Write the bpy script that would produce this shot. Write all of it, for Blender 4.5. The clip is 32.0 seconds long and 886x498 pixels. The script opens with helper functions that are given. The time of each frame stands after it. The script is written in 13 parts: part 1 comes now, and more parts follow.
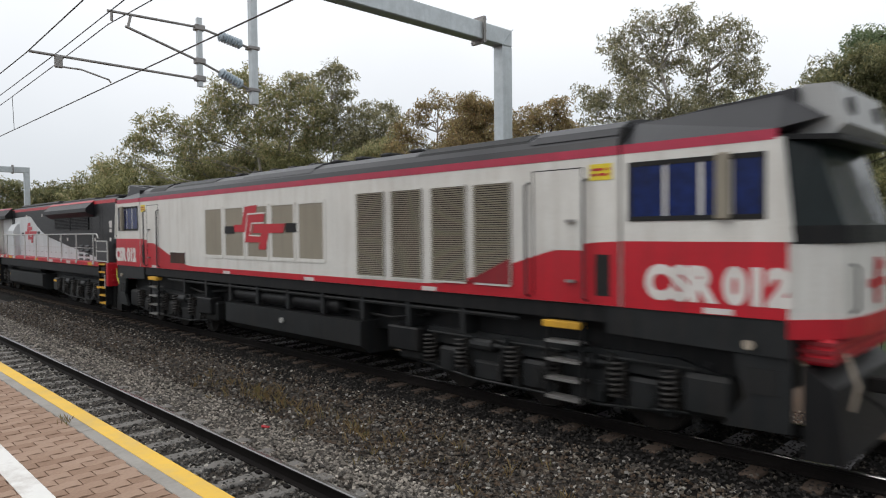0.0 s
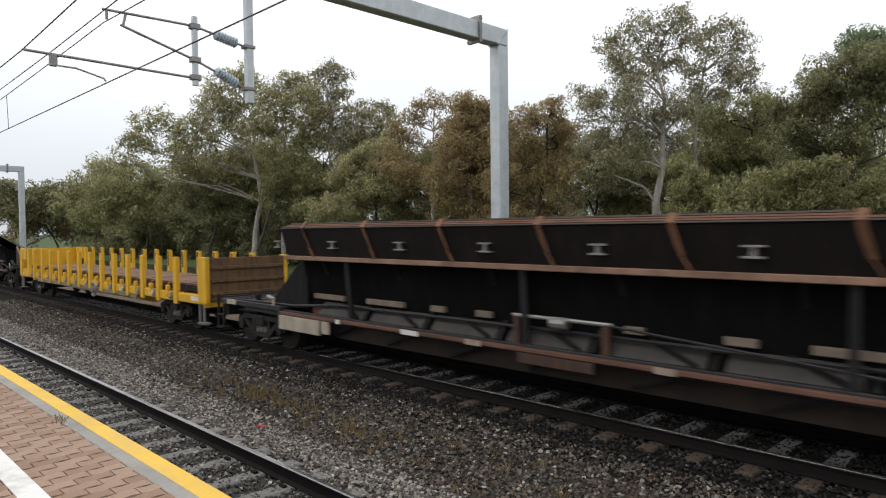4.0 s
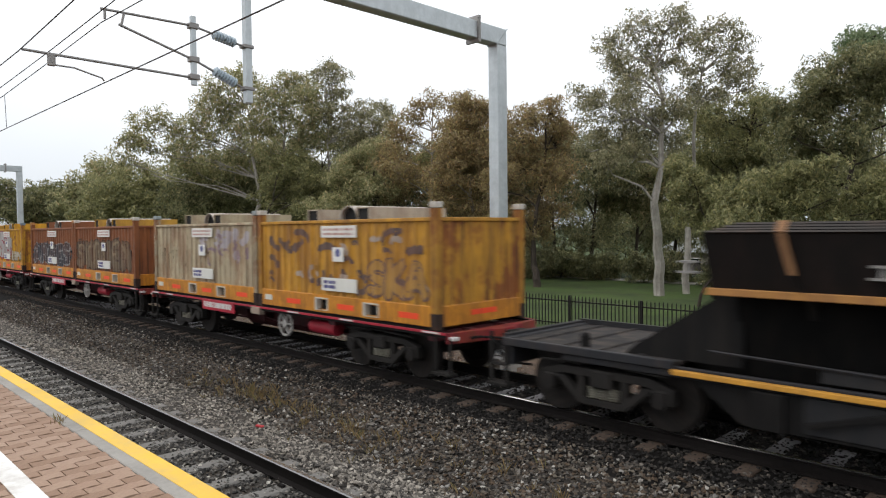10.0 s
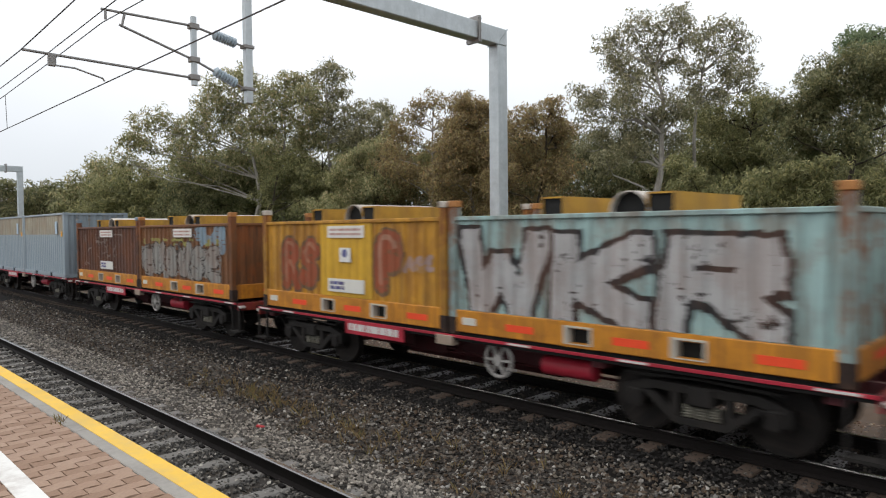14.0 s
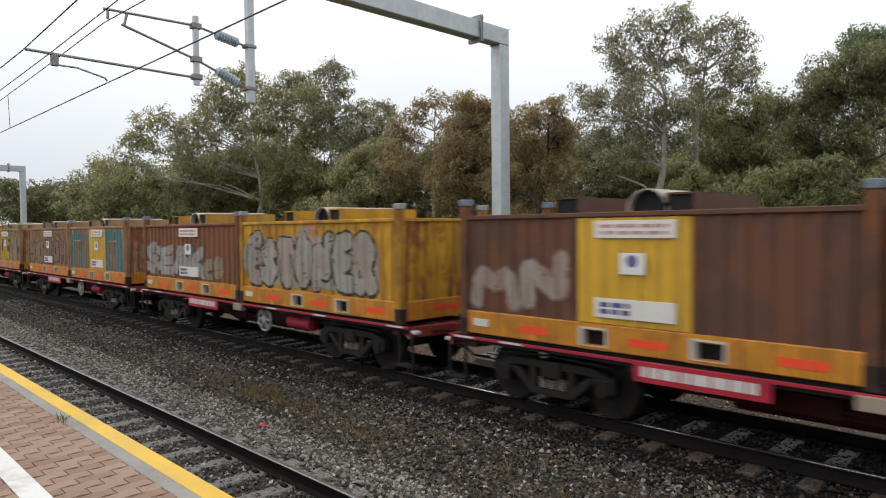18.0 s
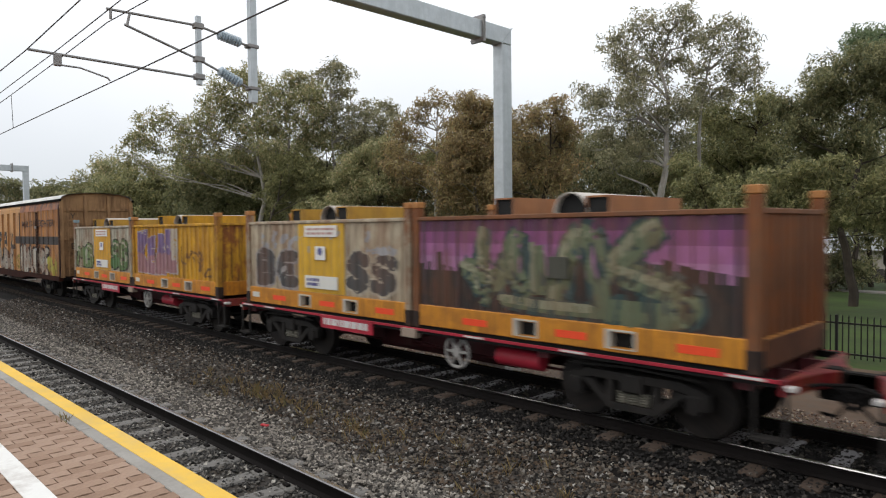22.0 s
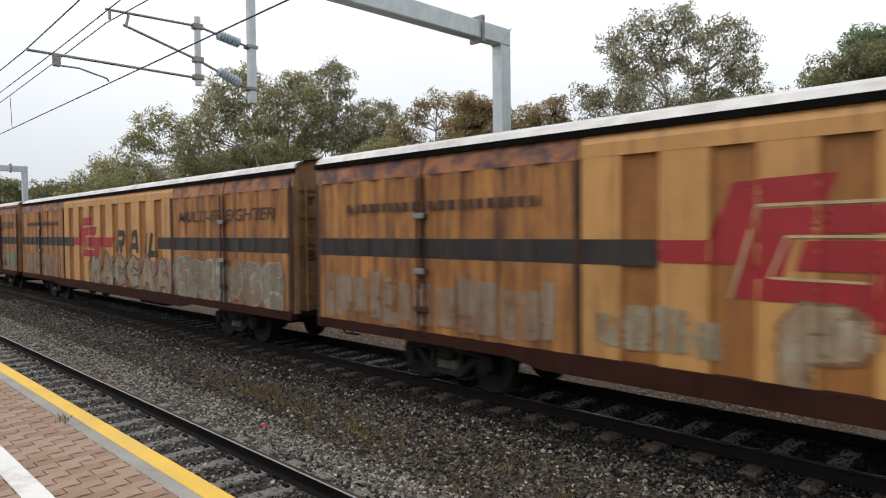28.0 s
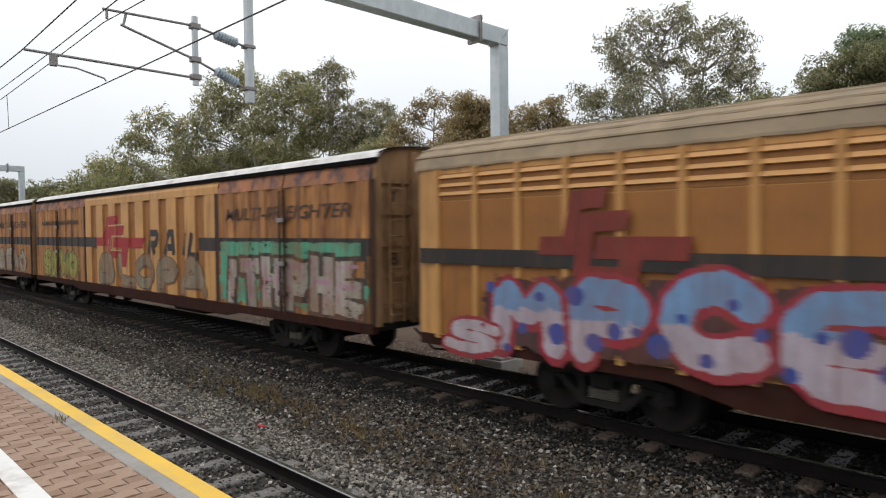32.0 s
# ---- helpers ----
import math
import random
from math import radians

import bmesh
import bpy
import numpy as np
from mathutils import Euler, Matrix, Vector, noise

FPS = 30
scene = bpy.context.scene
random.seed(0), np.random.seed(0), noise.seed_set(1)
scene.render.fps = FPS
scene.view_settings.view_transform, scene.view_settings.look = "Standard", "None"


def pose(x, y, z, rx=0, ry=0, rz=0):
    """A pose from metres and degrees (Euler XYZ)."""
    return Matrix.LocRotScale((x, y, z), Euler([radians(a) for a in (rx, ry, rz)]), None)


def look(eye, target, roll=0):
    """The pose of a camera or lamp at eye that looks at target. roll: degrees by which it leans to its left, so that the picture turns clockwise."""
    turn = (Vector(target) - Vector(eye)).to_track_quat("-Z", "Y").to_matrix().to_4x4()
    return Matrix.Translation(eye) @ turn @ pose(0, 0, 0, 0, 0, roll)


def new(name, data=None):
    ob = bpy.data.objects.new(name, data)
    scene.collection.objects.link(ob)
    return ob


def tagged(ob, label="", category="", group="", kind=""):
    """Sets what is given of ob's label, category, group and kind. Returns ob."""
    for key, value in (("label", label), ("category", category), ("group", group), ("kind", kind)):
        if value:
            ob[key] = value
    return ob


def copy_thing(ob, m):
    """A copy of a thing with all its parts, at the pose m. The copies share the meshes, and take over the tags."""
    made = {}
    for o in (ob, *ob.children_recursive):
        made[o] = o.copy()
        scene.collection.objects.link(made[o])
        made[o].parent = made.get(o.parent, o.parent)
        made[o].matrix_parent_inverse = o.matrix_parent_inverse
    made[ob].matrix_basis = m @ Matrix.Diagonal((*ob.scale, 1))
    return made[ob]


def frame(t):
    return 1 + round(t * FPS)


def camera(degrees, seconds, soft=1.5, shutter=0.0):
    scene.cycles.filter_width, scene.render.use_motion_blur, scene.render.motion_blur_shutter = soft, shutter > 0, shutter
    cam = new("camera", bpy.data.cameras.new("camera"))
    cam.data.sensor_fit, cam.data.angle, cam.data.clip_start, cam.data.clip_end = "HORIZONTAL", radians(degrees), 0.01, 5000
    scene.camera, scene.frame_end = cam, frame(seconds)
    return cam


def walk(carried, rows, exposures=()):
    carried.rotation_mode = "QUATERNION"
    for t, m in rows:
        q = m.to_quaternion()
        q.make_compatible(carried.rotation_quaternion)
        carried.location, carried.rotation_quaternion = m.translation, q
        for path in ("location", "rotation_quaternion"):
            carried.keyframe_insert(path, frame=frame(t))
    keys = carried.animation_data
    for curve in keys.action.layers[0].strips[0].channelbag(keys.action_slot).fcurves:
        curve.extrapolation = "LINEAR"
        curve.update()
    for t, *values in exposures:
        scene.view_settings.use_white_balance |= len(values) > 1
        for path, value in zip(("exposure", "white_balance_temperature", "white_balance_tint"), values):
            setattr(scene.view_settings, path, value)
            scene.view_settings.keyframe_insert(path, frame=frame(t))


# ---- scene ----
# Metres; z = 0 is the rail top, x runs along the tracks with the train, y across them.
EYE = Vector((0, 0, 2.772))
SPEED = 18.75        # train, m/s
TRACK_Y = 9.33       # centre of the freight track
NEAR_Y = 3.37        # centre of the suburban track
cam = camera(66.59, 32.0, soft=1.1, shutter=0.18)


def aim(yaw, pitch):
    y, p = radians(yaw), radians(pitch)
    way = Vector((-math.sin(y) * math.cos(p), math.cos(y) * math.cos(p), math.sin(p)))
    return look(EYE, EYE + way, -0.6)


# hand-held sway: seconds, yaw, pitch
SWAY = [(0, 45.712, -1.61), (0.5, 45.674, -1.62), (1, 45.616, -1.63), (1.5, 45.578, -1.64), (2, 45.535, -1.65),
        (2.5, 45.506, -1.66), (3, 45.458, -1.67), (3.5, 45.41, -1.68), (5.5, 45.328, -1.68), (6, 45.295, -1.69),
        (7, 45.266, -1.69), (9, 45.266, -1.70), (12, 45.266, -1.70), (12.5, 45.266, -1.72), (13, 45.29, -1.67),
        (14, 45.30, -1.68), (14.5, 45.314, -1.69), (16.5, 45.386, -1.71), (17, 45.41, -1.72), (18, 45.468, -1.72),
        (19, 45.516, -1.75), (20, 45.568, -1.745), (21, 45.612, -1.74), (22, 45.664, -1.74), (23, 45.684, -1.74),
        (24, 45.669, -1.74), (25, 45.66, -1.745), (25.5, 45.655, -1.74), (27.5, 45.612, -1.71), (28, 45.592, -1.70),
        (29, 45.554, -1.70), (30, 45.506, -1.70), (31, 45.458, -1.70), (32, 45.40, -1.70)]
# the camera opens up while the dark flat wagons pass
walk(cam, [(t, aim(a, b)) for t, a, b in SWAY], [(0, 0.0), (3, 0.05), (5.5, 0.3), (7, 0.32), (9, 0.38), (10, 0.25), (11, 0.12), (14, 0.14), (17, 0.06), (20, 0.12), (24, 0.08), (32, 0.08)])

# ---------------------------------------------------------------- light: overcast sky, weak wide sun
world = bpy.data.worlds.new("world")
scene.world = world
world.use_nodes = True
wn, wl = world.node_tree.nodes, world.node_tree.links
wn.clear()
w_out, w_bg = wn.new("ShaderNodeOutputWorld"), wn.new("ShaderNodeBackground")
w_sky = wn.new("ShaderNodeTexSky")
w_sky.sky_type, w_sky.sun_disc = "NISHITA", False
w_sky.sun_elevation, w_sky.sun_rotation = radians(48), radians(150)
w_sky.dust_density, w_sky.air_density = 3.0, 1.0
w_mix = wn.new("ShaderNodeMix")
w_mix.data_type, w_mix.inputs[0].default_value = "RGBA", 0.9
w_co = wn.new("ShaderNodeTexCoord")
w_sep = wn.new("ShaderNodeSeparateXYZ")
w_noise = wn.new("ShaderNodeTexNoise")
w_noise.inputs["Scale"].default_value, w_noise.inputs["Detail"].default_value = 1.6, 4
w_add = wn.new("ShaderNodeMath")
w_add.operation, w_add.inputs[1].default_value = "MULTIPLY_ADD", 0.28
w_ramp = wn.new("ShaderNodeValToRGB")
w_ramp.color_ramp.elements[0].position, w_ramp.color_ramp.elements[0].color = 0.08, (5.6, 6.1, 6.7, 1)
w_ramp.color_ramp.elements[1].position, w_ramp.color_ramp.elements[1].color = 0.42, (11.0, 11.2, 11.5, 1)
wl.new(w_co.outputs["Generated"], w_sep.inputs[0])
wl.new(w_co.outputs["Generated"], w_noise.inputs["Vector"])
wl.new(w_noise.outputs["Fac"], w_add.inputs[0])
wl.new(w_sep.outputs["Z"], w_add.inputs[2])
wl.new(w_add.outputs[0], w_ramp.inputs[0])
wl.new(w_sky.outputs[0], w_mix.inputs[6])
wl.new(w_ramp.outputs[0], w_mix.inputs[7])
wl.new(w_mix.outputs[2], w_bg.inputs[0])
w_bg.inputs[1].default_value = 0.10
wl.new(w_bg.outputs[0], w_out.inputs[0])
sun = new("sun", bpy.data.lights.new("sun", "SUN"))
sun.data.energy, sun.data.angle, sun.data.color = 0.9, radians(35), (1.0, 0.97, 0.93)
sun.matrix_world = look((0, 0, 0), (0.45, 0.55, -0.85))
scene.view_settings.exposure = 0.0


# ---------------------------------------------------------------- materials
class Nodes:
    def __init__(self, name):
        self.mat = bpy.data.materials.new(name)
        self.mat.use_nodes = True
        self.n, self.l = self.mat.node_tree.nodes, self.mat.node_tree.links
        self.b = self.n["Principled BSDF"]

    def noise(self, scale, detail=4, stretch=None, rough=0.6):
        co = self.n.new("ShaderNodeTexCoord")
        t = self.n.new("ShaderNodeTexNoise")
        t.inputs["Scale"].default_value, t.inputs["Detail"].default_value = scale, detail
        t.inputs["Roughness"].default_value = rough
        src = co.outputs["Object"]
        if stretch:
            mp = self.n.new("ShaderNodeMapping")
            mp.inputs["Scale"].default_value = stretch
            self.l.new(src, mp.inputs["Vector"])
            src = mp.outputs[0]
        self.l.new(src, t.inputs["Vector"])
        return t.outputs["Fac"]

    def ramp(self, fac, lo, hi):
        r = self.n.new("ShaderNodeMapRange")
        r.inputs["From Min"].default_value, r.inputs["From Max"].default_value = lo, hi
        self.l.new(fac, r.inputs["Value"])
        return r.outputs[0]

    def mul(self, fac, k):
        m = self.n.new("ShaderNodeMath")
        m.operation = "MULTIPLY"
        self.l.new(fac, m.inputs[0])
        if isinstance(k, (int, float)):
            m.inputs[1].default_value = k
        else:
            self.l.new(k, m.inputs[1])
        return m.outputs[0]

    def mix(self, fac, a, b, mode="MIX"):
        m = self.n.new("ShaderNodeMix")
        m.data_type, m.blend_type = "RGBA", mode
        for v, s in ((fac, 0), (a, 6), (b, 7)):
            if isinstance(v, (int, float)):
                m.inputs[s].default_value = v
            elif isinstance(v, tuple):
                m.inputs[s].default_value = (*v[:3], 1)
            else:
                self.l.new(v, m.inputs[s])
        return m.outputs[2]

    def done(self, col, rough=0.6, metal=0.0, bump=None, strength=0.2, dist=0.01, spec=0.5):
        if isinstance(col, tuple):
            self.b.inputs["Base Color"].default_value = (*col[:3], 1)
        else:
            self.l.new(col, self.b.inputs["Base Color"])
        if isinstance(rough, (int, float)):
            self.b.inputs["Roughness"].default_value = rough
        else:
            self.l.new(rough, self.b.inputs["Roughness"])
        self.b.inputs["Metallic"].default_value = metal
        self.b.inputs["Specular IOR Level"].default_value = spec
        if bump is not None:
            bp = self.n.new("ShaderNodeBump")
            bp.inputs["Strength"].default_value, bp.inputs["Distance"].default_value = strength, dist
            self.l.new(bump, bp.inputs["Height"])
            self.l.new(bp.outputs[0], self.b.inputs["Normal"])
        return self.mat


def surface(name, col, rough=0.6, metal=0.0, var=0.25, scale=2.5, dirt=(0.06, 0.045, 0.035), amount=0.35, streak=True,
            fine=40, bump=0.15, spec=0.4, objcol=False, lo=0.45, hi=0.75, rust=0.0):
    """Painted or raw surface: broad tone shifts, streaked dirt, fine grain."""
    m = Nodes(name)
    base = col
    if objcol:
        info = m.n.new("ShaderNodeObjectInfo")
        base = info.outputs["Color"]
    broad = m.ramp(m.noise(scale, 3), 0.3, 0.7)
    dark = m.mix(1.0, base, (1 - var, 1 - var, 1 - var), "MULTIPLY")
    c = m.mix(broad, dark, base)
    if amount:
        d = m.noise(3.0, 5, (2.2, 2.2, 0.22) if streak else None, 0.65)
        c = m.mix(m.mul(m.ramp(d, lo, hi), amount), c, dirt)
    if rust:
        # blotches of surface rust with a sharper edge, and thin runs below them
        p = m.ramp(m.noise(1.6, 7, (1.0, 1.0, 0.7), 0.72), 0.47, 0.57)
        c = m.mix(m.mul(p, rust), c, (0.20, 0.064, 0.016))
        q = m.ramp(m.noise(7.0, 4, (2.5, 2.5, 0.12), 0.6), 0.52, 0.62)
        c = m.mix(m.mul(q, rust * 0.8), c, (0.065, 0.028, 0.014))
    grain = m.noise(fine, 3)
    c = m.mix(0.12, c, m.mix(grain, (0.0, 0.0, 0.0), (1.0, 1.0, 1.0)), "OVERLAY")
    r = m.n.new("ShaderNodeMapRange")
    r.inputs["To Min"].default_value, r.inputs["To Max"].default_value = max(0.05, rough - 0.12), min(1, rough + 0.15)
    m.l.new(grain, r.inputs["Value"])
    return m.done(c, r.outputs[0], metal, grain, bump, 0.004, spec)


def island(name, cols, rough=0.85, fine=60, spec=0.3, obj=False):
    """Pieces that each take a tone of their own."""
    m = Nodes(name)
    if obj:
        src = m.n.new("ShaderNodeObjectInfo").outputs["Random"]
    else:
        src = m.n.new("ShaderNodeNewGeometry").outputs["Random Per Island"]
    r = m.n.new("ShaderNodeValToRGB")
    while len(r.color_ramp.elements) < len(cols):
        r.color_ramp.elements.new(0.5)
    for i, (p, c) in enumerate(cols):
        r.color_ramp.elements[i].position, r.color_ramp.elements[i].color = p, (*c, 1)
    m.l.new(src, r.inputs[0])
    grain = m.noise(fine, 4)
    c = m.mix(0.35, r.outputs[0], m.mix(grain, (0.1, 0.1, 0.1), (0.9, 0.9, 0.9)), "OVERLAY")
    blotch = m.ramp(m.noise(1.1, 4), 0.35, 0.7)
    c = m.mix(m.mul(blotch, 0.25), c, m.mix(1.0, c, (0.55, 0.5, 0.45), "MULTIPLY"))
    return m.done(c, rough, 0.0, grain, 0.3, 0.004, spec)


M = {
    "ballast": surface("ballast_bed", (0.042, 0.036, 0.031), 0.9, var=0.5, scale=1.2, dirt=(0.09, 0.07, 0.05), amount=0.6, streak=False, fine=22, bump=1.0),
    # oily bed, its colour also taken down for the train's shadow
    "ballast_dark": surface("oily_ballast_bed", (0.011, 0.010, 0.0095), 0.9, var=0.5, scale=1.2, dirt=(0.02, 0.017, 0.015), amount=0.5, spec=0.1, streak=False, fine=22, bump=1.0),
    "stone": island("crushed_stone", [(0.0, (0.011, 0.010, 0.009)), (0.3, (0.038, 0.032, 0.026)), (0.5, (0.099, 0.068, 0.045)), (0.68, (0.077, 0.072, 0.067)), (0.86, (0.149, 0.126, 0.097)), (0.96, (0.225, 0.216, 0.203)), (0.99, (0.378, 0.360, 0.324))]),
    "stone_mixed": island("mixed_gravel", [(0.0, (0.05, 0.035, 0.028)), (0.3, (0.19, 0.11, 0.075)), (0.55, (0.13, 0.12, 0.115)), (0.8, (0.28, 0.19, 0.12)), (0.97, (0.42, 0.37, 0.31))]),
    "stone_dusty": island("dusty_grey_stone", [(0.0, (0.044, 0.041, 0.038)), (0.3, (0.117, 0.107, 0.095)), (0.55, (0.197, 0.178, 0.154)), (0.8, (0.278, 0.251, 0.216)), (0.97, (0.423, 0.387, 0.336))]),
    "stone_grey": island("grey_ballast", [(0.0, (0.025, 0.025, 0.025)), (0.4, (0.069, 0.066, 0.061)), (0.75, (0.131, 0.122, 0.110)), (0.93, (0.225, 0.206, 0.181)), (0.99, (0.475, 0.450, 0.400))]),
    # brake dust plus the shade under the train, both in the stone colours
    "stone_dust_shaded": island("dusty_stone", [(0.0, (0.008, 0.0075, 0.007)), (0.5, (0.018, 0.016, 0.015)), (0.85, (0.036, 0.032, 0.028)), (0.99, (0.11, 0.095, 0.08))]),
    "dirt": surface("dirt", (0.115, 0.073, 0.047), 0.95, var=0.45, scale=0.8, dirt=(0.09, 0.075, 0.06), amount=0.7, streak=False, fine=14, bump=0.8),
    # turf set darker than its own green to include the trees' shade
    "grass_ground": surface("turf", (0.046, 0.085, 0.010), 0.95, var=0.6, scale=0.35, dirt=(0.065, 0.065, 0.02), amount=0.5, streak=False, fine=9, bump=0.8),
    "grass": island("grass_blades", [(0.0, (0.045, 0.085, 0.018)), (0.6, (0.075, 0.13, 0.028)), (1.0, (0.13, 0.14, 0.05))]),
    "dry_grass": island("dry_grass", [(0.0, (0.16, 0.105, 0.045)), (0.6, (0.25, 0.18, 0.085)), (1.0, (0.12, 0.12, 0.045))]),
    "rail": surface("rail_steel", (0.010, 0.008, 0.0075), 0.8, 0.0, var=0.3, dirt=(0.014, 0.011, 0.010), amount=0.5, streak=False, fine=50, spec=0.15),
    "rail_head": surface("polished_rail_head", (0.30, 0.295, 0.29), 0.13, 0.9, var=0.2, amount=0.2, fine=30, bump=0.05),
    "concrete": surface("concrete", (0.36, 0.34, 0.31), 0.9, var=0.25, scale=1.5, dirt=(0.10, 0.09, 0.08), amount=0.5, streak=False, fine=35, bump=0.3),
    "sleeper": surface("sleeper_concrete", (0.22, 0.21, 0.195), 0.9, var=0.35, scale=3, dirt=(0.06, 0.053, 0.047), amount=0.8, streak=False, fine=35, bump=0.4),
    "sleeper_dim": surface("dim_sleeper", (0.29, 0.28, 0.29), 0.9, var=0.4, scale=3, dirt=(0.05, 0.045, 0.042), amount=0.7, streak=False, fine=35, bump=0.4),
    "sleeper_brown": surface("dusty_sleeper", (0.075, 0.050, 0.035), 0.95, var=0.35, scale=3, dirt=(0.05, 0.04, 0.035), amount=0.7, streak=False, fine=35, bump=0.4),
    "yellow_line": surface("yellow_line", (0.80, 0.50, 0.075), 0.75, var=0.15, scale=1.2, dirt=(0.45, 0.36, 0.2), amount=0.5, streak=False, fine=50),
    "white_line": surface("white_line", (0.78, 0.77, 0.74), 0.75, var=0.12, scale=1.5, dirt=(0.35, 0.30, 0.26), amount=0.6, streak=False, fine=50, lo=0.5, hi=0.7),
    "paver": island("clay_paver", [(0.0, (0.265, 0.17, 0.118)), (0.5, (0.315, 0.21, 0.15)), (1.0, (0.36, 0.25, 0.185))], fine=45, obj=True),
    "paver_far": island("clay_paver_run", [(0.0, (0.265, 0.17, 0.118)), (0.5, (0.315, 0.21, 0.15)), (1.0, (0.36, 0.25, 0.185))], fine=45),
    "joint": surface("joint_sand", (0.022, 0.017, 0.014), 0.95, amount=0.3, fine=60),
    "galv": surface("galvanised_steel", (0.52, 0.56, 0.58), 0.42, 0.55, var=0.18, scale=4, dirt=(0.36, 0.40, 0.42), amount=0.5, fine=18, bump=0.05),
    "galv_dark": surface("weathered_galvanised", (0.30, 0.29, 0.28), 0.5, 0.6, var=0.2, scale=6, amount=0.2, fine=25),
    "wire": surface("copper_wire", (0.07, 0.065, 0.06), 0.5, 0.6, amount=0.0),
    "porcelain": surface("grey_porcelain", (0.36, 0.44, 0.50), 0.25, 0.0, var=0.1, amount=0.1, fine=30, spec=0.6),
    "fence": surface("black_fence_steel", (0.014, 0.013, 0.013), 0.5, 0.2, var=0.2, amount=0.15),
    "bark_pale": surface("pale_gum_bark", (0.43, 0.40, 0.36), 0.9, var=0.45, scale=1.5, dirt=(0.14, 0.11, 0.085), amount=0.65, fine=12, bump=0.5),
    "bark_dark": surface("dark_bark", (0.075, 0.058, 0.045), 0.95, var=0.5, scale=2.0, dirt=(0.03, 0.025, 0.02), amount=0.6, fine=10, bump=0.8),
    "red_rag": surface("red_plastic", (0.5, 0.03, 0.04), 0.5, amount=0.1),
}


def foliage(name, cols):
    mat = island(name, cols, 0.5, 8, 0.35)
    n, l = mat.node_tree.nodes, mat.node_tree.links
    b = n["Principled BSDF"]
    tr, mx = n.new("ShaderNodeBsdfTranslucent"), n.new("ShaderNodeMixShader")
    mx.inputs[0].default_value = 0.5
    l.new(b.inputs["Base Color"].links[0].from_socket, tr.inputs[0])
    l.new(b.outputs[0], mx.inputs[1])
    l.new(tr.outputs[0], mx.inputs[2])
    l.new(mx.outputs[0], n["Material Output"].inputs[0])
    return mat


LEAF = {
    "gum": foliage("gum_leaves", [(0.0, (0.173, 0.183, 0.086)), (0.55, (0.365, 0.363, 0.184)), (0.9, (0.538, 0.482, 0.272)), (1.0, (0.620, 0.472, 0.272))]),
    "gum_grey": foliage("grey_gum_leaves", [(0.0, (0.159, 0.165, 0.097)), (0.55, (0.320, 0.306, 0.186)), (1.0, (0.478, 0.425, 0.267))]),
    "brown": foliage("russet_leaves", [(0.0, (0.178, 0.137, 0.076)), (0.55, (0.352, 0.262, 0.133)), (0.85, (0.398, 0.351, 0.163)), (1.0, (0.544, 0.343, 0.170))]),
    "dark": foliage("dark_leaves", [(0.0, (0.115, 0.128, 0.067)), (0.6, (0.240, 0.245, 0.122)), (1.0, (0.396, 0.352, 0.187))]),
    "olive": foliage("olive_leaves", [(0.0, (0.137, 0.150, 0.065)), (0.6, (0.282, 0.284, 0.134)), (1.0, (0.451, 0.403, 0.196))]),
    "green": foliage("green_leaves", [(0.0, (0.108, 0.158, 0.077)), (0.6, (0.215, 0.277, 0.146)), (1.0, (0.323, 0.356, 0.215))]),
}


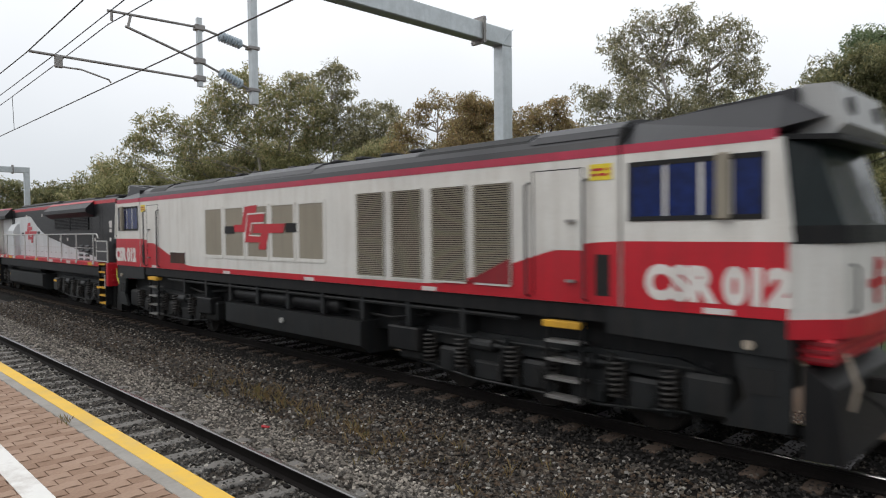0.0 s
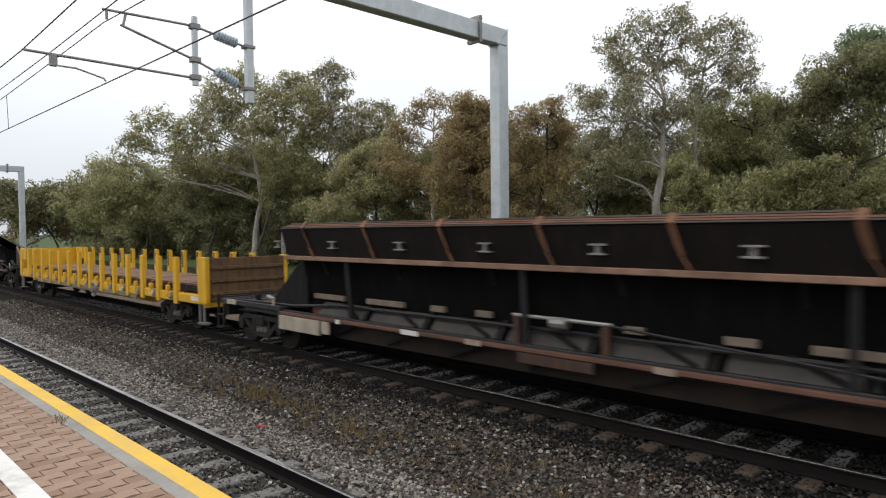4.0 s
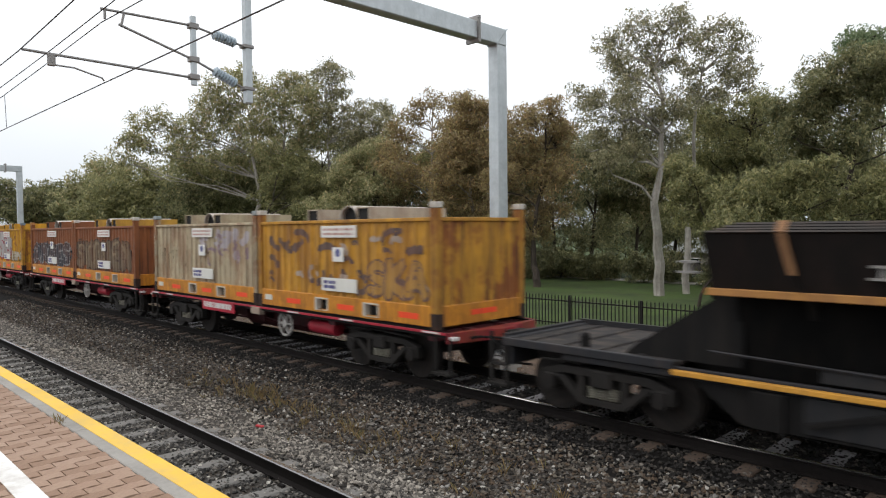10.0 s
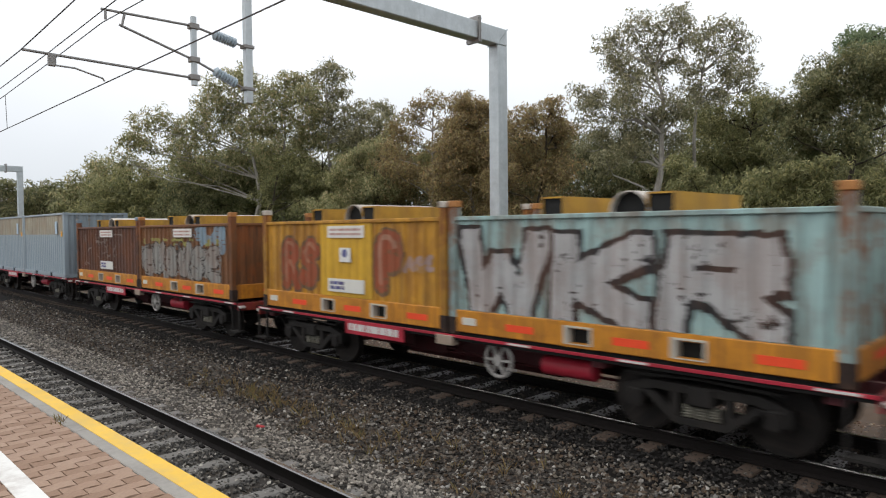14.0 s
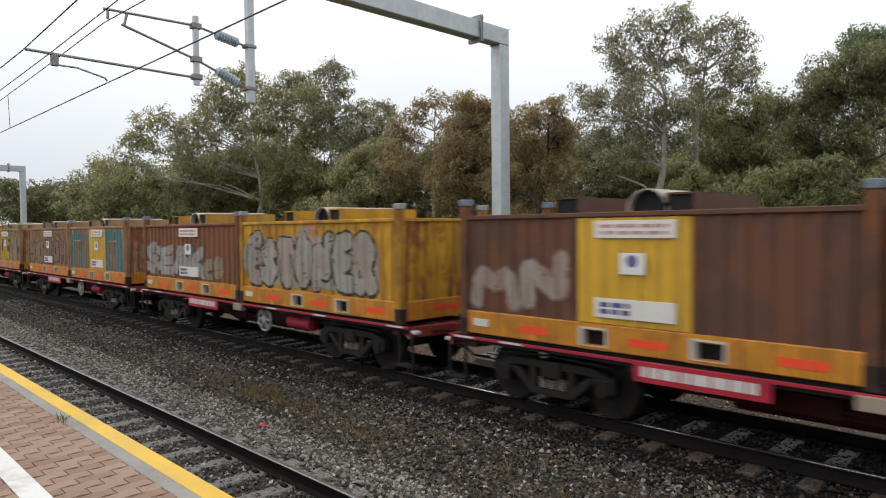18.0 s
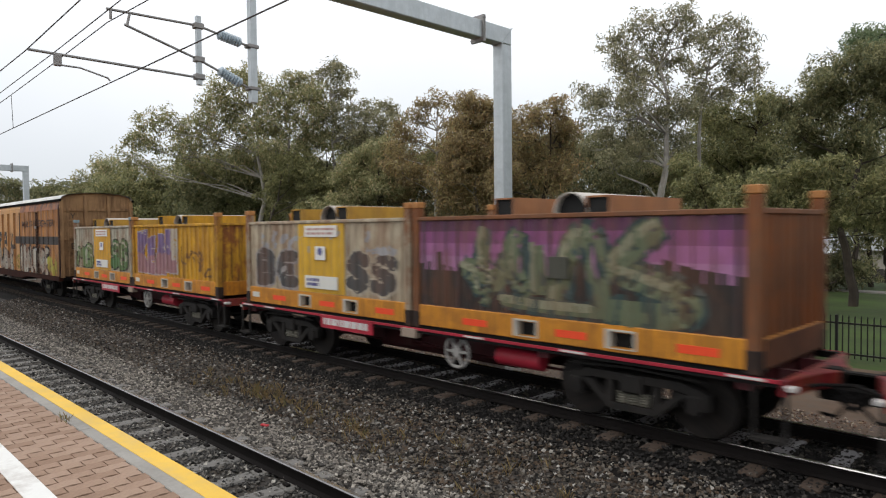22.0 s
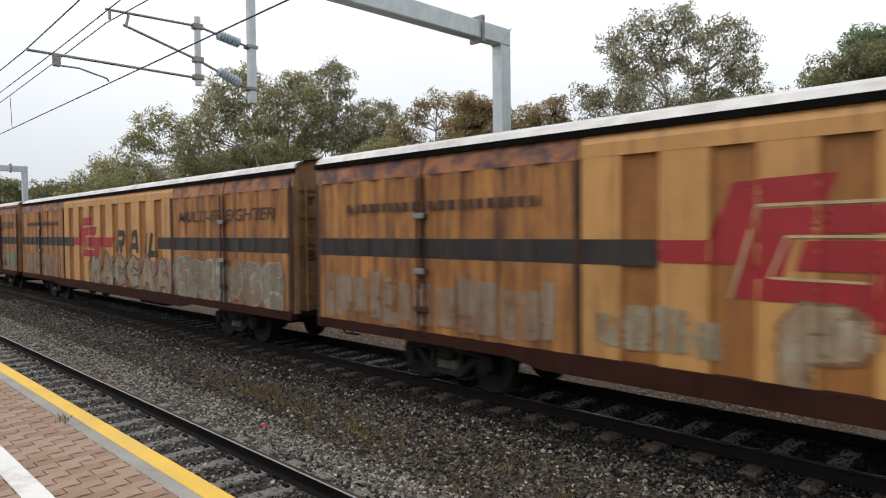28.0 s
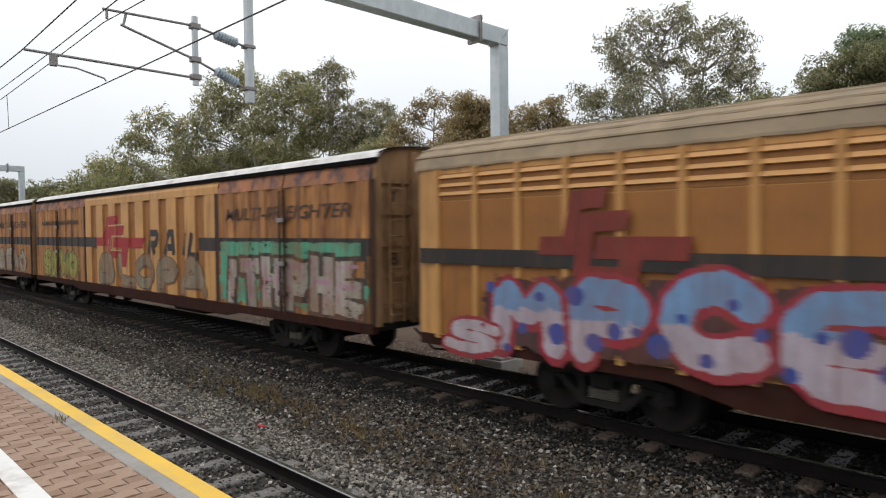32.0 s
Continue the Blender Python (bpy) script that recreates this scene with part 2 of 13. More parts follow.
# ---------------------------------------------------------------- mesh building
class Mesh:
    """Verts and faces, filled by simple shapes; mats by index."""

    def __init__(self):
        self.v, self.f, self.mi, self.k = [], [], [], 0

    def add(self, verts, faces):
        o = len(self.v)
        self.v.extend(verts)
        self.f.extend([tuple(i + o for i in f) for f in faces])
        self.mi.extend([self.k] * len(faces))
        return self

    def box(self, x0, x1, y0, y1, z0, z1, c=0.0):
        x0, x1, y0, y1, z0, z1 = min(x0, x1), max(x0, x1), min(y0, y1), max(y0, y1), min(z0, z1), max(z0, z1)
        c = min(c, 0.45 * min(x1 - x0, y1 - y0, z1 - z0))
        if c <= 0:
            v = [(x, y, z) for x in (x0, x1) for y in (y0, y1) for z in (z0, z1)]
            return self.add(v, [(0, 1, 3, 2), (4, 6, 7, 5), (0, 4, 5, 1), (2, 3, 7, 6), (0, 2, 6, 4), (1, 5, 7, 3)])
        v, ix = [], {}
        for i, x in enumerate((x0, x1)):
            for j, y in enumerate((y0, y1)):
                for k, z in enumerate((z0, z1)):
                    sx, sy, sz = (1, -1)[i] * c, (1, -1)[j] * c, (1, -1)[k] * c
                    for a, p in enumerate(((x, y + sy, z + sz), (x + sx, y, z + sz), (x + sx, y + sy, z))):
                        ix[i, j, k, a] = len(v)
                        v.append(p)
        f = []
        for i in (0, 1):
            s = lambda t: t if i == 0 else t[::-1]
            f.append(s((ix[i, 0, 0, 0], ix[i, 0, 1, 0], ix[i, 1, 1, 0], ix[i, 1, 0, 0])))
            f.append(s((ix[0, i, 0, 1], ix[1, i, 0, 1], ix[1, i, 1, 1], ix[0, i, 1, 1])))
            f.append(s((ix[0, 0, i, 2], ix[0, 1, i, 2], ix[1, 1, i, 2], ix[1, 0, i, 2])))
        for i in (0, 1):
            for j in (0, 1):
                f.append((ix[i, j, 0, 0], ix[i, j, 0, 1], ix[i, j, 1, 1], ix[i, j, 1, 0]))
                f.append((ix[i, 0, j, 0], ix[i, 0, j, 2], ix[i, 1, j, 2], ix[i, 1, j, 0]))
                f.append((ix[0, i, j, 1], ix[0, i, j, 2], ix[1, i, j, 2], ix[1, i, j, 1]))
                for k in (0, 1):
                    f.append((ix[i, j, k, 0], ix[i, j, k, 1], ix[i, j, k, 2]))
        return self.add(v, f)

    def beam(self, p, q, w, h, up=(0, 0, 1)):
        p, q = Vector(p), Vector(q)
        d = (q - p).normalized()
        u = Vector(up)
        s = d.cross(u)
        if s.length < 1e-4:
            s = d.cross(Vector((0, 1, 0)))
        s.normalize()
        u = s.cross(d)
        v = [tuple(e + s * (a * w / 2) + u * (b * h / 2)) for e in (p, q) for a, b in ((-1, -1), (1, -1), (1, 1), (-1, 1))]
        return self.add(v, [(0, 1, 2, 3), (7, 6, 5, 4), (0, 4, 5, 1), (1, 5, 6, 2), (2, 6, 7, 3), (3, 7, 4, 0)])

    def tube(self, pts, r, n=8, caps=True):
        """Round bar along points; r a number or one a point."""
        pts = [Vector(p) for p in pts]
        rs = r if isinstance(r, (list, tuple)) else [r] * len(pts)
        o, side = len(self.v), None
        for i, p in enumerate(pts):
            d = (pts[min(i + 1, len(pts) - 1)] - pts[max(i - 1, 0)]).normalized()
            if side is None:
                side = d.cross(Vector((0.31, 0.22, 0.92)))
                if side.length < 0.05:
                    side = d.cross(Vector((1, 0, 0)))
            side = (side - d * side.dot(d)).normalized()
            up = d.cross(side)
            for k in range(n):
                a = 2 * math.pi * k / n
                self.v.append(tuple(p + (side * math.cos(a) + up * math.sin(a)) * rs[i]))
        fs = []
        for i in range(len(pts) - 1):
            for k in range(n):
                a, b = o + i * n + k, o + i * n + (k + 1) % n
                fs.append((a, b, b + n, a + n))
        if caps:
            fs.append(tuple(o + k for k in range(n))[::-1])
            fs.append(tuple(o + (len(pts) - 1) * n + k for k in range(n)))
        self.f.extend(fs)
        self.mi.extend([self.k] * len(fs))
        return self

    def lathe(self, c, prof, n=24, axis="y"):
        """Turned shape: prof of (along the axis, radius) about the point c."""
        o = len(self.v)
        for a, r in prof:
            for k in range(n):
                t = 2 * math.pi * k / n
                p, q = r * math.cos(t), r * math.sin(t)
                off = {"y": (p, a, q), "x": (a, p, q), "z": (p, q, a)}[axis]
                self.v.append((c[0] + off[0], c[1] + off[1], c[2] + off[2]))
        fs = []
        for i in range(len(prof) - 1):
            for k in range(n):
                a, b = o + i * n + k, o + i * n + (k + 1) % n
                fs.append((a, b, b + n, a + n))
        fs.append(tuple(o + k for k in range(n))[::-1])
        fs.append(tuple(o + (len(prof) - 1) * n + k for k in range(n)))
        self.f.extend(fs)
        self.mi.extend([self.k] * len(fs))
        return self

    def prism(self, poly, a0, a1, axis="y"):
        """Polygon extruded along an axis. poly in (x, z) for y, (y, z) for x, (x, y) for z."""
        put = {"y": lambda p, a: (p[0], a, p[1]), "x": lambda p, a: (a, p[0], p[1]), "z": lambda p, a: (p[0], p[1], a)}[axis]
        n = len(poly)
        v = [put(p, a0) for p in poly] + [put(p, a1) for p in poly]
        f = [tuple(range(n)), tuple(range(2 * n - 1, n - 1, -1))]
        f += [(i, (i + 1) % n, (i + 1) % n + n, i + n)[::-1] for i in range(n)]
        return self.add(v, f)

    def grid(self, rows):
        """Skin through rows of points."""
        n = len(rows[0])
        v = [p for r in rows for p in r]
        f = [(i * n + k, i * n + k + 1, (i + 1) * n + k + 1, (i + 1) * n + k) for i in range(len(rows) - 1) for k in range(n - 1)]
        return self.add(v, f)

    def data(self, name, mats, smooth=False, fix=True):
        me = bpy.data.meshes.new(name)
        me.from_pydata(self.v, [], self.f)
        for m in mats if isinstance(mats, (list, tuple)) else [mats]:
            me.materials.append(M[m] if isinstance(m, str) else m)
        if max(self.mi, default=0):
            me.polygons.foreach_set("material_index", self.mi)
        if fix:
            bm = bmesh.new()
            bm.from_mesh(me)
            bmesh.ops.recalc_face_normals(bm, faces=bm.faces)
            bm.to_mesh(me)
            bm.free()
        if smooth:
            me.shade_smooth()
            me.set_sharp_from_angle(angle=radians(38))
        me.update()
        return me


def part(name, mesh, mats, parent, label="", at=(0, 0, 0), smooth=False, col=None):
    ob = new(name, mesh.data(name, mats, smooth) if isinstance(mesh, Mesh) else mesh)
    ob.parent = parent
    ob.location = at
    if col:
        ob.color = (*col, 1)
    if label:
        ob["label"] = label
    return ob


def thing(name, label, category, m=None, group="", kind="", mesh=None, mats=None, smooth=False):
    ob = new(name, mesh.data(name, mats, smooth) if mesh else None)
    if m is not None:
        ob.matrix_world = m
    return tagged(ob, label, category, group, kind)


MOVES = []           # (thing, x of its origin at the clip's start)
SPINS = []           # (wheelset, its own x on its bogie, height, x at the clip's start)


def lettering(text, size, depth=0.004, shear=0.0, bold=0.0):
    cu = bpy.data.curves.new("lettering", "FONT")
    cu.body, cu.size, cu.extrude, cu.shear, cu.offset = text, size, depth, shear, bold
    cu.align_x = "CENTER"
    ob = bpy.data.objects.new("lettering", cu)
    scene.collection.objects.link(ob)
    me = bpy.data.meshes.new_from_object(ob.evaluated_get(bpy.context.evaluated_depsgraph_get()))
    bpy.data.objects.remove(ob)
    bpy.data.curves.remove(cu)
    me.materials.clear()
    return me


# ---------------------------------------------------------------- ground, tracks, platform
def strip_ground():
    """One sheet from far behind the platform to the far side, with the ballast beds as real humps."""
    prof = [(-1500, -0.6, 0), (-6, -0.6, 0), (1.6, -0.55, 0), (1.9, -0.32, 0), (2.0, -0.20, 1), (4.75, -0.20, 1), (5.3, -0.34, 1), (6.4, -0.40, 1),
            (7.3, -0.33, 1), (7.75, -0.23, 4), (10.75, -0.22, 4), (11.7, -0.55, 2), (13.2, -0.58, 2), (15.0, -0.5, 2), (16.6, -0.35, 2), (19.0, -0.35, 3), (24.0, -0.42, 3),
            (30, -0.5, 3), (45, -0.6, 3), (53, -2.2, 3), (160, -2.6, 3), (2500, -3.2, 3)]
    xs = [-2500, -400, -160, -90] + [-60 + 2 * i for i in range(36)] + [30, 80, 200, 900, 2500]
    me = Mesh()
    rnd = random.Random(4)
    rows = [[(x, y + (rnd.uniform(-0.9, 0.9) if y == 24 else 0), z + (rnd.uniform(-0.02, 0.02) if 2.5 < y < 40 else 0)) for y, z, _ in prof] for x in xs]
    me.grid(rows)
    me.mi = [prof[k + 1][2] for _ in range(len(xs) - 1) for k in range(len(prof) - 1)]
    ob = thing("ground", "gravel, dirt and lawn beside the tracks, the turf darkened for tree shade", "ground", kind="structure", mesh=me,
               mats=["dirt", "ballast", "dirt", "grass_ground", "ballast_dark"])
    return ob


strip_ground()
thing("park_path", "pale concrete path across the park lawn", "path", kind="structure", mesh=Mesh().box(-70, 8, 37.1, 38.1, -0.75, -0.485, 0.02), mats=["concrete"])


def scatter_stones(name, label, spots, size, mat, seed):
    """Crushed stones as irregular lumps, joined. spots: n x 3."""
    rng = np.random.default_rng(seed)
    n = len(spots)
    dirs = np.array([(1, 0, 0), (-1, 0, 0), (0, 1, 0), (0, -1, 0), (0, 0, 1), (0, 0, -1)], float)
    faces = np.array([(0, 2, 4), (2, 1, 4), (1, 3, 4), (3, 0, 4), (2, 0, 5), (1, 2, 5), (3, 1, 5), (0, 3, 5)])
    s = size * rng.uniform(0.55, 1.25, (n, 1, 1)) * rng.uniform(0.55, 1.0, (n, 6, 1))
    v = dirs[None] * s + rng.normal(0, size * 0.16, (n, 6, 3))
    a = rng.uniform(0, 2 * np.pi, (n, 3))
    ca, sa = np.cos(a), np.sin(a)
    one, nil = np.ones(n), np.zeros(n)
    rz = np.stack([ca[:, 0], -sa[:, 0], nil, sa[:, 0], ca[:, 0], nil, nil, nil, one], 1).reshape(n, 3, 3)
    rx = np.stack([one, nil, nil, nil, ca[:, 1], -sa[:, 1], nil, sa[:, 1], ca[:, 1]], 1).reshape(n, 3, 3)
    v = np.einsum("nij,nkj->nki", rz @ rx, v)
    v[:, :, 2] *= 0.75
    v += spots[:, None, :]
    f = faces[None] + (np.arange(n) * 6)[:, None, None]
    me = bpy.data.meshes.new(name)
    me.from_pydata(v.reshape(-1, 3), [], f.reshape(-1, 3))
    me.materials.append(M[mat])
    ob = new(name, me)
    return tagged(ob, label, "ballast", kind="stuff")


def bed_height(y):
    return np.interp(y, [2.0, 4.75, 5.3, 6.4, 7.3, 7.75, 10.75, 11.7, 13.2], [-0.20, -0.20, -0.34, -0.40, -0.33, -0.23, -0.22, -0.55, -0.58])


def stone_field(x0, x1, y0, y1, density, seed, lift=0.005):
    rng = np.random.default_rng(seed)
    n = int((x1 - x0) * (y1 - y0) * density)
    x, y = rng.uniform(x0, x1, n), rng.uniform(y0, y1, n)
    return np.stack([x, y, bed_height(y) + lift + rng.uniform(0, 0.02, n)], 1)


scatter_stones("ballast_stones", "crushed brown ballast stones beside the freight track", np.concatenate([
    stone_field(-9.5, 1.5, 5.5, 7.75, 600, 1), stone_field(-18, -9.5, 5.7, 7.75, 300, 2), stone_field(-36, -18, 5.8, 7.75, 200, 3), stone_field(1.5, 12, 4.15, 8.0, 70, 33)]), 0.041, "stone", 5)
scatter_stones("ballast_stones", "dusty grey ballast stones along the near track", np.concatenate([
    stone_field(-9.5, 1.5, 4.15, 5.6, 560, 41), stone_field(-18, -9.5, 4.15, 5.85, 340, 42), stone_field(-36, -18, 4.15, 5.9, 220, 43)]), 0.038, "stone_dusty", 45)
scatter_stones("ballast_stones", "crushed grey ballast stones between the near rails", np.concatenate([
    stone_field(-17, -3, 1.95, 4.25, 420, 6, 0.006), stone_field(-36, -17, 1.95, 4.25, 150, 7, 0.006), stone_field(-3, 12, 1.95, 4.25, 110, 36, 0.006)]), 0.034, "stone_grey", 8)
# stones under the train carry its shade in their colour
scatter_stones("ballast_stones", "dusty ballast stones under the freight track, darkened for the train's shade", np.concatenate([
    stone_field(-20, 3, 7.55, 10.9, 300, 9, 0.02), stone_field(-26, -20, 7.6, 10.9, 140, 19, 0.02), stone_field(-45, -26, 7.8, 10.9, 90, 10, 0.02)]), 0.034, "stone_dust_shaded", 11)
scatter_stones("gravel_stones", "loose stones on the dirt beyond the track", np.concatenate([stone_field(-14, 2, 10.8, 13.0, 260, 12, -0.01), stone_field(-30, -14, 10.8, 13.4, 110, 14, -0.01)]), 0.036, "stone_mixed", 13)


def rail_mesh(x0, x1):
    """Flat-bottomed rail section with a rounded head."""
    sec = [(-0.07, -0.172), (0.07, -0.172), (0.07, -0.160), (0.012, -0.140), (0.009, -0.048), (0.034, -0.036), (0.035, -0.012), (0.024, 0.0),
           (-0.024, 0.0), (-0.035, -0.012), (-0.034, -0.036), (-0.009, -0.048), (-0.012, -0.140), (-0.07, -0.160)]
    xs = [x0, -60, -40, -20, -10, 0, 20, x1]
    me = Mesh()
    n = len(sec)
    me.add([(x, y, z) for x in xs for y, z in sec], [])
    for i in range(len(xs) - 1):
        for k in range(n):
            me.f.append((i * n + k, i * n + (k + 1) % n, (i + 1) * n + (k + 1) % n, (i + 1) * n + k))
            me.mi.append(1 if k in (6, 7, 8) else 0)
    return me


def lay_track(yc, gauge, label, bed):
    tr = thing("rail_track", label, "track", pose(0, yc, 0), kind="structure")
    data = rail_mesh(-720, 640).data("rail", ["rail", "rail_head"])
    for s in (-1, 1):
        part("rail", data, None, tr, at=(0, s * (gauge / 2 + 0.035), 0))
    return tr


near_track = lay_track(NEAR_Y, 1.60, "suburban track of steel rails on concrete sleepers", "sleeper")
far_track = lay_track(TRACK_Y, 1.435, "freight track of dark rails on dusty sleepers", "sleeper_brown")


def sleepers(track, x0, x1, pitch, half, mat, top):
    me = Mesh()
    for a, b, k in ((-half, -0.62, 0), (-0.62, 0.62, 1), (0.62, half, 0)):
        me.k = k
        me.box(-0.12, 0.12, a, b, -0.22, 0.0 if k == 0 else -0.002, 0.02)
    data = me.data("sleeper", [mat, "sleeper" if mat == "sleeper" else "sleeper_dim"])
    clip = Mesh()
    for s in (-1, 1):
        for g in (-1, 1):
            clip.box(-0.05, 0.05, s * 0.8 + g * 0.11 - 0.03, s * 0.8 + g * 0.11 + 0.03, 0, 0.03, 0.008)
    clips = clip.data("rail_clip", "rail")
    n = int((x1 - x0) / pitch)
    rnd = random.Random(9)
    for i in range(n):
        x = x0 + i * pitch
        s = part("sleeper", data, None, track, at=(x + rnd.uniform(-0.02, 0.02), 0, top))
        if half > 1.28:
            part("rail_clip", clips, None, s)
    far = Mesh()
    x = x0 - pitch
    while x > -130:
        far.box(x - 0.12, x + 0.12, -half, half, top - 0.2, top)
        x -= pitch
    ob = part("sleeper_run", far, mat, track)
    ob["kind"] = "stuff"


sleepers(near_track, -36, 12, 0.68, 1.30, "sleeper", -0.172)
sleepers(far_track, -36, 14, 0.67, 1.17, "sleeper_brown", -0.186)

# ---- platform
PZ = 1.15
platform = thing("platform", "station platform edge with clay pavers and painted lines", "platform", kind="structure")
part("platform_base", Mesh().box(-90, 45, -5.0, 1.66, -0.6, PZ - 0.06).box(-90, 45, 1.66, 1.87, -0.6, PZ - 0.12), "joint", platform)
part("platform_wall", Mesh().box(-90, 45, 1.66, 1.86, -0.55, PZ - 0.13), "concrete", platform)
cope = Mesh()
x = -60.0
while x < 24:
    cope.box(x + 0.004, x + 2.996, 1.69, 1.925, PZ - 0.11, PZ + 0.004, 0.006)
    x += 3.0
part("coping", cope, "concrete", platform, "grey concrete coping")
part("yellow_line", Mesh().box(-60, 24, 1.785, 1.918, PZ - 0.01, PZ + 0.008), "yellow_line", platform, "yellow painted safety line")
part("white_line", Mesh().box(-60, 24, 1.005, 1.15, PZ - 0.01, PZ + 0.004), "white_line", platform, "worn white painted line")


def pavers():
    """Wavy interlocking clay pavers, 228 x 112 mm, long side across the platform."""
    w, l, g, a = 0.114, 0.228, 0.0032, 0.013
    ys = [0, 0.25, 0.5, 0.75, 1.0]
    zig = [0, a, 0, -a, 0]
    left = [(-w / 2 + g + z, -l / 2 + g + (l - 2 * g) * t) for t, z in zip(ys, zig)]
    right = [(w / 2 - g + z, -l / 2 + g + (l - 2 * g) * t) for t, z in zip(ys, zig)]
    poly = left + right[::-1]
    one = Mesh()
    n = len(poly)
    c = [0.0, 0.0]
    shrink = [(p[0] * 0.975, p[1] * 0.985) for p in poly]
    one.add([(p[0], p[1], 0.0) for p in shrink] + [(p[0], p[1], -0.003) for p in poly] + [(p[0], p[1], -0.05) for p in poly], [])
    one.f.append(tuple(range(n))[::-1])
    for k in range(n):
        j = (k + 1) % n
        one.f.append((k, j, j + n, k + n))
        one.f.append((k + n, j + n, j + 2 * n, k + 2 * n))
    one.mi = [0] * len(one.f)
    data = one.data("paver", "paver")
    far = Mesh()
    rnd = random.Random(2)
    count = 0
    cols = int(14 / w)
    for i in range(cols):
        x = -2.4 - i * w
        for k in range(9):
            y = 1.685 - l / 2 - k * l + (l / 2 if i % 2 else 0)
            if y > 1.7:
                continue
            z = PZ - rnd.uniform(0, 0.002)
            if -8.6 < x < -3.6 and y > 0.55 and count < 300 and not 0.98 < y < 1.18:
                part("paver", data, None, platform, at=(x, y, z))
                count += 1
            elif y > 0.0:
                o = len(far.v)
                far.v.extend([(p[0] + x, p[1] + y, p[2] + z) for p in one.v])
                far.f.extend([tuple(q + o for q in f) for f in one.f])
                far.mi.extend([0] * len(one.f))
    # the rest of the platform, tops only
    top = [(p[0] * 1.0, p[1] * 1.0) for p in poly]
    for i in range(-130, 150):
        x = -2.4 - i * w
        for k in range(-1, 30):
            y = 1.685 - l / 2 - k * l + (l / 2 if i % 2 else 0)
            if y > 1.7 or (0 <= i < cols and k < 9 and y > 0.0):
                continue
            o = len(far.v)
            z = PZ - rnd.uniform(0, 0.002)
            far.v.extend([(a + x, b + y, z) for a, b in top])
            far.f.append(tuple(range(o, o + n))[::-1])
            far.mi.append(0)
    ob = part("paver_run", far, "paver_far", platform)
    ob["kind"] = "stuff"
    # the strip beside the coping cut to half length every other row
    part("paver_edge", Mesh().box(-60, -19.6, -5.0, 1.683, PZ - 0.05, PZ - 0.003), "paver_far", platform)


def tufts(name, label, spots, h, mat, seed, n=14):
    rng = random.Random(seed)
    me = Mesh()
    for x, y, z, s in spots:
        for _ in range(n):
            a, lean = rng.uniform(0, 6.28), rng.uniform(0.1, 0.9)
            hh = h * s * rng.uniform(0.5, 1.1)
            bx, by = x + rng.gauss(0, 0.05 * s), y + rng.gauss(0, 0.05 * s)
            w = 0.004
            dx, dy = math.cos(a), math.sin(a)
            me.add([(bx - dy * w, by + dx * w, z), (bx + dy * w, by - dx * w, z),
                    (bx + dx * hh * lean * 0.4 + dy * w, by + dy * hh * lean * 0.4 - dx * w, z + hh * 0.6),
                    (bx + dx * hh * lean, by + dy * hh * lean, z + hh)], [(0, 1, 2), (0, 2, 3)])
    ob = new(name, me.data(name, mat, fix=False))
    return tagged(ob, label, "grass", kind="stuff")


rt = random.Random(31)
tufts("dry_grass", "dry yellow grass tufts growing out of the ballast",
      [(rt.uniform(-14.5, -1.5), rt.gauss(6.35, 0.45), -0.38, rt.uniform(0.4, 1.0)) for _ in range(120)]
      + [(rt.gauss(-11.6, 0.4), rt.gauss(6.45, 0.2), -0.38, rt.uniform(0.7, 1.2)) for _ in range(26)]
      + [(rt.gauss(-8.8, 1.0), rt.gauss(6.3, 0.25), -0.38, rt.uniform(0.7, 1.1)) for _ in range(20)], 0.19, "dry_grass", 7, 7)
tufts("weed", "small dry weed in the platform edge joint", [(-6.55 + 0.05 * i, 1.70, PZ - 0.002, 0.5) for i in range(5)], 0.10, "dry_grass", 8, 7)
rag = Mesh().box(-0.07, 0.06, -0.02, 0.03, 0, 0.035, 0.01).box(-0.02, 0.08, 0.02, 0.06, 0.005, 0.02, 0.005)
thing("plastic_scrap", "scrap of red plastic lying on the ballast", "litter", pose(-9.55, 5.35, -0.325, 5, 8, 30), mesh=rag, mats="red_rag")


box = thing("trackside_box", "grey concrete trackside box with a metal lid", "utility box", pose(-10.2, 11.75, -0.56))
part("box_body", Mesh().box(-0.42, 0.42, -0.3, 0.3, 0.0, 0.34, 0.015), "concrete", box)
part("lid", Mesh().box(-0.36, 0.36, -0.25, 0.25, 0.34, 0.40, 0.01).box(-0.3, 0.3, -0.04, 0.04, 0.40, 0.44, 0.01), "galv_dark", box, "ribbed metal lid")


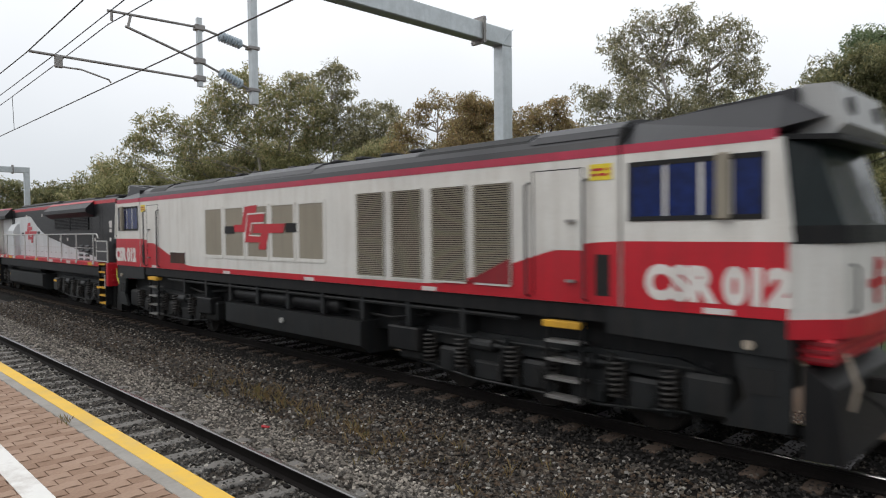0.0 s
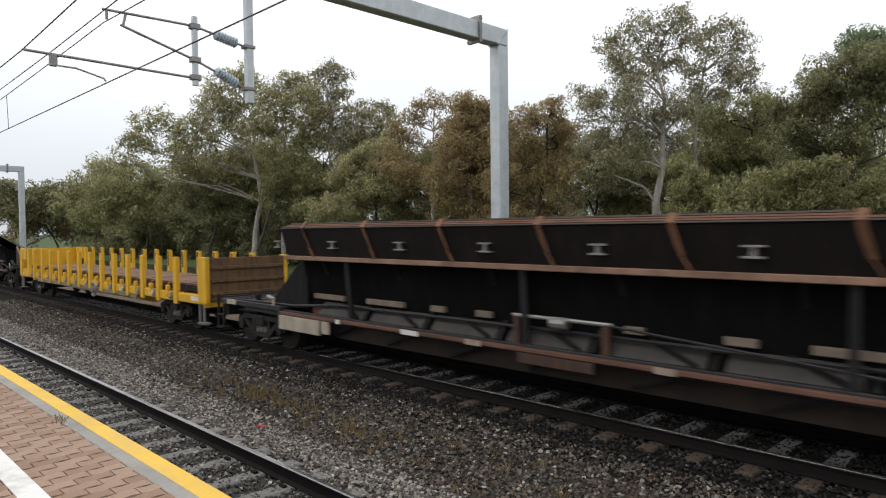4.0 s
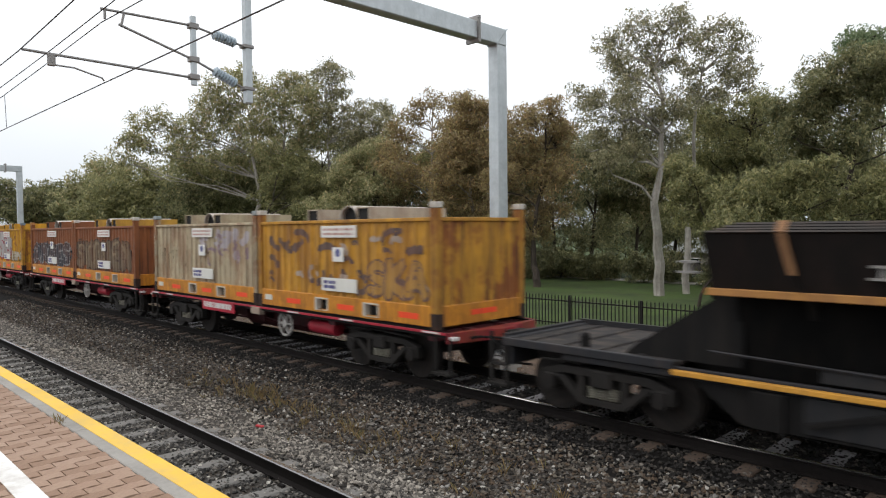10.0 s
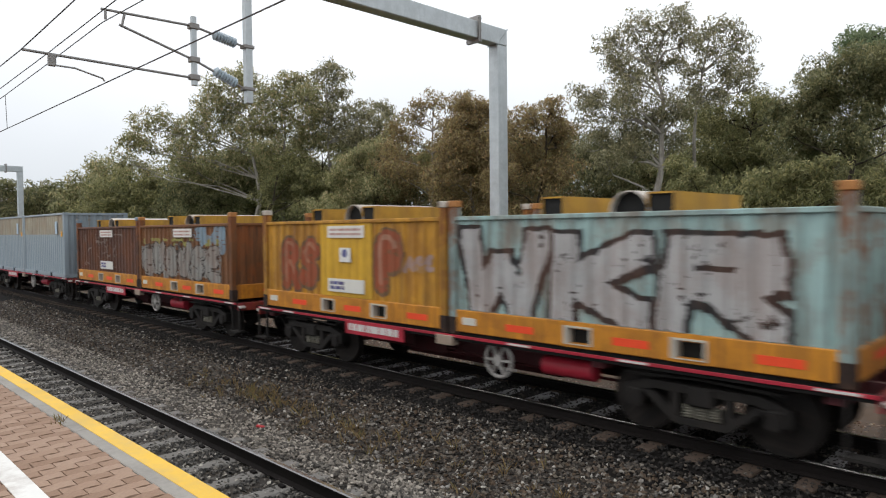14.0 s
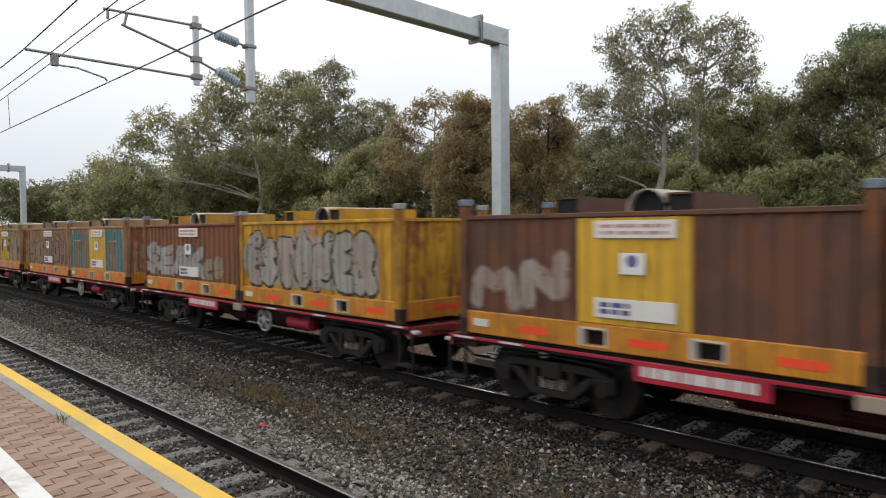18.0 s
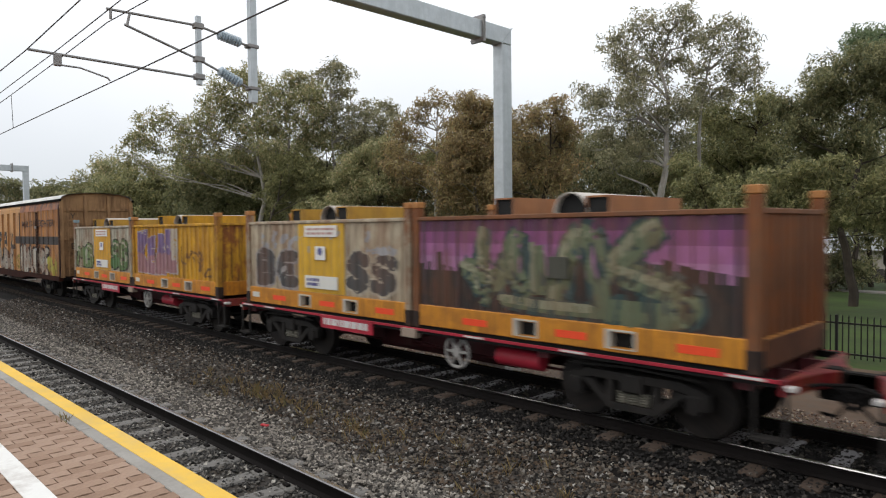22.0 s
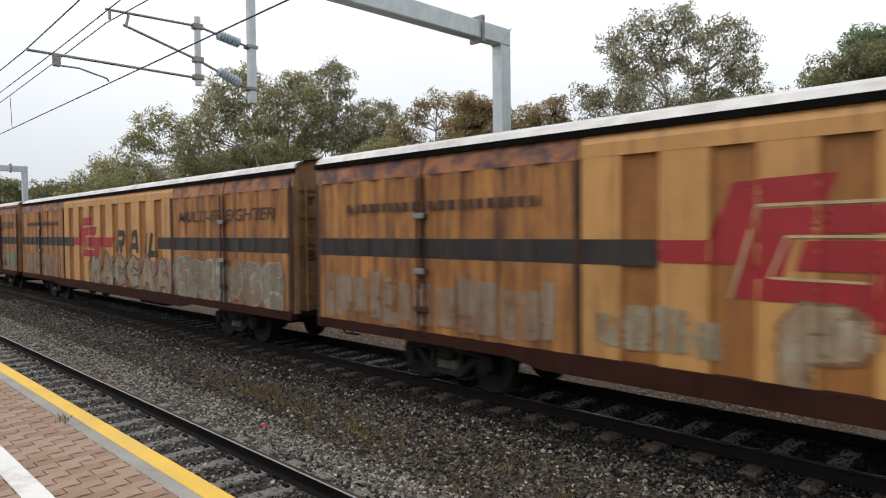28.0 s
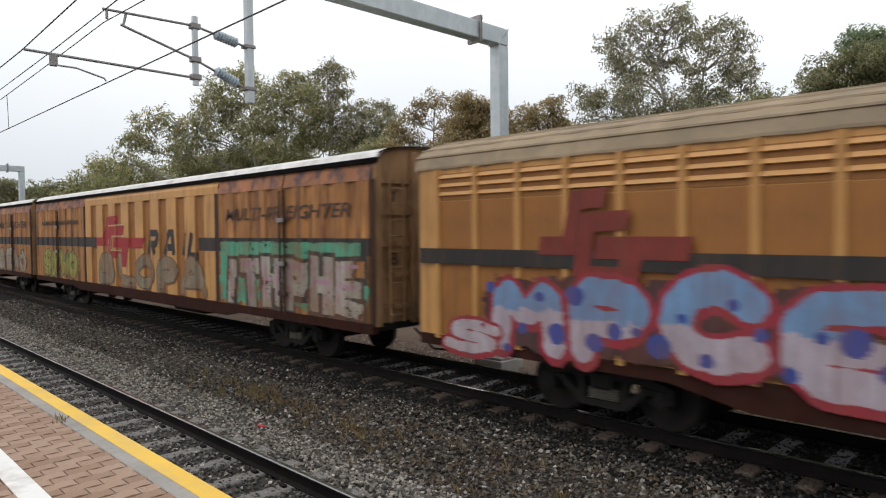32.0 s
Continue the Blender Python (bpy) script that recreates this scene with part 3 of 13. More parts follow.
# ---------------------------------------------------------------- overhead line
def gantry(x, label):
    g = thing("line_gantry", label, "gantry", pose(x, 0, 0), "overhead line gantries")
    post = Mesh().box(-0.15, 0.15, 12.17, 12.52, -0.5, 7.1, 0.02)
    part("post", post, "galv", g)
    part("beam", Mesh().box(-0.15, 0.15, -3.6, 12.52, 7.1, 7.5, 0.02), "galv", g)
    part("mitre_plate", Mesh().beam((0, 12.15, 7.08), (0, 12.54, 7.52), 0.33, 0.012, (0, -1, 1)), "galv", g)
    fl = Mesh().box(-0.2, 0.2, 11.47, 11.50, 7.02, 7.62).box(-0.2, 0.2, 11.512, 11.54, 7.02, 7.62)
    for sx in (-0.18, 0.18):
        for z in (7.07, 7.3, 7.56):
            fl.lathe((sx, 11.505, z), [(-0.06, 0.016), (0.06, 0.016)], 6)
    part("splice_flange", fl, "galv_dark", g, "bolted splice flange")
    part("post", Mesh().box(-0.15, 0.15, -3.6, -3.3, 1.15, 7.1, 0.02), "galv", g)
    part("footing", Mesh().box(-0.40, 0.40, 11.9, 12.7, -0.85, -0.36, 0.02), "concrete", g, "square concrete footing")
    part("base_plate", Mesh().box(-0.32, 0.32, 11.98, 12.62, -0.36, -0.31), "galv_dark", g)
    for dx, dy in ((-0.24, 0), (0.24, 0), (0, -0.24), (0, 0.24)):
        ex = Mesh().add([(0.15 * dx / 0.24 if dx else -0.01, 12.3 + (0.15 * dy / 0.24 if dy else -0.01), -0.31), (dx * 1.3 if dx else -0.01, 12.3 + (dy * 1.3 if dy else -0.01), -0.31), (0.15 * dx / 0.24 if dx else -0.01, 12.3 + (0.15 * dy / 0.24 if dy else -0.01), -0.08),
                         (0.15 * dx / 0.24 if dx else 0.01, 12.3 + (0.15 * dy / 0.24 if dy else 0.01), -0.31), (dx * 1.3 if dx else 0.01, 12.3 + (dy * 1.3 if dy else 0.01), -0.31), (0.15 * dx / 0.24 if dx else 0.01, 12.3 + (0.15 * dy / 0.24 if dy else 0.01), -0.08)],
                        [(0, 1, 2), (5, 4, 3), (0, 3, 4, 1), (1, 4, 5, 2), (2, 5, 3, 0)])
        part("gusset", ex, "galv", g)
    part("drop_post", Mesh().box(-0.06, 0.06, 5.75, 5.87, 4.95, 7.1, 0.006).box(-0.1, 0.1, 5.68, 5.94, 7.06, 7.1), "galv", g)
    for (y0, z0), (y1, z1) in (((5.74, 5.90), (5.10, 6.02)), ((5.74, 5.19), (5.10, 5.45))):
        ins = Mesh()
        d = Vector((0, y1 - y0, z1 - z0))
        e = d.normalized()
        for i in range(8):
            c = Vector((0, y0, z0)) + d * (0.28 + 0.52 * i / 7)
            ins.tube([c - e * 0.04, c - e * 0.006, c + e * 0.006, c + e * 0.04], [0.04, 0.085, 0.085, 0.04], 12)
        part("insulator", ins, "porcelain", g, "ribbed grey insulator", smooth=True)
    for pts in ([(0, 5.74, 5.90), (0, 4.86, 6.07), (0, 3.47, 6.04)], [(0, 5.74, 5.19), (0, 4.86, 5.53), (0, 3.72, 5.86)], [(0, 4.86, 5.24), (0, 2.45, 5.27)]):
        part("arm", Mesh().tube(pts, 0.019, 8), "galv_dark", g, "tubular cantilever arm")
    part("arm_post", Mesh().box(-0.035, 0.035, 4.82, 4.90, 5.12, 6.22, 0.005), "galv", g)
    for z in (6.06, 5.53, 5.25):
        part("clamp", Mesh().box(-0.06, 0.06, 4.78, 4.94, z - 0.045, z + 0.045, 0.01), "galv_dark", g)
    for z in (5.90, 5.19):
        part("clamp", Mesh().box(-0.08, 0.08, 5.70, 5.90, z - 0.03, z + 0.03, 0.01), "galv_dark", g)
    part("hanger", Mesh().tube([(0, 3.53, 6.04), (0, 3.53, 5.90)], 0.02, 6), "galv_dark", g)
    part("hanger", Mesh().tube([(0, 3.8, 6.03), (0, 3.76, 5.86)], 0.02, 6), "galv_dark", g)
    part("clamp", Mesh().box(-0.03, 0.03, 2.76, 2.86, 5.1, 5.27, 0.01), "galv_dark", g)
    part("steady_arm", Mesh().tube([(0, 2.8, 5.12), (0, 3.1, 5.12), (0, 3.47, 5.03), (0, 3.5, 4.99)], 0.014, 6), "galv_dark", g)
    return g


gantry(-10.55, "galvanised steel gantry spanning both tracks with a cantilever arm")
gantry(-54.7, "distant galvanised steel gantry spanning both tracks")


def wires():
    spec = [("contact_wire", 3.5, 4.965, 0.009, 0.0), ("messenger_wire", 3.48, 5.84, 0.008, 0.40), ("messenger_wire", 2.8, 5.312, 0.007, 0.24), ("feeder_wire", 2.42, 5.245, 0.008, 0.12)]
    for name, y, z, r, sag in spec:
        pts = []
        for a, b in ((-139.7, -96.65), (-96.65, -53.6), (-53.6, -10.55)):
            for i in range(14):
                t = i / 14
                pts.append((a + (b - a) * t, y, z - sag * 4 * t * (1 - t)))
        pts.append((-10.55, y, z))
        # past the gantry the second and last wires climb to their anchors
        rise = {2.8: 0.031, 2.42: 0.040}.get(y, 0.0)
        for i in range(1, 15):
            t = i / 14
            pts.append((-10.55 + 43.05 * t, y, z + rise * 43.05 * t if rise else z - sag * 4 * t * (1 - t)))
        thing(name, "thin dark overhead wire above the near track", "wire", mesh=Mesh().tube(pts, r, 5), mats="wire")
    for x in (-48, -42, -36, -30, -24.2, -16.4):
        t = (x + 53.6) / 43.05
        d = Mesh().tube([(x, 3.5, 4.965), (x, 3.48, 5.84 - 0.40 * 4 * t * (1 - t))], 0.006, 5)
        thing("dropper", "thin dropper hanging the contact wire", "wire", mesh=d, mats="wire", group="droppers")


wires()


# ---------------------------------------------------------------- fence, park, trees, houses
def fence():
    f = thing("park_fence", "black steel picket fence along the park", "fence", pose(0, 17.3, -0.35), kind="")
    pick = Mesh().box(-0.012, 0.012, -0.012, 0.012, 0.06, 1.0).lathe((0, 0, 1.0), [(0, 0.017), (0.05, 0.002)], 4, "z").data("picket", "fence")
    post = Mesh().box(-0.03, 0.03, -0.03, 0.03, -0.1, 1.05, 0.004).data("post", "fence")
    x = -24.0
    while x < 2.5:
        part("picket", pick, None, f, at=(x, 0, 0))
        x += 0.125
    x = -24.0
    while x < 4:
        part("post", post, None, f, at=(x + 0.06, -0.03, 0))
        x += 2.4
    part("rail", Mesh().box(-70, 10, -0.02, 0.02, 0.84, 0.88).box(-70, 10, -0.02, 0.02, 0.14, 0.18), "fence", f)
    run = Mesh()
    x = -70.0
    while x < 10:
        if not -24.05 < x < 2.5:
            run.box(x - 0.012, x + 0.012, -0.012, 0.012, 0.06, 1.04)
        x += 0.125
    part("picket_run", run, "fence", f)["kind"] = "stuff"


fence()


def leaf_cloud(centres, radii, out, l, w, rng):
    """Drooping leaves as slim quads scattered in small tufts; each faces up and away from its mass."""
    k = len(centres)
    d = rng.normal(size=(k, 3))
    d /= np.linalg.norm(d, axis=1)[:, None]
    d *= (rng.uniform(0.0, 1, k) ** 0.33)[:, None]
    p = centres + d * radii[:, None] * np.array([1, 1, 0.8])
    nr = out * 0.7 + rng.normal(size=(k, 3)) * 0.75 + np.array([0, 0, 0.75])
    nr /= np.linalg.norm(nr, axis=1)[:, None]
    ax = rng.normal(size=(k, 3)) + np.array([0, 0, -1.3])
    ax -= nr * np.sum(ax * nr, 1)[:, None]
    ax /= np.linalg.norm(ax, axis=1)[:, None]
    sd = np.cross(ax, nr)
    ll = (l * rng.uniform(0.6, 1.3, k))[:, None]
    ww = (w * rng.uniform(0.6, 1.3, k))[:, None]
    v = np.stack([p - ax * ll / 2 - sd * ww * 0.45, p - ax * ll * 0.3 + sd * ww * 0.65, p + ax * ll / 2], 1)
    return v.reshape(-1, 3), np.arange(k * 3).reshape(k, 3)


def tree(x, y, leaf, bark, tr, fork, dens, masses, label, z=-0.5):
    """Leaning trunk, limbs that fork to every foliage mass, and leaves in small tufts round the masses."""
    seed = int(abs(x) * 10 + y * 7)
    rnd, rng = random.Random(seed), np.random.default_rng(seed)
    t = thing("gum_tree" if bark == "bark_pale" else "tree", label, "tree", pose(x, y, z), "trees in the park")
    wood = Mesh()
    lean = rnd.gauss(0, 0.012), rnd.gauss(0, 0.012)
    sway = [Vector((0, 0, -0.2))]
    for i in range(1, 7):
        sway.append(Vector((lean[0] * i * i + rnd.gauss(0, 0.03), lean[1] * i * i + rnd.gauss(0, 0.03), fork * i / 6)))
    far = y > 36
    # leader carries on towards the highest mass
    top = max(masses, key=lambda q: q[1])
    tip = Vector((top[0] * 0.45, top[0] * 0.45, top[1] - 0.4 * top[2]))
    lead = [sway[-1].lerp(tip, s / 5) + Vector((rnd.gauss(0, 0.12), rnd.gauss(0, 0.12), 0)) for s in range(6)]
    lead[0] = sway[-1]
    wood.tube(sway + lead[1:], [tr * (1.2 - 0.06 * i) for i in range(7)] + [tr * (0.62 - 0.11 * i) for i in range(5)], 8, caps=False)
    tufts, trad, owner = [], [], []
    for dx, zz, r in masses:
        deep = rnd.uniform(-1, 1) * (r * 0.8 + 0.4 * abs(dx) ** 0.5)
        c = Vector((0.704 * dx - 0.71 * deep, 0.71 * dx + 0.704 * deep, zz))
        # limb from a point of the leader well below the mass
        want = zz - r * 0.7 - 0.22 * abs(dx)
        p0 = min(sway[3:] + lead, key=lambda q: abs(q.z - want))
        m1 = p0.lerp(c, 0.4) + Vector((rnd.gauss(0, 0.2), rnd.gauss(0, 0.2), rnd.uniform(-0.1, 0.35))) * r
        m2 = p0.lerp(c, 0.75) + Vector((rnd.gauss(0, 0.12), rnd.gauss(0, 0.12), -0.10)) * r
        big = 0.34 if bark == "bark_pale" else 0.30
        wood.tube([p0, m1, m2, c], [tr * big, tr * big * 0.72, tr * 0.15, tr * 0.06], 5, caps=False)
        r *= 1.22
        n = int((22 if far else 30) * (0.4 + 0.6 * dens))
        for k in range(n):
            d = Vector((rnd.gauss(0, 1), rnd.gauss(0, 1), rnd.gauss(0.25, 0.9))).normalized()
            q = c + Vector((d.x, d.y, d.z * 0.82)) * r * rnd.uniform(0.25, 0.95)
            tufts.append(tuple(q))
            trad.append(r * rnd.uniform(0.2, 0.42))
            owner.append(tuple(d))
            if k % 3 == 0 and not far:
                e = m2.lerp(q, 0.5) + Vector((rnd.gauss(0, 0.06), rnd.gauss(0, 0.06), -0.05))
                wood.tube([m2.lerp(c, 0.5), e, q], [tr * 0.09, tr * 0.06, tr * 0.025], 4, caps=False)
    part("trunk", wood, bark, t, smooth=True)
    tufts, trad, owner = np.array(tufts), np.array(trad), np.array(owner)
    mean = float(trad.mean())
    # farther crowns take larger, fewer sprays
    k = max(0.85, math.hypot(x, y) / 38)
    l, w = 0.24 * k, 0.07 * k
    count = np.maximum(6, (34 * dens * (trad / 0.36 / k) ** 2).astype(int))
    idx = np.repeat(np.arange(len(tufts)), count)
    v, f = leaf_cloud(tufts[idx], trad[idx], owner[idx], l, w, rng)
    me = bpy.data.meshes.new("crown")
    me.from_pydata(v, [], f)
    me.materials.append(LEAF[leaf])
    part("crown", me, None, t)
    return t


# ---------------------------------------------------------------- train: shared pieces
M.update({
    "bogie": surface("bogie_grime", (0.019, 0.0175, 0.0165), 0.8, 0.0, var=0.3, dirt=(0.036, 0.030, 0.026), amount=0.5, fine=25, bump=0.3, spec=0.2),
    "wheel": surface("wheel_steel", (0.017, 0.0145, 0.0135), 0.65, 0.4, var=0.3, amount=0.4, fine=25),
    "spring": surface("spring_steel", (0.22, 0.21, 0.17), 0.6, 0.3, amount=0.4),
    "underframe": surface("underframe_black", (0.010, 0.0095, 0.0095), 0.8, 0.0, var=0.3, dirt=(0.03, 0.025, 0.022), amount=0.45, spec=0.15),
    "wagon_red": surface("wagon_red", (0.085, 0.010, 0.015), 0.6, var=0.35, dirt=(0.05, 0.03, 0.03), amount=0.6),
    "plate_beige": surface("plate_beige", (0.36, 0.28, 0.22), 0.7, var=0.3, dirt=(0.12, 0.07, 0.05), amount=0.6),
    "wagon_grime": surface("wagon_grime", (0.05, 0.010, 0.012), 0.8, var=0.4, dirt=(0.03, 0.022, 0.02), amount=0.6, spec=0.15),
    "sill_red": surface("sill_red", (0.42, 0.02, 0.042), 0.5, var=0.25, dirt=(0.14, 0.03, 0.03), amount=0.4),
    "headstock_red": surface("headstock_red", (0.30, 0.016, 0.03), 0.6, var=0.4, scale=4, dirt=(0.035, 0.015, 0.014), amount=0.85, streak=False, rust=0.4),
    "white_mark": surface("white_reflector", (0.60, 0.585, 0.565), 0.5, var=0.1, dirt=(0.3, 0.2, 0.18), amount=0.4),
    "hand_wheel": surface("white_hand_wheel", (0.33, 0.315, 0.30), 0.6, var=0.3, amount=0.5),
    "frame_orange": surface("orange_frame_paint", (0.66, 0.27, 0.02), 0.55, var=0.35, dirt=(0.14, 0.055, 0.02), amount=0.6, bump=0.25, rust=0.4),
    "pocket": surface("pocket_lining", (0.60, 0.56, 0.48), 0.7, amount=0.5),
    # near black, the shade inside fork pockets given as a colour
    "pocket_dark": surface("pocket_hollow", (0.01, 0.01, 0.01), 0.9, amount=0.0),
    "reflector": surface("orange_red_patch", (0.85, 0.075, 0.02), 0.5, var=0.15, amount=0.3),
    "box_paint": surface("container_paint", (1, 1, 1), 0.62, var=0.32, scale=1.3, dirt=(0.10, 0.045, 0.022), amount=0.8, fine=30, bump=0.25, objcol=True, rust=0.36),
    "panel_paint": surface("panel_paint", (1, 1, 1), 0.55, var=0.2, scale=1.3, dirt=(0.16, 0.08, 0.03), amount=0.45, fine=30, bump=0.2, objcol=True, rust=0.12),
    "box_worn": surface("rust_worn_paint", (1, 1, 1), 0.7, var=0.35, scale=1.3, dirt=(0.08, 0.034, 0.016), amount=0.85, fine=30, bump=0.3, objcol=True, rust=0.95),
    "rust": surface("rusty_steel", (0.16, 0.065, 0.03), 0.85, var=0.5, scale=2.0, dirt=(0.05, 0.03, 0.025), amount=0.6, fine=25, bump=0.4),
    "plain": surface("decal_paint", (1, 1, 1), 0.6, var=0.25, scale=1.6, dirt=(0.13, 0.08, 0.055), amount=0.5, fine=30, bump=0.1, objcol=True, rust=0.2),
    "faded": surface("weathered_spray_paint", (1, 1, 1), 0.7, var=0.35, scale=1.2, dirt=(0.14, 0.072, 0.034), amount=0.75, fine=30, bump=0.15, objcol=True, rust=0.42),
    "clean": surface("clean_paint", (1, 1, 1), 0.4, var=0.1, scale=1.0, dirt=(0.2, 0.18, 0.16), amount=0.18, fine=30, bump=0.05, objcol=True),
    "emblem_red": surface("emblem_red", (0.50, 0.02, 0.032), 0.45, var=0.15, amount=0.2),
    # near black for frames and joints, and for the shade inside openings
    "dark_gap": surface("dark_gap", (0.012, 0.012, 0.012), 0.8, amount=0.0),
    "casting_dark": surface("grimy_casting", (0.035, 0.020, 0.015), 0.85, var=0.5, scale=4, dirt=(0.09, 0.038, 0.018), amount=0.7, streak=False, fine=25, bump=0.4),
    "steel_dark": surface("dark_steel", (0.008, 0.0062, 0.0056), 0.6, 0.0, var=0.4, dirt=(0.024, 0.014, 0.012), amount=0.5, spec=0.2),
})


def wheelset_mesh(r, gauge):
    me = Mesh()
    for s in (-1, 1):
        c = s * (gauge / 2 + 0.045)
        prof = [(-0.065, r * 0.80), (-0.065, r * 0.99), (0.05, r), (0.055, r + 0.03), (0.075, r + 0.028), (0.08, r * 0.8), (0.02, r * 0.75), (0.03, r * 0.35), (0.09, 0.15), (0.09, 0.07)]
        out = [(-0.065, r * 0.80), (0.0, r * 0.72), (-0.02, r * 0.35), (-0.09, 0.14), (-0.09, 0.07)]
        me.k = 0
        me.lathe((0, c, 0), [(-s * a, q) for a, q in prof] if s > 0 else prof, 26)
        me.lathe((0, c, 0), [(-s * a, q) for a, q in out] if s > 0 else out, 26)
    me.tube([(0, -gauge / 2, 0), (0, gauge / 2, 0)], 0.08, 10)
    for s in (-1, 1):
        me.lathe((0, s * (gauge / 2 + 0.26), 0), [(-0.13, 0.11), (0.09, 0.115), (0.10, 0.07)], 12)
        for k in range(3):
            a = k * 2.094
            me.lathe((0.06 * math.cos(a), s * (gauge / 2 + 0.37), 0.06 * math.sin(a)), [(-0.02, 0.015), (0.015, 0.015)], 6)
    return me


def sideframe_mesh():
    """Cast bogie side: arched top chord, sagging lower members, two windows."""
    me = Mesh()
    y0, y1 = -0.07, 0.07
    me.prism([(-1.08, 0.42), (-1.08, 0.62), (-0.72, 0.74), (0.72, 0.74), (1.08, 0.62), (1.08, 0.42), (0.98, 0.40), (0.96, 0.56), (0.66, 0.63), (-0.66, 0.63), (-0.96, 0.56), (-0.98, 0.40)], y0, y1)
    me.prism([(-0.80, 0.58), (-0.36, 0.22), (0.36, 0.22), (0.80, 0.58), (0.66, 0.60), (0.30, 0.31), (-0.30, 0.31), (-0.66, 0.60)], y0 + 0.004, y1 - 0.004)
    for s in (-1, 1):
        me.box(s * 0.30, s * 0.40, y0 + 0.008, y1 - 0.008, 0.25, 0.66)
        me.box(s * 0.79, s * 0.99, y0 - 0.03, y1 + 0.03, 0.36, 0.60, 0.02)
    return me


BOGIE = {}


def bogie(parent, x, base=1.78, r=0.46):
    if not BOGIE:
        b = Mesh().box(-0.18, 0.18, -1.12, 1.12, 0.48, 0.74, 0.03).lathe((0, 0, 0.74), [(0, 0.22), (0.1, 0.2)], 14, "z")
        b.tube([(0.62, -0.95, 0.4), (0.62, 0.95, 0.4)], 0.04, 6).tube([(-0.62, -0.95, 0.4), (-0.62, 0.95, 0.4)], 0.04, 6)
        b.box(-0.9, 0.9, -0.5, -0.44, 0.5, 0.56).tube([(-1.0, -1.1, 0.8), (0.0, -1.1, 0.84), (1.0, -1.1, 0.8)], 0.022, 6)
        BOGIE["b"] = b.data("bogie", "bogie")
        BOGIE["s"] = sideframe_mesh().data("sideframe", "bogie")
        BOGIE["w"] = wheelset_mesh(r, 1.435).data("wheelset", "wheel", smooth=True)
        sp = Mesh()
        for k in (-0.17, 0, 0.17):
            pts = [(k + 0.065 * math.cos(i * 0.9), 0.065 * math.sin(i * 0.9), 0.31 + 0.17 * i / 34) for i in range(35)]
            sp.tube(pts, 0.014, 5)
        BOGIE["n"] = sp.data("spring_nest", "spring", smooth=True)
    b = part("bogie", BOGIE["b"], None, parent, "grimy cast steel bogie", at=(x, 0, 0))
    for s in (-1, 1):
        part("sideframe", BOGIE["s"], None, b, at=(0, s * 1.0, 0))
        part("spring_nest", BOGIE["n"], None, b, at=(0, s * 1.0, 0))
        part("wheelset", BOGIE["w"], None, b, at=(s * base / 2, 0, r))
    return b


def coupler(parent, x, s):
    """Knuckle coupler at x, pointing along s; air hose beside it."""
    me = Mesh().box(x, x + s * 0.42, -0.09, 0.09, 0.78, 0.96, 0.02).box(x + s * 0.36, x + s * 0.62, -0.17, 0.10, 0.74, 1.0, 0.04).box(x + s * 0.5, x + s * 0.66, -0.17, -0.06, 0.76, 0.98, 0.03)
    part("coupler", me, "bogie", parent, "dark cast coupler")
    part("air_hose", Mesh().tube([(x, -0.42, 0.82), (x + s * 0.2, -0.42, 0.7), (x + s * 0.4, -0.3, 0.45), (x + s * 0.62, -0.1, 0.42)], 0.022, 6), "underframe", parent)


def enlist(ob, s):
    """Puts a thing into the train, its origin at s at the clip's start."""
    MOVES.append((ob, s))
    for c in ob.children_recursive:
        if c.name.startswith("wheelset"):
            SPINS.append((c, c.location.x, c.location.z, s + c.parent.location.x + c.location.x))
    return ob


def at_s(s, z=0.0):
    return pose(s, TRACK_Y, z)


def bars(x0, x1, z0, z1, n, y, seed=0, h=0.5, run=(0.06, 0.22, 0.02, 0.05)):
    """Rows of plain bars standing for unreadable writing."""
    rnd = random.Random(seed)
    me = Mesh()
    for i in range(n):
        zc = z0 + (z1 - z0) * (i + 0.5) / n
        hh = (z1 - z0) / n * h / 2
        x = x0
        while x < x1 - 0.02:
            w = min(rnd.uniform(*run[:2]), x1 - x)
            me.box(x, x + w, y - 0.003, y, zc - hh, zc + hh)
            x += w + rnd.uniform(*run[2:])
    return me


# ---- graffiti: thick strokes laid on a ribbed wall

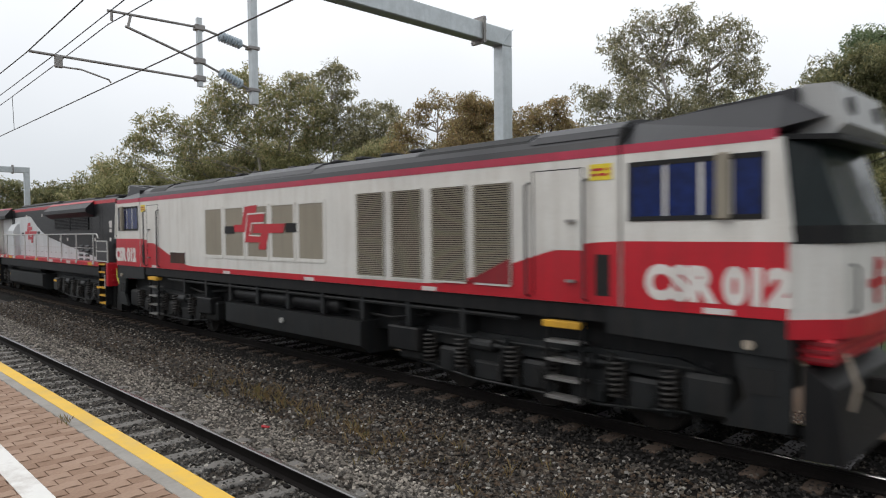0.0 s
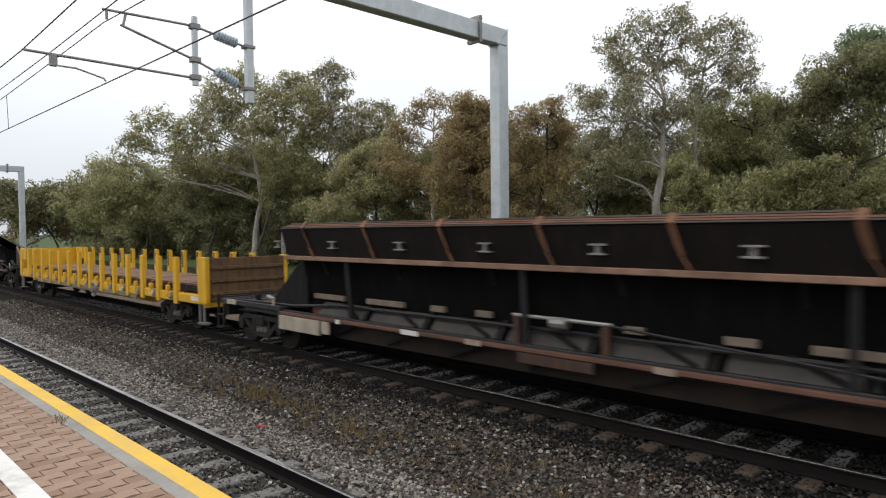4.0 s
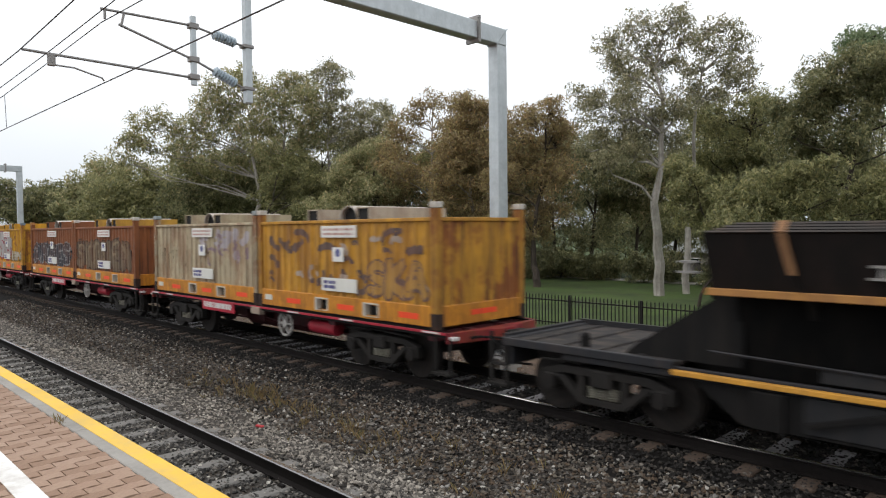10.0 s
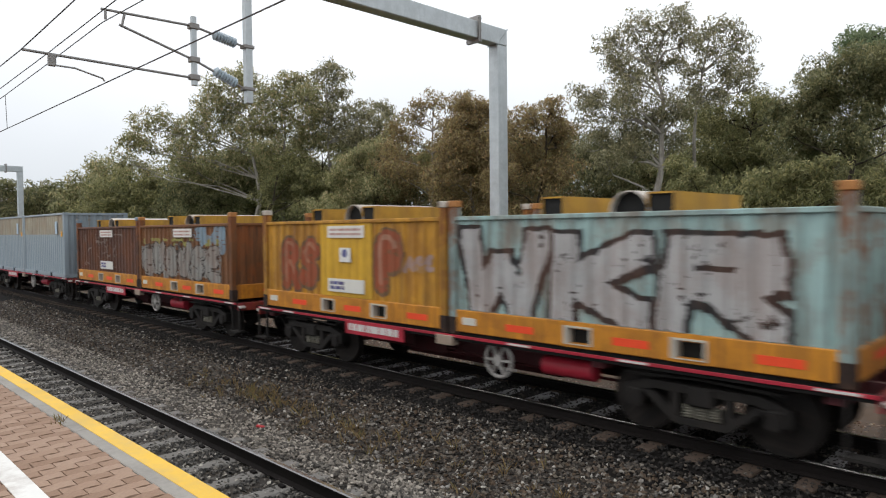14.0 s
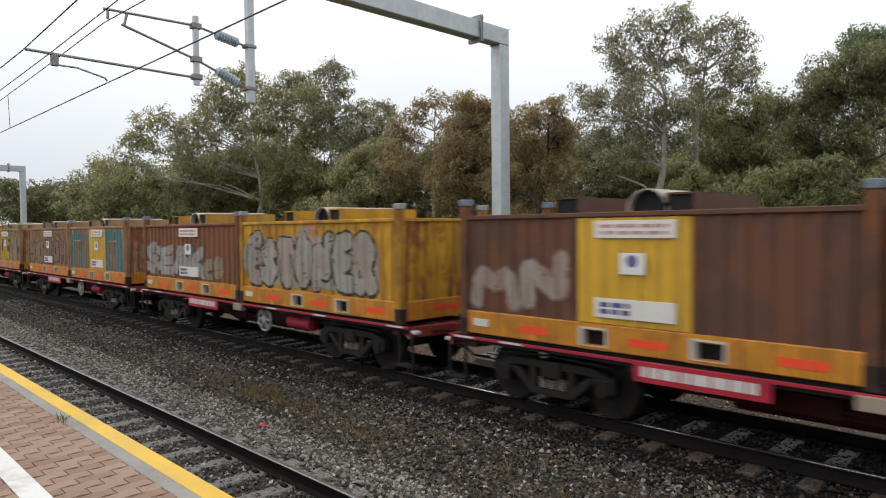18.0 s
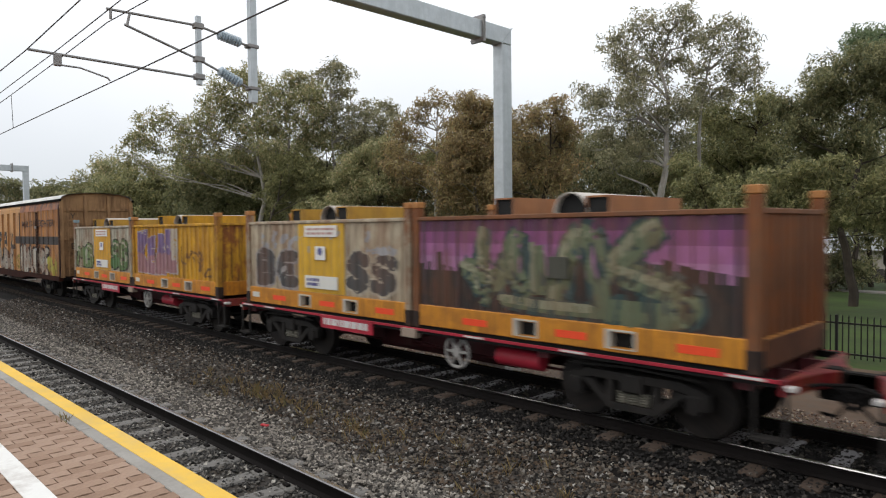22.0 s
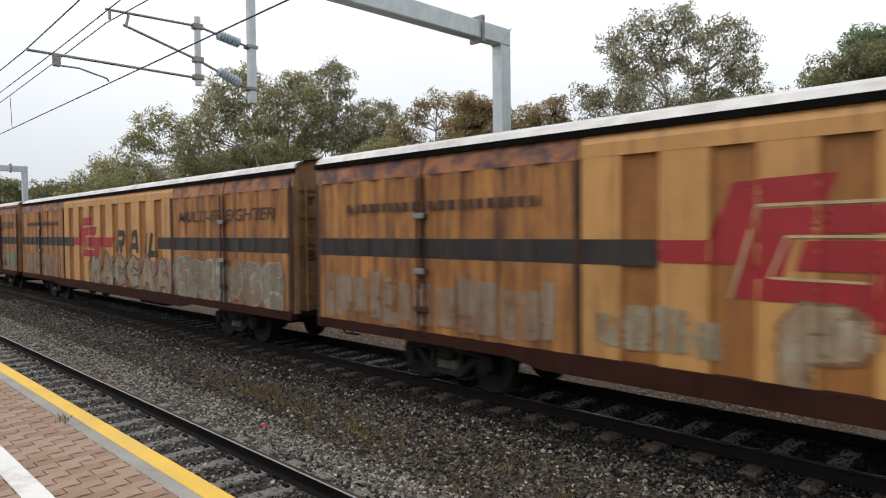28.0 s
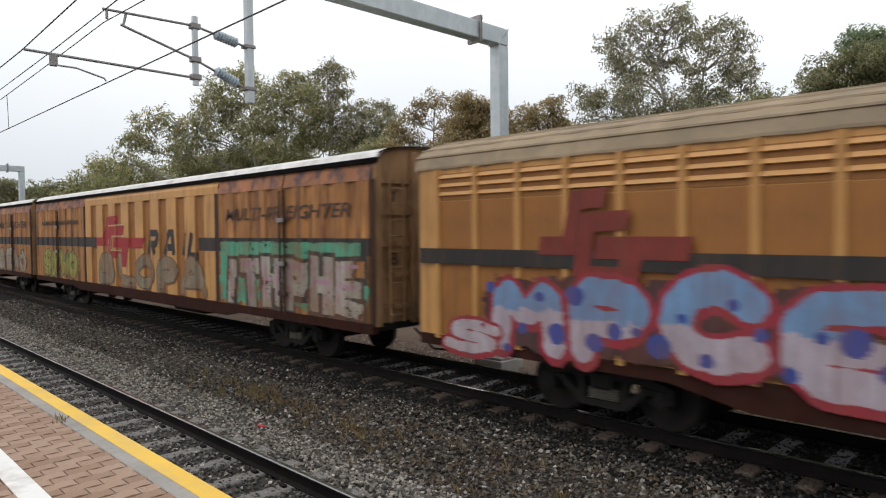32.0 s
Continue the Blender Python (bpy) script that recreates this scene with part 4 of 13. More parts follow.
def ribbon(me, pts, width, skin, off, soft=2):
    """Flat stroke of that width that follows the wall's ribs."""
    dense = []
    for a, b in zip(pts[:-1], pts[1:]):
        n = max(1, int(math.dist(a, b) / 0.07))
        dense += [(a[0] + (b[0] - a[0]) * i / n, a[1] + (b[1] - a[1]) * i / n) for i in range(n)]
    dense.append(pts[-1])
    if len(dense) < 2:
        return
    for _ in range(soft):
        dense = [dense[0]] + [((p[0] + 2 * q[0] + r[0]) / 4, (p[1] + 2 * q[1] + r[1]) / 4) for p, q, r in zip(dense, dense[1:], dense[2:])] + [dense[-1]]
    across = max(2, int(width / 0.10))
    rows = []
    last = len(dense) - 1
    for i, p in enumerate(dense):
        a, b = dense[max(0, i - 1)], dense[min(last, i + 1)]
        dx, dz = b[0] - a[0], b[1] - a[1]
        l = math.hypot(dx, dz) or 1
        k = 1.0 if 1 < i < last - 1 or not soft else 0.82
        if not soft and 0 < i < last:
            ux, uz, vx, vz = p[0] - a[0], p[1] - a[1], b[0] - p[0], b[1] - p[1]
            c = (ux * vx + uz * vz) / ((math.hypot(ux, uz) * math.hypot(vx, vz)) or 1)
            k = min(1.5, 1 / max(0.5, math.sqrt((1 + max(-0.5, c)) / 2)))
        row = []
        for j in range(across + 1):
            t = (j / across - 0.5) * width * k
            x, z = p[0] - dz / l * t, p[1] + dx / l * t
            row.append((x, -(skin(x) + off), z))
        rows.append(row)
    me.grid(rows)


def facet(m, quad, skin, off):
    """Four-cornered patch laid on a ribbed wall."""
    (ax, az), (bx, bz), (cx, cz), (dx, dz) = quad
    n = max(2, int(max(abs(bx - ax), abs(cx - dx)) / 0.06))
    rows = []
    for i in range(n + 1):
        t = i / n
        row = []
        for j in range(4):
            r = j / 3
            x = (ax + (bx - ax) * t) * (1 - r) + (dx + (cx - dx) * t) * r
            z = (az + (bz - az) * t) * (1 - r) + (dz + (cz - dz) * t) * r
            row.append((x, -(skin(x) + off), z))
        rows.append(row)
    m.grid(rows)


EMBLEM = (((-0.64, 1.04), (-0.03, 1.08), (-0.10, 0.81), (-0.50, 0.79)), ((-0.64, 1.04), (-0.42, 1.04), (-0.58, 0.16), (-0.86, 0.16)),
          ((-1.19, 0.42), (-0.62, 0.42), (-0.60, 0.16), (-1.25, 0.16)), ((-0.46, 0.74), (0.32, 0.77), (0.26, 0.50), (-0.28, 0.48)),
          ((-0.46, 0.74), (-0.22, 0.74), (-0.36, -0.20), (-0.64, -0.20)), ((-0.42, 0.02), (0.14, 0.02), (0.08, -0.20), (-0.46, -0.20)),
          ((-0.20, 0.42), (1.21, 0.42), (1.14, 0.12), (-0.26, 0.12)), ((0.16, 0.14), (0.50, 0.14), (0.36, -0.44), (0.02, -0.44)))


def emblem(parent, skin, x, z, k, kz, mat, label="red angular emblem", edge=None):
    """Plain angular emblem of linked bars; z is the long bar's middle."""
    m = Mesh()
    g = lambda px, pz: (x + k * px, z + kz * (pz - 0.27))
    for i, quad in enumerate(EMBLEM):
        facet(m, [g(*c) for c in quad], skin, 0.006 + 0.0007 * i)
    ob = part("emblem", m, mat, parent, label)
    if edge:
        e = Mesh()
        ribbon(e, [g(0.34, 0.80), g(-0.48, 0.78), g(-0.66, -0.20)], 0.035, skin, 0.014, 0)
        ribbon(e, [g(0.28, 0.46), g(-0.30, 0.46), g(-0.40, 0.04), g(0.12, 0.02)], 0.03, skin, 0.0145, 0)
        part("pinstripe", e, edge, ob, "pale pinstripe")
    return ob


ALPHA = {
    "A": [[(0.05, 0), (0.40, 1), (0.62, 1), (0.95, 0)], [(0.22, 0.34), (0.82, 0.34)]],
    "B": [[(0.12, 0), (0.12, 1), (0.75, 0.95), (0.82, 0.72), (0.62, 0.54), (0.12, 0.52)], [(0.62, 0.54), (0.92, 0.34), (0.80, 0.04), (0.12, 0)]],
    "C": [[(0.92, 0.80), (0.60, 1), (0.18, 0.82), (0.10, 0.35), (0.40, 0.0), (0.92, 0.16)]],
    "D": [[(0.12, 0), (0.12, 1), (0.62, 0.95), (0.92, 0.60), (0.80, 0.12), (0.12, 0)]],
    "E": [[(0.90, 1), (0.14, 0.94), (0.14, 0.04), (0.92, 0)], [(0.14, 0.50), (0.76, 0.52)]],
    "G": [[(0.90, 0.82), (0.50, 1), (0.12, 0.72), (0.12, 0.28), (0.50, 0), (0.88, 0.22), (0.88, 0.48), (0.55, 0.48)]],
    "H": [[(0.12, 0), (0.14, 1)], [(0.86, 0), (0.88, 1)], [(0.14, 0.48), (0.86, 0.52)]],
    "I": [[(0.50, 0), (0.50, 1)]],
    "K": [[(0.14, 0), (0.14, 1)], [(0.90, 1), (0.24, 0.48), (0.92, 0)]],
    "L": [[(0.16, 1), (0.14, 0.04), (0.90, 0.0)]],
    "M": [[(0.06, 0), (0.16, 1), (0.50, 0.42), (0.84, 1), (0.94, 0)]],
    "N": [[(0.10, 0), (0.14, 1), (0.84, 0.04), (0.90, 1)]],
    "O": [[(0.50, 1), (0.12, 0.75), (0.12, 0.25), (0.50, 0), (0.88, 0.25), (0.88, 0.75), (0.50, 1)]],
    "P": [[(0.16, 0), (0.14, 1), (0.78, 0.96), (0.88, 0.70), (0.70, 0.46), (0.16, 0.46)]],
    "R": [[(0.14, 0), (0.14, 1), (0.78, 0.96), (0.86, 0.72), (0.66, 0.52), (0.14, 0.50)], [(0.50, 0.50), (0.92, 0)]],
    "S": [[(0.90, 0.86), (0.50, 1), (0.12, 0.80), (0.22, 0.56), (0.80, 0.44), (0.90, 0.20), (0.50, 0), (0.08, 0.14)]],
    "T": [[(0.05, 0.96), (0.95, 1)], [(0.50, 0.96), (0.48, 0)]],
    "U": [[(0.12, 1), (0.12, 0.22), (0.48, 0), (0.86, 0.22), (0.88, 1)]],
    "V": [[(0.08, 1), (0.46, 0.02), (0.92, 1)]],
    "W": [[(0.04, 1), (0.24, 0), (0.50, 0.62), (0.76, 0), (0.96, 1)]],
    "Y": [[(0.08, 1), (0.48, 0.50), (0.50, 0)], [(0.92, 1), (0.48, 0.50)]],
}


def rounded(pts, times):
    """Corner-cut copy of a line of points."""
    for _ in range(times):
        out = [pts[0]]
        for p, q in zip(pts, pts[1:]):
            out += [(0.75 * p[0] + 0.25 * q[0], 0.75 * p[1] + 0.25 * q[1]), (0.25 * p[0] + 0.75 * q[0], 0.25 * p[1] + 0.75 * q[1])]
        pts = out + [pts[-1]]
    return pts


class Spray:
    """Paint on one wall: strokes fill narrow columns, and each colour becomes a thin skin that follows the wall's ribs."""

    def __init__(self, x0, x1, z0, z1, skin, seed, step=0.018, dz=0.012):
        self.skin, self.rnd, self.rng = skin, random.Random(seed), np.random.default_rng(seed)
        self.nx, self.nz = int((x1 - x0) / step), int((z1 - z0) / dz)
        self.xe, self.ze = np.linspace(x0, x1, self.nx + 1), np.linspace(z0, z1, self.nz + 1)
        self.xc, self.zc = (self.xe[:-1] + self.xe[1:]) / 2, (self.ze[:-1] + self.ze[1:]) / 2
        self.id = np.zeros((self.nx, self.nz), np.int16)
        self.keys = [None]
        self.wob = self.field(0.10) * 0.7 + self.field(0.035) * 0.5
        self.worn = self.field(0.22) * 0.6 + self.field(0.05) * 0.6 + self.field(0.02) * 0.3

    def field(self, size):
        """Smooth noise of that grain."""
        ax, az = (self.xc - self.xc[0]) / size, (self.zc - self.zc[0]) / size
        g = self.rng.normal(size=(int(ax[-1]) + 2, int(az[-1]) + 2))
        i, j = ax.astype(int)[:, None], az.astype(int)[None]
        u, v = (ax % 1)[:, None], (az % 1)[None]
        u, v = u * u * (3 - 2 * u), v * v * (3 - 2 * v)
        return g[i, j] * (1 - u) * (1 - v) + g[i + 1, j] * u * (1 - v) + g[i, j + 1] * (1 - u) * v + g[i + 1, j + 1] * u * v

    def key(self, name, label, col, under=0):
        self.keys.append((name, label, col, under))
        return len(self.keys) - 1

    def near(self, lines, reach, square=False):
        """The part of the wall within reach of the lines, and its distance from them."""
        px = [p[0] for l in lines for p in l]
        pz = [p[1] for l in lines for p in l]
        i0, i1 = np.searchsorted(self.xc, (min(px) - reach, max(px) + reach))
        j0, j1 = np.searchsorted(self.zc, (min(pz) - reach, max(pz) + reach))
        X, Z = self.xc[i0:i1, None], self.zc[None, j0:j1]
        best = np.full((i1 - i0, j1 - j0), 9.0)
        for l in lines:
            for (ax, az), (bx, bz) in zip(l, l[1:]):
                dx, dz = bx - ax, bz - az
                t = np.clip(((X - ax) * dx + (Z - az) * dz) / (dx * dx + dz * dz + 1e-9), 0, 1)
                ex, ez = np.abs(X - ax - t * dx), np.abs(Z - az - t * dz)
                best = np.minimum(best, np.maximum(ex, ez) if square else np.hypot(ex, ez))
        return (slice(i0, i1), slice(j0, j1)), best

    def lay(self, lines, radius, key, wobble=0.012, square=False, below=None, wear=0.0):
        win, d = self.near(lines, radius + 0.05, square)
        on = d + wobble * self.wob[win] < radius
        if wear:
            on &= self.worn[win] < 1.3 - 1.6 * wear
        if below is not None:
            on &= self.zc[None, win[1]] + 0.05 * self.wob[win] < below
        self.id[win][on] = key

    def letters(self, shapes, x0, x1, z0, z1, fill, line, cloud=None, low=None, shade=None, bold=0.42, edge=0.05, soft=2, lean=0.0, wear=0.12):
        """Sprayed letters side by side, each over the outline of its neighbour. low: a second colour below mid-height."""
        rnd, n = self.rnd, len(shapes)
        w = (x1 - x0) / n
        if cloud:
            r = (z1 - z0) * 0.42
            k = self.key("graffiti_cloud", "sprayed background cloud", cloud)
            self.lay([[(x0 + r * 0.7 + (x1 - x0 - 1.4 * r) * i / (2 * n), (z0 + z1) / 2 + rnd.uniform(-0.08, 0.10)) for i in range(2 * n + 1)]], r, k, 0.05, wear=wear)
        for i, ch in enumerate(shapes):
            hh, oz = (z1 - z0) * rnd.uniform(0.95, 1.08), z0 + rnd.uniform(-0.04, 0.04)
            th = min(bold * w, 0.30 * hh) * rnd.uniform(0.95, 1.05)
            ox, ww = x0 + i * w - 0.06 * w, w * 1.12
            tilt = lean + rnd.uniform(-0.07, 0.07)
            lines = []
            for stroke in ALPHA[ch]:
                pts = [(ox + th / 2 + (ww - th) * a + tilt * (b - 0.5) * hh + rnd.uniform(-0.03, 0.03), oz + th / 2 + (hh - th) * b + rnd.uniform(-0.03, 0.03)) for a, b in stroke]
                lines.append(rounded(pts, soft))
            body = self.key("graffiti_shape", "sprayed graffiti letter", fill)
            rim = self.key("graffiti_outline", "sprayed outline", line, body)
            self.lay([[(p + 0.4 * edge, q - 0.7 * edge) for p, q in l] for l in lines], th / 2 + 0.8 * edge, rim, square=not soft)
            self.lay(lines, th / 2 + edge, rim, square=not soft)
            self.lay(lines, th / 2, body, square=not soft, wear=wear * 0.6)
            if low:
                self.lay(lines, th / 2, self.key("graffiti_fade", "second spray colour", low, body), square=not soft, below=(z0 + z1) / 2 + rnd.uniform(-0.05, 0.05))
            if shade:
                self.lay([[(p - th * 0.12, q + th * 0.14) for p, q in l[: len(l) // 2 + 1]] for l in lines], th * 0.12, self.key("graffiti_shade", "", shade, body))

    def arcs(self, x0, x1, z0, z1, col, n=12, width=0.08, size=0.35):
        """Loose curved strokes left of a faded piece."""
        rnd = self.rnd
        k = self.key("graffiti_stroke_work", "loose sprayed strokes", col)
        for i in range(n):
            cx, cz = x0 + (x1 - x0) * (i + rnd.random()) / n, rnd.uniform(z0, z1)
            a0, sweep, r = rnd.uniform(0, 6.28), rnd.uniform(0.9, 2.2), size * rnd.uniform(0.5, 1.0)
            pts = [(min(x1, max(x0, cx + r * math.cos(a0 + sweep * t))), min(z1, max(z0, cz + 0.7 * r * math.sin(a0 + sweep * t)))) for t in (0, 0.33, 0.66, 1)]
            self.lay([rounded(pts, 2)], width * rnd.uniform(0.35, 0.7), k, min(0.02, width * 0.2), wear=0.15)

    def scrawl(self, x0, x1, z0, z1, col, n=4, width=0.03):
        rnd = self.rnd
        k = self.key("tag", "thin sprayed scrawl", col)
        for i in range(n):
            x = x0 + (x1 - x0) * i / n
            pts = [(min(x1, x + rnd.uniform(0, (x1 - x0) / n)), rnd.uniform(z0, z1)) for _ in range(rnd.randint(5, 9))]
            self.lay([rounded(pts, 2)], width / 2, k, 0.003)

    def blocks(self, quads, col):
        k = self.key("graffiti_block", "sprayed block of colour", col)
        for x0, x1, z0, z1 in quads:
            r = min(x1 - x0, z1 - z0) / 2
            self.lay([[(x0 + r, z0 + r), (x1 - r, z0 + r)], [(x0 + r, z1 - r), (x1 - r, z1 - r)], [(x0 + r, z0 + r), (x0 + r, z1 - r)], [(x1 - r, z0 + r), (x1 - r, z1 - r)]], r, k, 0.015, True, wear=0.08)

    def drips(self, x0, x1, z0, z1, col, pitch=0.3):
        """Upright blocks of thin old paint with uneven tops."""
        k = self.key("graffiti_drip", "faded upright paint blocks", col)
        x = x0
        while x < x1:
            w = pitch * self.rnd.uniform(0.55, 1.15)
            r = min(0.42 * w, (x1 - x) / 2)
            top, low = z1 - (z1 - z0) * 0.28 * self.rnd.random() ** 2, z0 + 0.1 * self.rnd.random()
            if r > 0.03:
                self.lay([[(x + r, low + r), (x + r, top - r)]], r, k, 0.012, True, wear=0.28)
            x += w

    def emit(self, parent, off, mat):
        """Builds one mesh for each colour of each letter."""
        self.tidy()
        y = [-(self.skin(x) + off) for x in self.xe]
        made = [None] * len(self.keys)
        sets = [Mesh() for _ in self.keys]
        for i in range(self.nx):
            col = self.id[i]
            cut = np.flatnonzero(np.diff(col)) + 1
            for a, b in zip([0, *cut], [*cut, self.nz]):
                k = col[a]
                if k:
                    xa, xb, za, zb = self.xe[i], self.xe[i + 1], self.ze[a], self.ze[b]
                    sets[k].add([(xa, y[i], za), (xb, y[i + 1], za), (xb, y[i + 1], zb), (xa, y[i], zb)], [(0, 1, 2, 3)])
        for k in range(1, len(self.keys)):
            name, label, col, under = self.keys[k]
            if sets[k].f:
                made[k] = part(name, sets[k].data(name, mat, fix=False), None, made[under] or parent, label, col=col)
                if name != "graffiti_shape":
                    made[k]["kind"] = "stuff"

    def tidy(self):
        """Takes out flecks of a letter that hang on nothing."""
        for k, key in enumerate(self.keys):
            if key and key[0] == "graffiti_shape":
                on = self.id == k
                if not on.any():
                    continue
                xs, zs = np.flatnonzero(on.any(1)), np.flatnonzero(on.any(0))
                m = on[xs[0]:xs[-1] + 1, zs[0]:zs[-1] + 1]
                mark = np.where(m, np.arange(1, m.size + 1).reshape(m.shape), 0)
                while True:
                    nxt = mark.copy()
                    nxt[1:] = np.maximum(nxt[1:], mark[:-1])
                    nxt[:-1] = np.maximum(nxt[:-1], mark[1:])
                    nxt[:, 1:] = np.maximum(nxt[:, 1:], mark[:, :-1])
                    nxt[:, :-1] = np.maximum(nxt[:, :-1], mark[:, 1:])
                    nxt[~m] = 0
                    if (nxt == mark).all():
                        break
                    mark = nxt
                names, counts = np.unique(mark[m], return_counts=True)
                keep = names[counts > 0.2 * m.sum()]
                self.id[xs[0]:xs[-1] + 1, zs[0]:zs[-1] + 1][m & ~np.isin(mark, keep)] = 0


# ---- skeletal container wagon, 13.73 m between couplers
WAGON = []


def container_wagon(s, rusty=False):
    if WAGON:
        return enlist(copy_thing(WAGON[0], at_s(s)), s)
    w = thing("container_wagon", "red skeletal container wagon with grimy bogies", "wagon", at_s(s), "skeletal container wagons")
    WAGON.append(w)
    spine = Mesh()
    for y in (-0.45, 0.45):
        spine.prism([(0.25, 0.98), (0.25, 0.80), (-3.2, 0.72), (-4.0, 0.50), (-8.2, 0.50), (-9.0, 0.72), (-12.45, 0.80), (-12.45, 0.98)], y - 0.05, y + 0.05)
    for x in (-0.2, -3.2, -6.1, -9.0, -12.0):
        spine.box(x - 0.1, x + 0.1, -1.15, 1.15, 0.80, 0.965)
    part("spine", spine, "wagon_red", w)
    for y in (-1, 1):
        part("side_sill", Mesh().box(0.22, -12.42, y * 1.222, y * 1.24, 0.945, 0.992, 0.004), "sill_red", w, "bright red side sill")
        # black behind and above the sill puts in the shadow line under the containers
        part("sill_web", Mesh().box(0.22, -12.42, y * 1.13, y * 1.221, 0.90, 0.985).box(0.0, -12.2, y * 1.10, y * 1.17, 0.985, 1.045), "underframe", w)
    strip = Mesh().box(-0.22, 0.22, -1.246, -1.24, 0.955, 0.985).data("reflective_strip", "white_mark")
    for x in (-0.15, -2.6, -4.55, -8.7, -11.1, -12.1):
        part("reflective_strip", strip, None, w, "white reflective strip", at=(x, 0, 0))
    for x, d in ((0.22, 1), (-12.42, -1)):
        head = Mesh().prism([(x, -1.2), (x, 1.2), (x + d * 0.05, 1.2), (x + d * 0.22, 0.45), (x + d * 0.34, 0.20), (x + d * 0.34, -0.20), (x + d * 0.22, -0.45), (x + d * 0.05, -1.2)], 0.80, 0.985, "z")
        part("headstock", head, "headstock_red", w, "red headstock")
        part("lamp_bracket", Mesh().box(x + d * 0.02, x + d * 0.16, -1.20, -1.06, 0.86, 0.92, 0.01), "white_mark", w)
        part("drawgear", Mesh().box(x + d * 0.1, x + d * 0.55, -0.24, 0.24, 0.62, 0.80, 0.03).tube([(x + d * 0.3, -0.35, 0.85), (x + d * 0.55, -0.42, 0.58), (x + d * 0.75, -0.36, 0.72)], 0.03, 6).tube([(x, -0.8, 0.84), (x + d * 0.3, -0.7, 0.9), (x + d * 0.62, -0.3, 0.86)], 0.025, 6), "underframe", w)
        step = Mesh().beam((x + d * 0.06, -1.18, 0.9), (x + d * 0.06, -1.18, 0.28), 0.04, 0.04).beam((x - d * 0.3, -1.18, 0.9), (x - d * 0.3, -1.18, 0.28), 0.04, 0.04).box(x + d * 0.1, x - d * 0.34, -1.26, -1.06, 0.25, 0.29)
        part("shunter_step", step, "bogie", w)
        coupler(w, x + d * 0.36, d)
    board = part("number_board", Mesh().box(-7.2, -8.95, -1.262, -1.244, 0.72, 0.985), "sill_red", w, "red board with white markings")
    part("marking", bars(-8.85, -7.35, 0.77, 0.95, 1, -1.264, 3, 0.75), "white_mark", board)
    part("plate", Mesh().box(-5.95, -6.35, -1.27, -1.12, 0.80, 0.97, 0.01), "plate_beige", w, "dirty beige plate")
    hw = Mesh()
    pts = [(-5.05 + 0.27 * math.cos(a * 0.3142), -1.12, 0.66 + 0.27 * math.sin(a * 0.3142)) for a in range(21)]
    hw.tube(pts, 0.03, 6, False)
    hw = part("hand_wheel", hw, "hand_wheel", w, "white spoked hand brake wheel")
    part("hub", Mesh().lathe((-5.05, -1.12, 0.66), [(-0.04, 0.0), (-0.04, 0.09), (0.04, 0.09), (0.04, 0.0)], 10), "hand_wheel", hw)
    for k in range(6):
        a = k * 1.047
        part("spoke", Mesh().beam((-5.05 + 0.05 * math.cos(a), -1.12, 0.66 + 0.05 * math.sin(a)), (-5.05 + 0.26 * math.cos(a), -1.12, 0.66 + 0.26 * math.sin(a)), 0.03, 0.07, (0, 1, 0)), "hand_wheel", hw)
    part("air_tank", Mesh().lathe((-3.85, -0.85, 0.66), [(-0.48, 0.05), (-0.45, 0.15), (0.45, 0.15), (0.48, 0.05)], 16, "x"), "sill_red", w, "red air tank", smooth=True)
    gear = Mesh().box(-6.6, -7.5, -0.75, -0.5, 0.5, 0.8, 0.03).beam((-5.05, -1.1, 0.66), (-7.0, -0.6, 0.62), 0.03, 0.03).tube([(-2.8, -0.7, 0.55), (-9.4, -0.7, 0.55)], 0.025, 6)
    # plain box and plate added to darken the open gap under the wagon
    gear.box(-4.3, -8.0, -0.4, 0.7, 0.36, 0.8, 0.03).box(-3.0, -9.3, 0.55, 0.62, 0.3, 0.75)
    part("brake_gear", gear, "wagon_grime", w)
    bogie(w, -1.75)
    bogie(w, -10.45)
    return enlist(w, s)


# ---- half-height open container, 6.06 m
PITCH = 0.2755


def ribs(depth, pitch, start=0.0):
    def skin(x):
        t = ((start - x) / pitch) % 1.0
        k = 0.0 if t < 0.30 else (t - 0.30) / 0.12 if t < 0.42 else 1.0 if t < 0.88 else 1 - (t - 0.88) / 0.12
        return -depth * k
    return skin


def rib_panel(x0, x1, z0, z1, y, skin, pitch, sgn=-1, rows=1):
    """Wall of pressed ribs, facing sgn * y."""
    xs = set()
    n = int(abs(x1 - x0) / pitch) + 2
    for i in range(n):
        for t in (0.0, 0.30, 0.42, 0.88):
            xs.add(round(max(x0, x1) - (i + t) * pitch, 4))
    xs = sorted(v for v in xs | {x0, x1} if min(x0, x1) <= v <= max(x0, x1))
    me = Mesh()
    out = [[(x, sgn * (y + skin(x)), z0 + (z1 - z0) * k / rows) for k in range(rows + 1)] for x in xs]
    inn = [[(x, sgn * (y + skin(x) - 0.004), z0 + (z1 - z0) * k / rows) for k in range(rows + 1)] for x in xs]
    me.grid(out).grid(inn)
    return me


def end_panel(x, z0, z1, half, skin, d):
    """Ribbed end wall facing d along x."""
    n = 60
    ys = [-half + 2 * half * i / n for i in range(n + 1)]
    me = Mesh().grid([[(x + d * skin(yy), yy, z0), (x + d * skin(yy), yy, z1)] for yy in ys])
    return me.grid([[(x + d * (skin(yy) - 0.004), yy, z0), (x + d * (skin(yy) - 0.004), yy, z1)] for yy in ys])


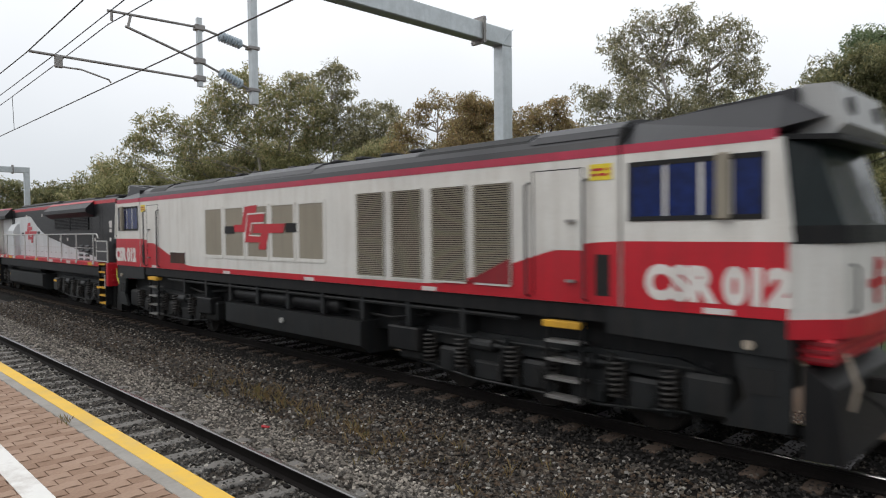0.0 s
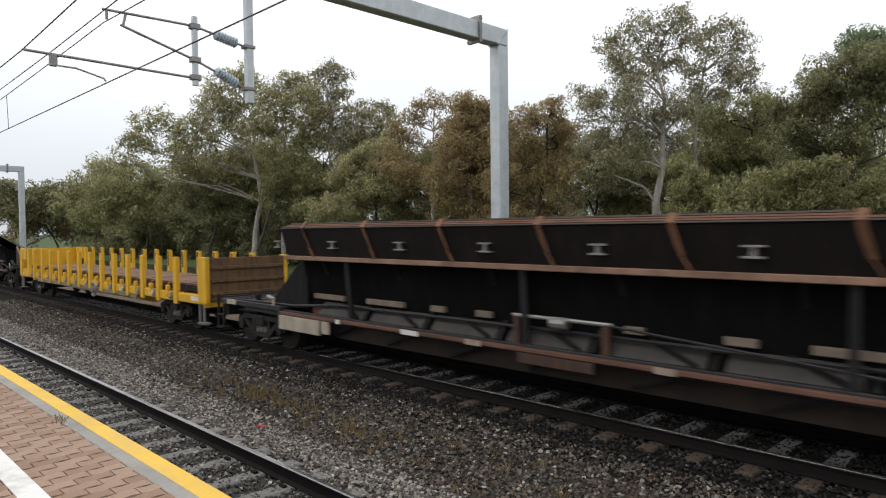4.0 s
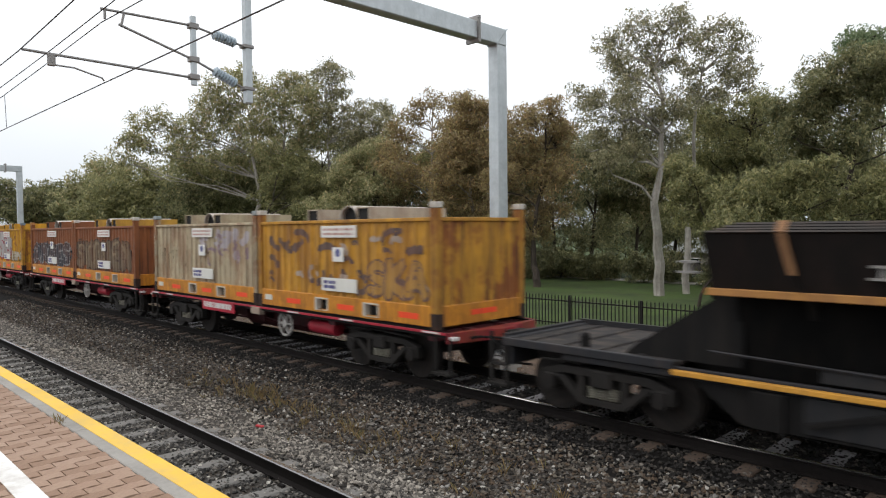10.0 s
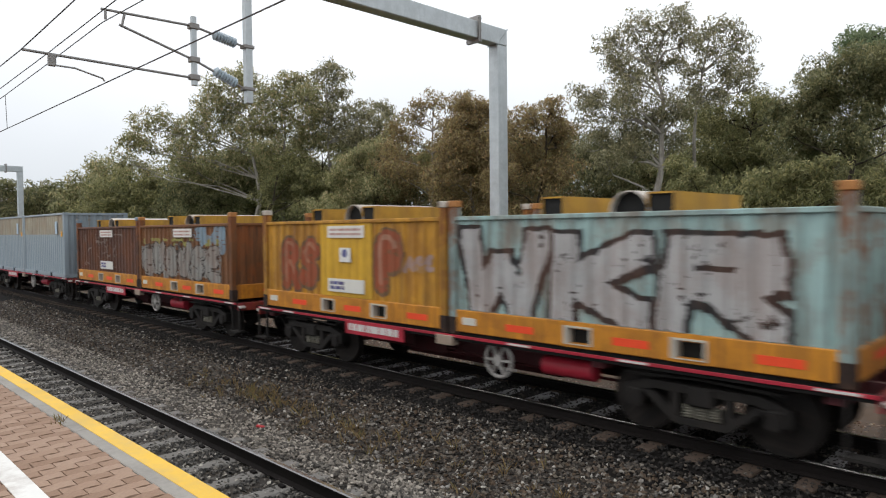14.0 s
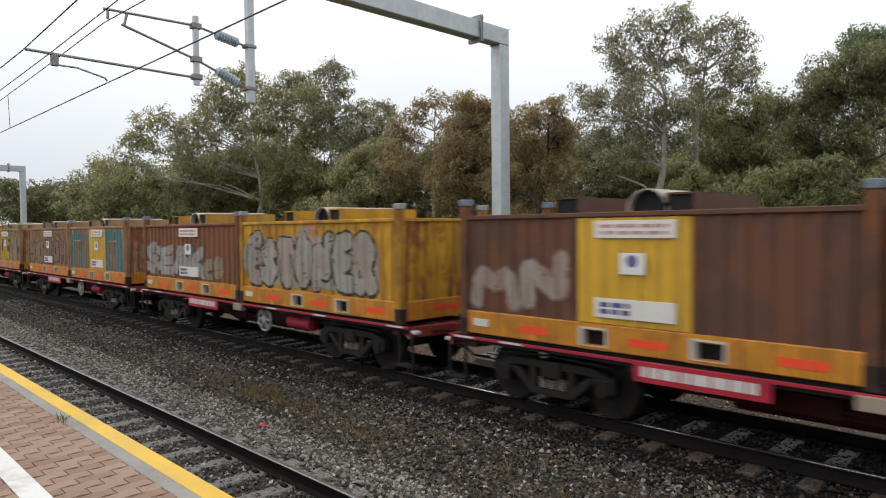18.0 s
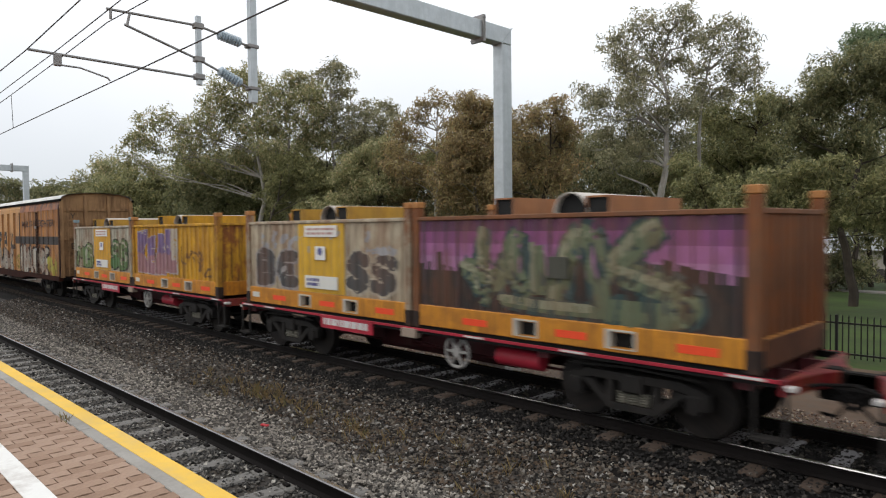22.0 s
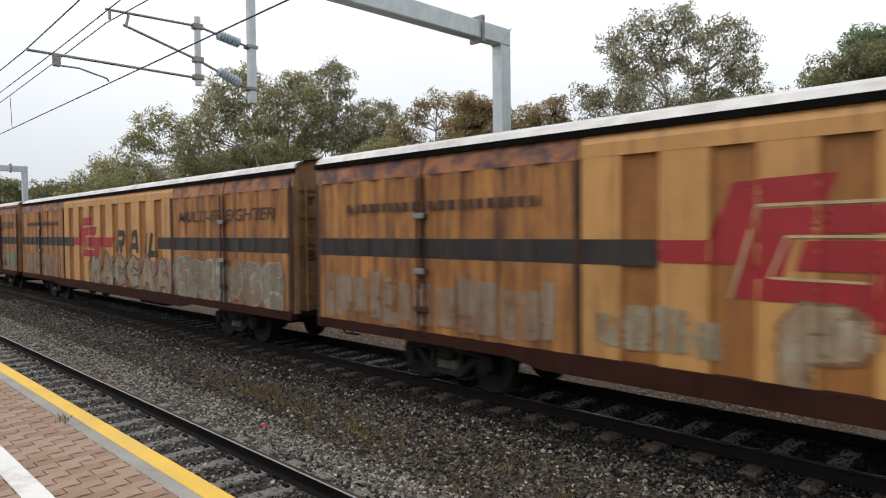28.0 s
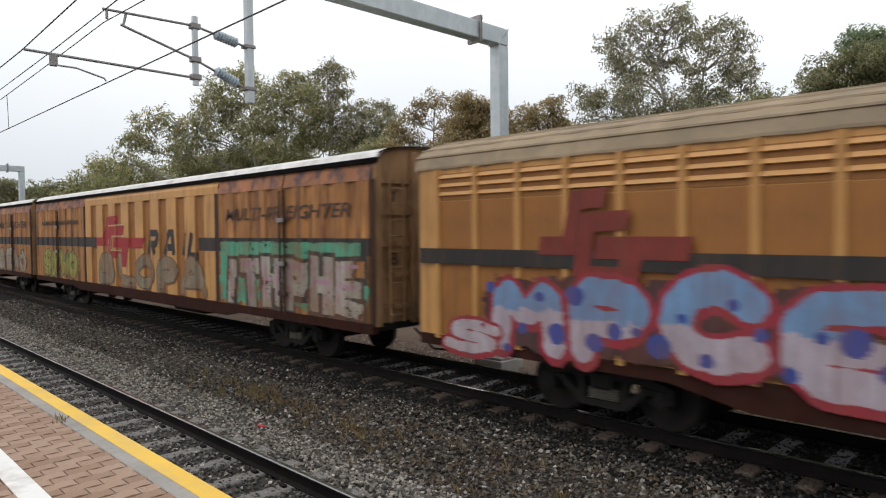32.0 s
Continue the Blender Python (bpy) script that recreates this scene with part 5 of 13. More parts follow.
HALF = {}
CAPS = [(0.16, 0.24, 0.30), (0.55, 0.52, 0.46), (0.20, 0.30, 0.33), (0.45, 0.20, 0.06), (0.30, 0.36, 0.36)]
SKIN = lambda x: 1.20 + ribs(0.036, PITCH)(x)


def half_container(s, paint, seed, inner=None, panel=None, frame=None, label="", signs=True, boards="tmb"):
    """Open half-height box on an orange base frame, with coil cradles inside."""
    rnd = random.Random(seed)
    c = thing("half_height_container", label, "container", at_s(s, 1.0), "half-height containers")
    H0, H1 = 0.42, 1.98
    if not HALF:
        b = Mesh()
        for y in (-1, 1):
            for xa, xb in ((-0.16, -1.60), (-2.08, -3.25), (-3.73, -5.90)):
                b.box(xa, xb, y * 1.10, y * 1.215, 0.05, 0.42, 0.012)
            b.box(-1.6, -2.08, y * 1.10, y * 1.21, 0.34, 0.42).box(-1.6, -2.08, y * 1.10, y * 1.21, 0.05, 0.11)
            b.box(-3.25, -3.73, y * 1.10, y * 1.21, 0.34, 0.42).box(-3.25, -3.73, y * 1.10, y * 1.21, 0.05, 0.11)
        for x in (0.0, -5.96):
            b.box(x, x - 0.1, -1.1, 1.1, 0.05, 0.42, 0.012)
        b.box(-0.1, -5.96, -1.1, 1.1, 0.30, 0.40)
        HALF["frame"] = b.data("base_frame", "frame_orange")
        HALF["pocket"] = (Mesh().box(0.0, -0.035, -1.225, -1.02, 0.10, 0.35).box(-0.40, -0.48, -1.225, -1.02, 0.10, 0.35).box(0.0, -0.48, -1.226, -1.1, 0.335, 0.362)
                          .box(0.0, -0.48, -1.226, -1.1, 0.092, 0.105)).data("pocket_lining", "pocket")
        # solid black block plugs the pocket in place of its inner shade
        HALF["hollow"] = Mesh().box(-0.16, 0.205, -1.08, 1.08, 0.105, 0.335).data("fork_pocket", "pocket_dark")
        HALF["refl"] = Mesh().box(-0.27, 0.27, -1.221, -1.215, 0.16, 0.27).data("reflector", "reflector")
        HALF["refl2"] = Mesh().box(0.005, 0.0, -0.35, 0.35, 0.2, 0.3).data("reflector", "reflector")
        HALF["side"] = rib_panel(-0.16, -5.90, H0, H1 - 0.07, 1.20, ribs(0.036, PITCH), PITCH).data("side_panel", "box_paint", fix=False)
        HALF["far"] = rib_panel(-0.16, -5.90, H0, H1 - 0.07, 1.20, ribs(0.036, PITCH), PITCH, 1).data("side_panel", "box_paint", fix=False)
        HALF["end"] = end_panel(-0.02, H0, H1 - 0.07, 1.06, ribs(0.036, PITCH), 1).data("end_panel", "box_worn", fix=False)
        HALF["end2"] = end_panel(-6.04, H0, H1 - 0.07, 1.06, ribs(0.036, PITCH), -1).data("end_panel", "box_paint", fix=False)
        t = Mesh()
        for y in (-1, 1):
            t.box(-0.16, -5.90, y * 1.15, y * 1.215, H1 - 0.07, H1, 0.01)
        for x in (0.0, -6.0):
            t.box(x, x - 0.06, -1.06, 1.06, H1 - 0.07, H1, 0.01)
        HALF["rim"] = t.data("top_rim", "box_paint")
        HALF["post"] = Mesh().box(0, -0.16, -0.08, 0.08, 0.12, 2.14, 0.012).data("corner_post", "box_worn")
        HALF["cap"] = Mesh().box(0.01, -0.17, -0.09, 0.09, 2.14, 2.25, 0.012).data("corner_casting", "plain")
        HALF["cast"] = Mesh().box(0.005, -0.175, -0.088, 0.088, 0.0, 0.30, 0.015).data("corner_casting", "casting_dark")
        HALF["floor"] = Mesh().box(-0.1, -5.96, -1.15, 1.15, 0.40, 0.44).data("floor", "rust")
        k = Mesh().box(-0.8, -2.9, -0.46, 0.46, 1.75, 2.26).data("x", "rust")
        m = Mesh()
        for x0, x1, z0, z1 in ((0.0, -0.40, 2.20, 2.225), (0.0, -0.40, 1.55, 1.575), (0.0, -0.02, 1.575, 2.20), (-0.38, -0.40, 1.575, 2.20)):
            m.box(x0, x1, -1.06, 1.06, z0, z1)
        HALF["duct"] = m.data("square_duct", "plain")
        # black plate just inside the duct stands for its dark interior
        HALF["duct_in"] = Mesh().box(-0.02, -0.38, -1.02, -1.0, 1.575, 2.20).data("duct_mouth", "dark_gap")
        m = Mesh()
        ring = [(0.30 * math.cos(i * math.pi / 10), 0.30 * math.sin(i * math.pi / 10)) for i in range(21)]
        m.grid([[(a, -1.06, 1.965 + b) for a, b in ring], [(a, 1.06, 1.965 + b) for a, b in ring]])
        m.grid([[(a * 0.94, -1.06, 1.965 + b * 0.94) for a, b in ring], [(a, -1.06, 1.965 + b) for a, b in ring]])
        m.grid([[(a * 0.94, -1.06, 1.965 + b * 0.94) for a, b in ring], [(a * 0.94, 1.06, 1.965 + b * 0.94) for a, b in ring]])
        HALF["pipe"] = m.data("round_duct", "plain", smooth=True, fix=False)
        # black disc inside the round duct, likewise in place of shade
        HALF["pipe_in"] = Mesh().lathe((0, -0.95, 1.965), [(0, 0.29), (0.02, 0.29)], 20).data("duct_mouth", "dark_gap")
    part("base_frame", HALF["frame"], None, c, "orange base frame")
    if not signs:
        part("end_rail", Mesh().box(0.004, 0.012, -1.05, 1.05, 0.06, 0.41), "rust", c, "rusted end rail")
    for x in (-1.6, -3.25):
        part("pocket_lining", HALF["pocket"], None, c, at=(x, 0, 0))
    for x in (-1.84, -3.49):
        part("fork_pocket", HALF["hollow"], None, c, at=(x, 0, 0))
    for x in (-0.75, -2.65, -4.55):
        part("reflector", HALF["refl"], None, c, "orange red patch", at=(x, 0, 0))
    part("reflector", HALF["refl2"], None, c, "orange red patch")
    post = tuple(0.72 * v + 0.28 * q for v, q in zip(paint, (0.10, 0.045, 0.02)))
    for key, nm in (("side", "side_panel"), ("far", "side_panel"), ("end", "end_panel"), ("end2", "end_panel"), ("rim", "top_rim")):
        part(nm, HALF[key], None, c, col=frame if frame and key != "side" else paint)
    part("floor", HALF["floor"], None, c)
    cap = rnd.choice(CAPS)
    for x in (0.0, -5.90):
        for y in (-1.14, 1.14):
            p = part("corner_post", HALF["post"], None, c, at=(x, y, 0), col=frame or post)
            part("corner_casting", HALF["cap"], None, p, col=cap)
            part("corner_casting", HALF["cast"], None, p)
    inner = inner or rnd.choice([paint, paint, (0.56, 0.31, 0.04), (0.52, 0.44, 0.34)])
    tip = rnd.choice([(0.62, 0.58, 0.52), (0.50, 0.44, 0.38)])
    shift = rnd.uniform(-0.04, 0.04)
    for key, nm, x, col in (("duct", "square_duct", -3.82, inner), ("pipe", "round_duct", -2.75, tip), ("duct", "square_duct", -2.08, inner)):
        cr = part(nm, HALF[key], None, c, "steel duct with a dark open mouth", at=(x + shift, 0, rnd.uniform(-0.02, 0.03)), col=col)
        part("duct_mouth", HALF[key + "_in"], None, cr)
    if panel:
        part("sign_panel", rib_panel(-2.05, -3.75, H0 + 0.01, H1 - 0.08, 1.2245, ribs(0.036, PITCH), PITCH), "panel_paint", c, "yellow middle panel", col=panel)
    if not signs:
        MOVES.append((c, s))
        return c
    if "t" in boards:
        b = part("sign", Mesh().box(-2.25, -3.45, -1.228, -1.212, 1.62, 1.86, 0.003), "clean", c, "white sign with faded lines", col=(0.72, 0.70, 0.66))
        part("sign_lines", bars(-3.36, -2.34, 1.65, 1.83, 2, -1.229, seed), "plain", b, col=(0.55, 0.33, 0.30))["kind"] = "stuff"
    if "m" in boards:
        b = part("sign", Mesh().box(-2.68, -3.05, -1.228, -1.212, 1.13, 1.42, 0.003), "clean", c, "small white sign with a blue oval", col=(0.72, 0.71, 0.68))
        part("sign_mark", Mesh().lathe((-2.865, -1.229, 1.31), [(-0.002, 0.085), (0.001, 0.085)], 16), "plain", b, col=(0.08, 0.12, 0.32))
    if "b" in boards:
        b = part("sign", Mesh().box(-2.25, -3.45, -1.228, -1.212, 0.52, 0.79, 0.003), "clean", c, "white sign with blue blocks", col=(0.70, 0.69, 0.64))
        part("sign_lines", bars(-3.36, -2.9, 0.56, 0.75, 2, -1.229, seed + 1, 0.7), "plain", b, col=(0.07, 0.09, 0.28))["kind"] = "stuff"
    part("data_plate", Mesh().box(-5.45, -5.75, -1.228, -1.214, 0.18, 0.30, 0.003), "clean", c, col=(0.6, 0.58, 0.52))
    MOVES.append((c, s))
    return c


# ---- full-height 20 ft container
FULL = {}


def full_container(s, paint, label, top=None, logos=False, seed=0, doors=True):
    c = thing("shipping_container", label, "container", at_s(s, 1.0), "full-height containers")
    if not FULL:
        sk = ribs(0.03, 0.28)
        FULL["side"] = rib_panel(-0.15, -5.91, 0.15, 2.50, 1.20, sk, 0.28).data("side_panel", "clean", fix=False)
        FULL["far"] = rib_panel(-0.15, -5.91, 0.15, 2.50, 1.20, sk, 0.28, 1).data("side_panel", "clean", fix=False)
        FULL["end"] = end_panel(-0.03, 0.15, 2.5, 1.07, sk, 1).data("end_panel", "clean", fix=False)
        FULL["end2"] = end_panel(-6.03, 0.15, 2.5, 1.07, sk, -1).data("end_panel", "clean", fix=False)
        f = Mesh()
        for y in (-1, 1):
            f.box(-0.15, -1.75, y * 1.14, y * 1.219, 0.0, 0.15, 0.01).box(-2.1, -3.95, y * 1.14, y * 1.219, 0.0, 0.15, 0.01).box(-4.3, -5.91, y * 1.14, y * 1.219, 0.0, 0.15, 0.01)
            f.box(-0.15, -5.91, y * 1.15, y * 1.219, 2.50, 2.58, 0.012)
            for x in (0.0, -5.90):
                f.box(x, x - 0.16, y * 1.06, y * 1.22, 0.118, 2.474, 0.01)
        for x in (0.0, -6.0):
            f.box(x, x - 0.06, -1.06, 1.06, 0, 0.15).box(x, x - 0.06, -1.06, 1.06, 2.5, 2.58)
        FULL["frame"] = f.data("frame", "clean")
        k = Mesh()
        for x in (0.0, -5.88):
            for y in (-1.13, 1.13):
                for z in (0.0, 2.473):
                    k.box(x + 0.003, x - 0.181, y - 0.092, y + 0.092, z, z + 0.118, 0.01)
        FULL["cast"] = k.data("corner_casting", "clean")
        # black bars fill the fork pockets in place of shade
        FULL["pocket"] = Mesh().box(-1.75, -2.1, -1.18, 1.18, 0.02, 0.13).box(-3.95, -4.3, -1.18, 1.18, 0.02, 0.13).data("fork_pocket", "pocket_dark")
        FULL["roof"] = Mesh().box(-0.1, -5.96, -1.16, 1.16, 2.54, 2.585).data("roof", "clean")
        b = Mesh()
        for y in (-0.75, -0.3, 0.3, 0.75):
            b.tube([(0.03, y, 0.1), (0.03, y, 2.5)], 0.018, 6)
            for z in (0.3, 0.9, 1.7, 2.3):
                b.box(0.0, 0.05, y - 0.05, y + 0.05, z - 0.03, z + 0.03)
        FULL["bars"] = b.data("lock_bar", "galv_dark")
    dk = tuple(v * 0.85 for v in paint)
    for key, nm, cc in (("side", "side_panel", paint), ("far", "side_panel", paint), ("end", "end_panel", dk), ("end2", "end_panel", dk), ("frame", "frame", paint), ("cast", "corner_casting", dk), ("roof", "roof", paint)):
        part(nm, FULL[key], None, c, col=cc)
    part("fork_pocket", FULL["pocket"], None, c)
    if doors:
        part("lock_bar", FULL["bars"], None, c)
    sk = lambda x: 1.20 + ribs(0.03, 0.28)(x)
    if top:
        part("paint_band", rib_panel(-0.15, -5.91, 1.72, 2.50, 1.203, ribs(0.03, 0.28), 0.28), "plain", c, "faded beige upper band", col=top)
        part("sticker", Mesh().box(-0.9, -1.15, -1.232, -1.214, 1.75, 2.25), "clean", c, "blue and white sticker", col=(0.42, 0.55, 0.66))
    if logos:
        blue = (0.015, 0.085, 0.36)
        part("marking", bars(-4.8, -3.55, 0.95, 1.08, 1, -1.215, 5, 0.9), "plain", emblem(c, sk, -3.81, 1.46, 0.813, 0.62, "emblem_red"), col=(0.03, 0.03, 0.035))
        bl = Mesh()
        for i in range(4):
            x, z = -2.38 + 0.23 * i, 1.60 - 0.075 * i
            ribbon(bl, [(x, z), (x + 0.2, z + 0.05), (x + 0.48, z + 0.26), (x + 0.72, z + 0.31)], 0.13, sk, 0.006 + i * 0.001)
        bl = part("blue_emblem", bl, "plain", c, "blue wave emblem", col=blue)
        part("marking", bars(-2.3, -0.8, 0.98, 1.2, 1, -1.215, 6, 0.95), "plain", bl, col=blue)
    part("warning_label", Mesh().box(-0.24, -0.38, -1.232, -1.214, 1.64, 1.84), "clean", c, "small orange label", col=(0.75, 0.36, 0.02))
    MOVES.append((c, s))
    return c


TAN, RUST, YEL, OCH, MAR, CRM, TEAL = (0.40, 0.25, 0.13), (0.27, 0.090, 0.032), (0.66, 0.345, 0.018), (0.58, 0.29, 0.03), (0.11, 0.05, 0.035), (0.50, 0.42, 0.28), (0.36, 0.53, 0.52)
SILV, BLK, PANEL = (0.46, 0.46, 0.45), (0.02, 0.02, 0.022), (0.68, 0.40, 0.03)
T0, STEP = -195.85, 13.73
def mural(c):
    """Dusk scene: pink sky over a black skyline, with broad green rounded letter shapes that spell nothing."""
    tones = ((1.05, 1.30, (0.42, 0.19, 0.36)), (1.30, 1.52, (0.36, 0.13, 0.30)), (1.52, 1.72, (0.24, 0.07, 0.19)), (1.72, 1.90, (0.11, 0.035, 0.085)))
    for z0, z1, col in tones:
        m = Mesh()
        facet(m, [(-0.18, z1), (-5.88, z1), (-5.88, z0), (-0.18, z0)], SKIN, 0.002)
        part("mural_sky", m, "plain", c, "sprayed pink sky band", col=col)
    rnd = random.Random(77)
    m, x = Mesh(), -0.18
    while x > -5.8:
        w = rnd.uniform(0.18, 0.5)
        z = 1.22 + rnd.uniform(-0.12, 0.12)
        facet(m, [(x, z + rnd.uniform(-0.05, 0.05)), (max(x - w, -5.88), z + rnd.uniform(-0.05, 0.05)), (max(x - w, -5.88), 0.44), (x, 0.44)], SKIN, 0.004)
        x -= w
    part("mural_skyline", m, "plain", c, "sprayed black skyline", col=(0.022, 0.018, 0.016))
    shapes = (
        [(-4.85, 1.12), (-4.55, 1.10), (-4.42, 0.72), (-4.20, 0.62)],
        [(-4.30, 1.75), (-4.42, 1.30), (-4.12, 0.86), (-3.85, 1.20), (-3.62, 1.72)],
        [(-3.70, 1.62), (-3.72, 1.05), (-3.45, 0.70)],
        [(-3.30, 1.50), (-3.25, 0.75)],
        [(-2.95, 0.62), (-2.80, 1.20), (-2.55, 1.68), (-2.30, 1.62), (-2.22, 1.10), (-2.15, 0.62)],
        [(-1.25, 1.78), (-1.55, 1.62), (-2.00, 1.18), (-1.60, 1.08), (-1.05, 0.92), (-0.80, 0.70), (-1.20, 0.58), (-2.10, 0.60)],
        [(-4.0, 0.62), (-3.2, 0.56), (-2.2, 0.56), (-1.4, 0.55)],
    )
    for i, pts in enumerate(shapes):
        edge, body, shine = Mesh(), Mesh(), Mesh()
        wd = 0.16 if i == 6 else 0.36
        ribbon(edge, [(px_ + 0.03, pz + 0.01) for px_, pz in pts], wd + 0.13, SKIN, 0.006 + 0.0004 * i, 3)
        ribbon(body, pts, wd, SKIN, 0.011 + 0.0004 * i, 3)
        ribbon(shine, [(px_ - 0.06, pz + 0.05) for px_, pz in pts[: max(2, len(pts) // 2 + 1)]], 0.13, SKIN, 0.0155 + 0.0003 * i, 3)
        ob = part("graffiti_shape", body, "plain", c, "broad green sprayed shape", col=(0.125, 0.150, 0.085))
        part("graffiti_outline", edge, "plain", ob, "dark teal outline", col=(0.030, 0.062, 0.062))
        part("graffiti_shade", shine, "plain", ob, "pale sage highlight", col=(0.26, 0.26, 0.17))
    part("inspection_panel", Mesh().box(-2.68, -3.05, -1.236, -1.212, 1.02, 1.34, 0.003), "clean", c, "small olive plate", col=(0.06, 0.06, 0.045))


# per wagon, leading box then trailing box: paint, panel, label, painter (box, seed) or None for thin scrawls
INK = (0.022, 0.022, 0.024)


def sprayed(*layers):
    """A painter that lays the given layers on the near side of a box."""
    def paint_on(box, seed):
        can = Spray(-5.90, -0.16, 0.43, 1.90, SKIN, seed)
        for kind, args, opts in layers:
            {"letters": can.letters, "loose": can.arcs, "scrawl": can.scrawl, "slabs": can.blocks}[kind](*args, **opts)
        can.emit(box, 0.008, "plain")
    return paint_on


def letters(*args, **opts):
    return "letters", args, opts


def loose(*args, **opts):
    return "loose", args, opts


def scrawl(*args, **opts):
    return "scrawl", args, opts


def slabs(quads, col):
    return "slabs", (quads, col), {}


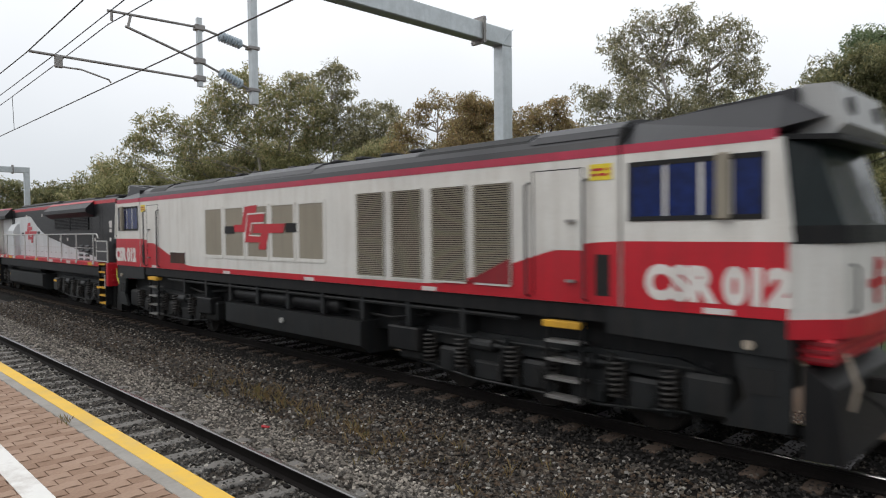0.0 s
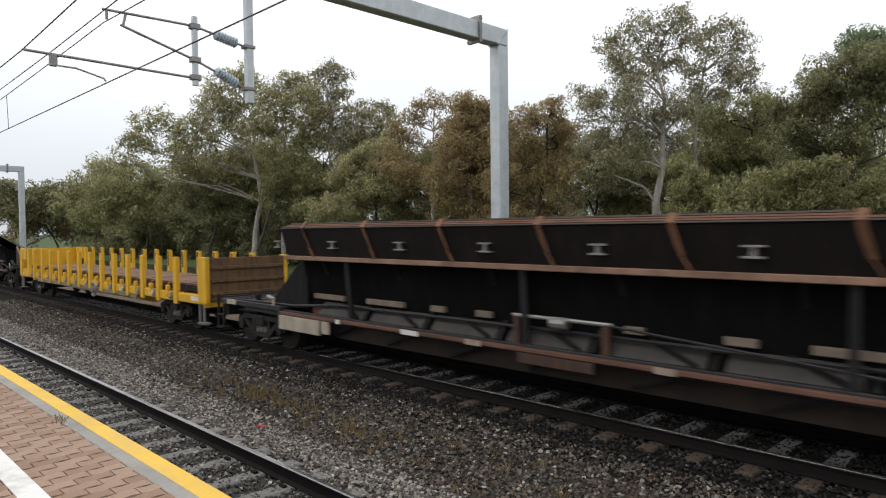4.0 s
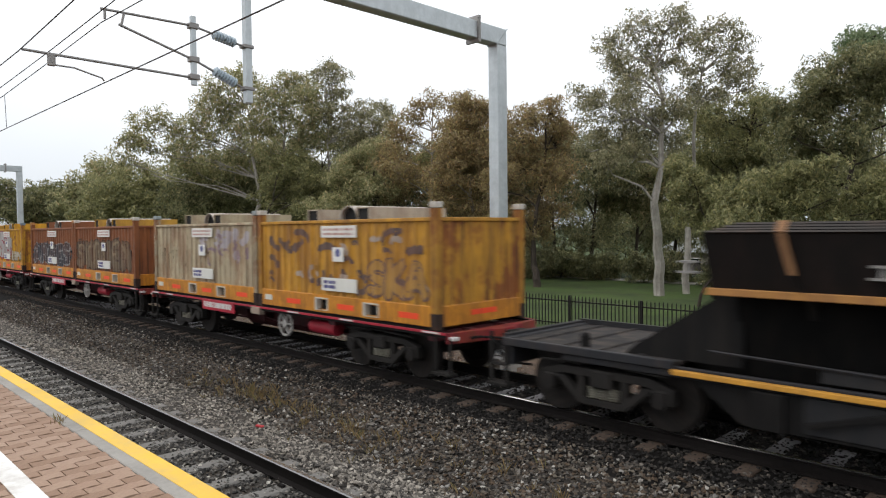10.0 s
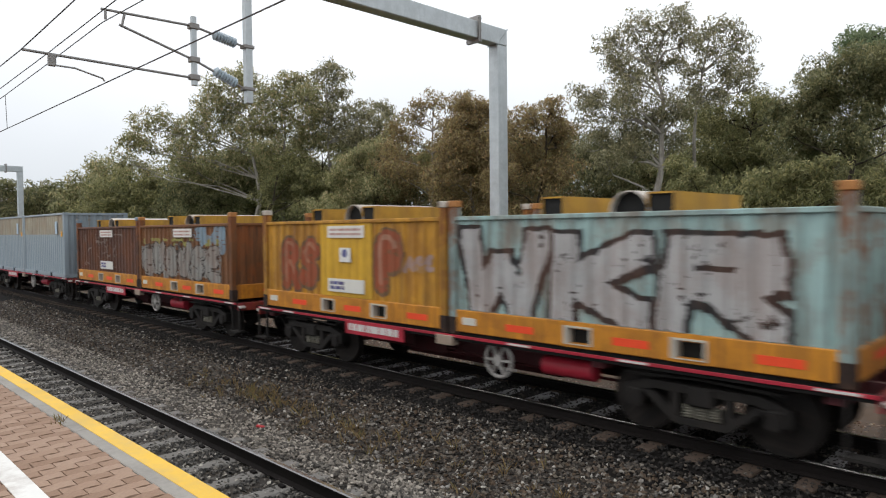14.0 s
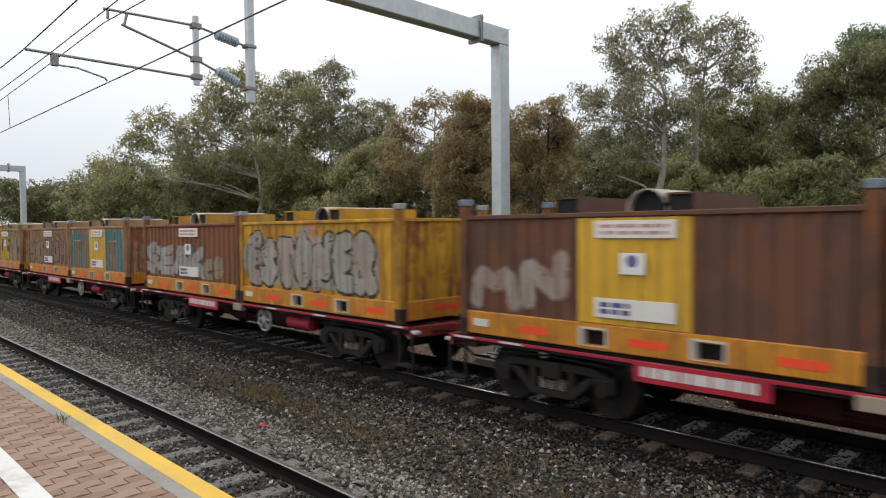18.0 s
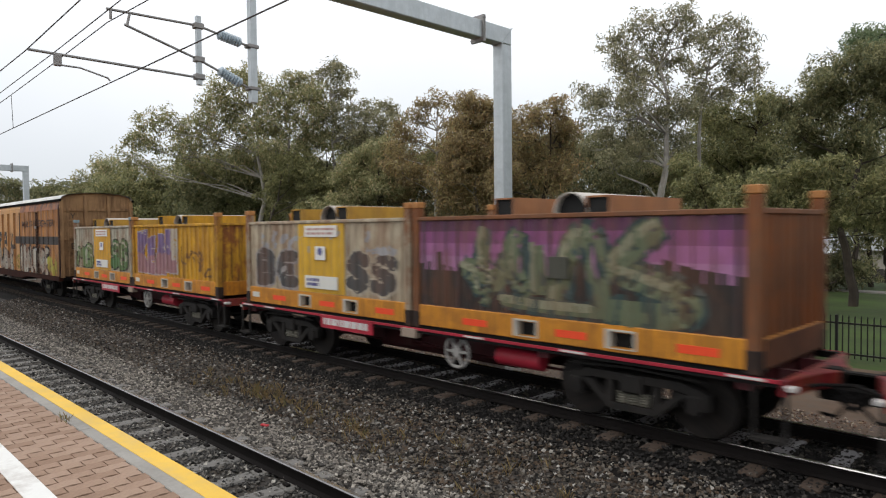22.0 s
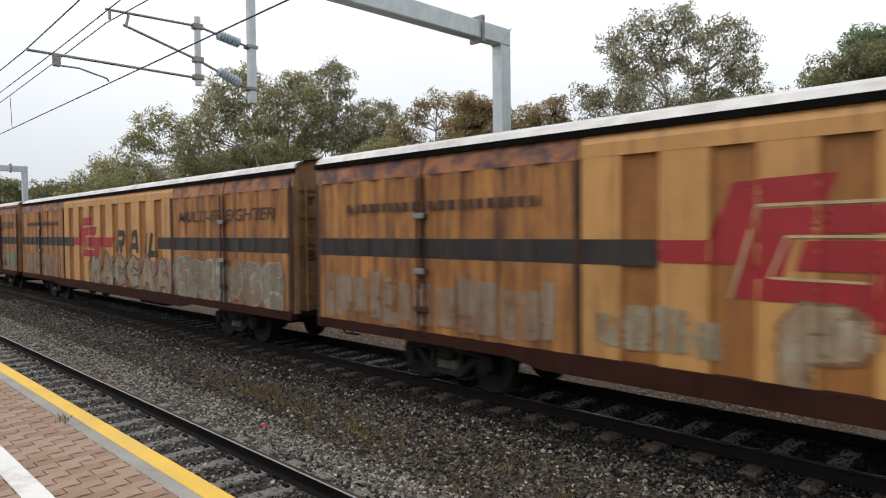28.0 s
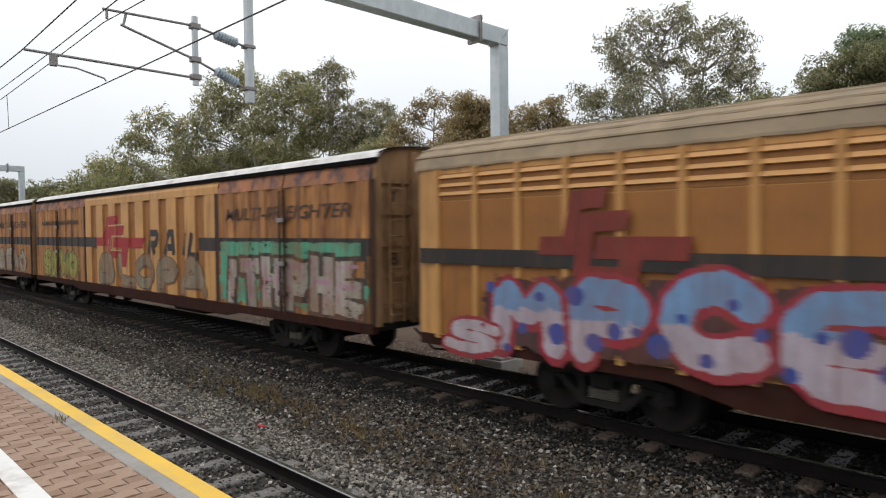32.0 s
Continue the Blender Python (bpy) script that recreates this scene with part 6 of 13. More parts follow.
# boxes whose sign boards are partly painted over
BOARDS = {(4, 0): "", (4, 1): "tm", (5, 0): "", (6, 0): "t", (6, 1): "tb", (11, 0): "", (12, 1): "tmb", (13, 0): "tm", (17, 0): ""}
LOADS = [
    ((OCH, None, "yellow half-height container with worn mauve graffiti strokes",
      sprayed(loose(-5.7, -0.4, 0.55, 1.75, (0.13, 0.085, 0.075), n=22, width=0.11), loose(-4.4, -0.3, 0.6, 1.6, (0.44, 0.36, 0.30), n=9, width=0.09), letters("SKA", -2.0, -0.3, 0.5, 1.2, (0.46, 0.25, 0.06), (0.17, 0.10, 0.08), bold=0.3, edge=0.03))),
     (CRM, None, "cream half-height container with lilac paint patches",
      sprayed(loose(-2.9, -0.5, 0.75, 1.7, (0.46, 0.42, 0.44), n=9, width=0.22, size=0.3), loose(-2.6, -0.5, 0.8, 1.75, (0.30, 0.22, 0.25), n=9, width=0.07), scrawl(-5.6, -3.8, 0.6, 1.4, (0.34, 0.29, 0.19))))),
    ((RUST, None, "rust-brown half-height container with faded dark graffiti",
      sprayed(letters("SKBUEM", -5.8, -0.5, 0.46, 1.52, (0.165, 0.120, 0.075), (0.065, 0.040, 0.028), cloud=(0.085, 0.050, 0.032), edge=0.035, shade=(0.30, 0.24, 0.15)))),
     (RUST, None, "rust-brown half-height container with pale-edged navy graffiti",
      sprayed(letters("AMMES", -5.7, -0.5, 0.48, 1.35, (0.042, 0.046, 0.060), (0.30, 0.31, 0.31), cloud=(0.035, 0.040, 0.050), bold=0.36, edge=0.03)))),
    ((YEL, None, "yellow half-height container with white and crimson graffiti",
      sprayed(letters("SSB", -5.85, -2.15, 0.5, 1.82, (0.47, 0.46, 0.45), (0.33, 0.025, 0.055), cloud=(0.45, 0.44, 0.43), bold=0.34, edge=0.055), letters("EEPN", -2.1, -0.3, 0.5, 0.95, (0.50, 0.46, 0.37), (0.25, 0.17, 0.07), edge=0.02), loose(-2.0, -1.0, 1.1, 1.7, (0.30, 0.13, 0.04), n=6, width=0.05))),
     ((0.46, 0.27, 0.14), None, "peach-coloured half-height container with a dark oval scrawl",
      sprayed(loose(-1.3, -0.8, 0.8, 1.8, (0.17, 0.09, 0.05), n=9, width=0.06, size=0.3), loose(-5.5, -3.6, 0.7, 1.5, (0.58, 0.42, 0.28), n=7, width=0.02, size=0.5), scrawl(-5.6, -4.4, 0.52, 0.75, (0.16, 0.09, 0.05))))),
    (((0.42, 0.33, 0.20), None, "weathered cream half-height container with dark scrawls",
      sprayed(scrawl(-5.6, -3.6, 1.1, 1.75, (0.15, 0.11, 0.07)), scrawl(-4.0, -0.4, 0.5, 0.95, (0.17, 0.12, 0.07), n=7))),
     (TAN, PANEL, "tan half-height container with a yellow panel", None)),
    (((0.31, 0.105, 0.028), None, "rust-red half-height container with bold silver graffiti",
      sprayed(letters("GASEM", -5.85, -1.15, 0.46, 1.66, (0.50, 0.50, 0.49), (0.028, 0.026, 0.028), cloud=(0.33, 0.035, 0.04), bold=0.44, edge=0.04, soft=1, lean=-0.08), letters("S", -1.4, -0.55, 0.48, 1.0, (0.50, 0.50, 0.49), INK, bold=0.5, edge=0.03), letters("IHI", -3.9, -2.6, 1.58, 1.82, (0.46, 0.43, 0.38), (0.36, 0.10, 0.06), edge=0.02))),
     ((0.36, 0.275, 0.135), None, "tan half-height container with dark brown graffiti lines",
      sprayed(letters("EHGSWN", -5.8, -0.3, 0.5, 1.5, (0.38, 0.29, 0.14), (0.12, 0.062, 0.042), bold=0.34, edge=0.055), loose(-5.6, -0.4, 1.4, 1.75, (0.15, 0.075, 0.05), n=9, width=0.13, size=0.6)))),
    ((TEAL, None, "pale teal half-height container with silver and black graffiti",
      sprayed(letters("WKR", -5.8, -0.6, 0.42, 1.74, (0.44, 0.44, 0.44), (0.016, 0.016, 0.018), bold=0.36, edge=0.075, soft=0, lean=0.1))),
     (OCH, PANEL, "yellow half-height container with red sprayed shapes beside a panel",
      sprayed(letters("RS", -5.3, -3.8, 0.5, 1.6, (0.33, 0.075, 0.03), (0.16, 0.10, 0.05), shade=(0.44, 0.20, 0.12)), letters("P", -2.0, -1.1, 0.6, 1.75, (0.35, 0.085, 0.035), (0.19, 0.11, 0.05), bold=0.5, shade=(0.46, 0.24, 0.16)), letters("AEE", -1.1, -0.3, 1.0, 1.3, (0.42, 0.30, 0.27), (0.46, 0.27, 0.10), edge=0.01)))),
    (((0.20, 0.085, 0.03), None, "rusty half-height container with grey graffiti and a blue cap of paint",
      sprayed(loose(-2.3, -0.5, 1.35, 1.72, (0.24, 0.34, 0.41), n=8, width=0.32, size=0.3), loose(-5.7, -0.8, 1.42, 1.55, (0.36, 0.35, 0.10), n=12, width=0.09), letters("EUGUSE", -5.85, -0.7, 0.44, 1.42, (0.29, 0.285, 0.265), (0.040, 0.038, 0.036), cloud=(0.28, 0.275, 0.255), bold=0.46, edge=0.03))),
     (MAR, None, "dark maroon half-height container with pale scrawls", sprayed(loose(-5.2, -1.4, 0.6, 1.7, (0.24, 0.19, 0.165), n=20, width=0.035, size=0.5)))),
    None, None, None,
    (((0.56, 0.30, 0.03), PANEL, "yellow half-height container with pale green graffiti",
      sprayed(letters("AL", -5.6, -3.8, 0.5, 1.5, (0.37, 0.40, 0.31), (0.060, 0.065, 0.045), bold=0.48, soft=0), letters("MK", -2.02, -0.5, 0.45, 1.5, (0.37, 0.41, 0.33), (0.060, 0.065, 0.045), bold=0.48, soft=0), loose(-0.9, -0.2, 0.5, 1.3, (0.34, 0.20, 0.09), n=6, width=0.25, size=0.25))),
     (MAR, PANEL, "dark brown half-height container with a yellow panel and white paint",
      sprayed(letters("MN", -5.85, -3.85, 0.5, 1.3, (0.34, 0.29, 0.25), (0.20, 0.14, 0.11), edge=0.03)))),
    ((YEL, None, "yellow half-height container with silver bubble graffiti",
      sprayed(letters("ESTONER", -5.75, -0.75, 0.46, 1.68, (0.37, 0.355, 0.31), (0.026, 0.026, 0.026), cloud=(0.36, 0.345, 0.30), bold=0.50, edge=0.045), loose(-4.2, -2.4, 1.2, 1.8, (0.46, 0.30, 0.28), n=6, width=0.10))),
     ((0.23, 0.085, 0.034), None, "brown half-height container with silver graffiti",
      sprayed(letters("SEAK", -5.85, -1.9, 0.5, 1.38, (0.36, 0.36, 0.34), (0.13, 0.105, 0.085), bold=0.4, edge=0.03, soft=0), letters("EB", -2.0, -0.8, 0.5, 1.1, (0.30, 0.24, 0.17), (0.15, 0.09, 0.05), edge=0.03)))),
    ((TAN, PANEL, "tan half-height container with teal-edged grey graffiti blocks",
      sprayed(slabs([(-5.85, -3.8, 0.46, 1.72), (-2.02, -0.45, 0.46, 1.78)], (0.055, 0.215, 0.225)), slabs([(-5.5, -4.7, 0.46, 1.45), (-4.45, -3.8, 0.46, 1.5), (-1.85, -0.85, 0.46, 1.45)], (0.215, 0.165, 0.125)), slabs([(-4.95, -4.45, 1.05, 1.5)], (0.12, 0.13, 0.12)), slabs([(-1.32, -1.02, 0.95, 1.15)], (0.09, 0.20, 0.19)), slabs([(-1.85, -0.85, 1.45, 1.48), (-5.5, -4.7, 1.45, 1.48)], (0.46, 0.44, 0.40)), loose(-5.8, -0.6, 1.6, 1.8, (0.06, 0.20, 0.21), n=12, width=0.10))),
     ((0.36, 0.23, 0.13), None, "tan half-height container with mauve-brown graffiti",
      sprayed(letters("SEHKGH", -5.75, -0.5, 0.52, 1.42, (0.28, 0.185, 0.125), (0.135, 0.065, 0.060), bold=0.3, edge=0.045), scrawl(-2.4, -0.5, 1.5, 1.8, (0.10, 0.07, 0.05))))),
    (((0.40, 0.30, 0.14), None, "tan half-height container with purple-grey and yellow blocks",
      sprayed(slabs([(-3.95, -2.35, 0.46, 1.84)], (0.60, 0.38, 0.04)), slabs([(-4.95, -4.62, 0.85, 1.75), (-3.62, -3.45, 0.85, 1.5), (-2.5, -2.05, 0.85, 1.15), (-2.4, -1.95, 1.35, 1.5), (-1.6, -1.45, 0.46, 1.25), (-0.55, -0.3, 0.8, 1.15)], (0.075, 0.060, 0.085)), slabs([(-5.2, -4.3, 0.46, 0.95), (-4.95, -4.3, 0.95, 1.35), (-2.0, -1.65, 0.46, 1.3), (-1.4, -0.6, 0.46, 1.6)], (0.33, 0.26, 0.19)), slabs([(-2.4, -0.3, 1.6, 1.85), (-5.8, -5.2, 0.5, 1.7)], (0.27, 0.20, 0.16)))),
     (OCH, None, "orange half-height container with white bubble graffiti",
      sprayed(loose(-5.8, -0.3, 1.4, 1.8, (0.25, 0.11, 0.04), n=14, width=0.14, size=0.6), letters("PSYKEC", -5.5, -0.75, 0.46, 1.66, (0.53, 0.53, 0.51), (0.060, 0.045, 0.040), cloud=(0.28, 0.14, 0.045), bold=0.50, edge=0.035), letters("I", -5.75, -5.3, 0.7, 1.1, (0.45, 0.45, 0.44), INK, bold=0.6, edge=0.03)))),
    (((0.05, 0.13, 0.21), None, "blue half-height container with flame-orange graffiti",
      sprayed(letters("PANKY", -5.8, -1.0, 0.46, 1.85, (0.66, 0.29, 0.03), (0.040, 0.060, 0.085), low=(0.42, 0.115, 0.17), bold=0.52, edge=0.04, shade=(0.66, 0.45, 0.10)), letters("I", -1.1, -0.4, 0.55, 1.75, (0.64, 0.27, 0.04), (0.04, 0.06, 0.085), low=(0.40, 0.12, 0.16), bold=0.5))),
     ((0.50, 0.29, 0.06), PANEL, "yellow half-height container with silver, teal and crimson graffiti",
      sprayed(slabs([(-5.85, -0.2, 1.28, 1.48)], (0.24, 0.028, 0.04)), loose(-5.8, -0.3, 1.4, 1.65, (0.24, 0.03, 0.035), n=16, width=0.12), letters("DR", -5.8, -3.8, 0.45, 1.35, (0.49, 0.49, 0.48), (0.045, 0.175, 0.175), cloud=(0.48, 0.48, 0.47), bold=0.42, edge=0.05), letters("ANE", -2.02, -0.25, 0.45, 1.35, (0.49, 0.49, 0.48), (0.07, 0.20, 0.20), cloud=(0.48, 0.48, 0.47), bold=0.42, edge=0.05)))),
    (((0.45, 0.35, 0.21), None, "cream half-height container with silver block graffiti",
      sprayed(letters("UNGITY", -5.8, -0.35, 0.45, 1.40, (0.43, 0.42, 0.40), (0.026, 0.026, 0.026), cloud=(0.41, 0.40, 0.38), bold=0.46, edge=0.045), loose(-5.4, -0.6, 1.45, 1.6, (0.05, 0.045, 0.04), n=9, width=0.13, size=0.25))),
     ((0.30, 0.16, 0.08), None, "brown half-height container with pale-edged reddish letters",
      sprayed(letters("AL", -5.6, -3.9, 0.5, 1.5, (0.24, 0.065, 0.045), (0.47, 0.34, 0.22), edge=0.022), letters("BN", -4.0, -2.6, 0.5, 1.5, (0.40, 0.25, 0.12), (0.47, 0.34, 0.22), edge=0.022), letters("YAS", -2.6, -0.4, 0.5, 1.45, (0.33, 0.19, 0.09), (0.46, 0.34, 0.24), edge=0.022)))),
    (((0.075, 0.055, 0.06), None, "dark half-height container with a purple and green mural", mural),
     ((0.50, 0.42, 0.30), PANEL, "cream half-height container with black sprayed shapes",
      sprayed(letters("BE", -5.6, -3.8, 0.48, 1.35, (0.075, 0.075, 0.075), (0.36, 0.34, 0.33), bold=0.46, edge=0.04), letters("SS", -2.0, -0.4, 0.48, 1.35, (0.075, 0.072, 0.070), (0.50, 0.44, 0.34), bold=0.5, edge=0.04), loose(-5.4, -0.5, 1.35, 1.7, (0.40, 0.42, 0.44), n=10, width=0.12)))),
    ((YEL, None, "yellow half-height container with purple graffiti and brown scrawls",
      sprayed(slabs([(-3.1, -2.5, 0.5, 1.85)], (0.48, 0.42, 0.33)), letters("KEAL", -5.6, -2.7, 0.5, 1.7, (0.185, 0.125, 0.265), (0.50, 0.44, 0.42), low=(0.35, 0.185, 0.21), bold=0.5, edge=0.02, soft=0), loose(-2.3, -0.5, 0.55, 1.35, (0.20, 0.10, 0.03), n=12, width=0.06))),
     ((0.50, 0.47, 0.37), (0.68, 0.36, 0.03), "cream half-height container with green sprayed shapes",
      sprayed(letters("MB", -5.8, -3.8, 0.46, 1.35, (0.15, 0.23, 0.09), (0.035, 0.045, 0.030), bold=0.5, edge=0.04, shade=(0.44, 0.44, 0.34)), letters("SB", -2.0, -0.3, 0.46, 1.5, (0.085, 0.185, 0.065), (0.030, 0.040, 0.028), bold=0.5, edge=0.04, shade=(0.46, 0.44, 0.34)))),
    ),
]
for i, load in enumerate(LOADS):
    s = T0 - STEP * i
    container_wagon(s)
    for k in (0, 1):
        if load:
            paint, panel, words, painter = load[k]
            if painter is mural:
                mural(half_container(s - 6.13 * k, paint, 100 + i * 2 + k, inner=(0.40, 0.17, 0.07), frame=(0.20, 0.082, 0.034), label=words, signs=False))
                continue
            c = half_container(s - 6.13 * k, paint, 100 + i * 2 + k, inner=(0.56, 0.31, 0.04) if paint == TEAL else None, panel=panel, label=words, boards=BOARDS.get((i, k), "tmb"))
            if painter:
                painter(c, 300 + i * 2 + k)
        elif i == 9:
            full_container(s - 6.13 * k, (0.40, 0.41, 0.41), "pale grey shipping container with red and blue emblems", logos=True)
        else:
            full_container(s - 6.13 * k, (0.27, 0.33, 0.37), "blue-grey shipping container with a faded beige upper band", top=(0.40, 0.37, 0.28))


# ---------------------------------------------------------------- yellow bulkhead wagons and tilted-plate wagons
M.update({
    "wagon_yellow": surface("wagon_yellow", (0.66, 0.37, 0.012), 0.55, var=0.2, dirt=(0.20, 0.09, 0.02), amount=0.4, bump=0.15),
    "beam_rust": island("rolled_steel_rust", [(0.0, (0.064, 0.045, 0.032)), (0.3, (0.113, 0.058, 0.023)), (0.7, (0.150, 0.067, 0.020)), (1.0, (0.097, 0.060, 0.036))], 0.8, 6, 0.2, True),
    "board_brown": surface("brown_end_board", (0.10, 0.055, 0.03), 0.8, var=0.4, dirt=(0.24, 0.13, 0.03), amount=0.5),
    "plate_steel": surface("plate_steel", (0.018, 0.015, 0.014), 0.4, 0.4, var=0.4, scale=0.8, dirt=(0.07, 0.035, 0.02), amount=0.4, streak=False),
    "plate_red": surface("rust_red_plate", (0.20, 0.075, 0.035), 0.45, 0.2, var=0.5, scale=0.7, dirt=(0.10, 0.05, 0.035), amount=0.5, streak=False),
    "plate_edge": surface("plate_edges", (0.012, 0.011, 0.011), 0.6, 0.2, amount=0.2),
    "strap": surface("webbing_strap", (0.42, 0.31, 0.14), 0.8, var=0.3, amount=0.3),
    "strap_blue": surface("blue_webbing", (0.12, 0.13, 0.26), 0.8, var=0.3, amount=0.3),
    "ledge_brown": surface("ledge_brown", (0.30, 0.175, 0.115), 0.75, 0.0, var=0.5, scale=1.2, dirt=(0.07, 0.04, 0.03), amount=0.7, streak=False),
    "rail_red": surface("rusty_red_rail", (0.15, 0.07, 0.045), 0.75, 0.0, var=0.5, scale=1.5, dirt=(0.07, 0.035, 0.025), amount=0.6, streak=False),
    "floor_pale": surface("pale_grimy_floor", (0.060, 0.054, 0.048), 0.85, var=0.5, scale=1.3, dirt=(0.028, 0.024, 0.02), amount=0.7),
    "floor_blue": surface("blue_grey_floor", (0.030, 0.030, 0.040), 0.8, var=0.5, scale=1.3, dirt=(0.02, 0.018, 0.017), amount=0.7),
    "belly_brown": surface("brown_belly_plate", (0.028, 0.019, 0.014), 0.9, var=0.5, scale=1.5, dirt=(0.012, 0.010, 0.009), amount=0.7),
    "block_tan": surface("tan_timber_block", (0.22, 0.17, 0.13), 0.85, var=0.4, scale=2, dirt=(0.10, 0.07, 0.05), amount=0.6),
    "plate_rust": surface("rusty_plate_edges", (0.21, 0.095, 0.055), 0.75, 0.0, var=0.5, scale=1.5, dirt=(0.07, 0.035, 0.028), amount=0.6, streak=False),
    "strap_brown": surface("rust_brown_strap", (0.22, 0.105, 0.055), 0.8, var=0.4, scale=3, dirt=(0.07, 0.045, 0.035), amount=0.5),
    "ledge_rust": surface("ledge_rust", (0.075, 0.064, 0.066), 0.7, 0.1, var=0.4, dirt=(0.04, 0.03, 0.03), amount=0.6),
    "ledge_orange": surface("ledge_orange", (0.42, 0.20, 0.055), 0.7, 0.0, var=0.4, dirt=(0.12, 0.05, 0.03), amount=0.6),
    "stripe_orange": surface("orange_stripe", (0.62, 0.30, 0.04), 0.6, var=0.3, dirt=(0.2, 0.10, 0.04), amount=0.5),
    "dirty_cream": surface("dirty_cream", (0.40, 0.34, 0.27), 0.7, var=0.3, amount=0.5),
})


M.update({
    # near black for van gutters and for deep shade inside the plate wagons
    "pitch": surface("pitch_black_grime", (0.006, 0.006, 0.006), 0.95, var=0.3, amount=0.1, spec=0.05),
    "sill_slate": surface("slate_sill", (0.014, 0.0145, 0.018), 0.65, var=0.35, dirt=(0.05, 0.035, 0.028), amount=0.5),
    "well_panel": surface("slate_panel", (0.013, 0.0135, 0.016), 0.6, var=0.4, scale=1.5, dirt=(0.03, 0.025, 0.022), amount=0.6),
    "deck_dirt": surface("dirty_deck", (0.022, 0.019, 0.019), 0.9, var=0.5, scale=1.2, dirt=(0.11, 0.085, 0.065), amount=0.6, streak=False),
    "strap_dim": surface("faded_dark_strap", (0.10, 0.055, 0.038), 0.8, var=0.5, scale=3, dirt=(0.03, 0.025, 0.03), amount=0.7),
    "rust_dark": surface("dark_rust", (0.05, 0.028, 0.022), 0.85, var=0.4, dirt=(0.12, 0.055, 0.03), amount=0.5),
    "strap_rust": surface("rusty_strap", (0.36, 0.19, 0.09), 0.8, var=0.4, scale=3, dirt=(0.14, 0.06, 0.03), amount=0.6),
})


def flat_underframe(w, L, mat, belly=0.45, bog=2.6):
    """Side sills, fishbelly centre, headstocks and bogies of a long flat wagon."""
    for y in (-1, 1):
        part("side_sill", Mesh().box(-0.05, -L + 0.05, y * 1.10, y * 1.225, 0.80, 1.04, 0.012), mat, w)
    c = Mesh()
    for y in (-0.42, 0.42):
        c.prism([(-0.3, 0.98), (-0.3, 0.78), (-4.2, 0.70), (-5.4, belly), (-L + 5.4, belly), (-L + 4.2, 0.70), (-L + 0.3, 0.78), (-L + 0.3, 0.98)], y - 0.05, y + 0.05)
    for k in range(9):
        x = -0.8 - (L - 1.6) * k / 8
        c.box(x - 0.08, x + 0.08, -1.1, 1.1, 0.82, 0.98)
    part("centre_sill", c, mat, w)
    part("deck", Mesh().box(-0.06, -L + 0.06, -1.1, 1.1, 0.985, 1.03), mat, w)
    for x, d in ((-0.05, 1), (-L + 0.05, -1)):
        part("headstock", Mesh().box(x, x - d * 0.16, -1.22, 1.22, 0.72, 1.06, 0.02), mat, w)
        coupler(w, x, d)
        st = Mesh().beam((x - d * 0.1, -1.2, 0.8), (x - d * 0.1, -1.2, 0.3), 0.05, 0.05).box(x, x - d * 0.4, -1.26, -1.04, 0.27, 0.31)
        st.beam((x - d * 0.36, -1.2, 0.8), (x - d * 0.36, -1.2, 0.3), 0.05, 0.05)
        part("shunter_step", st, "galv_dark", w)
    bogie(w, -bog)
    bogie(w, -L + bog)


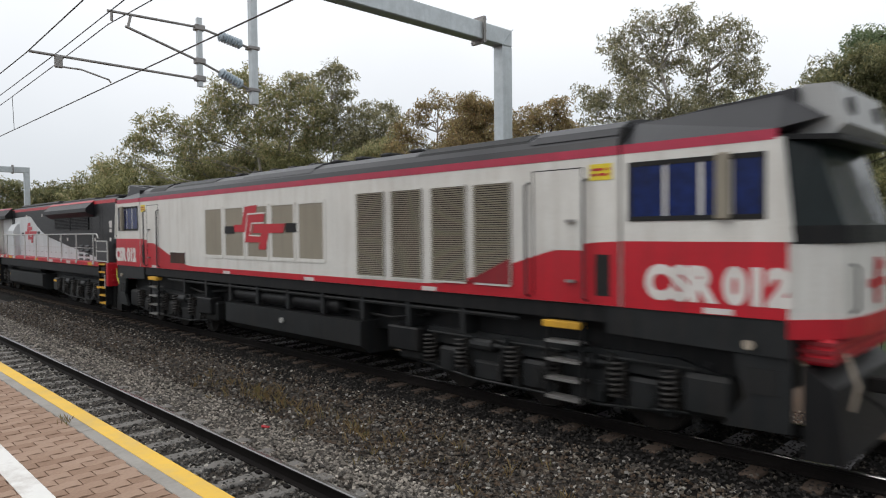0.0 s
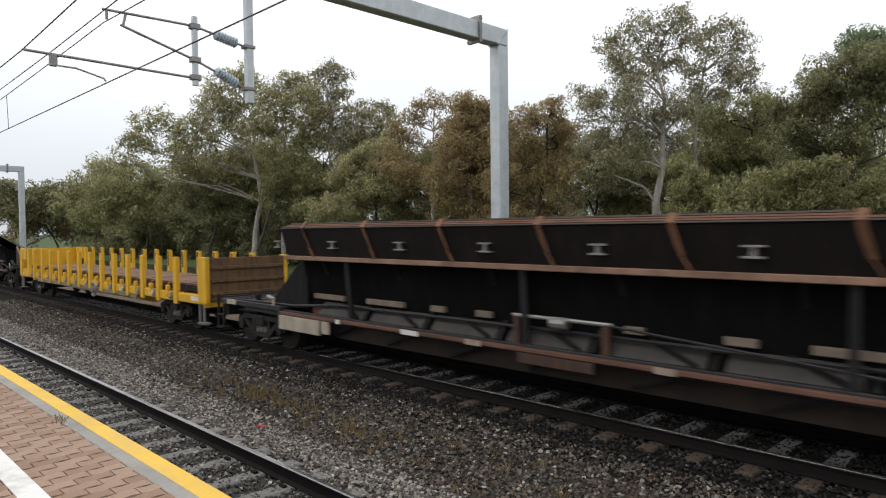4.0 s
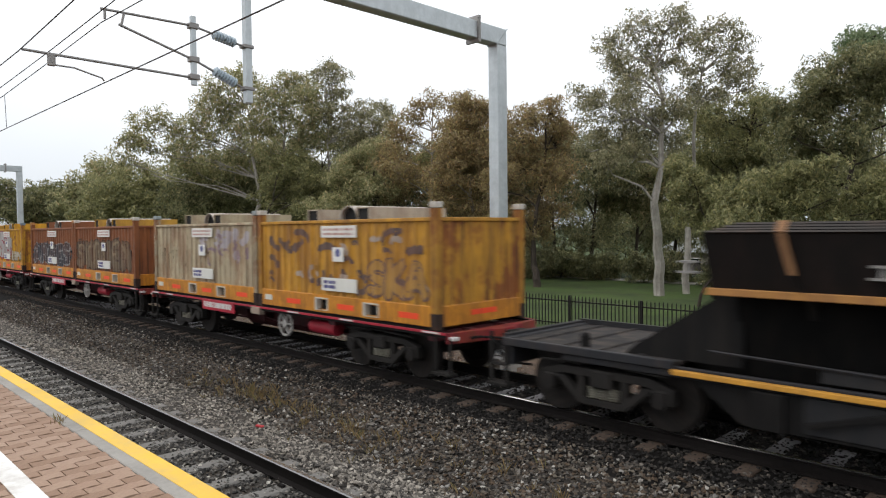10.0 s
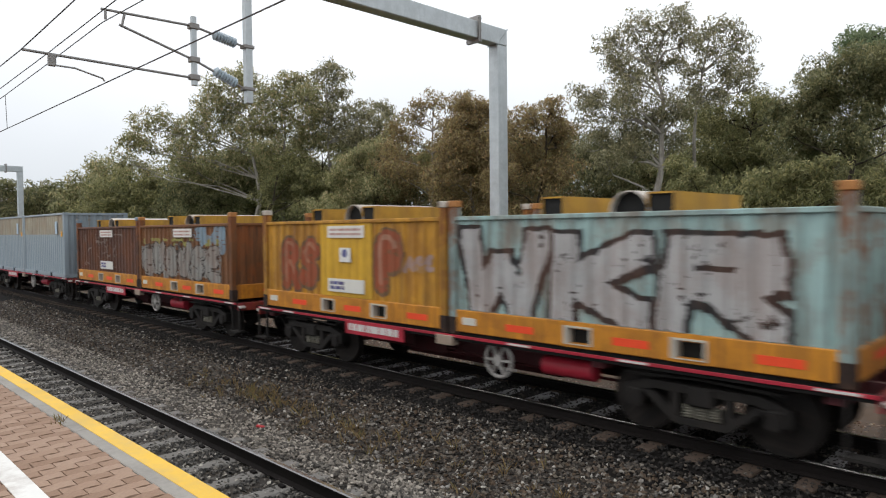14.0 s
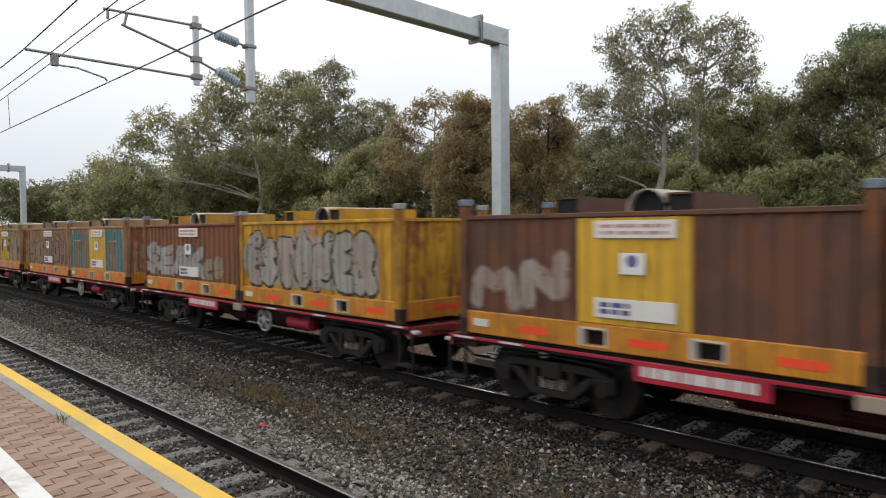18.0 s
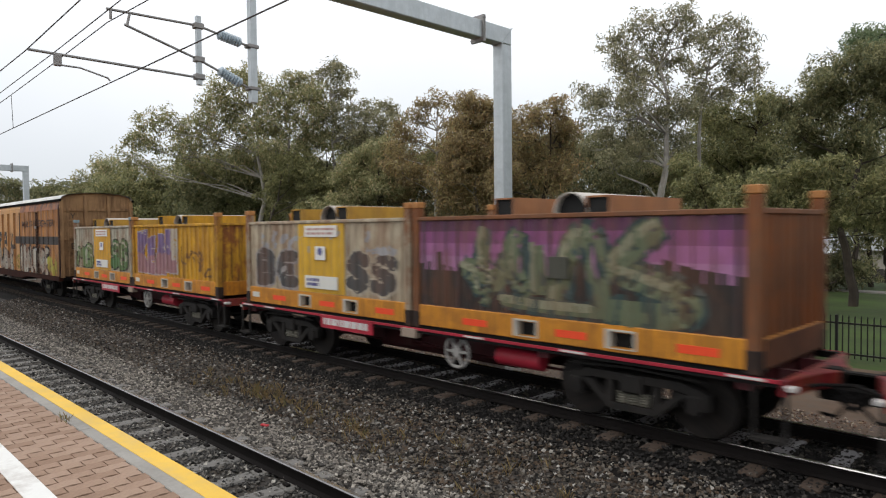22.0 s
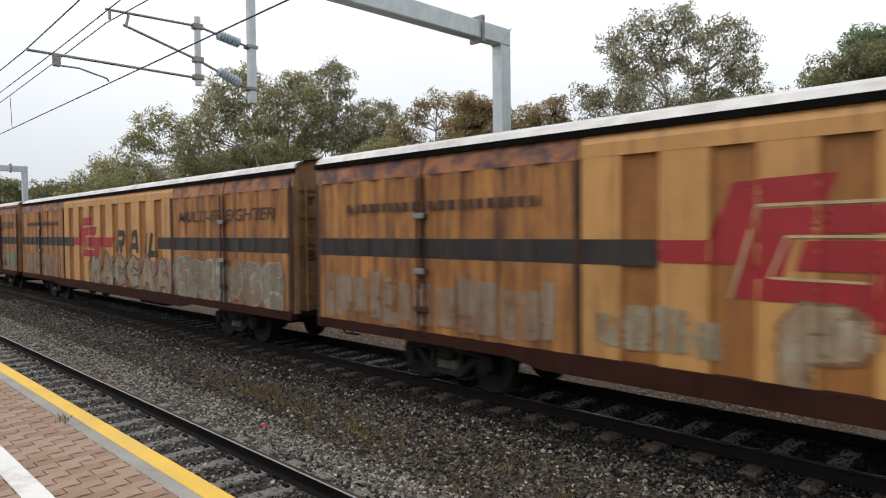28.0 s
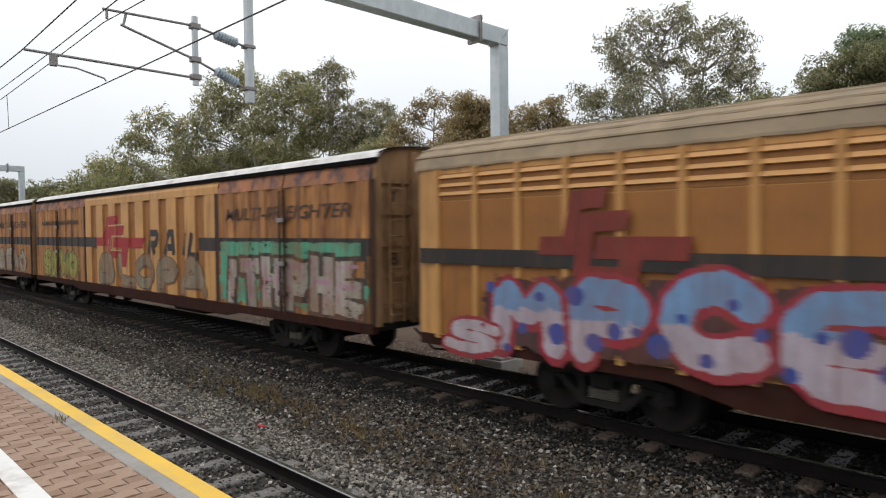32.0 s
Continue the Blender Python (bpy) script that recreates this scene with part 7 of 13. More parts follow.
def well_underframe(w, L, stripe, low):
    """Deep centre sill with short end decks over open bogies and a thin rail along each side."""
    c = Mesh()
    for y in (-0.42, 0.42):
        c.prism([(0.1, 0.98), (0.1, 0.80), (-3.0, 0.74), (-4.4, 0.45), (-L + 4.4, 0.45), (-L + 3.0, 0.74), (-L - 0.1, 0.80), (-L - 0.1, 0.98)], y - 0.05, y + 0.05)
    part("centre_sill", c, "underframe", w)
    # floor coloured near black for the shade down in the well
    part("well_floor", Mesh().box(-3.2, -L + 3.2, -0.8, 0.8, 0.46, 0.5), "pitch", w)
    for x, d in ((0.17, 1), (-L - 0.17, -1)):
        part("headstock", Mesh().box(x, x - d * 0.22, -1.12, 1.12, 0.62, 1.06, 0.02), "sill_slate", w)
        coupler(w, x, d)
        half = 1.02 if d > 0 else 1.14
        deck = Mesh().box(x - d * 0.03, x - d * 2.95, -half, half, 0.985, 1.03)
        for k in range(4):
            deck.box(x - d * (0.5 + 0.62 * k), x - d * (0.56 + 0.62 * k), -half, half, 1.03, 1.05)
        part("deck", deck, "deck_dirt", w, "grimy end deck")
        st = Mesh().beam((x + d * 0.18, -1.16, 1.12), (x + d * 0.18, -1.16, 0.32), 0.05, 0.05).beam((x - d * 0.12, -1.16, 0.9), (x - d * 0.12, -1.16, 0.32), 0.05, 0.05)
        st.box(x + d * 0.22, x - d * 0.18, -1.24, -1.0, 0.28, 0.32).box(x + d * 0.2, x - d * 0.16, -1.2, -1.1, 0.6, 0.64)
        part("shunter_step", st, "galv_dark" if d > 0 and low else "bogie", w)
        cyl = Mesh().lathe((x - d * 0.75, -0.78, 0.86), [(-0.22, 0.13), (0.22, 0.13), (0.25, 0.06), (0.4, 0.03)], 12, "x")
        part("brake_cylinder", cyl, "bogie", w)
    for y in (-1, 1):
        part("side_rail", Mesh().box(-1.72, -16.95, y * 1.15, y * 1.24, 0.875, 0.94, 0.008), stripe, w, "long painted side rail")
        part("rail_web", Mesh().box(-1.8, -L + 1.0, y * 1.08, y * 1.148, 0.83, 0.975, 0.01), "sill_slate", w)
    part("end_sill", Mesh().box(-16.95, -L - 0.1, -1.2, -1.12, 0.93, 1.05, 0.01), "sill_slate", w)
    bogie(w, -1.62)
    bogie(w, -L + 1.62)


def brake_wheel(w, x, z=0.74):
    hw = Mesh()
    hw.tube([(x + 0.25 * math.cos(a * 0.3142), -1.24, z + 0.25 * math.sin(a * 0.3142)) for a in range(21)], 0.028, 6, False)
    for k in range(5):
        a = k * 1.2566
        hw.beam((x, -1.24, z), (x + 0.24 * math.cos(a), -1.24, z + 0.24 * math.sin(a)), 0.03, 0.08, (0, 1, 0))
    hw.lathe((x, -1.24, z), [(-0.04, 0.09), (0.04, 0.09)], 10)
    part("hand_wheel", hw, "hand_wheel", w, "white hand brake wheel")


def gate(w, x0, x1, z1, name="end_gate"):
    """Slotted yellow end frame: two sides and a bulkhead."""
    lo, hi = min(x0, x1), max(x0, x1)
    for y in (-1, 1):
        g = Mesh()
        for x in (lo + 0.08, (lo + hi) / 2, hi - 0.08):
            g.box(x - 0.08, x + 0.08, y * 1.13, y * 1.23, 1.04, z1, 0.01)
        for z in (1.04, 1.5, 1.95, 2.4, z1 - 0.12):
            if z + 0.1 <= z1:
                g.box(lo, hi, y * 1.135, y * 1.225, z, z + 0.13)
        part("gate_side", g, "wagon_yellow", w)
    b = Mesh()
    xe = hi if abs(hi) < abs(lo) else lo
    for y in (-1.1, -0.55, 0.0, 0.55, 1.1):
        b.box(xe - 0.06, xe + 0.06, y - 0.08, y + 0.08, 1.04, z1, 0.01)
    for z in (1.04, 1.5, 1.95, 2.4, z1 - 0.12):
        if z + 0.1 <= z1:
            b.box(xe - 0.05, xe + 0.05, -1.15, 1.15, z, z + 0.13)
    part(name, b, "wagon_yellow", w, "slotted yellow bulkhead")


def beam_wagon(s):
    L = 23.6
    w = thing("bulkhead_wagon", "bright yellow flat wagon with tall posts and slotted bulkheads", "wagon", at_s(s))
    flat_underframe(w, L, "wagon_yellow")
    gate(w, -0.1, -1.98, 2.91)
    gate(w, -L + 0.1, -L + 1.2, 2.91)
    post = Mesh().box(-0.13, 0.13, -0.06, 0.05, 0.84, 2.87, 0.012).box(-0.19, 0.19, -0.065, 0.0, 0.80, 1.02, 0.01)
    data = post.data("post", "wagon_yellow")
    mirror = Mesh().box(-0.13, 0.13, -0.05, 0.06, 0.84, 2.87, 0.012).data("post", "wagon_yellow")
    cap = Mesh().box(-0.05, 0.05, -0.07, -0.055, 2.6, 2.8).data("post_mark", "ledge_rust")
    for x in (-4.2, -5.76, -7.29, -10.33, -11.9, -13.45, -16.45, -18.1, -19.6):
        part("post", data, None, w, at=(x, -1.2, 0))
        p = part("post", mirror, None, w, at=(x, 1.2, 0))
        part("post_mark", cap, None, p)
    for x in (-2.9, -6.5, -9.2, -14.8, -17.3, -21.3):
        part("white_plate", Mesh().box(x, x - 0.5, -1.232, -1.225, 0.88, 0.98), "white_mark", w)
    brake_wheel(w, -10.9)
    enlist(w, s)
    for x0, x1, z0, rows, cols, h, lbl in ((-5.42, -20.2, 1.12, 5, 3, 0.30, "stacked rusty steel beams"), (-2.1, -5.05, 1.06, 3, 3, 0.34, "shorter stack of rusty steel beams"), (-20.6, -22.2, 1.06, 2, 3, 0.34, "short stack of rusty steel beams")):
        t = thing("steel_beam_stack", lbl, "steel beams", at_s(s))
        bm_ = Mesh()
        bw = 0.62
        prof = [(-bw / 2, 0), (bw / 2, 0), (bw / 2, 0.02), (0.01, 0.02), (0.01, h - 0.022), (bw / 2, h - 0.022), (bw / 2, h - 0.004), (-bw / 2, h - 0.004), (-bw / 2, h - 0.022), (-0.01, h - 0.022), (-0.01, 0.02), (-bw / 2, 0.02)]
        bm_.prism(prof, x0, x1, "x")
        web = Mesh().box(x0 - 0.02, x1 + 0.02, -bw / 2 + 0.004, -bw / 2 + 0.012, 0.004, h - 0.006)
        d1 = bm_.data("beam", "beam_rust")
        d2 = web.data("beam_web", "beam_rust")
        for r in range(rows):
            for c in range(cols):
                b = part("beam", d1, None, t, at=(0, -0.64 + 0.64 * c, z0 + r * h))
                if c == 0:
                    part("beam_web", d2, None, b)
        for x in (x0 - 0.8, (x0 + x1) / 2, x1 + 0.9):
            part("timber", Mesh().box(x, x - 0.1, -0.95, 0.95, 1.03, z0), "dirty_cream", t)
        MOVES.append((t, s))


def plate_wagon(s, plates="plate_steel"):
    L = 19.2
    w = thing("plate_wagon", "yellow flat wagon with short posts and low end boards", "wagon", at_s(s), "yellow plate wagons")
    flat_underframe(w, L, "wagon_yellow", bog=2.3)
    data = Mesh().box(-0.12, 0.12, -0.06, 0.05, 0.72, 2.06, 0.012).data("post", "wagon_yellow")
    mirror = Mesh().box(-0.12, 0.12, -0.05, 0.06, 0.80, 2.10, 0.012).data("post", "wagon_yellow")
    mark = Mesh().box(-0.045, 0.045, -0.064, -0.052, 1.5, 2.06).data("post_mark", "ledge_rust")
    stub = Mesh().box(-0.07, 0.07, -0.05, 0.05, 0.9, 1.22, 0.01).data("stake_stub", "wagon_yellow")
    ratchet = Mesh().box(-0.06, 0.06, -0.04, 0.03, 0.84, 1.06, 0.02).lathe((0, -0.03, 0.9), [(-0.05, 0.05), (0.05, 0.05)], 8, "x").data("ratchet", "galv_dark")
    for k in range(13):
        x = -1.89 - 1.245 * k
        part("post", data, None, w, at=(x, -1.2, 0))
        p = part("post", mirror, None, w, at=(x, 1.2, 0))
        part("post_mark", mark, None, p)
        part("stake_stub", stub, None, w, at=(x - 0.62, -1.2, 0))
        part("ratchet", ratchet, None, w, at=(x - 0.28, -1.24, 0))
    for y in (-1.25, 1.13):
        part("end_post", Mesh().box(0.06, -0.16, y, y + 0.12, 0.82, 2.08, 0.01), "wagon_yellow", w)
        for a, b in ((-L + 1.58, -L + 1.27), (-L + 0.36, -L)):
            part("end_post", Mesh().box(a, b, y, y + 0.12, 0.82, 2.09, 0.01), "wagon_yellow", w)
        part("end_board", Mesh().box(-L + 0.99, -L + 0.37, y + 0.02, y + 0.1, 1.56, 2.08, 0.01), "wagon_yellow", w)
        part("end_board", Mesh().box(-L + 1.26, -L + 0.37, y + 0.03, y + 0.09, 1.04, 1.16, 0.01), "wagon_yellow", w)
    part("end_panel", Mesh().box(0.07, -0.01, -1.13, 1.13, 0.9, 2.06, 0.012), "board_brown", w, "rusty brown end panel")
    for z in (1.05, 1.4, 1.75):
        part("end_rib", Mesh().box(0.07, 0.13, -1.1, 1.1, z, z + 0.09, 0.01), "board_brown", w)
    part("side_panel", Mesh().box(0.08, -0.40, -1.262, -1.20, 0.84, 2.09, 0.012), "wagon_yellow", w, "yellow corner panel")
    part("end_panel", Mesh().box(-L + 0.02, -L - 0.06, -1.13, 1.13, 0.9, 2.06, 0.012), "wagon_yellow", w, "yellow end panel")
    part("lower_sill", Mesh().box(-5.0, -16.5, -1.2, -1.1, 0.67, 0.80, 0.01), "galv_dark" if plates == "plate_red" else "wagon_yellow", w)
    for x in (-0.4, -3.4, -5.9, -9.6, -14.6, -18.6):
        part("white_plate", Mesh().box(x, x - 0.5, -1.232, -1.225, 0.87, 1.0), "white_mark", w)
    brake_wheel(w, -8.95)
    enlist(w, s)
    t = thing("steel_plate_stack", "flat stack of dark steel plates held by straps", "steel plates", at_s(s), "plate stacks")
    for k in range(4):
        part("plate", Mesh().box(-0.75 - 0.06 * k, -L + 0.9, -0.98, 0.98, 1.09 + 0.055 * k, 1.14 + 0.055 * k), plates if k == 3 else "plate_edge", t)
    for x in (-2.6, -9.0, -16.6):
        part("timber", Mesh().box(x, x - 0.1, -1, 1, 1.03, 1.09), "dirty_cream", t)
    for k in range(25):
        x = -1.45 - 0.6225 * k
        m = Mesh()
        for a, b in zip([(-1.2, 0.95), (-1.12, 1.26), (-0.98, 1.322), (1.0, 1.322), (1.14, 1.2)], [(-1.12, 1.26), (-0.98, 1.322), (1.0, 1.322), (1.14, 1.2), (1.19, 1.0)]):
            m.beam((x, a[0], a[1]), (x + 0.06, b[0], b[1]), 0.06, 0.012)
        part("strap", m, "strap" if k % 5 else "strap_blue", t)
    MOVES.append((t, s))


def slope_wagon(s, ledge, low=False, stripe="stripe_orange"):
    """Well wagon with a tilted frame that carries wide plates, upper edge out over the near side."""
    L = 19.7
    rusty = stripe == "rail_red"
    w = thing("tilted_plate_wagon", "black well wagon with a tilted plate frame" + (" and an orange ledge" if low else " and rust-red side rails" if rusty else ""), "wagon", at_s(s), "tilted-plate wagons")
    well_underframe(w, L, stripe, low)
    if low:
        part("side_plate", Mesh().prism([(-3.0, 0.83), (-L + 3.0, 0.83), (-L + 3.6, 0.38), (-3.4, 0.38)], -1.14, -1.10), "underframe", w)
        for k in range(6):
            x = -3.75 - 2.1 * k
            part("well_panel", Mesh().box(x, x - 1.15, -1.158, -1.142, 0.42, 0.83, 0.006), "floor_pale" if k in (1, 3) else "well_panel", w, "dull slate panel")
            part("stiffener", Mesh().box(x - 1.35, x - 1.72, -1.22, -1.142, 0.38, 0.83, 0.012), "underframe", w)
            part("brace", Mesh().beam((x - 0.1, -1.2, 0.84), (x - 1.1, -1.2, 0.52), 0.05, 0.06), "underframe", w)
            part("deck_block", Mesh().box(x + 0.2, x - 1.0, -1.10, -0.98, 1.0, 1.17, 0.012), "well_panel", w)
    else:
        # recessed belly under the rail, leaning floor panels over it
        part("belly_plate", Mesh().prism([(-2.9, 0.86), (-L + 3.2, 0.86), (-L + 4.6, 0.49), (-4.4, 0.49)], -0.92, -0.88), "belly_brown", w, "grimy brown belly plate")
        for k in range(7):
            x = -3.6 - 1.75 * k
            me = Mesh()
            q = [(x, -1.08, 0.98), (x - 1.5, -1.08, 0.98), (x - 1.5, -0.86, 1.27), (x, -0.86, 1.27)]
            me.add(q + [(a, y + 0.03, z - 0.03) for a, y, z in q], [(0, 1, 2, 3), (7, 6, 5, 4), (0, 4, 5, 1), (1, 5, 6, 2), (2, 6, 7, 3), (3, 7, 4, 0)])
            part("floor_panel", me, "floor_pale" if rusty else "floor_blue", w, "leaning grimy floor panel")
            part("floor_rib", Mesh().beam((x + 0.12, -1.1, 0.97), (x + 0.12, -0.84, 1.3), 0.09, 0.07), "underframe", w)
            part("brace", Mesh().beam((x - 0.1, -1.1, 1.0), (x - 0.8, -0.93, 1.24), 0.05, 0.05), "underframe", w)
            part("lower_brace", Mesh().beam((x - 0.2, -1.12, 0.86), (x - 1.1, -0.95, 0.55), 0.05, 0.05), "underframe", w)
        for a, b in ((-3.5, -4.35), (-4.9, -5.9), (-6.5, -6.9), (-8.0, -8.3), (-10.75, -11.1), (-11.85, -12.2), (-12.94, -14.06), (-14.81, -15.89)):
            part("packing_block", Mesh().box(a, b, -0.99, -0.84, 1.29, 1.40, 0.012), "block_tan" if rusty else "well_panel", w, "tan timber packing block" if rusty else "")
        part("cover_plate", Mesh().box(-15.33, -16.92, -1.262, -1.20, 0.55, 0.862, 0.008), "dirty_cream", w, "cream cover plate under the rail")
        part("cover_plate", Mesh().box(-15.0, -15.26, -1.25, -1.20, 0.60, 0.862, 0.008), "dirty_cream", w)
        part("hanging_board", Mesh().box(-8.63, -10.0, -1.235, -1.20, 0.70, 0.862, 0.008), "rust_dark", w, "brown board hanging under the rail")
        for a, b in ((-3.6, -4.05), (-7.4, -7.7), (-10.75, -11.1), (-12.25, -12.72), (-14.62, -14.75)):
            if rusty:
                part("white_plate", Mesh().box(a, b, -1.252, -1.243, 0.86, 0.95), "plate_beige" if a > -12 else "white_mark", w)
        part("tail_plate", Mesh().box(-19.0, -19.45, -1.235, -1.202, 0.94, 1.06, 0.008), "dirty_cream", w)
        part("patch_plate", Mesh().box(-15.2, -15.98, -0.97, -0.93, 0.9, 1.12, 0.01), "rust" if rusty else "rust_dark", w, "rusty patch plate")
        for x in (-8.5, -10.1):
            part("pipe_post", Mesh().box(x - 0.06, x + 0.06, -1.14, -1.06, 0.95, 1.42, 0.01), "rust_dark", w)
        part("pipe", Mesh().tube([(-8.4, -1.12, 1.41), (-10.15, -1.12, 1.42)], 0.03, 8).lathe((-9.3, -1.1, 1.36), [(-0.14, 0.09), (0.14, 0.09)], 10, "x"), "galv_dark", w, "pale pipe with a small tank")
        part("brake_pipe", Mesh().tube([(-2.6, -0.9, 1.05), (-3.4, -1.0, 1.2), (-8.3, -1.0, 1.22), (-14.9, -1.0, 1.2), (-16.6, -1.05, 1.08), (-18.9, -1.1, 1.07)], 0.03, 6), "sill_slate", w)
        for y in (-0.95, -0.3):
            part("tie_bar", Mesh().beam((-16.6, y, 1.07), (-18.6, y - 0.1, 1.06), 0.06, 0.03), "galv_dark", w)
        part("lever", Mesh().tube([(-17.3, -1.16, 1.0), (-17.3, -1.16, 1.2), (-17.55, -1.16, 1.24)], 0.04, 8), "dirty_cream", w)
        for x in (-1.55, -0.72):
            part("lever", Mesh().tube([(x, -1.05, 0.95), (x, -1.08, 1.2), (x - 0.08, -1.06, 1.28), (x - 0.16, -1.0, 1.2)], 0.03, 6), "dirty_cream" if x < -1 else "bogie", w)
        part("brake_rigging", Mesh().box(-0.3, -1.9, -1.04, -0.82, 1.03, 1.17, 0.03).box(-0.5, -0.9, -1.08, -0.5, 1.17, 1.25, 0.02).tube([(-0.2, -1.06, 1.1), (-2.2, -1.06, 1.04)], 0.035, 6), "bogie", w)
    part("air_hose", Mesh().tube([(-2.9, -1.10, 1.02), (-4.6, -1.12, 1.10), (-6.6, -1.13, 1.26), (-8.45, -1.13, 1.40)] if not low else [(-2.9, -1.12, 1.22), (-6, -1.12, 1.12), (-9, -1.13, 1.20), (-13, -1.12, 1.11), (-16.5, -1.12, 1.22)], 0.02, 6), "sill_slate", w)
    x0, x1 = -2.7, -16.4
    top = 2.70 if low else 2.82
    led = 2.0 if low else 2.2
    # leaning black sheet paints in the shade below the plates
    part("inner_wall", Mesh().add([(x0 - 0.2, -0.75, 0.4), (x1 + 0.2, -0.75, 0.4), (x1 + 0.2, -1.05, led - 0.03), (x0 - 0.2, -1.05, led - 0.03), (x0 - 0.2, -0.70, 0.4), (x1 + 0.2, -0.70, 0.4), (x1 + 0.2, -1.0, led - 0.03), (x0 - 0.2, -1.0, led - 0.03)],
                                 [(0, 1, 2, 3), (7, 6, 5, 4), (0, 3, 7, 4), (1, 5, 6, 2), (3, 2, 6, 7), (0, 4, 5, 1)]), "pitch", w, "black sheet for the shade under the tilted plates")
    for k in range(6):
        x = x0 - 0.9 - 2.35 * k
        part("trestle", Mesh().prism([(-1.15, led - 0.06), (-0.95, led - 0.06), (0.9, 1.03), (-0.6, 1.03)], x - 0.05, x + 0.05, "x"), "underframe", w)
    part("ledge", Mesh().box(x0 + 0.05, x1 - 0.05, -1.36, -1.20, led - 0.06, led + 0.03, 0.01), ledge, w, "worn ledge beam")
    for y in (-0.95, 0.6):
        part("rear_stay", Mesh().prism([(x1 + 0.25, led - 0.06), (x1 + 0.25, 1.03), (x1 - 1.35, 1.03), (x1 - 1.20, 1.16), (x1 + 0.02, led - 0.06)], y - 0.03, y + 0.03), "underframe", w)
    for k in range(3):
        x = -5.4 - 4.47 * k
        part("strut", Mesh().beam((x, -1.24, led - 0.06), (x - 0.05, -1.1, 0.95), 0.10, 0.07), "well_panel", w)
    if low:
        part("end_stop", Mesh().box(-1.72, -2.4, -0.58, 0.1, 1.36, 1.90, 0.02), "rust", w, "rusty end stop box")
        for x in (-1.66, -2.38):
            part("stop_frame", Mesh().box(x, x - 0.08, -0.62, 0.14, 1.03, 1.96, 0.01), "underframe", w)
        for x in (-4.2, -8.6, -13.1):
            part("ledge_patch", Mesh().box(x, x - 0.62, -1.366, -1.361, led - 0.055, led + 0.025), "white_mark", w, "bare white patch")
    else:
        g = part("gusset", Mesh().prism([(-2.2, 1.03), (-2.2, led - 0.12), (-2.08, led - 0.10), (-1.25, 1.5), (-1.2, 1.03)], -0.64, -0.60), "rust_dark", w, "dark rusty gusset")
        part("edge_strip", Mesh().beam((-2.08, -0.62, led - 0.09), (-1.25, -0.62, 1.51), 0.09, 0.015), "block_tan", g)
        part("end_stop", Mesh().box(-1.5, -2.15, -0.56, 0.5, 1.03, 1.68, 0.02), "rust_dark", w, "rusty end stop box")
        if not rusty:
            part("stop_face", Mesh().box(-1.55, -2.12, -0.665, -0.645, 1.40, 1.58, 0.004), "ledge_orange", w, "orange stop face")
    if not low:
        part("brake_stand", Mesh().box(-0.02, -0.30, -0.75, 0.6, 1.03, 1.92, 0.05).box(-0.3, -0.62, -0.55, 0.3, 1.03, 1.5, 0.05).box(-0.05, -0.5, -0.95, -0.75, 1.03, 1.62, 0.04).tube([(-0.7, -0.6, 1.03), (-0.75, -0.6, 1.4), (-0.4, -0.6, 1.75)], 0.03, 6), "belly_brown", w, "grimy brown-black brake stand")
        part("hand_wheel", Mesh().tube([(0.02, 0.26 * math.cos(a * 0.3142) - 0.2, 1.62 + 0.26 * math.sin(a * 0.3142)) for a in range(21)], 0.022, 6, False).beam((0.02, -0.46, 1.62), (0.02, 0.06, 1.62), 0.03, 0.02).beam((0.02, -0.2, 1.36), (0.02, -0.2, 1.88), 0.03, 0.02), "bogie", w)
        part("deck_gear", Mesh().box(-0.75, -1.15, -0.7, -0.2, 1.03, 1.22, 0.03).lathe((-1.0, -0.86, 1.12), [(-0.2, 0.08), (0.2, 0.08)], 10, "x").beam((-0.7, -0.9, 1.06), (-1.8, -0.8, 1.10), 0.05, 0.05).box(-0.2, -0.5, -1.02, -0.96, 1.03, 1.16), "bogie", w)
        part("pale_fitting", Mesh().beam((-0.75, -0.98, 1.07), (-1.1, -0.98, 1.22), 0.07, 0.04).box(-1.3, -1.5, -1.0, -0.9, 1.05, 1.12, 0.01), "dirty_cream", w)
    if low:
        part("brake_lever", Mesh().box(-0.5, -1.55, -1.22, -1.05, 1.06, 1.20, 0.02), stripe, w, "orange lever guard")
    part("bracket", Mesh().beam((-1.8, -1.0, 1.03), (-1.45, -1.0, 1.42), 0.12, 0.05).beam((-1.47, -1.0, 1.42), (-0.9, -1.0, 1.16), 0.12, 0.05), "dirty_cream" if low else "bogie", w, "pale bracket")
    part("brake_box", Mesh().box(-0.5, -1.25, -0.5, 0.15, 1.03, 1.13, 0.02).beam((0.15, -1.1, 1.1), (0.15, 1.1, 1.1), 0.06, 0.1).beam((-1.3, 0.9, 1.1), (0.2, 0.9, 1.1), 0.06, 0.1), "galv_dark" if low else "bogie", w)
    part("lip", Mesh().box(-L - 0.15, -L + 1.7, 1.02, 1.1, 1.03, 1.12).box(-L - 0.15, -L - 0.05, -1.1, 1.1, 1.03, 1.1), "sill_slate", w)
    part("stanchion", Mesh().lathe((-L + 1.25, -0.9, 1.03), [(0, 0.07), (0.16, 0.07), (0.2, 0.04)], 10, "z"), "underframe", w)
    enlist(w, s)
    t = thing("tilted_plate_load", "wide dark steel plates chained on the slope", "steel plates", at_s(s), "tilted plate loads")
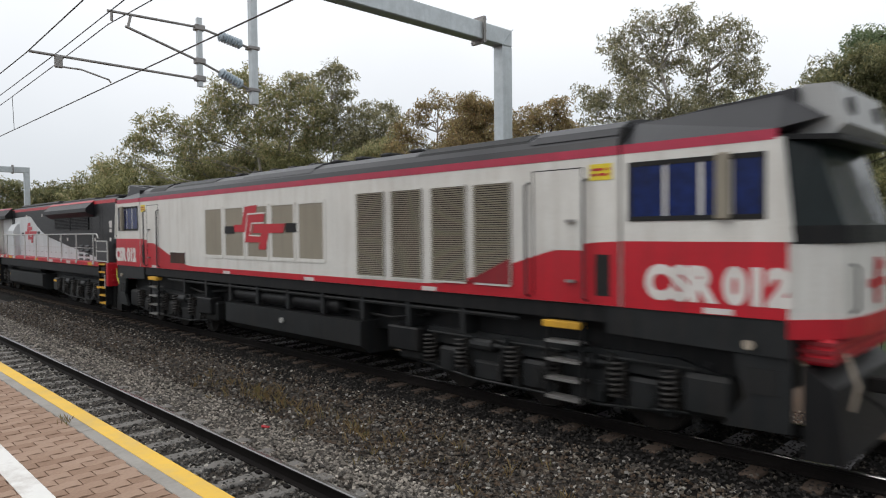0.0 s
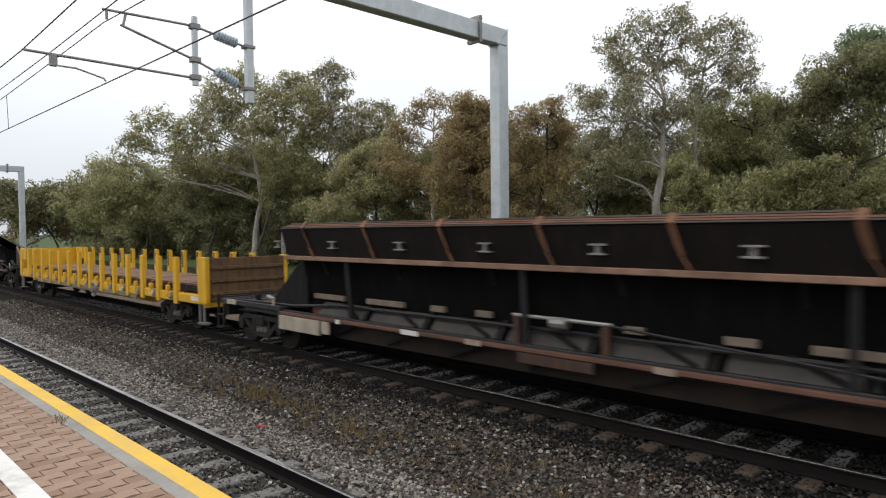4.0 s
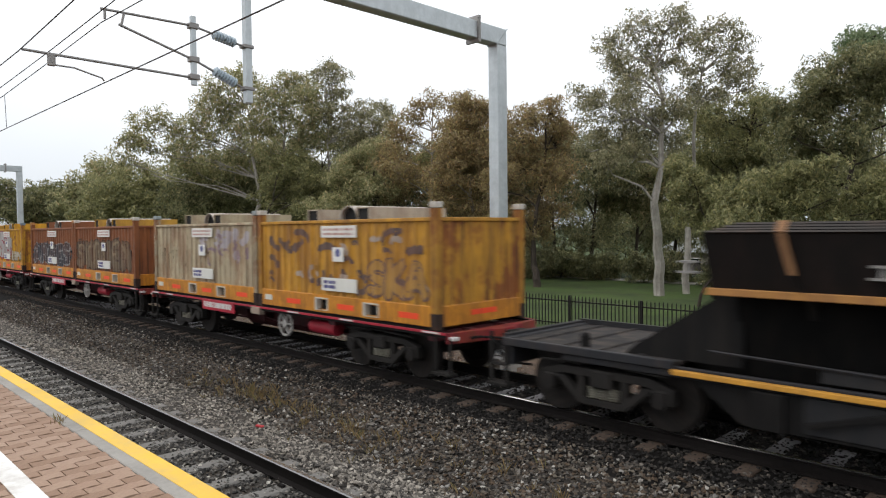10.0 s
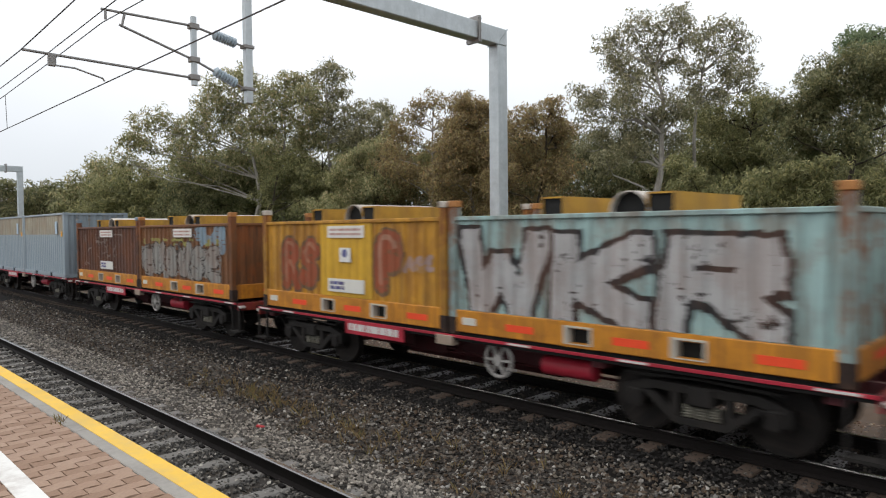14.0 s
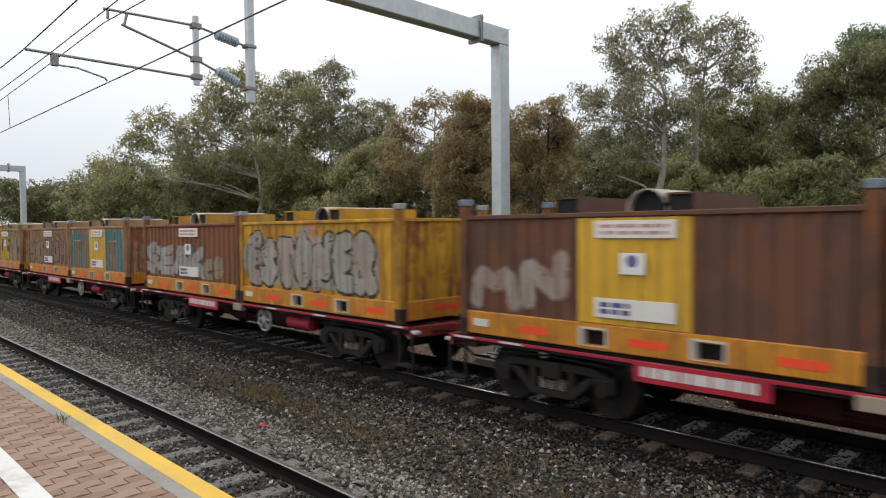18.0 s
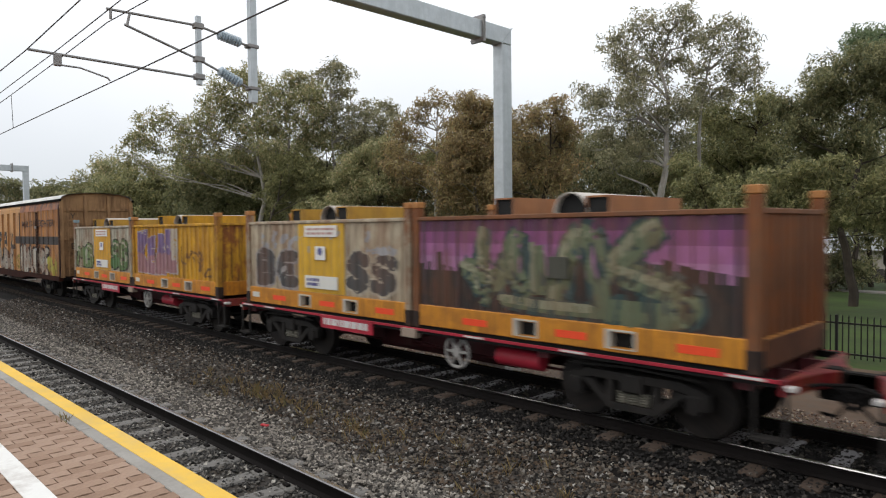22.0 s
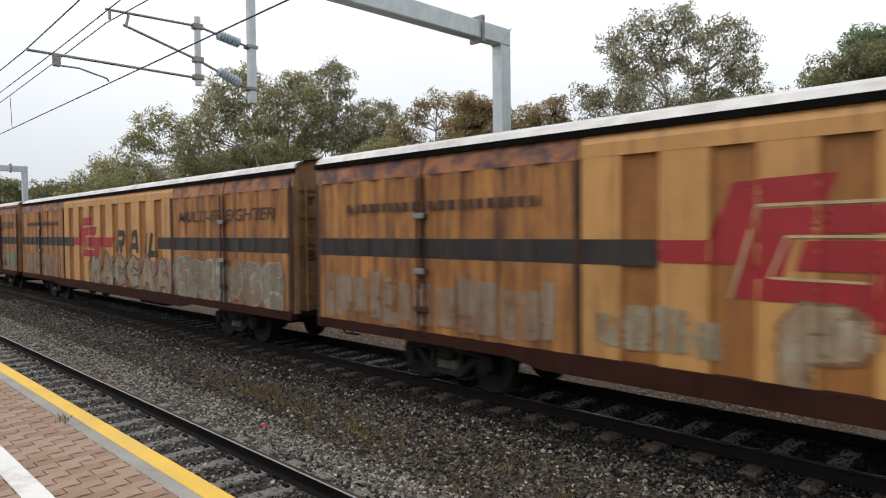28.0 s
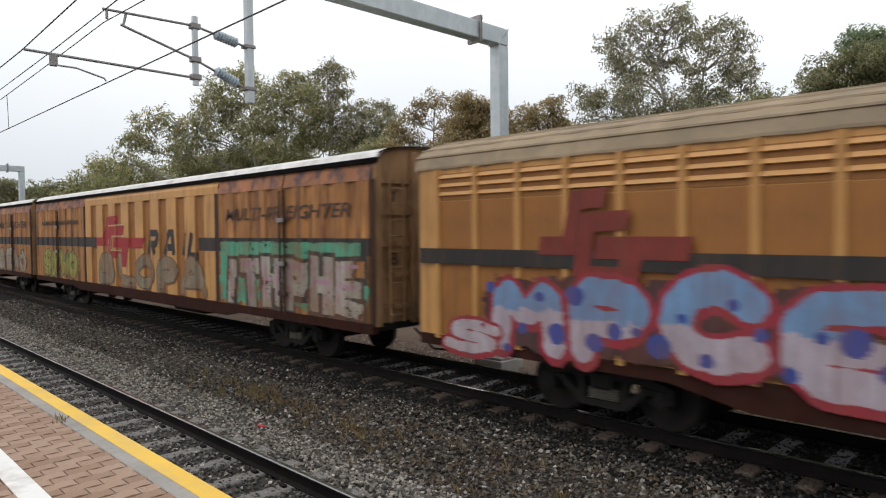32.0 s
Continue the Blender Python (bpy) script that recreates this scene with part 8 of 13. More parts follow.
    # side boards between the ledge and the upper edge lean outwards
    part("side_board", Mesh().add([(x0, -1.30, led + 0.03), (x1, -1.30, led + 0.03), (x1 - 0.05, -1.47, top), (x0, -1.47, top), (x0, -1.24, led + 0.03), (x1, -1.24, led + 0.03), (x1 - 0.05, -1.41, top), (x0, -1.41, top)],
                                 [(0, 1, 2, 3), (7, 6, 5, 4), (0, 3, 7, 4), (1, 5, 6, 2), (3, 2, 6, 7), (0, 4, 5, 1)]), "steel_dark", t)
    for k in range(4):
        o = 0.03 * k
        xa = x0 + (0.0, -0.5, -2.6, -2.7)[k]
        part("plate", Mesh().add([(xa, -1.50 + o, top + o), (x1 + 0.1 * k, -1.50 + o, top + o), (x1 - 1.1, 1.42, 0.98 + o), (xa - 0.7, 1.42, 0.98 + o),
                                  (xa, -1.49 + o, top + 0.022 + o), (x1 + 0.1 * k, -1.49 + o, top + 0.022 + o), (x1 - 1.1, 1.43, 1.002 + o), (xa - 0.7, 1.43, 1.002 + o)],
                                 [(0, 1, 2, 3), (7, 6, 5, 4), (0, 4, 5, 1), (1, 5, 6, 2), (2, 6, 7, 3), (3, 7, 4, 0)]), "plate_rust" if rusty and k % 3 else "plate_steel", t)
    for k in range(7):
        x = x0 - 0.55 - 2.05 * k
        m = Mesh().beam((x + 0.08, -1.36, led + 0.22), (x, -1.50, top), 0.10, 0.02).beam((x, -1.51, top), (x, -1.40, top + 0.12), 0.10, 0.02).beam((x, -1.40, top + 0.12), (x - 0.35, 0.2, 1.90), 0.10, 0.02)
        st = part("strap", m, "strap_rust" if low else "strap_brown" if rusty else "strap_dim", t, "rust-orange strap" if low else "rust-brown strap" if rusty else "faded dark strap")
        part("chain", Mesh().beam((x + 0.08, -1.37, led + 0.22), (x + 0.2, -1.36, led + 0.03), 0.06, 0.015), "strap_brown" if rusty else "steel_dark", st)
        if low or rusty:
            part("hook", Mesh().box(x - 0.95, x - 1.2, -1.46, -1.36, led + 0.33, led + 0.355).box(x - 0.97, x - 1.22, -1.43, -1.33, led + 0.20, led + 0.225).box(x - 1.06, x - 1.12, -1.42, -1.36, led + 0.2, led + 0.34), "galv_dark", t)
    MOVES.append((t, s))


beam_wagon(-47.1)
slope_wagon(-71.6, "ledge_brown", stripe="rail_red")
plate_wagon(-92.25, "plate_red")
slope_wagon(-112.7, "ledge_brown", stripe="rail_red")
plate_wagon(-133.4)
slope_wagon(-153.8, "ledge_rust")
slope_wagon(-174.6, "ledge_orange", True)


# ---------------------------------------------------------------- box vans
M.update({
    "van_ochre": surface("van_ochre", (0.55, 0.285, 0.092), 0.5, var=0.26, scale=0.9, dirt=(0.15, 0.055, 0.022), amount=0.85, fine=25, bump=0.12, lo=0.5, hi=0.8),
    # flutes get a darker ochre to raise their contrast with the proud ribs
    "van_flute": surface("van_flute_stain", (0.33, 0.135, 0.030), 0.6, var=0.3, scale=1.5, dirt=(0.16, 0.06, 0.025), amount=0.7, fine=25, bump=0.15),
    "van_door": surface("van_door_paint", (0.50, 0.222, 0.058), 0.6, var=0.4, scale=0.8, dirt=(0.085, 0.030, 0.018), amount=0.95, fine=25, bump=0.15, lo=0.40, hi=0.66, rust=0.3),
    "van_cant": surface("van_cant_stain", (0.36, 0.135, 0.05), 0.6, var=0.5, scale=0.9, dirt=(0.045, 0.026, 0.036), amount=0.9, fine=25, streak=False, lo=0.45, hi=0.6),
    "van_seam": surface("rusty_black_seam", (0.045, 0.022, 0.016), 0.85, var=0.4, dirt=(0.11, 0.045, 0.02), amount=0.5),
    "van_roof": surface("van_roof", (0.72, 0.71, 0.69), 0.5, 0.2, var=0.25, scale=1.0, dirt=(0.25, 0.18, 0.14), amount=0.5, streak=False),
    "van_black": surface("van_black_stripe", (0.022, 0.020, 0.019), 0.6, var=0.3, scale=1.5, dirt=(0.10, 0.055, 0.03), amount=0.5),
    "van_end": surface("van_end_paint", (0.34, 0.20, 0.10), 0.75, var=0.4, scale=1.2, dirt=(0.06, 0.03, 0.02), amount=0.9, spec=0.2),
    "van_sill": surface("van_sill", (0.045, 0.015, 0.010), 0.85, var=0.4, dirt=(0.03, 0.02, 0.017), amount=0.7, spec=0.1),
    "van_red": surface("van_emblem_red", (0.34, 0.018, 0.022), 0.55, var=0.25, dirt=(0.15, 0.03, 0.025), amount=0.4),
    "van_red_dull": surface("faded_emblem_red", (0.20, 0.03, 0.022), 0.65, var=0.35, dirt=(0.14, 0.05, 0.03), amount=0.6),
    "roof_tan": surface("louvre_van_roof", (0.34, 0.26, 0.165), 0.7, 0.0, var=0.35, scale=1.0, dirt=(0.17, 0.13, 0.10), amount=0.7, streak=False),
    "letter_cream": surface("letter_cream", (0.55, 0.42, 0.25), 0.6, var=0.3, amount=0.4),
    "letter_black": surface("letter_black", (0.022, 0.02, 0.02), 0.6, var=0.3, dirt=(0.12, 0.06, 0.03), amount=0.45),
    "letter_faded": surface("letter_faded", (0.045, 0.028, 0.025), 0.65, var=0.4, dirt=(0.2, 0.09, 0.04), amount=0.6),
})


def fluted(x0, x1, z0, z1, y, depth, pitch, proud, sgn=-1, k0=0, k1=1):
    """Wall with broad pressed flutes; flutes take material k1. Returns mesh and skin."""
    me = Mesh()
    e = 0.06

    def skin(x):
        t = (x0 - x) % pitch
        if t < proud:
            return y
        if t < proud + e:
            return y - depth * (t - proud) / e
        if t < pitch - e:
            return y - depth
        return y - depth * (pitch - t) / e
    xs, kinds = [], []
    n = int(abs(x1 - x0) / pitch) + 1
    for i in range(n):
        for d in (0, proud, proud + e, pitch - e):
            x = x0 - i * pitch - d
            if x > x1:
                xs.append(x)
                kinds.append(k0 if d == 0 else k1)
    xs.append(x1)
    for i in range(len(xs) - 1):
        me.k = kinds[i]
        a, b = xs[i], xs[i + 1]
        ya, yb = sgn * skin(a - 1e-6), sgn * skin(b + 1e-6)
        me.add([(a, ya, z0), (b, yb, z0), (b, yb, z1), (a, ya, z1)], [(0, 1, 2, 3)])
    me.k = 0
    me.add([(x0, sgn * (y - depth - 0.05), z0), (x1, sgn * (y - depth - 0.05), z0), (x1, sgn * (y - depth - 0.05), z1), (x0, sgn * (y - depth - 0.05), z1)], [(3, 2, 1, 0)])
    return me, skin


def conform(me, skin, off, x, z):
    """Lays lettering, drawn flat, onto a ribbed wall."""
    bm = bmesh.new()
    bm.from_mesh(me)
    for v in bm.verts:
        px, pz, d = v.co.x + x, v.co.y + z, v.co.z
        v.co = (px, -(skin(px) + off) + (0.001 if d < 0 else -0.001), pz)
    bm.to_mesh(me)
    bm.free()
    return me


def words(parent, text, size, skin, x, z, mat, shear=0.0, bold=0.0, off=0.012, stretch=1.0, name="lettering"):
    me = lettering(text, size, 0.002, shear, bold)
    if stretch != 1.0:
        for v in me.vertices:
            v.co.x *= stretch
    me = conform(me, skin, off, x, z)
    me.materials.append(M[mat])
    return part(name, me, None, parent)


def van_profile(half, eave, top, n=10):
    pts = [(-half, eave)]
    for i in range(n + 1):
        a = math.pi * i / n
        pts.append((-half * 1.0 * math.cos(a) * 0.985, eave + 0.05 + (top - eave - 0.05) * math.sin(a) ** 0.75))
    pts.append((half, eave))
    return pts


VAN = {}
FLAT = lambda y: (lambda x: y)


def freight_van(s, paints, seed, shade=1.0):
    L, half = 23.0, 1.43
    rnd = random.Random(seed)
    w = thing("freight_van", "ochre bogie freight van with a black stripe and rust streaks", "wagon", at_s(s), "ochre freight vans")
    if not VAN:
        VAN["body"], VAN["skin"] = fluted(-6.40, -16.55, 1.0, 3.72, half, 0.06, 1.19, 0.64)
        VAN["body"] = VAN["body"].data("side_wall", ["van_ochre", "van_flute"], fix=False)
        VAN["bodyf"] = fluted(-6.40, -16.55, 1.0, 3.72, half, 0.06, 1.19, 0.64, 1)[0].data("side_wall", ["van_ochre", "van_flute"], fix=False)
        for nm, a, b in (("d1", -0.14, -3.12), ("d2", -3.18, -6.16), ("d3", -16.62, -19.72), ("d4", -19.78, -22.86)):
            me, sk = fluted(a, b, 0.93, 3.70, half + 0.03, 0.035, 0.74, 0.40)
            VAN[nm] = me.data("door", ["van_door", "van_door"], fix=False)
            VAN.setdefault("doors", []).append((b, a, sk))
            VAN[nm + "f"] = fluted(a, b, 0.93, 3.70, half + 0.03, 0.035, 0.74, 0.40, 1)[0].data("door", ["van_door", "van_door"], fix=False)
        VAN["cants"] = []
        for y in (-1, 1):
            for a, b in ((-0.1, -3.12), (-3.18, -6.2), (-16.58, -19.72), (-19.78, -22.9)):
                c = Mesh()
                c.add([(a, y * (half + 0.035), 3.70), (b, y * (half + 0.035), 3.70), (b, y * (half - 0.05), 4.05), (a, y * (half - 0.05), 4.05), (a, y * (half - 0.08), 3.70), (b, y * (half - 0.08), 3.70)],
                      [(0, 1, 2, 3), (0, 3, 4), (1, 5, 2), (0, 4, 5, 1)])
                VAN["cants"].append(c.data("cant_panel", "van_cant"))
        c = Mesh()
        for y in (-1, 1):
            c.add([(-6.22, y * (half + 0.004), 3.72), (-16.55, y * (half + 0.004), 3.72), (-16.55, y * (half + 0.004), 3.9), (-6.22, y * (half + 0.004), 3.9), (-16.55, y * (half - 0.05), 4.05), (-6.22, y * (half - 0.05), 4.05), (-6.22, y * (half - 0.1), 3.72), (-16.55, y * (half - 0.1), 3.72)],
                  [(0, 1, 2, 3), (3, 2, 4, 5), (0, 6, 7, 1)])
        VAN["cornice"] = c.data("cornice", "van_ochre")
        prof = van_profile(half, 4.05, 4.40)
        r = Mesh()
        xs = [0.02] + [-0.5 - i for i in range(23)] + [-23.02]
        r.grid([[(x, y, z) for y, z in prof] for x in xs])
        r.grid([[(x, y * 0.97, z - 0.03) for y, z in prof] for x in xs])
        VAN["roof"] = r.data("roof", "van_roof", True)
        g = Mesh()
        for y in (-1, 1):
            g.box(0.03, -23.03, y * (half - 0.07), y * (half + 0.014), 4.02, 4.115)
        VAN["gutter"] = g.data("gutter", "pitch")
        VAN["gutter_tan"] = g.data("gutter", "van_cant")
        for nm, x, d in (("e1", -0.08, 1), ("e2", -22.92, -1)):
            e = Mesh().prism([(y * 0.96, z - 0.02) for y, z in prof] + [(half * 0.96, 1.0), (-half * 0.96, 1.0)], x, x - d * 0.06, "x")
            VAN[nm + "r"] = [Mesh().box(x, x + d * 0.09, y - 0.07, y + 0.07, 0.95, 4.08 if abs(y) > 1 else 4.28, 0.01).data("end_post", "van_end") for y in (-1.34, -0.45, 0.45, 1.34)]
            VAN[nm + "r"] += [Mesh().box(x, x + d * 0.05, -1.3, 1.3, z - 0.05, z + 0.05).data("end_rib", "van_end") for z in (1.3, 1.9, 2.5, 3.1, 3.7)]
            VAN[nm] = e.data("end_wall", "van_end")
            lad = Mesh()
            for y in (-1.12, -0.78):
                lad.tube([(x + d * 0.14, y, 1.0), (x + d * 0.14, y, 3.9)], 0.018, 6)
            for k in range(9):
                lad.tube([(x + d * 0.14, -1.12, 1.15 + 0.3 * k), (x + d * 0.14, -0.78, 1.15 + 0.3 * k)], 0.014, 6)
            VAN[nm + "l"] = lad.data("ladder", "van_end")
        sill = [(-0.05, 1.0), (-0.05, 0.81), (-5.2, 0.81), (-5.8, 0.70), (-17.2, 0.70), (-17.8, 0.81), (-22.95, 0.81), (-22.95, 1.0)]
        VAN["sill"] = Mesh().prism(sill, -half - 0.05, -half + 0.1).data("sill", "van_sill")
        VAN["sillf"] = Mesh().prism(sill, half - 0.1, half + 0.05).data("sill", "van_sill")
        VAN["floor"] = Mesh().box(-0.06, -22.94, -half + 0.1, half - 0.1, 0.86, 1.0).box(-4.5, -18.5, -0.4, 0.4, 0.55, 0.86).box(-8, -10, -1.0, 1.0, 0.5, 0.86).data("underframe", "underframe")
        VAN["marks"] = []
        for text, z in (("Y", 3.32), ("B", 2.1)):
            me = lettering(text, 0.34, 0.003)
            for v in me.vertices:
                v.co = (-0.066 + (0.006 if v.co.z > 0 else 0.0), -0.92 + v.co.x, z + v.co.y)
            me.materials.append(M["letter_black"])
            VAN["marks"].append(me)
        VAN["rods"] = []
        for x in (-3.15, -19.75):
            rod = Mesh()
            for dx in (-0.09, 0.09):
                rod.tube([(x + dx, -half - 0.07, 0.95), (x + dx, -half - 0.07, 3.65)], 0.018, 6)
            for z in (1.4, 2.05, 3.0):
                rod.box(x - 0.16, x + 0.16, -half - 0.1, -half - 0.05, z - 0.05, z + 0.05, 0.01)
            VAN["rods"].append(rod.data("door_rod", "van_seam"))
        VAN["latch"] = Mesh().box(-0.13, 0.13, -half - 0.13, -half - 0.1, -0.05, 0.05, 0.01).data("latch_plate", "galv_dark")
        VAN["posts"] = []
        for x in (-0.07, -6.19, -16.58, -22.93):
            VAN["posts"].append(Mesh().box(x - (0.22 if x == -6.19 else 0.05), x + 0.05, -half - 0.02, -half + 0.05, 0.95, 3.72).data("wall_post", "van_seam"))
        st, _ = fluted(-6.40, -16.55, 2.27, 2.61, half + 0.003, 0.06, 1.19, 0.64)
        VAN["stripe"] = st.data("black_stripe", "van_black", fix=False)
        for nm, a, b in (("s1", -0.14, -3.12), ("s2", -3.18, -6.16), ("s3", -16.62, -19.72), ("s4", -19.78, -22.86)):
            VAN[nm] = fluted(a, b, 2.27, 2.61, half + 0.033, 0.035, 0.74, 0.40)[0].data("black_stripe", "van_black", fix=False)
        VAN["sk2"] = fluted(-0.14, -3.12, 0.93, 3.70, half + 0.03, 0.035, 0.74, 0.40)[1]
    for key, nm in (("body", "side_wall"), ("bodyf", "side_wall"), ("d1", "door"), ("d2", "door"), ("d3", "door"), ("d4", "door"), ("d1f", "door"), ("d2f", "door"), ("d3f", "door"), ("d4f", "door"),
                    ("cornice", "cornice"), ("roof", "roof"), ("gutter_tan" if s == -561.6 else "gutter", "gutter"), ("e1", "end_wall"), ("e2", "end_wall"), ("e1l", "ladder"), ("e2l", "ladder"), ("sill", "sill"), ("sillf", "sill"), ("floor", "underframe"),
                    ("s1", "black_stripe"), ("s2", "black_stripe"), ("s3", "black_stripe"), ("s4", "black_stripe")):
        part(nm, VAN[key], None, w)
    for me in VAN["cants"]:
        part("cant_panel", me, None, w)
    for me in VAN["e1r"] + VAN["e2r"]:
        part(me.name.split(".")[0], me, None, w)
    for me in VAN["marks"]:
        part("end_letter", me, None, w, "black stencilled letter")
    for me in VAN["posts"]:
        part("wall_post", me, None, w)
    for me in VAN["rods"]:
        rod = part("door_rod", me, None, w)
        for z in (2.05, 3.0):
            part("latch_plate", VAN["latch"], None, rod, at=(-3.15 if me is VAN["rods"][0] else -19.75, 0, z))
    sk = VAN["skin"]
    part("black_stripe", fluted(-6.40, -7.5, 2.27, 2.61, 1.433, 0.06, 1.19, 0.64)[0], "van_black", w)
    part("black_stripe", fluted(-15.4 - 0.0, -16.55, 2.27, 2.61, 1.437, 0.0, 0.97, 0.97)[0], "van_black", w)
    emblem(w, sk, -13.3, 2.44, 1.82, 1.10, "van_red", edge="letter_cream")
    # R, A, I, L as broad slanted strokes
    for xx, ww, strokes in ((-10.9, 0.62, (((0, 0), (0, 1), (0.9, 1), (1, 0.88), (1, 0.6), (0.9, 0.48), (0, 0.48)), ((0.5, 0.48), (0.95, 0)))), (-9.75, 0.8, (((0, 0), (0.36, 1), (0.62, 1), (1, 0)), ((0.18, 0.34), (0.84, 0.34)))),
                            (-8.45, 0.3, (((0, 0), (0, 1)),)), (-8.0, 0.5, (((0, 1), (0, 0), (1, 0)),))):
        m = Mesh()
        for i, pts in enumerate(strokes):
            ribbon(m, [(xx + ww * a + 0.22 * b, 2.12 + 0.62 * b) for a, b in pts], 0.20, sk, 0.010 + 0.001 * i, 0)
        part("lettering", m, "letter_black", w)
    for text, xx in (("MULTI-FR", -4.55), ("EIGHTER", -1.9)):
        words(w, text, 0.40, FLAT(1.462), xx, 3.03, "letter_faded", 0.25, 0.006, off=0.006, stretch=1.5)
    part("marking", bars(-21.9, -17.2, 3.07, 3.27, 1, -1.475, seed, 0.8, (0.09, 0.17, 0.06, 0.11)), "letter_faded", w, "faded line of small writing")
    bogie(w, -3.4)
    bogie(w, -19.6)
    for x, d in ((-0.05, 1), (-22.95, -1)):
        coupler(w, x, d)
    doors = VAN["doors"]
    wall = lambda x: sk(x) if -16.55 < x < -6.22 else next((k(x) for lo, hi, k in doors if lo <= x <= hi), 1.462)
    can = Spray(-22.86, -0.14, 0.90, 2.60, wall, seed * 7)
    for name, *args, opts in paints:
        if name == "drips":
            can.drips(*args, **opts)
        elif name == "scrawl":
            can.scrawl(*args, **opts)
        elif name == "block":
            can.blocks(*args)
        else:
            can.letters(name, *args, **{"wear": 0.3, **opts})
    can.emit(w, 0.016, "faded")
    return enlist(w, s)


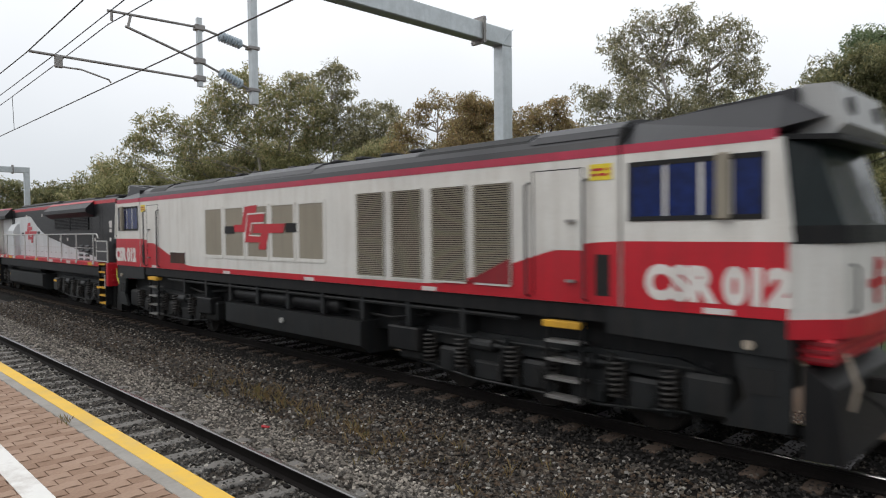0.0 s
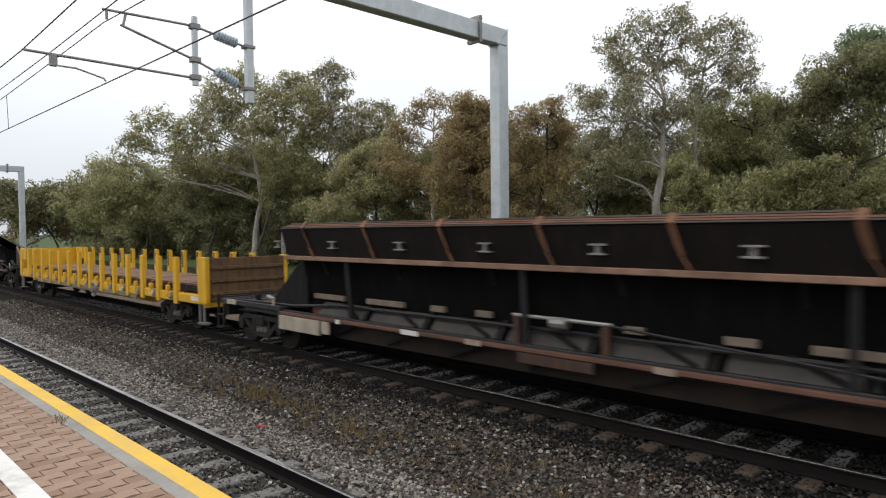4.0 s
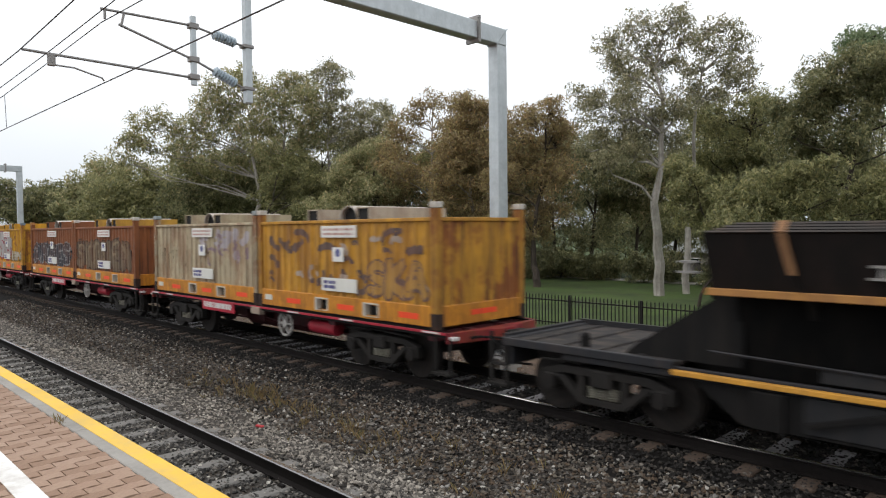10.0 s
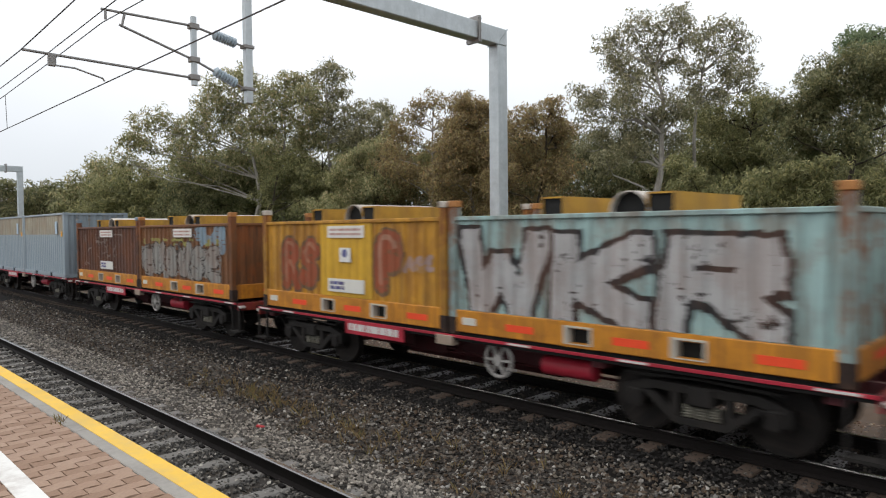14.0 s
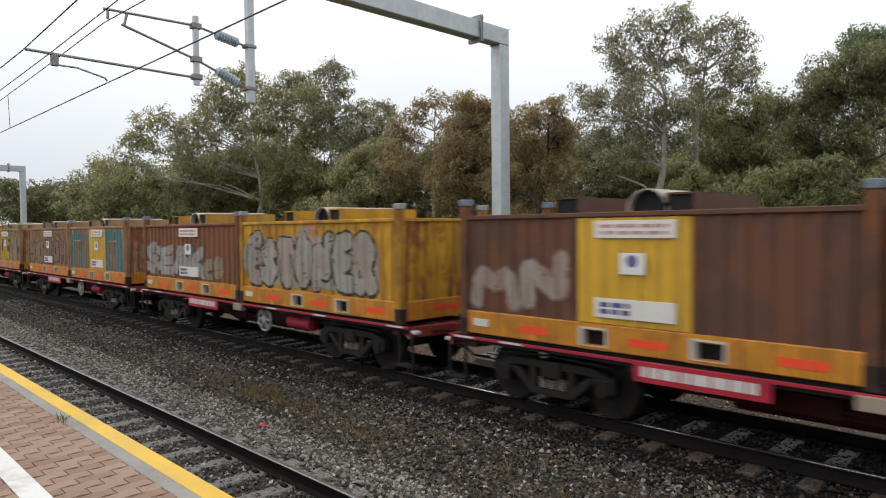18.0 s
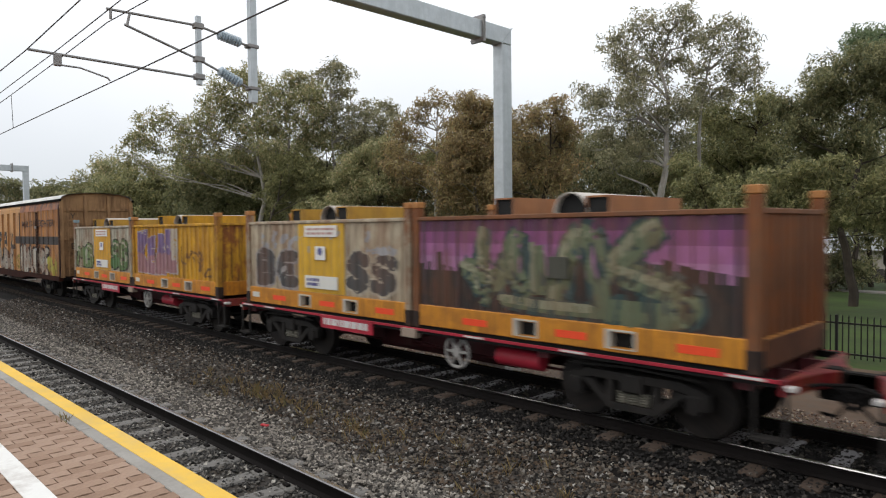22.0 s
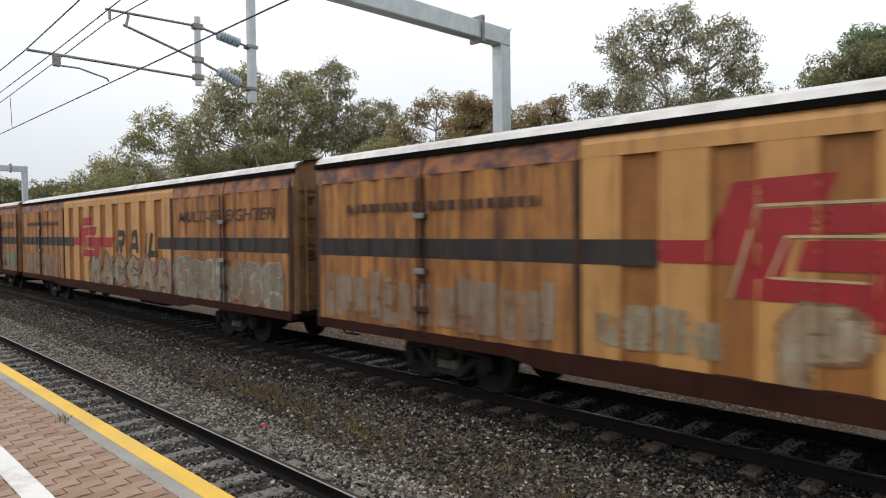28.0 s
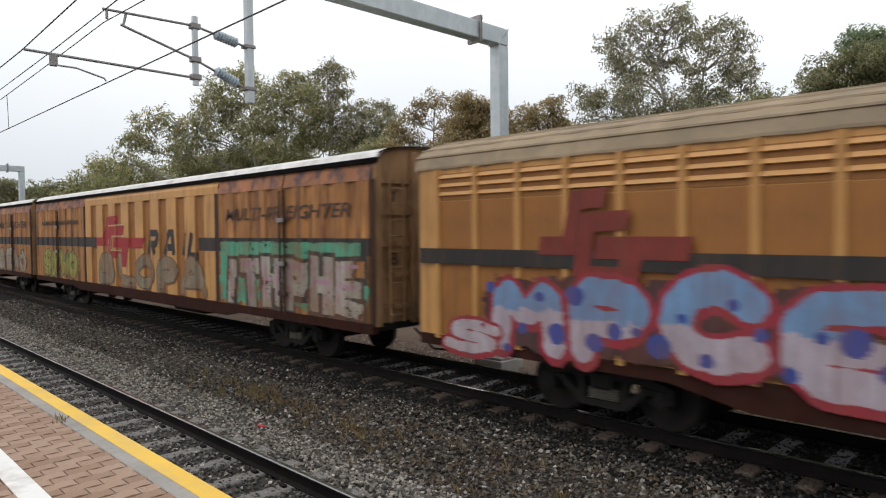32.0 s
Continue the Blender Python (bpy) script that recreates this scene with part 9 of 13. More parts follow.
# per van: letters, x0, x1, z0, z1, fill, outline, options
VANS = [
    (-442.5, [("drips", -22.6, -17.0, 1.05, 1.95, (0.33, 0.26, 0.18), dict(pitch=0.34)),
              ("ECHEDA", -15.6, -12.0, 1.05, 1.98, (0.37, 0.33, 0.26), (0.17, 0.11, 0.07), dict(bold=0.42, edge=0.03, soft=1)),
              ("TUBE", -11.4, -7.7, 1.0, 2.0, (0.40, 0.37, 0.31), (0.035, 0.033, 0.03), dict(bold=0.40, edge=0.06, soft=1)),
              ("IINLUNGE", -6.3, -1.6, 1.0, 2.15, (0.44, 0.41, 0.34), (0.022, 0.02, 0.02), dict(bold=0.46, edge=0.10, soft=1, wear=0.12)),
              ("SS", -7.4, -6.4, 1.1, 1.8, (0.42, 0.36, 0.05), (0.20, 0.17, 0.05), dict(bold=0.2, edge=0.015)), ("scrawl", -1.6, -0.3, 1.0, 1.7, (0.10, 0.10, 0.05), dict(n=4, width=0.03)),
              ("scrawl", -1.7, -0.3, 1.0, 1.8, (0.42, 0.38, 0.06), dict(n=6, width=0.13))]),
    (-466.3, [("GTRSW", -22.5, -16.8, 1.0, 2.1, (0.42, 0.37, 0.28), (0.06, 0.05, 0.045), dict(bold=0.30, edge=0.07)),
              ("ROR", -15.4, -11.6, 0.98, 1.85, (0.33, 0.25, 0.26), (0.20, 0.13, 0.13), dict(bold=0.4, edge=0.03, cloud=(0.30, 0.21, 0.21))),
              ("MKA", -15.2, -9.4, 1.25, 2.2, (0.035, 0.032, 0.034), (0.42, 0.39, 0.35), dict(bold=0.46, edge=0.025, soft=0)),
              ("BANKS", -7.8, -0.6, 1.0, 2.0, (0.225, 0.205, 0.145), (0.13, 0.105, 0.07), dict(bold=0.5, edge=0.03, cloud=(0.215, 0.195, 0.135)))]),
    (-490.0, [("NTBOWE", -15.8, -8.6, 1.0, 2.0, (0.29, 0.225, 0.15), (0.13, 0.085, 0.055), dict(bold=0.40, edge=0.04, soft=1)),
              ("ADNS", -5.9, -0.7, 1.0, 2.0, (0.37, 0.39, 0.26), (0.17, 0.15, 0.12), dict(bold=0.44, edge=0.04, cloud=(0.36, 0.22, 0.24)))]),
    (-513.8, [("drips", -22.7, -16.9, 1.05, 2.0, (0.32, 0.25, 0.18), dict(pitch=0.5)),
              ("drips", -16.3, -14.6, 1.1, 1.8, (0.40, 0.35, 0.24), dict(pitch=0.4)),
              ("PIANOS", -14.0, -7.6, 1.0, 2.0, (0.43, 0.36, 0.24), (0.22, 0.14, 0.07), dict(bold=0.42, edge=0.035, soft=1)),
              ("AN", -6.0, -2.6, 1.0, 2.1, (0.40, 0.34, 0.25), (0.22, 0.14, 0.08), dict(bold=0.4, edge=0.03))]),
    (-537.7, [("drips", -22.6, -17.0, 1.05, 2.0, (0.36, 0.28, 0.20), dict(pitch=0.32)),
              ("MACCAA", -13.6, -6.5, 0.98, 2.05, (0.345, 0.325, 0.23), (0.06, 0.05, 0.045), dict(bold=0.42, edge=0.05, cloud=(0.36, 0.22, 0.21), shade=(0.44, 0.30, 0.16))),
              ("ERUNGE", -6.1, -0.4, 0.98, 2.1, (0.235, 0.225, 0.165), (0.41, 0.39, 0.35), dict(bold=0.44, edge=0.028, cloud=(0.225, 0.21, 0.155)))]),
    (-561.6, [("drips", -22.7, -16.8, 1.05, 2.2, (0.41, 0.35, 0.25), dict(pitch=0.4)),
              ("drips", -16.3, -15.0, 1.5, 2.6, (0.46, 0.41, 0.33), dict(pitch=0.3)),
              ("YONIE", -14.0, -9.9, 0.98, 2.25, (0.285, 0.25, 0.20), (0.12, 0.085, 0.06), dict(bold=0.42, edge=0.045, soft=1)),
              ("S", -9.7, -8.7, 0.98, 2.0, (0.42, 0.45, 0.32), (0.16, 0.11, 0.09), dict(bold=0.5)), ("OI", -8.8, -7.6, 0.98, 1.98, (0.34, 0.44, 0.36), (0.16, 0.11, 0.10), dict(bold=0.5)),
              ("CB", -7.6, -6.4, 0.98, 1.9, (0.33, 0.27, 0.38), (0.14, 0.10, 0.12), dict(bold=0.5)),
              ("drips", -1.9, -0.3, 1.0, 1.95, (0.17, 0.30, 0.22), dict(pitch=0.45)),
              ("scrawl", -5.9, -2.2, 1.1, 1.9, (0.06, 0.12, 0.22), dict(n=5, width=0.09)), ("scrawl", -5.0, -1.8, 1.05, 2.1, (0.46, 0.42, 0.36), dict(n=4, width=0.03)),
              ("scrawl", -6.0, -2.0, 1.0, 1.5, (0.05, 0.04, 0.04), dict(n=3, width=0.05))]),
    (-609.8, [("SKWO", -21.8, -17.4, 1.05, 2.1, (0.36, 0.38, 0.08), (0.07, 0.08, 0.05), dict(bold=0.4, cloud=(0.26, 0.27, 0.10))),
              ("BLOPA", -15.2, -7.0, 1.0, 2.1, (0.28, 0.235, 0.16), (0.13, 0.10, 0.07), dict(bold=0.40, edge=0.035)),
              ("block", [(-6.1, -0.4, 1.5, 2.52), (-6.1, -4.9, 1.1, 2.3)], (0.085, 0.38, 0.245), {}),
              ("ITHPHE", -6.0, -0.3, 1.05, 2.15, (0.38, 0.35, 0.29), (0.035, 0.033, 0.033), dict(bold=0.36, edge=0.09, soft=0, cloud=(0.085, 0.38, 0.245), shade=(0.44, 0.26, 0.34)))]),
    (-633.6, [("LKNS", -22.5, -17.0, 1.0, 2.1, (0.36, 0.33, 0.25), (0.13, 0.10, 0.07), {}), ("SEAO", -6.0, -0.8, 1.0, 2.0, (0.33, 0.30, 0.24), (0.12, 0.09, 0.06), {})]),
]
for i, (s, paints) in enumerate(VANS):
    freight_van(s, paints, 20 + i)


def louvre_van(s):
    """Round-roofed van with louvre bands and ribbed walls."""
    L, half = 23.1, 1.43
    w = thing("louvre_van", "ochre louvred van with a curved roof and bright graffiti", "wagon", at_s(s))
    pitch = 0.86
    part("side_wall", Mesh().box(-0.05, -L + 0.05, -half, -half + 0.05, 1.0, 3.78), "van_ochre", w)
    part("side_wall", Mesh().box(-0.05, -L + 0.05, half - 0.05, half, 1.0, 3.78), "van_ochre", w)
    rib = Mesh().prism([(-0.06, 0), (0.06, 0), (0.04, -0.06), (-0.04, -0.06)], 0.95, 3.76, "z").data("wall_rib", "van_ochre")
    slat = Mesh().prism([(0.0, 0.0), (-0.05, -0.075), (-0.035, -0.085), (0.0, -0.05)], 0, -pitch + 0.12, "x").data("louvre_slat", "van_ochre")
    # shade behind the slats is put into the darker colour of this backing
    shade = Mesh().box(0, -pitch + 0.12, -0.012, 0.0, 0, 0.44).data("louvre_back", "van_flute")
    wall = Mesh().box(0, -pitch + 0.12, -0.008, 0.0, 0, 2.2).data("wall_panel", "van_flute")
    for k in range(27):
        x = -0.25 - pitch * k
        if -14.5 < x < -9.2:
            continue
        part("wall_rib", rib, None, w, at=(x, -half, 0))
        if x - pitch > -L + 0.1 and not -14.5 < x - pitch < -9.0:
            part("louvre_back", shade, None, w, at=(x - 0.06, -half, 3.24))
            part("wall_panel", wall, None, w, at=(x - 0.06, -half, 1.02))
            for i in range(3):
                part("louvre_slat", slat, None, w, at=(x - 0.06, -half, 3.40 + 0.14 * i))
    for a, b in ((-9.2, -11.72), (-11.78, -14.36)):
        d = part("door", Mesh().box(a, b, -half - 0.06, -half - 0.02, 1.0, 3.7, 0.01), "van_ochre", w, "sliding louvred door")
        for k in range(12):
            z = 1.25 + 0.2 * k
            if not 2.2 < z < 2.45:
                part("door_slat", Mesh().prism([(-half - 0.06, z), (-half - 0.115, z - 0.07), (-half - 0.06, z - 0.1)], a - 0.1, b + 0.1, "x"), "van_ochre", d)
    for x in (-9.1, -14.36):
        part("door_post", Mesh().box(x, x - 0.1, -half - 0.09, -half, 1.0, 3.78), "van_end", w)
    part("black_stripe", Mesh().box(-0.2, -9.05, -half - 0.068, -half - 0.06, 2.2, 2.45).box(-9.2, -14.36, -half - 0.075, -half - 0.061, 2.22, 2.42).box(-14.5, -L + 0.1, -half - 0.068, -half - 0.06, 2.2, 2.45), "van_black", w)
    n = 12
    prof = [(-half - 0.03, 3.76)] + [(-(half + 0.03) * math.cos(math.pi * i / n), 3.80 + 0.55 * math.sin(math.pi * i / n) ** 0.8) for i in range(n + 1)] + [(half + 0.03, 3.76)]
    r = Mesh()
    xs = [0.05 - (L + 0.1) * i / 60 for i in range(61)]
    r.grid([[(x, y, z + 0.012 * (i % 2)) for y, z in prof] for i, x in enumerate(xs)])
    r.grid([[(x, y * 0.97, z - 0.03) for y, z in prof] for x in xs])
    part("roof", r, "roof_tan", w, "ribbed tan roof")
    for i in range(1, n):
        y, z = prof[i + 1]
        part("roof_rib", Mesh().tube([(0.05, y, z), (-L - 0.05, y, z)], 0.026, 5), "roof_tan", w)
    for x, d in ((-0.04, 1), (-L + 0.04, -1)):
        e = Mesh().prism([(y * 0.96, z - 0.02) for y, z in prof] + [(half * 0.96, 1.0), (-half * 0.96, 1.0)], x, x - d * 0.05, "x")
        for y in (-1.34, -0.5, 0.5, 1.34):
            e.box(x, x + d * 0.08, y - 0.06, y + 0.06, 0.95, 3.9, 0.01)
        part("end_wall", e, "van_end", w)
        coupler(w, x, d)
    part("sill", Mesh().prism([(-0.05, 1.0), (-0.05, 0.82), (-4.6, 0.82), (-5.6, 0.62), (-L + 5.6, 0.62), (-L + 4.6, 0.82), (-L + 0.05, 0.82), (-L + 0.05, 1.0)], -half - 0.03, -half + 0.06), "van_sill", w)
    part("sill", Mesh().box(-0.05, -L + 0.05, half - 0.06, half + 0.03, 0.8, 1.0), "van_sill", w)
    part("underframe", Mesh().box(-0.1, -L + 0.1, -1.3, 1.3, 0.88, 1.0).box(-5, -18, -0.35, 0.35, 0.5, 0.88), "underframe", w)
    bogie(w, -3.4)
    bogie(w, -L + 3.4)
    sk = FLAT(half + 0.066)
    emblem(w, sk, -19.3, 2.5, 0.95, 1.0, "van_red_dull")
    can = Spray(-22.9, -0.2, 0.66, 2.4, sk, 811)
    can.arcs(-9.0, -6.0, 1.0, 2.2, (0.44, 0.37, 0.27), n=8, width=0.3)
    can.arcs(-13.4, -9.4, 0.95, 1.5, (0.17, 0.16, 0.24), n=12, width=0.22)
    can.arcs(-15.2, -12.6, 1.0, 2.1, (0.44, 0.38, 0.04), n=9, width=0.09)
    can.letters("ASKNEBT", -8.4, -0.6, 0.95, 2.2, (0.37, 0.38, 0.26), (0.055, 0.055, 0.05), bold=0.40, edge=0.04, soft=0, shade=(0.46, 0.33, 0.28), wear=0.3)
    can.letters("MPCEN", -21.4, -14.5, 0.92, 2.16, (0.16, 0.285, 0.48), (0.30, 0.018, 0.04), cloud=(0.06, 0.022, 0.025), low=(0.44, 0.38, 0.44), bold=0.44, edge=0.075, soft=1, wear=0.0)
    can.letters("S", -22.4, -21.2, 0.78, 1.35, (0.50, 0.44, 0.48), (0.33, 0.02, 0.045), bold=0.42, edge=0.06)
    spot = can.key("paint_spot", "round dark blue spot", (0.035, 0.07, 0.30))
    for k in range(22):
        x, z = -21.4 + 0.31 * k, can.rnd.uniform(0.95, 1.95)
        can.lay([[(x, z), (x + 0.01, z)]], can.rnd.uniform(0.06, 0.17), spot)
    can.emit(w, 0.012, "plain")
    return enlist(w, s)


louvre_van(-585.5)


# ---------------------------------------------------------------- locomotives
M.update({
    "loco_white_cool": surface("loco_cool_white", (0.56, 0.585, 0.60), 0.4, var=0.14, scale=0.8, dirt=(0.26, 0.24, 0.22), amount=0.4, fine=25, bump=0.04),
    "loco_spring": surface("grimy_spring", (0.030, 0.029, 0.028), 0.6, 0.2, amount=0.5),
    "loco_frame": surface("slate_loco_frame", (0.018, 0.020, 0.0215), 0.5, 0.1, var=0.4, dirt=(0.034, 0.028, 0.024), amount=0.5, spec=0.3),
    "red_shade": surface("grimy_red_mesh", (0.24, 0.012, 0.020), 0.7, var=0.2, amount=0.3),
    "loco_white": surface("loco_white", (0.655, 0.645, 0.61), 0.4, var=0.12, scale=0.8, dirt=(0.32, 0.27, 0.22), amount=0.35, fine=25, bump=0.04),
    "loco_red": surface("loco_red", (0.47, 0.013, 0.026), 0.35, var=0.15, scale=0.9, dirt=(0.16, 0.02, 0.02), amount=0.35, fine=25, bump=0.04),
    "loco_stripe": surface("loco_stripe", (0.42, 0.035, 0.075), 0.4, var=0.15, dirt=(0.25, 0.06, 0.06), amount=0.3, bump=0.04),
    "loco_black": surface("loco_black", (0.006, 0.0065, 0.0085), 0.42, var=0.2, scale=1.0, dirt=(0.024, 0.022, 0.022), amount=0.2, fine=25, bump=0.04, spec=0.3),
    "loco_grey": surface("loco_roof_grey", (0.028, 0.028, 0.032), 0.36, var=0.3, scale=0.8, dirt=(0.02, 0.02, 0.02), amount=0.5, streak=False, bump=0.05),
    "loco_pale": surface("loco_pale_grey", (0.40, 0.41, 0.41), 0.45, var=0.2, scale=1.0, dirt=(0.16, 0.15, 0.14), amount=0.4, bump=0.05),
    "loco_under": surface("loco_underframe", (0.010, 0.0105, 0.0115), 0.5, 0.1, var=0.3, dirt=(0.036, 0.031, 0.028), amount=0.4, spec=0.25),
    "filter": surface("filter_mesh", (0.29, 0.26, 0.205), 0.7, 0.2, var=0.15, scale=0.8, dirt=(0.20, 0.18, 0.15), amount=0.5, fine=120, bump=0.5),
    "glass_blue": surface("blue_blind_glass", (0.006, 0.02, 0.12), 0.2, var=0.6, scale=6, dirt=(0.01, 0.012, 0.03), amount=0.6, fine=20, bump=0.0, spec=0.25),
    "glass_dark": surface("dark_cab_glass", (0.008, 0.014, 0.015), 0.18, var=0.3, scale=3, amount=0.0, fine=20, bump=0.0, spec=0.16),
    "yellow_step": surface("yellow_step", (0.66, 0.36, 0.03), 0.6, var=0.2, dirt=(0.2, 0.1, 0.03), amount=0.4),
    "handrail": surface("pale_handrail", (0.50, 0.50, 0.48), 0.4, 0.3, var=0.15, amount=0.2),
    "letter_white": surface("letter_white", (0.66, 0.63, 0.60), 0.5, var=0.1, amount=0.2),
    "cable_yellow": surface("yellow_cable", (0.50, 0.45, 0.05), 0.5, var=0.2, amount=0.2),
})

LOCO = {}


def loco_bogie(parent, x):
    """Three-axle bogie: deep frame, coil springs, axle boxes, sand boxes."""
    if not LOCO:
        f = Mesh()
        f.box(-2.7, 2.7, -0.95, 0.95, 0.62, 0.9, 0.03).box(-1.7, -0.2, -0.6, 0.6, 0.2, 0.75, 0.05).box(0.2, 1.7, -0.6, 0.6, 0.2, 0.75, 0.05).box(-2.72, -2.5, -0.9, 0.9, 0.3, 0.8).box(2.5, 2.72, -0.9, 0.9, 0.3, 0.8)
        LOCO["f"] = f.data("bogie", "loco_under")
        s = Mesh()
        s.prism([(-2.8, 0.56), (-2.8, 0.96), (-2.3, 1.08), (2.3, 1.08), (2.8, 0.96), (2.8, 0.56), (2.4, 0.62), (2.1, 0.80), (1.6, 0.80), (1.35, 0.48), (0.55, 0.48), (0.25, 0.80), (-0.25, 0.80), (-0.55, 0.48), (-1.35, 0.48), (-1.6, 0.80), (-2.1, 0.80), (-2.4, 0.62)], -0.07, 0.07)
        for k in (-1.85, 0, 1.85):
            s.box(k - 0.24, k + 0.24, -0.15, 0.05, 0.32, 0.76, 0.05).lathe((k, -0.16, 0.53), [(-0.02, 0.17), (0.03, 0.15)], 14)
            s.box(k - 0.44, k - 0.28, -0.12, 0.02, 0.30, 0.46, 0.02).box(k + 0.28, k + 0.44, -0.12, 0.02, 0.30, 0.46, 0.02)
        s.tube([(-2.6, -0.12, 0.98), (2.6, -0.12, 0.98)], 0.028, 6).tube([(-2.5, -0.14, 0.42), (-1.2, -0.14, 0.30), (1.2, -0.14, 0.30), (2.5, -0.14, 0.42)], 0.022, 6)
        for k in (-0.95, 0.95):
            s.lathe((k, -0.16, 0.90), [(-0.32, 0.05), (-0.26, 0.11), (0.18, 0.11), (0.2, 0.05), (0.36, 0.03)], 12, "x").box(k - 0.3, k + 0.28, -0.13, 0.05, 0.30, 0.62, 0.04)
            s.tube([(k + 0.45, -0.16, 1.05), (k + 0.3, -0.17, 0.5)], 0.045, 8)
        s.tube([(-2.75, -0.14, 1.1), (-2.55, -0.16, 0.6), (-2.62, -0.16, 0.2)], 0.02, 6).tube([(2.75, -0.14, 1.1), (2.55, -0.16, 0.6), (2.62, -0.16, 0.2)], 0.02, 6)
        LOCO["s"] = s.data("sideframe", "loco_frame")
        LOCO["w"] = wheelset_mesh(0.53, 1.435).data("wheelset", "wheel", True)
        LOCO["n"] = Mesh().tube([(0.11 * math.cos(i * 0.8), -0.14 + 0.11 * math.sin(i * 0.8), 0.44 + 0.52 * i / 56) for i in range(57)], 0.022, 5).data("coil_spring", "loco_spring", True)
        sb = Mesh().box(-0.32, 0.32, -0.18, 0.12, 0.42, 0.95, 0.06)
        LOCO["b"] = sb.data("sand_box", "loco_frame")
        LOCO["y"] = Mesh().box(-0.17, 0.17, -0.19, -0.181, 0.80, 0.88).data("yellow_mark", "yellow_step")
    b = part("bogie", LOCO["f"], None, parent, "grimy black three-axle bogie", at=(x, 0, 0))
    for s in (-1, 1):
        fr = part("sideframe", LOCO["s"], None, b, at=(0, s * 1.05, 0))
        for k in (-0.38, 0.38, -1.48, 1.48, 2.25, -2.25):
            part("coil_spring", LOCO["n"], None, b, at=(k, s * 1.08, 0))
        for k in (-2.75, 2.75):
            part("sand_box", LOCO["b"], None, b, at=(k, s * 1.10, 0))
    for k in (-1.85, 0, 1.85):
        part("wheelset", LOCO["w"], None, b, at=(k, 0, 0.53))


def slab(name, poly, y, thick, mat, parent, label=""):
    """Flat livery or panel, polygon in (x, z), on both sides."""
    for s in (-1, 1):
        ob = part(name, Mesh().prism(poly, s * y, s * (y + thick)), mat, parent, label)
    return ob


def curve(x0, z0, x1, z1, n=8, power=1.0):
    out = []
    for i in range(n + 1):
        t = i / n
        k = (1 - math.cos(math.pi * t)) / 2
        out.append((x0 + (x1 - x0) * t, z0 + (z1 - z0) * k))
    return out


def grille(parent, x0, x1, z0, z1, y, n, mat, back="dark_gap"):
    """Framed air intake with real slats, near side."""
    g = part("grille", Mesh().box(x0, x1, -y - 0.012, -y - 0.004, z0, z1), back, parent, "slatted air intake")
    sl = Mesh().prism([(0.0, 0.0), (-0.022, -0.004), (-0.022, 0.010), (0.0, 0.018)] if n > 20 else [(0.0, 0.0), (-0.03, -0.008), (-0.03, 0.012), (0.0, 0.024)], x0, x1, "x").data("slat", mat)
    for k in range(n):
        part("slat", sl, None, g, at=(0, -y - 0.012, z0 + (z1 - z0) * (k + 0.3) / n))
    fr = Mesh().box(x0 + 0.03, x1 - 0.03, -y - 0.03, -y, z1, z1 + 0.03).box(x0 + 0.03, x1 - 0.03, -y - 0.03, -y, z0 - 0.03, z0).box(x0, x0 + 0.03, -y - 0.03, -y, z0, z1).box(x1, x1 - 0.03, -y - 0.03, -y, z0, z1)
    part("grille_frame", fr, "loco_white" if mat == "filter" else mat, g)


def handrail(parent, x, y, z0, z1, d=0.0):
    part("handrail", Mesh().tube([(x, y + 0.08, z0), (x, y, z0 + 0.04), (x, y, z1 - 0.04), (x, y + 0.08, z1)], 0.02, 6), "loco_grey", parent)


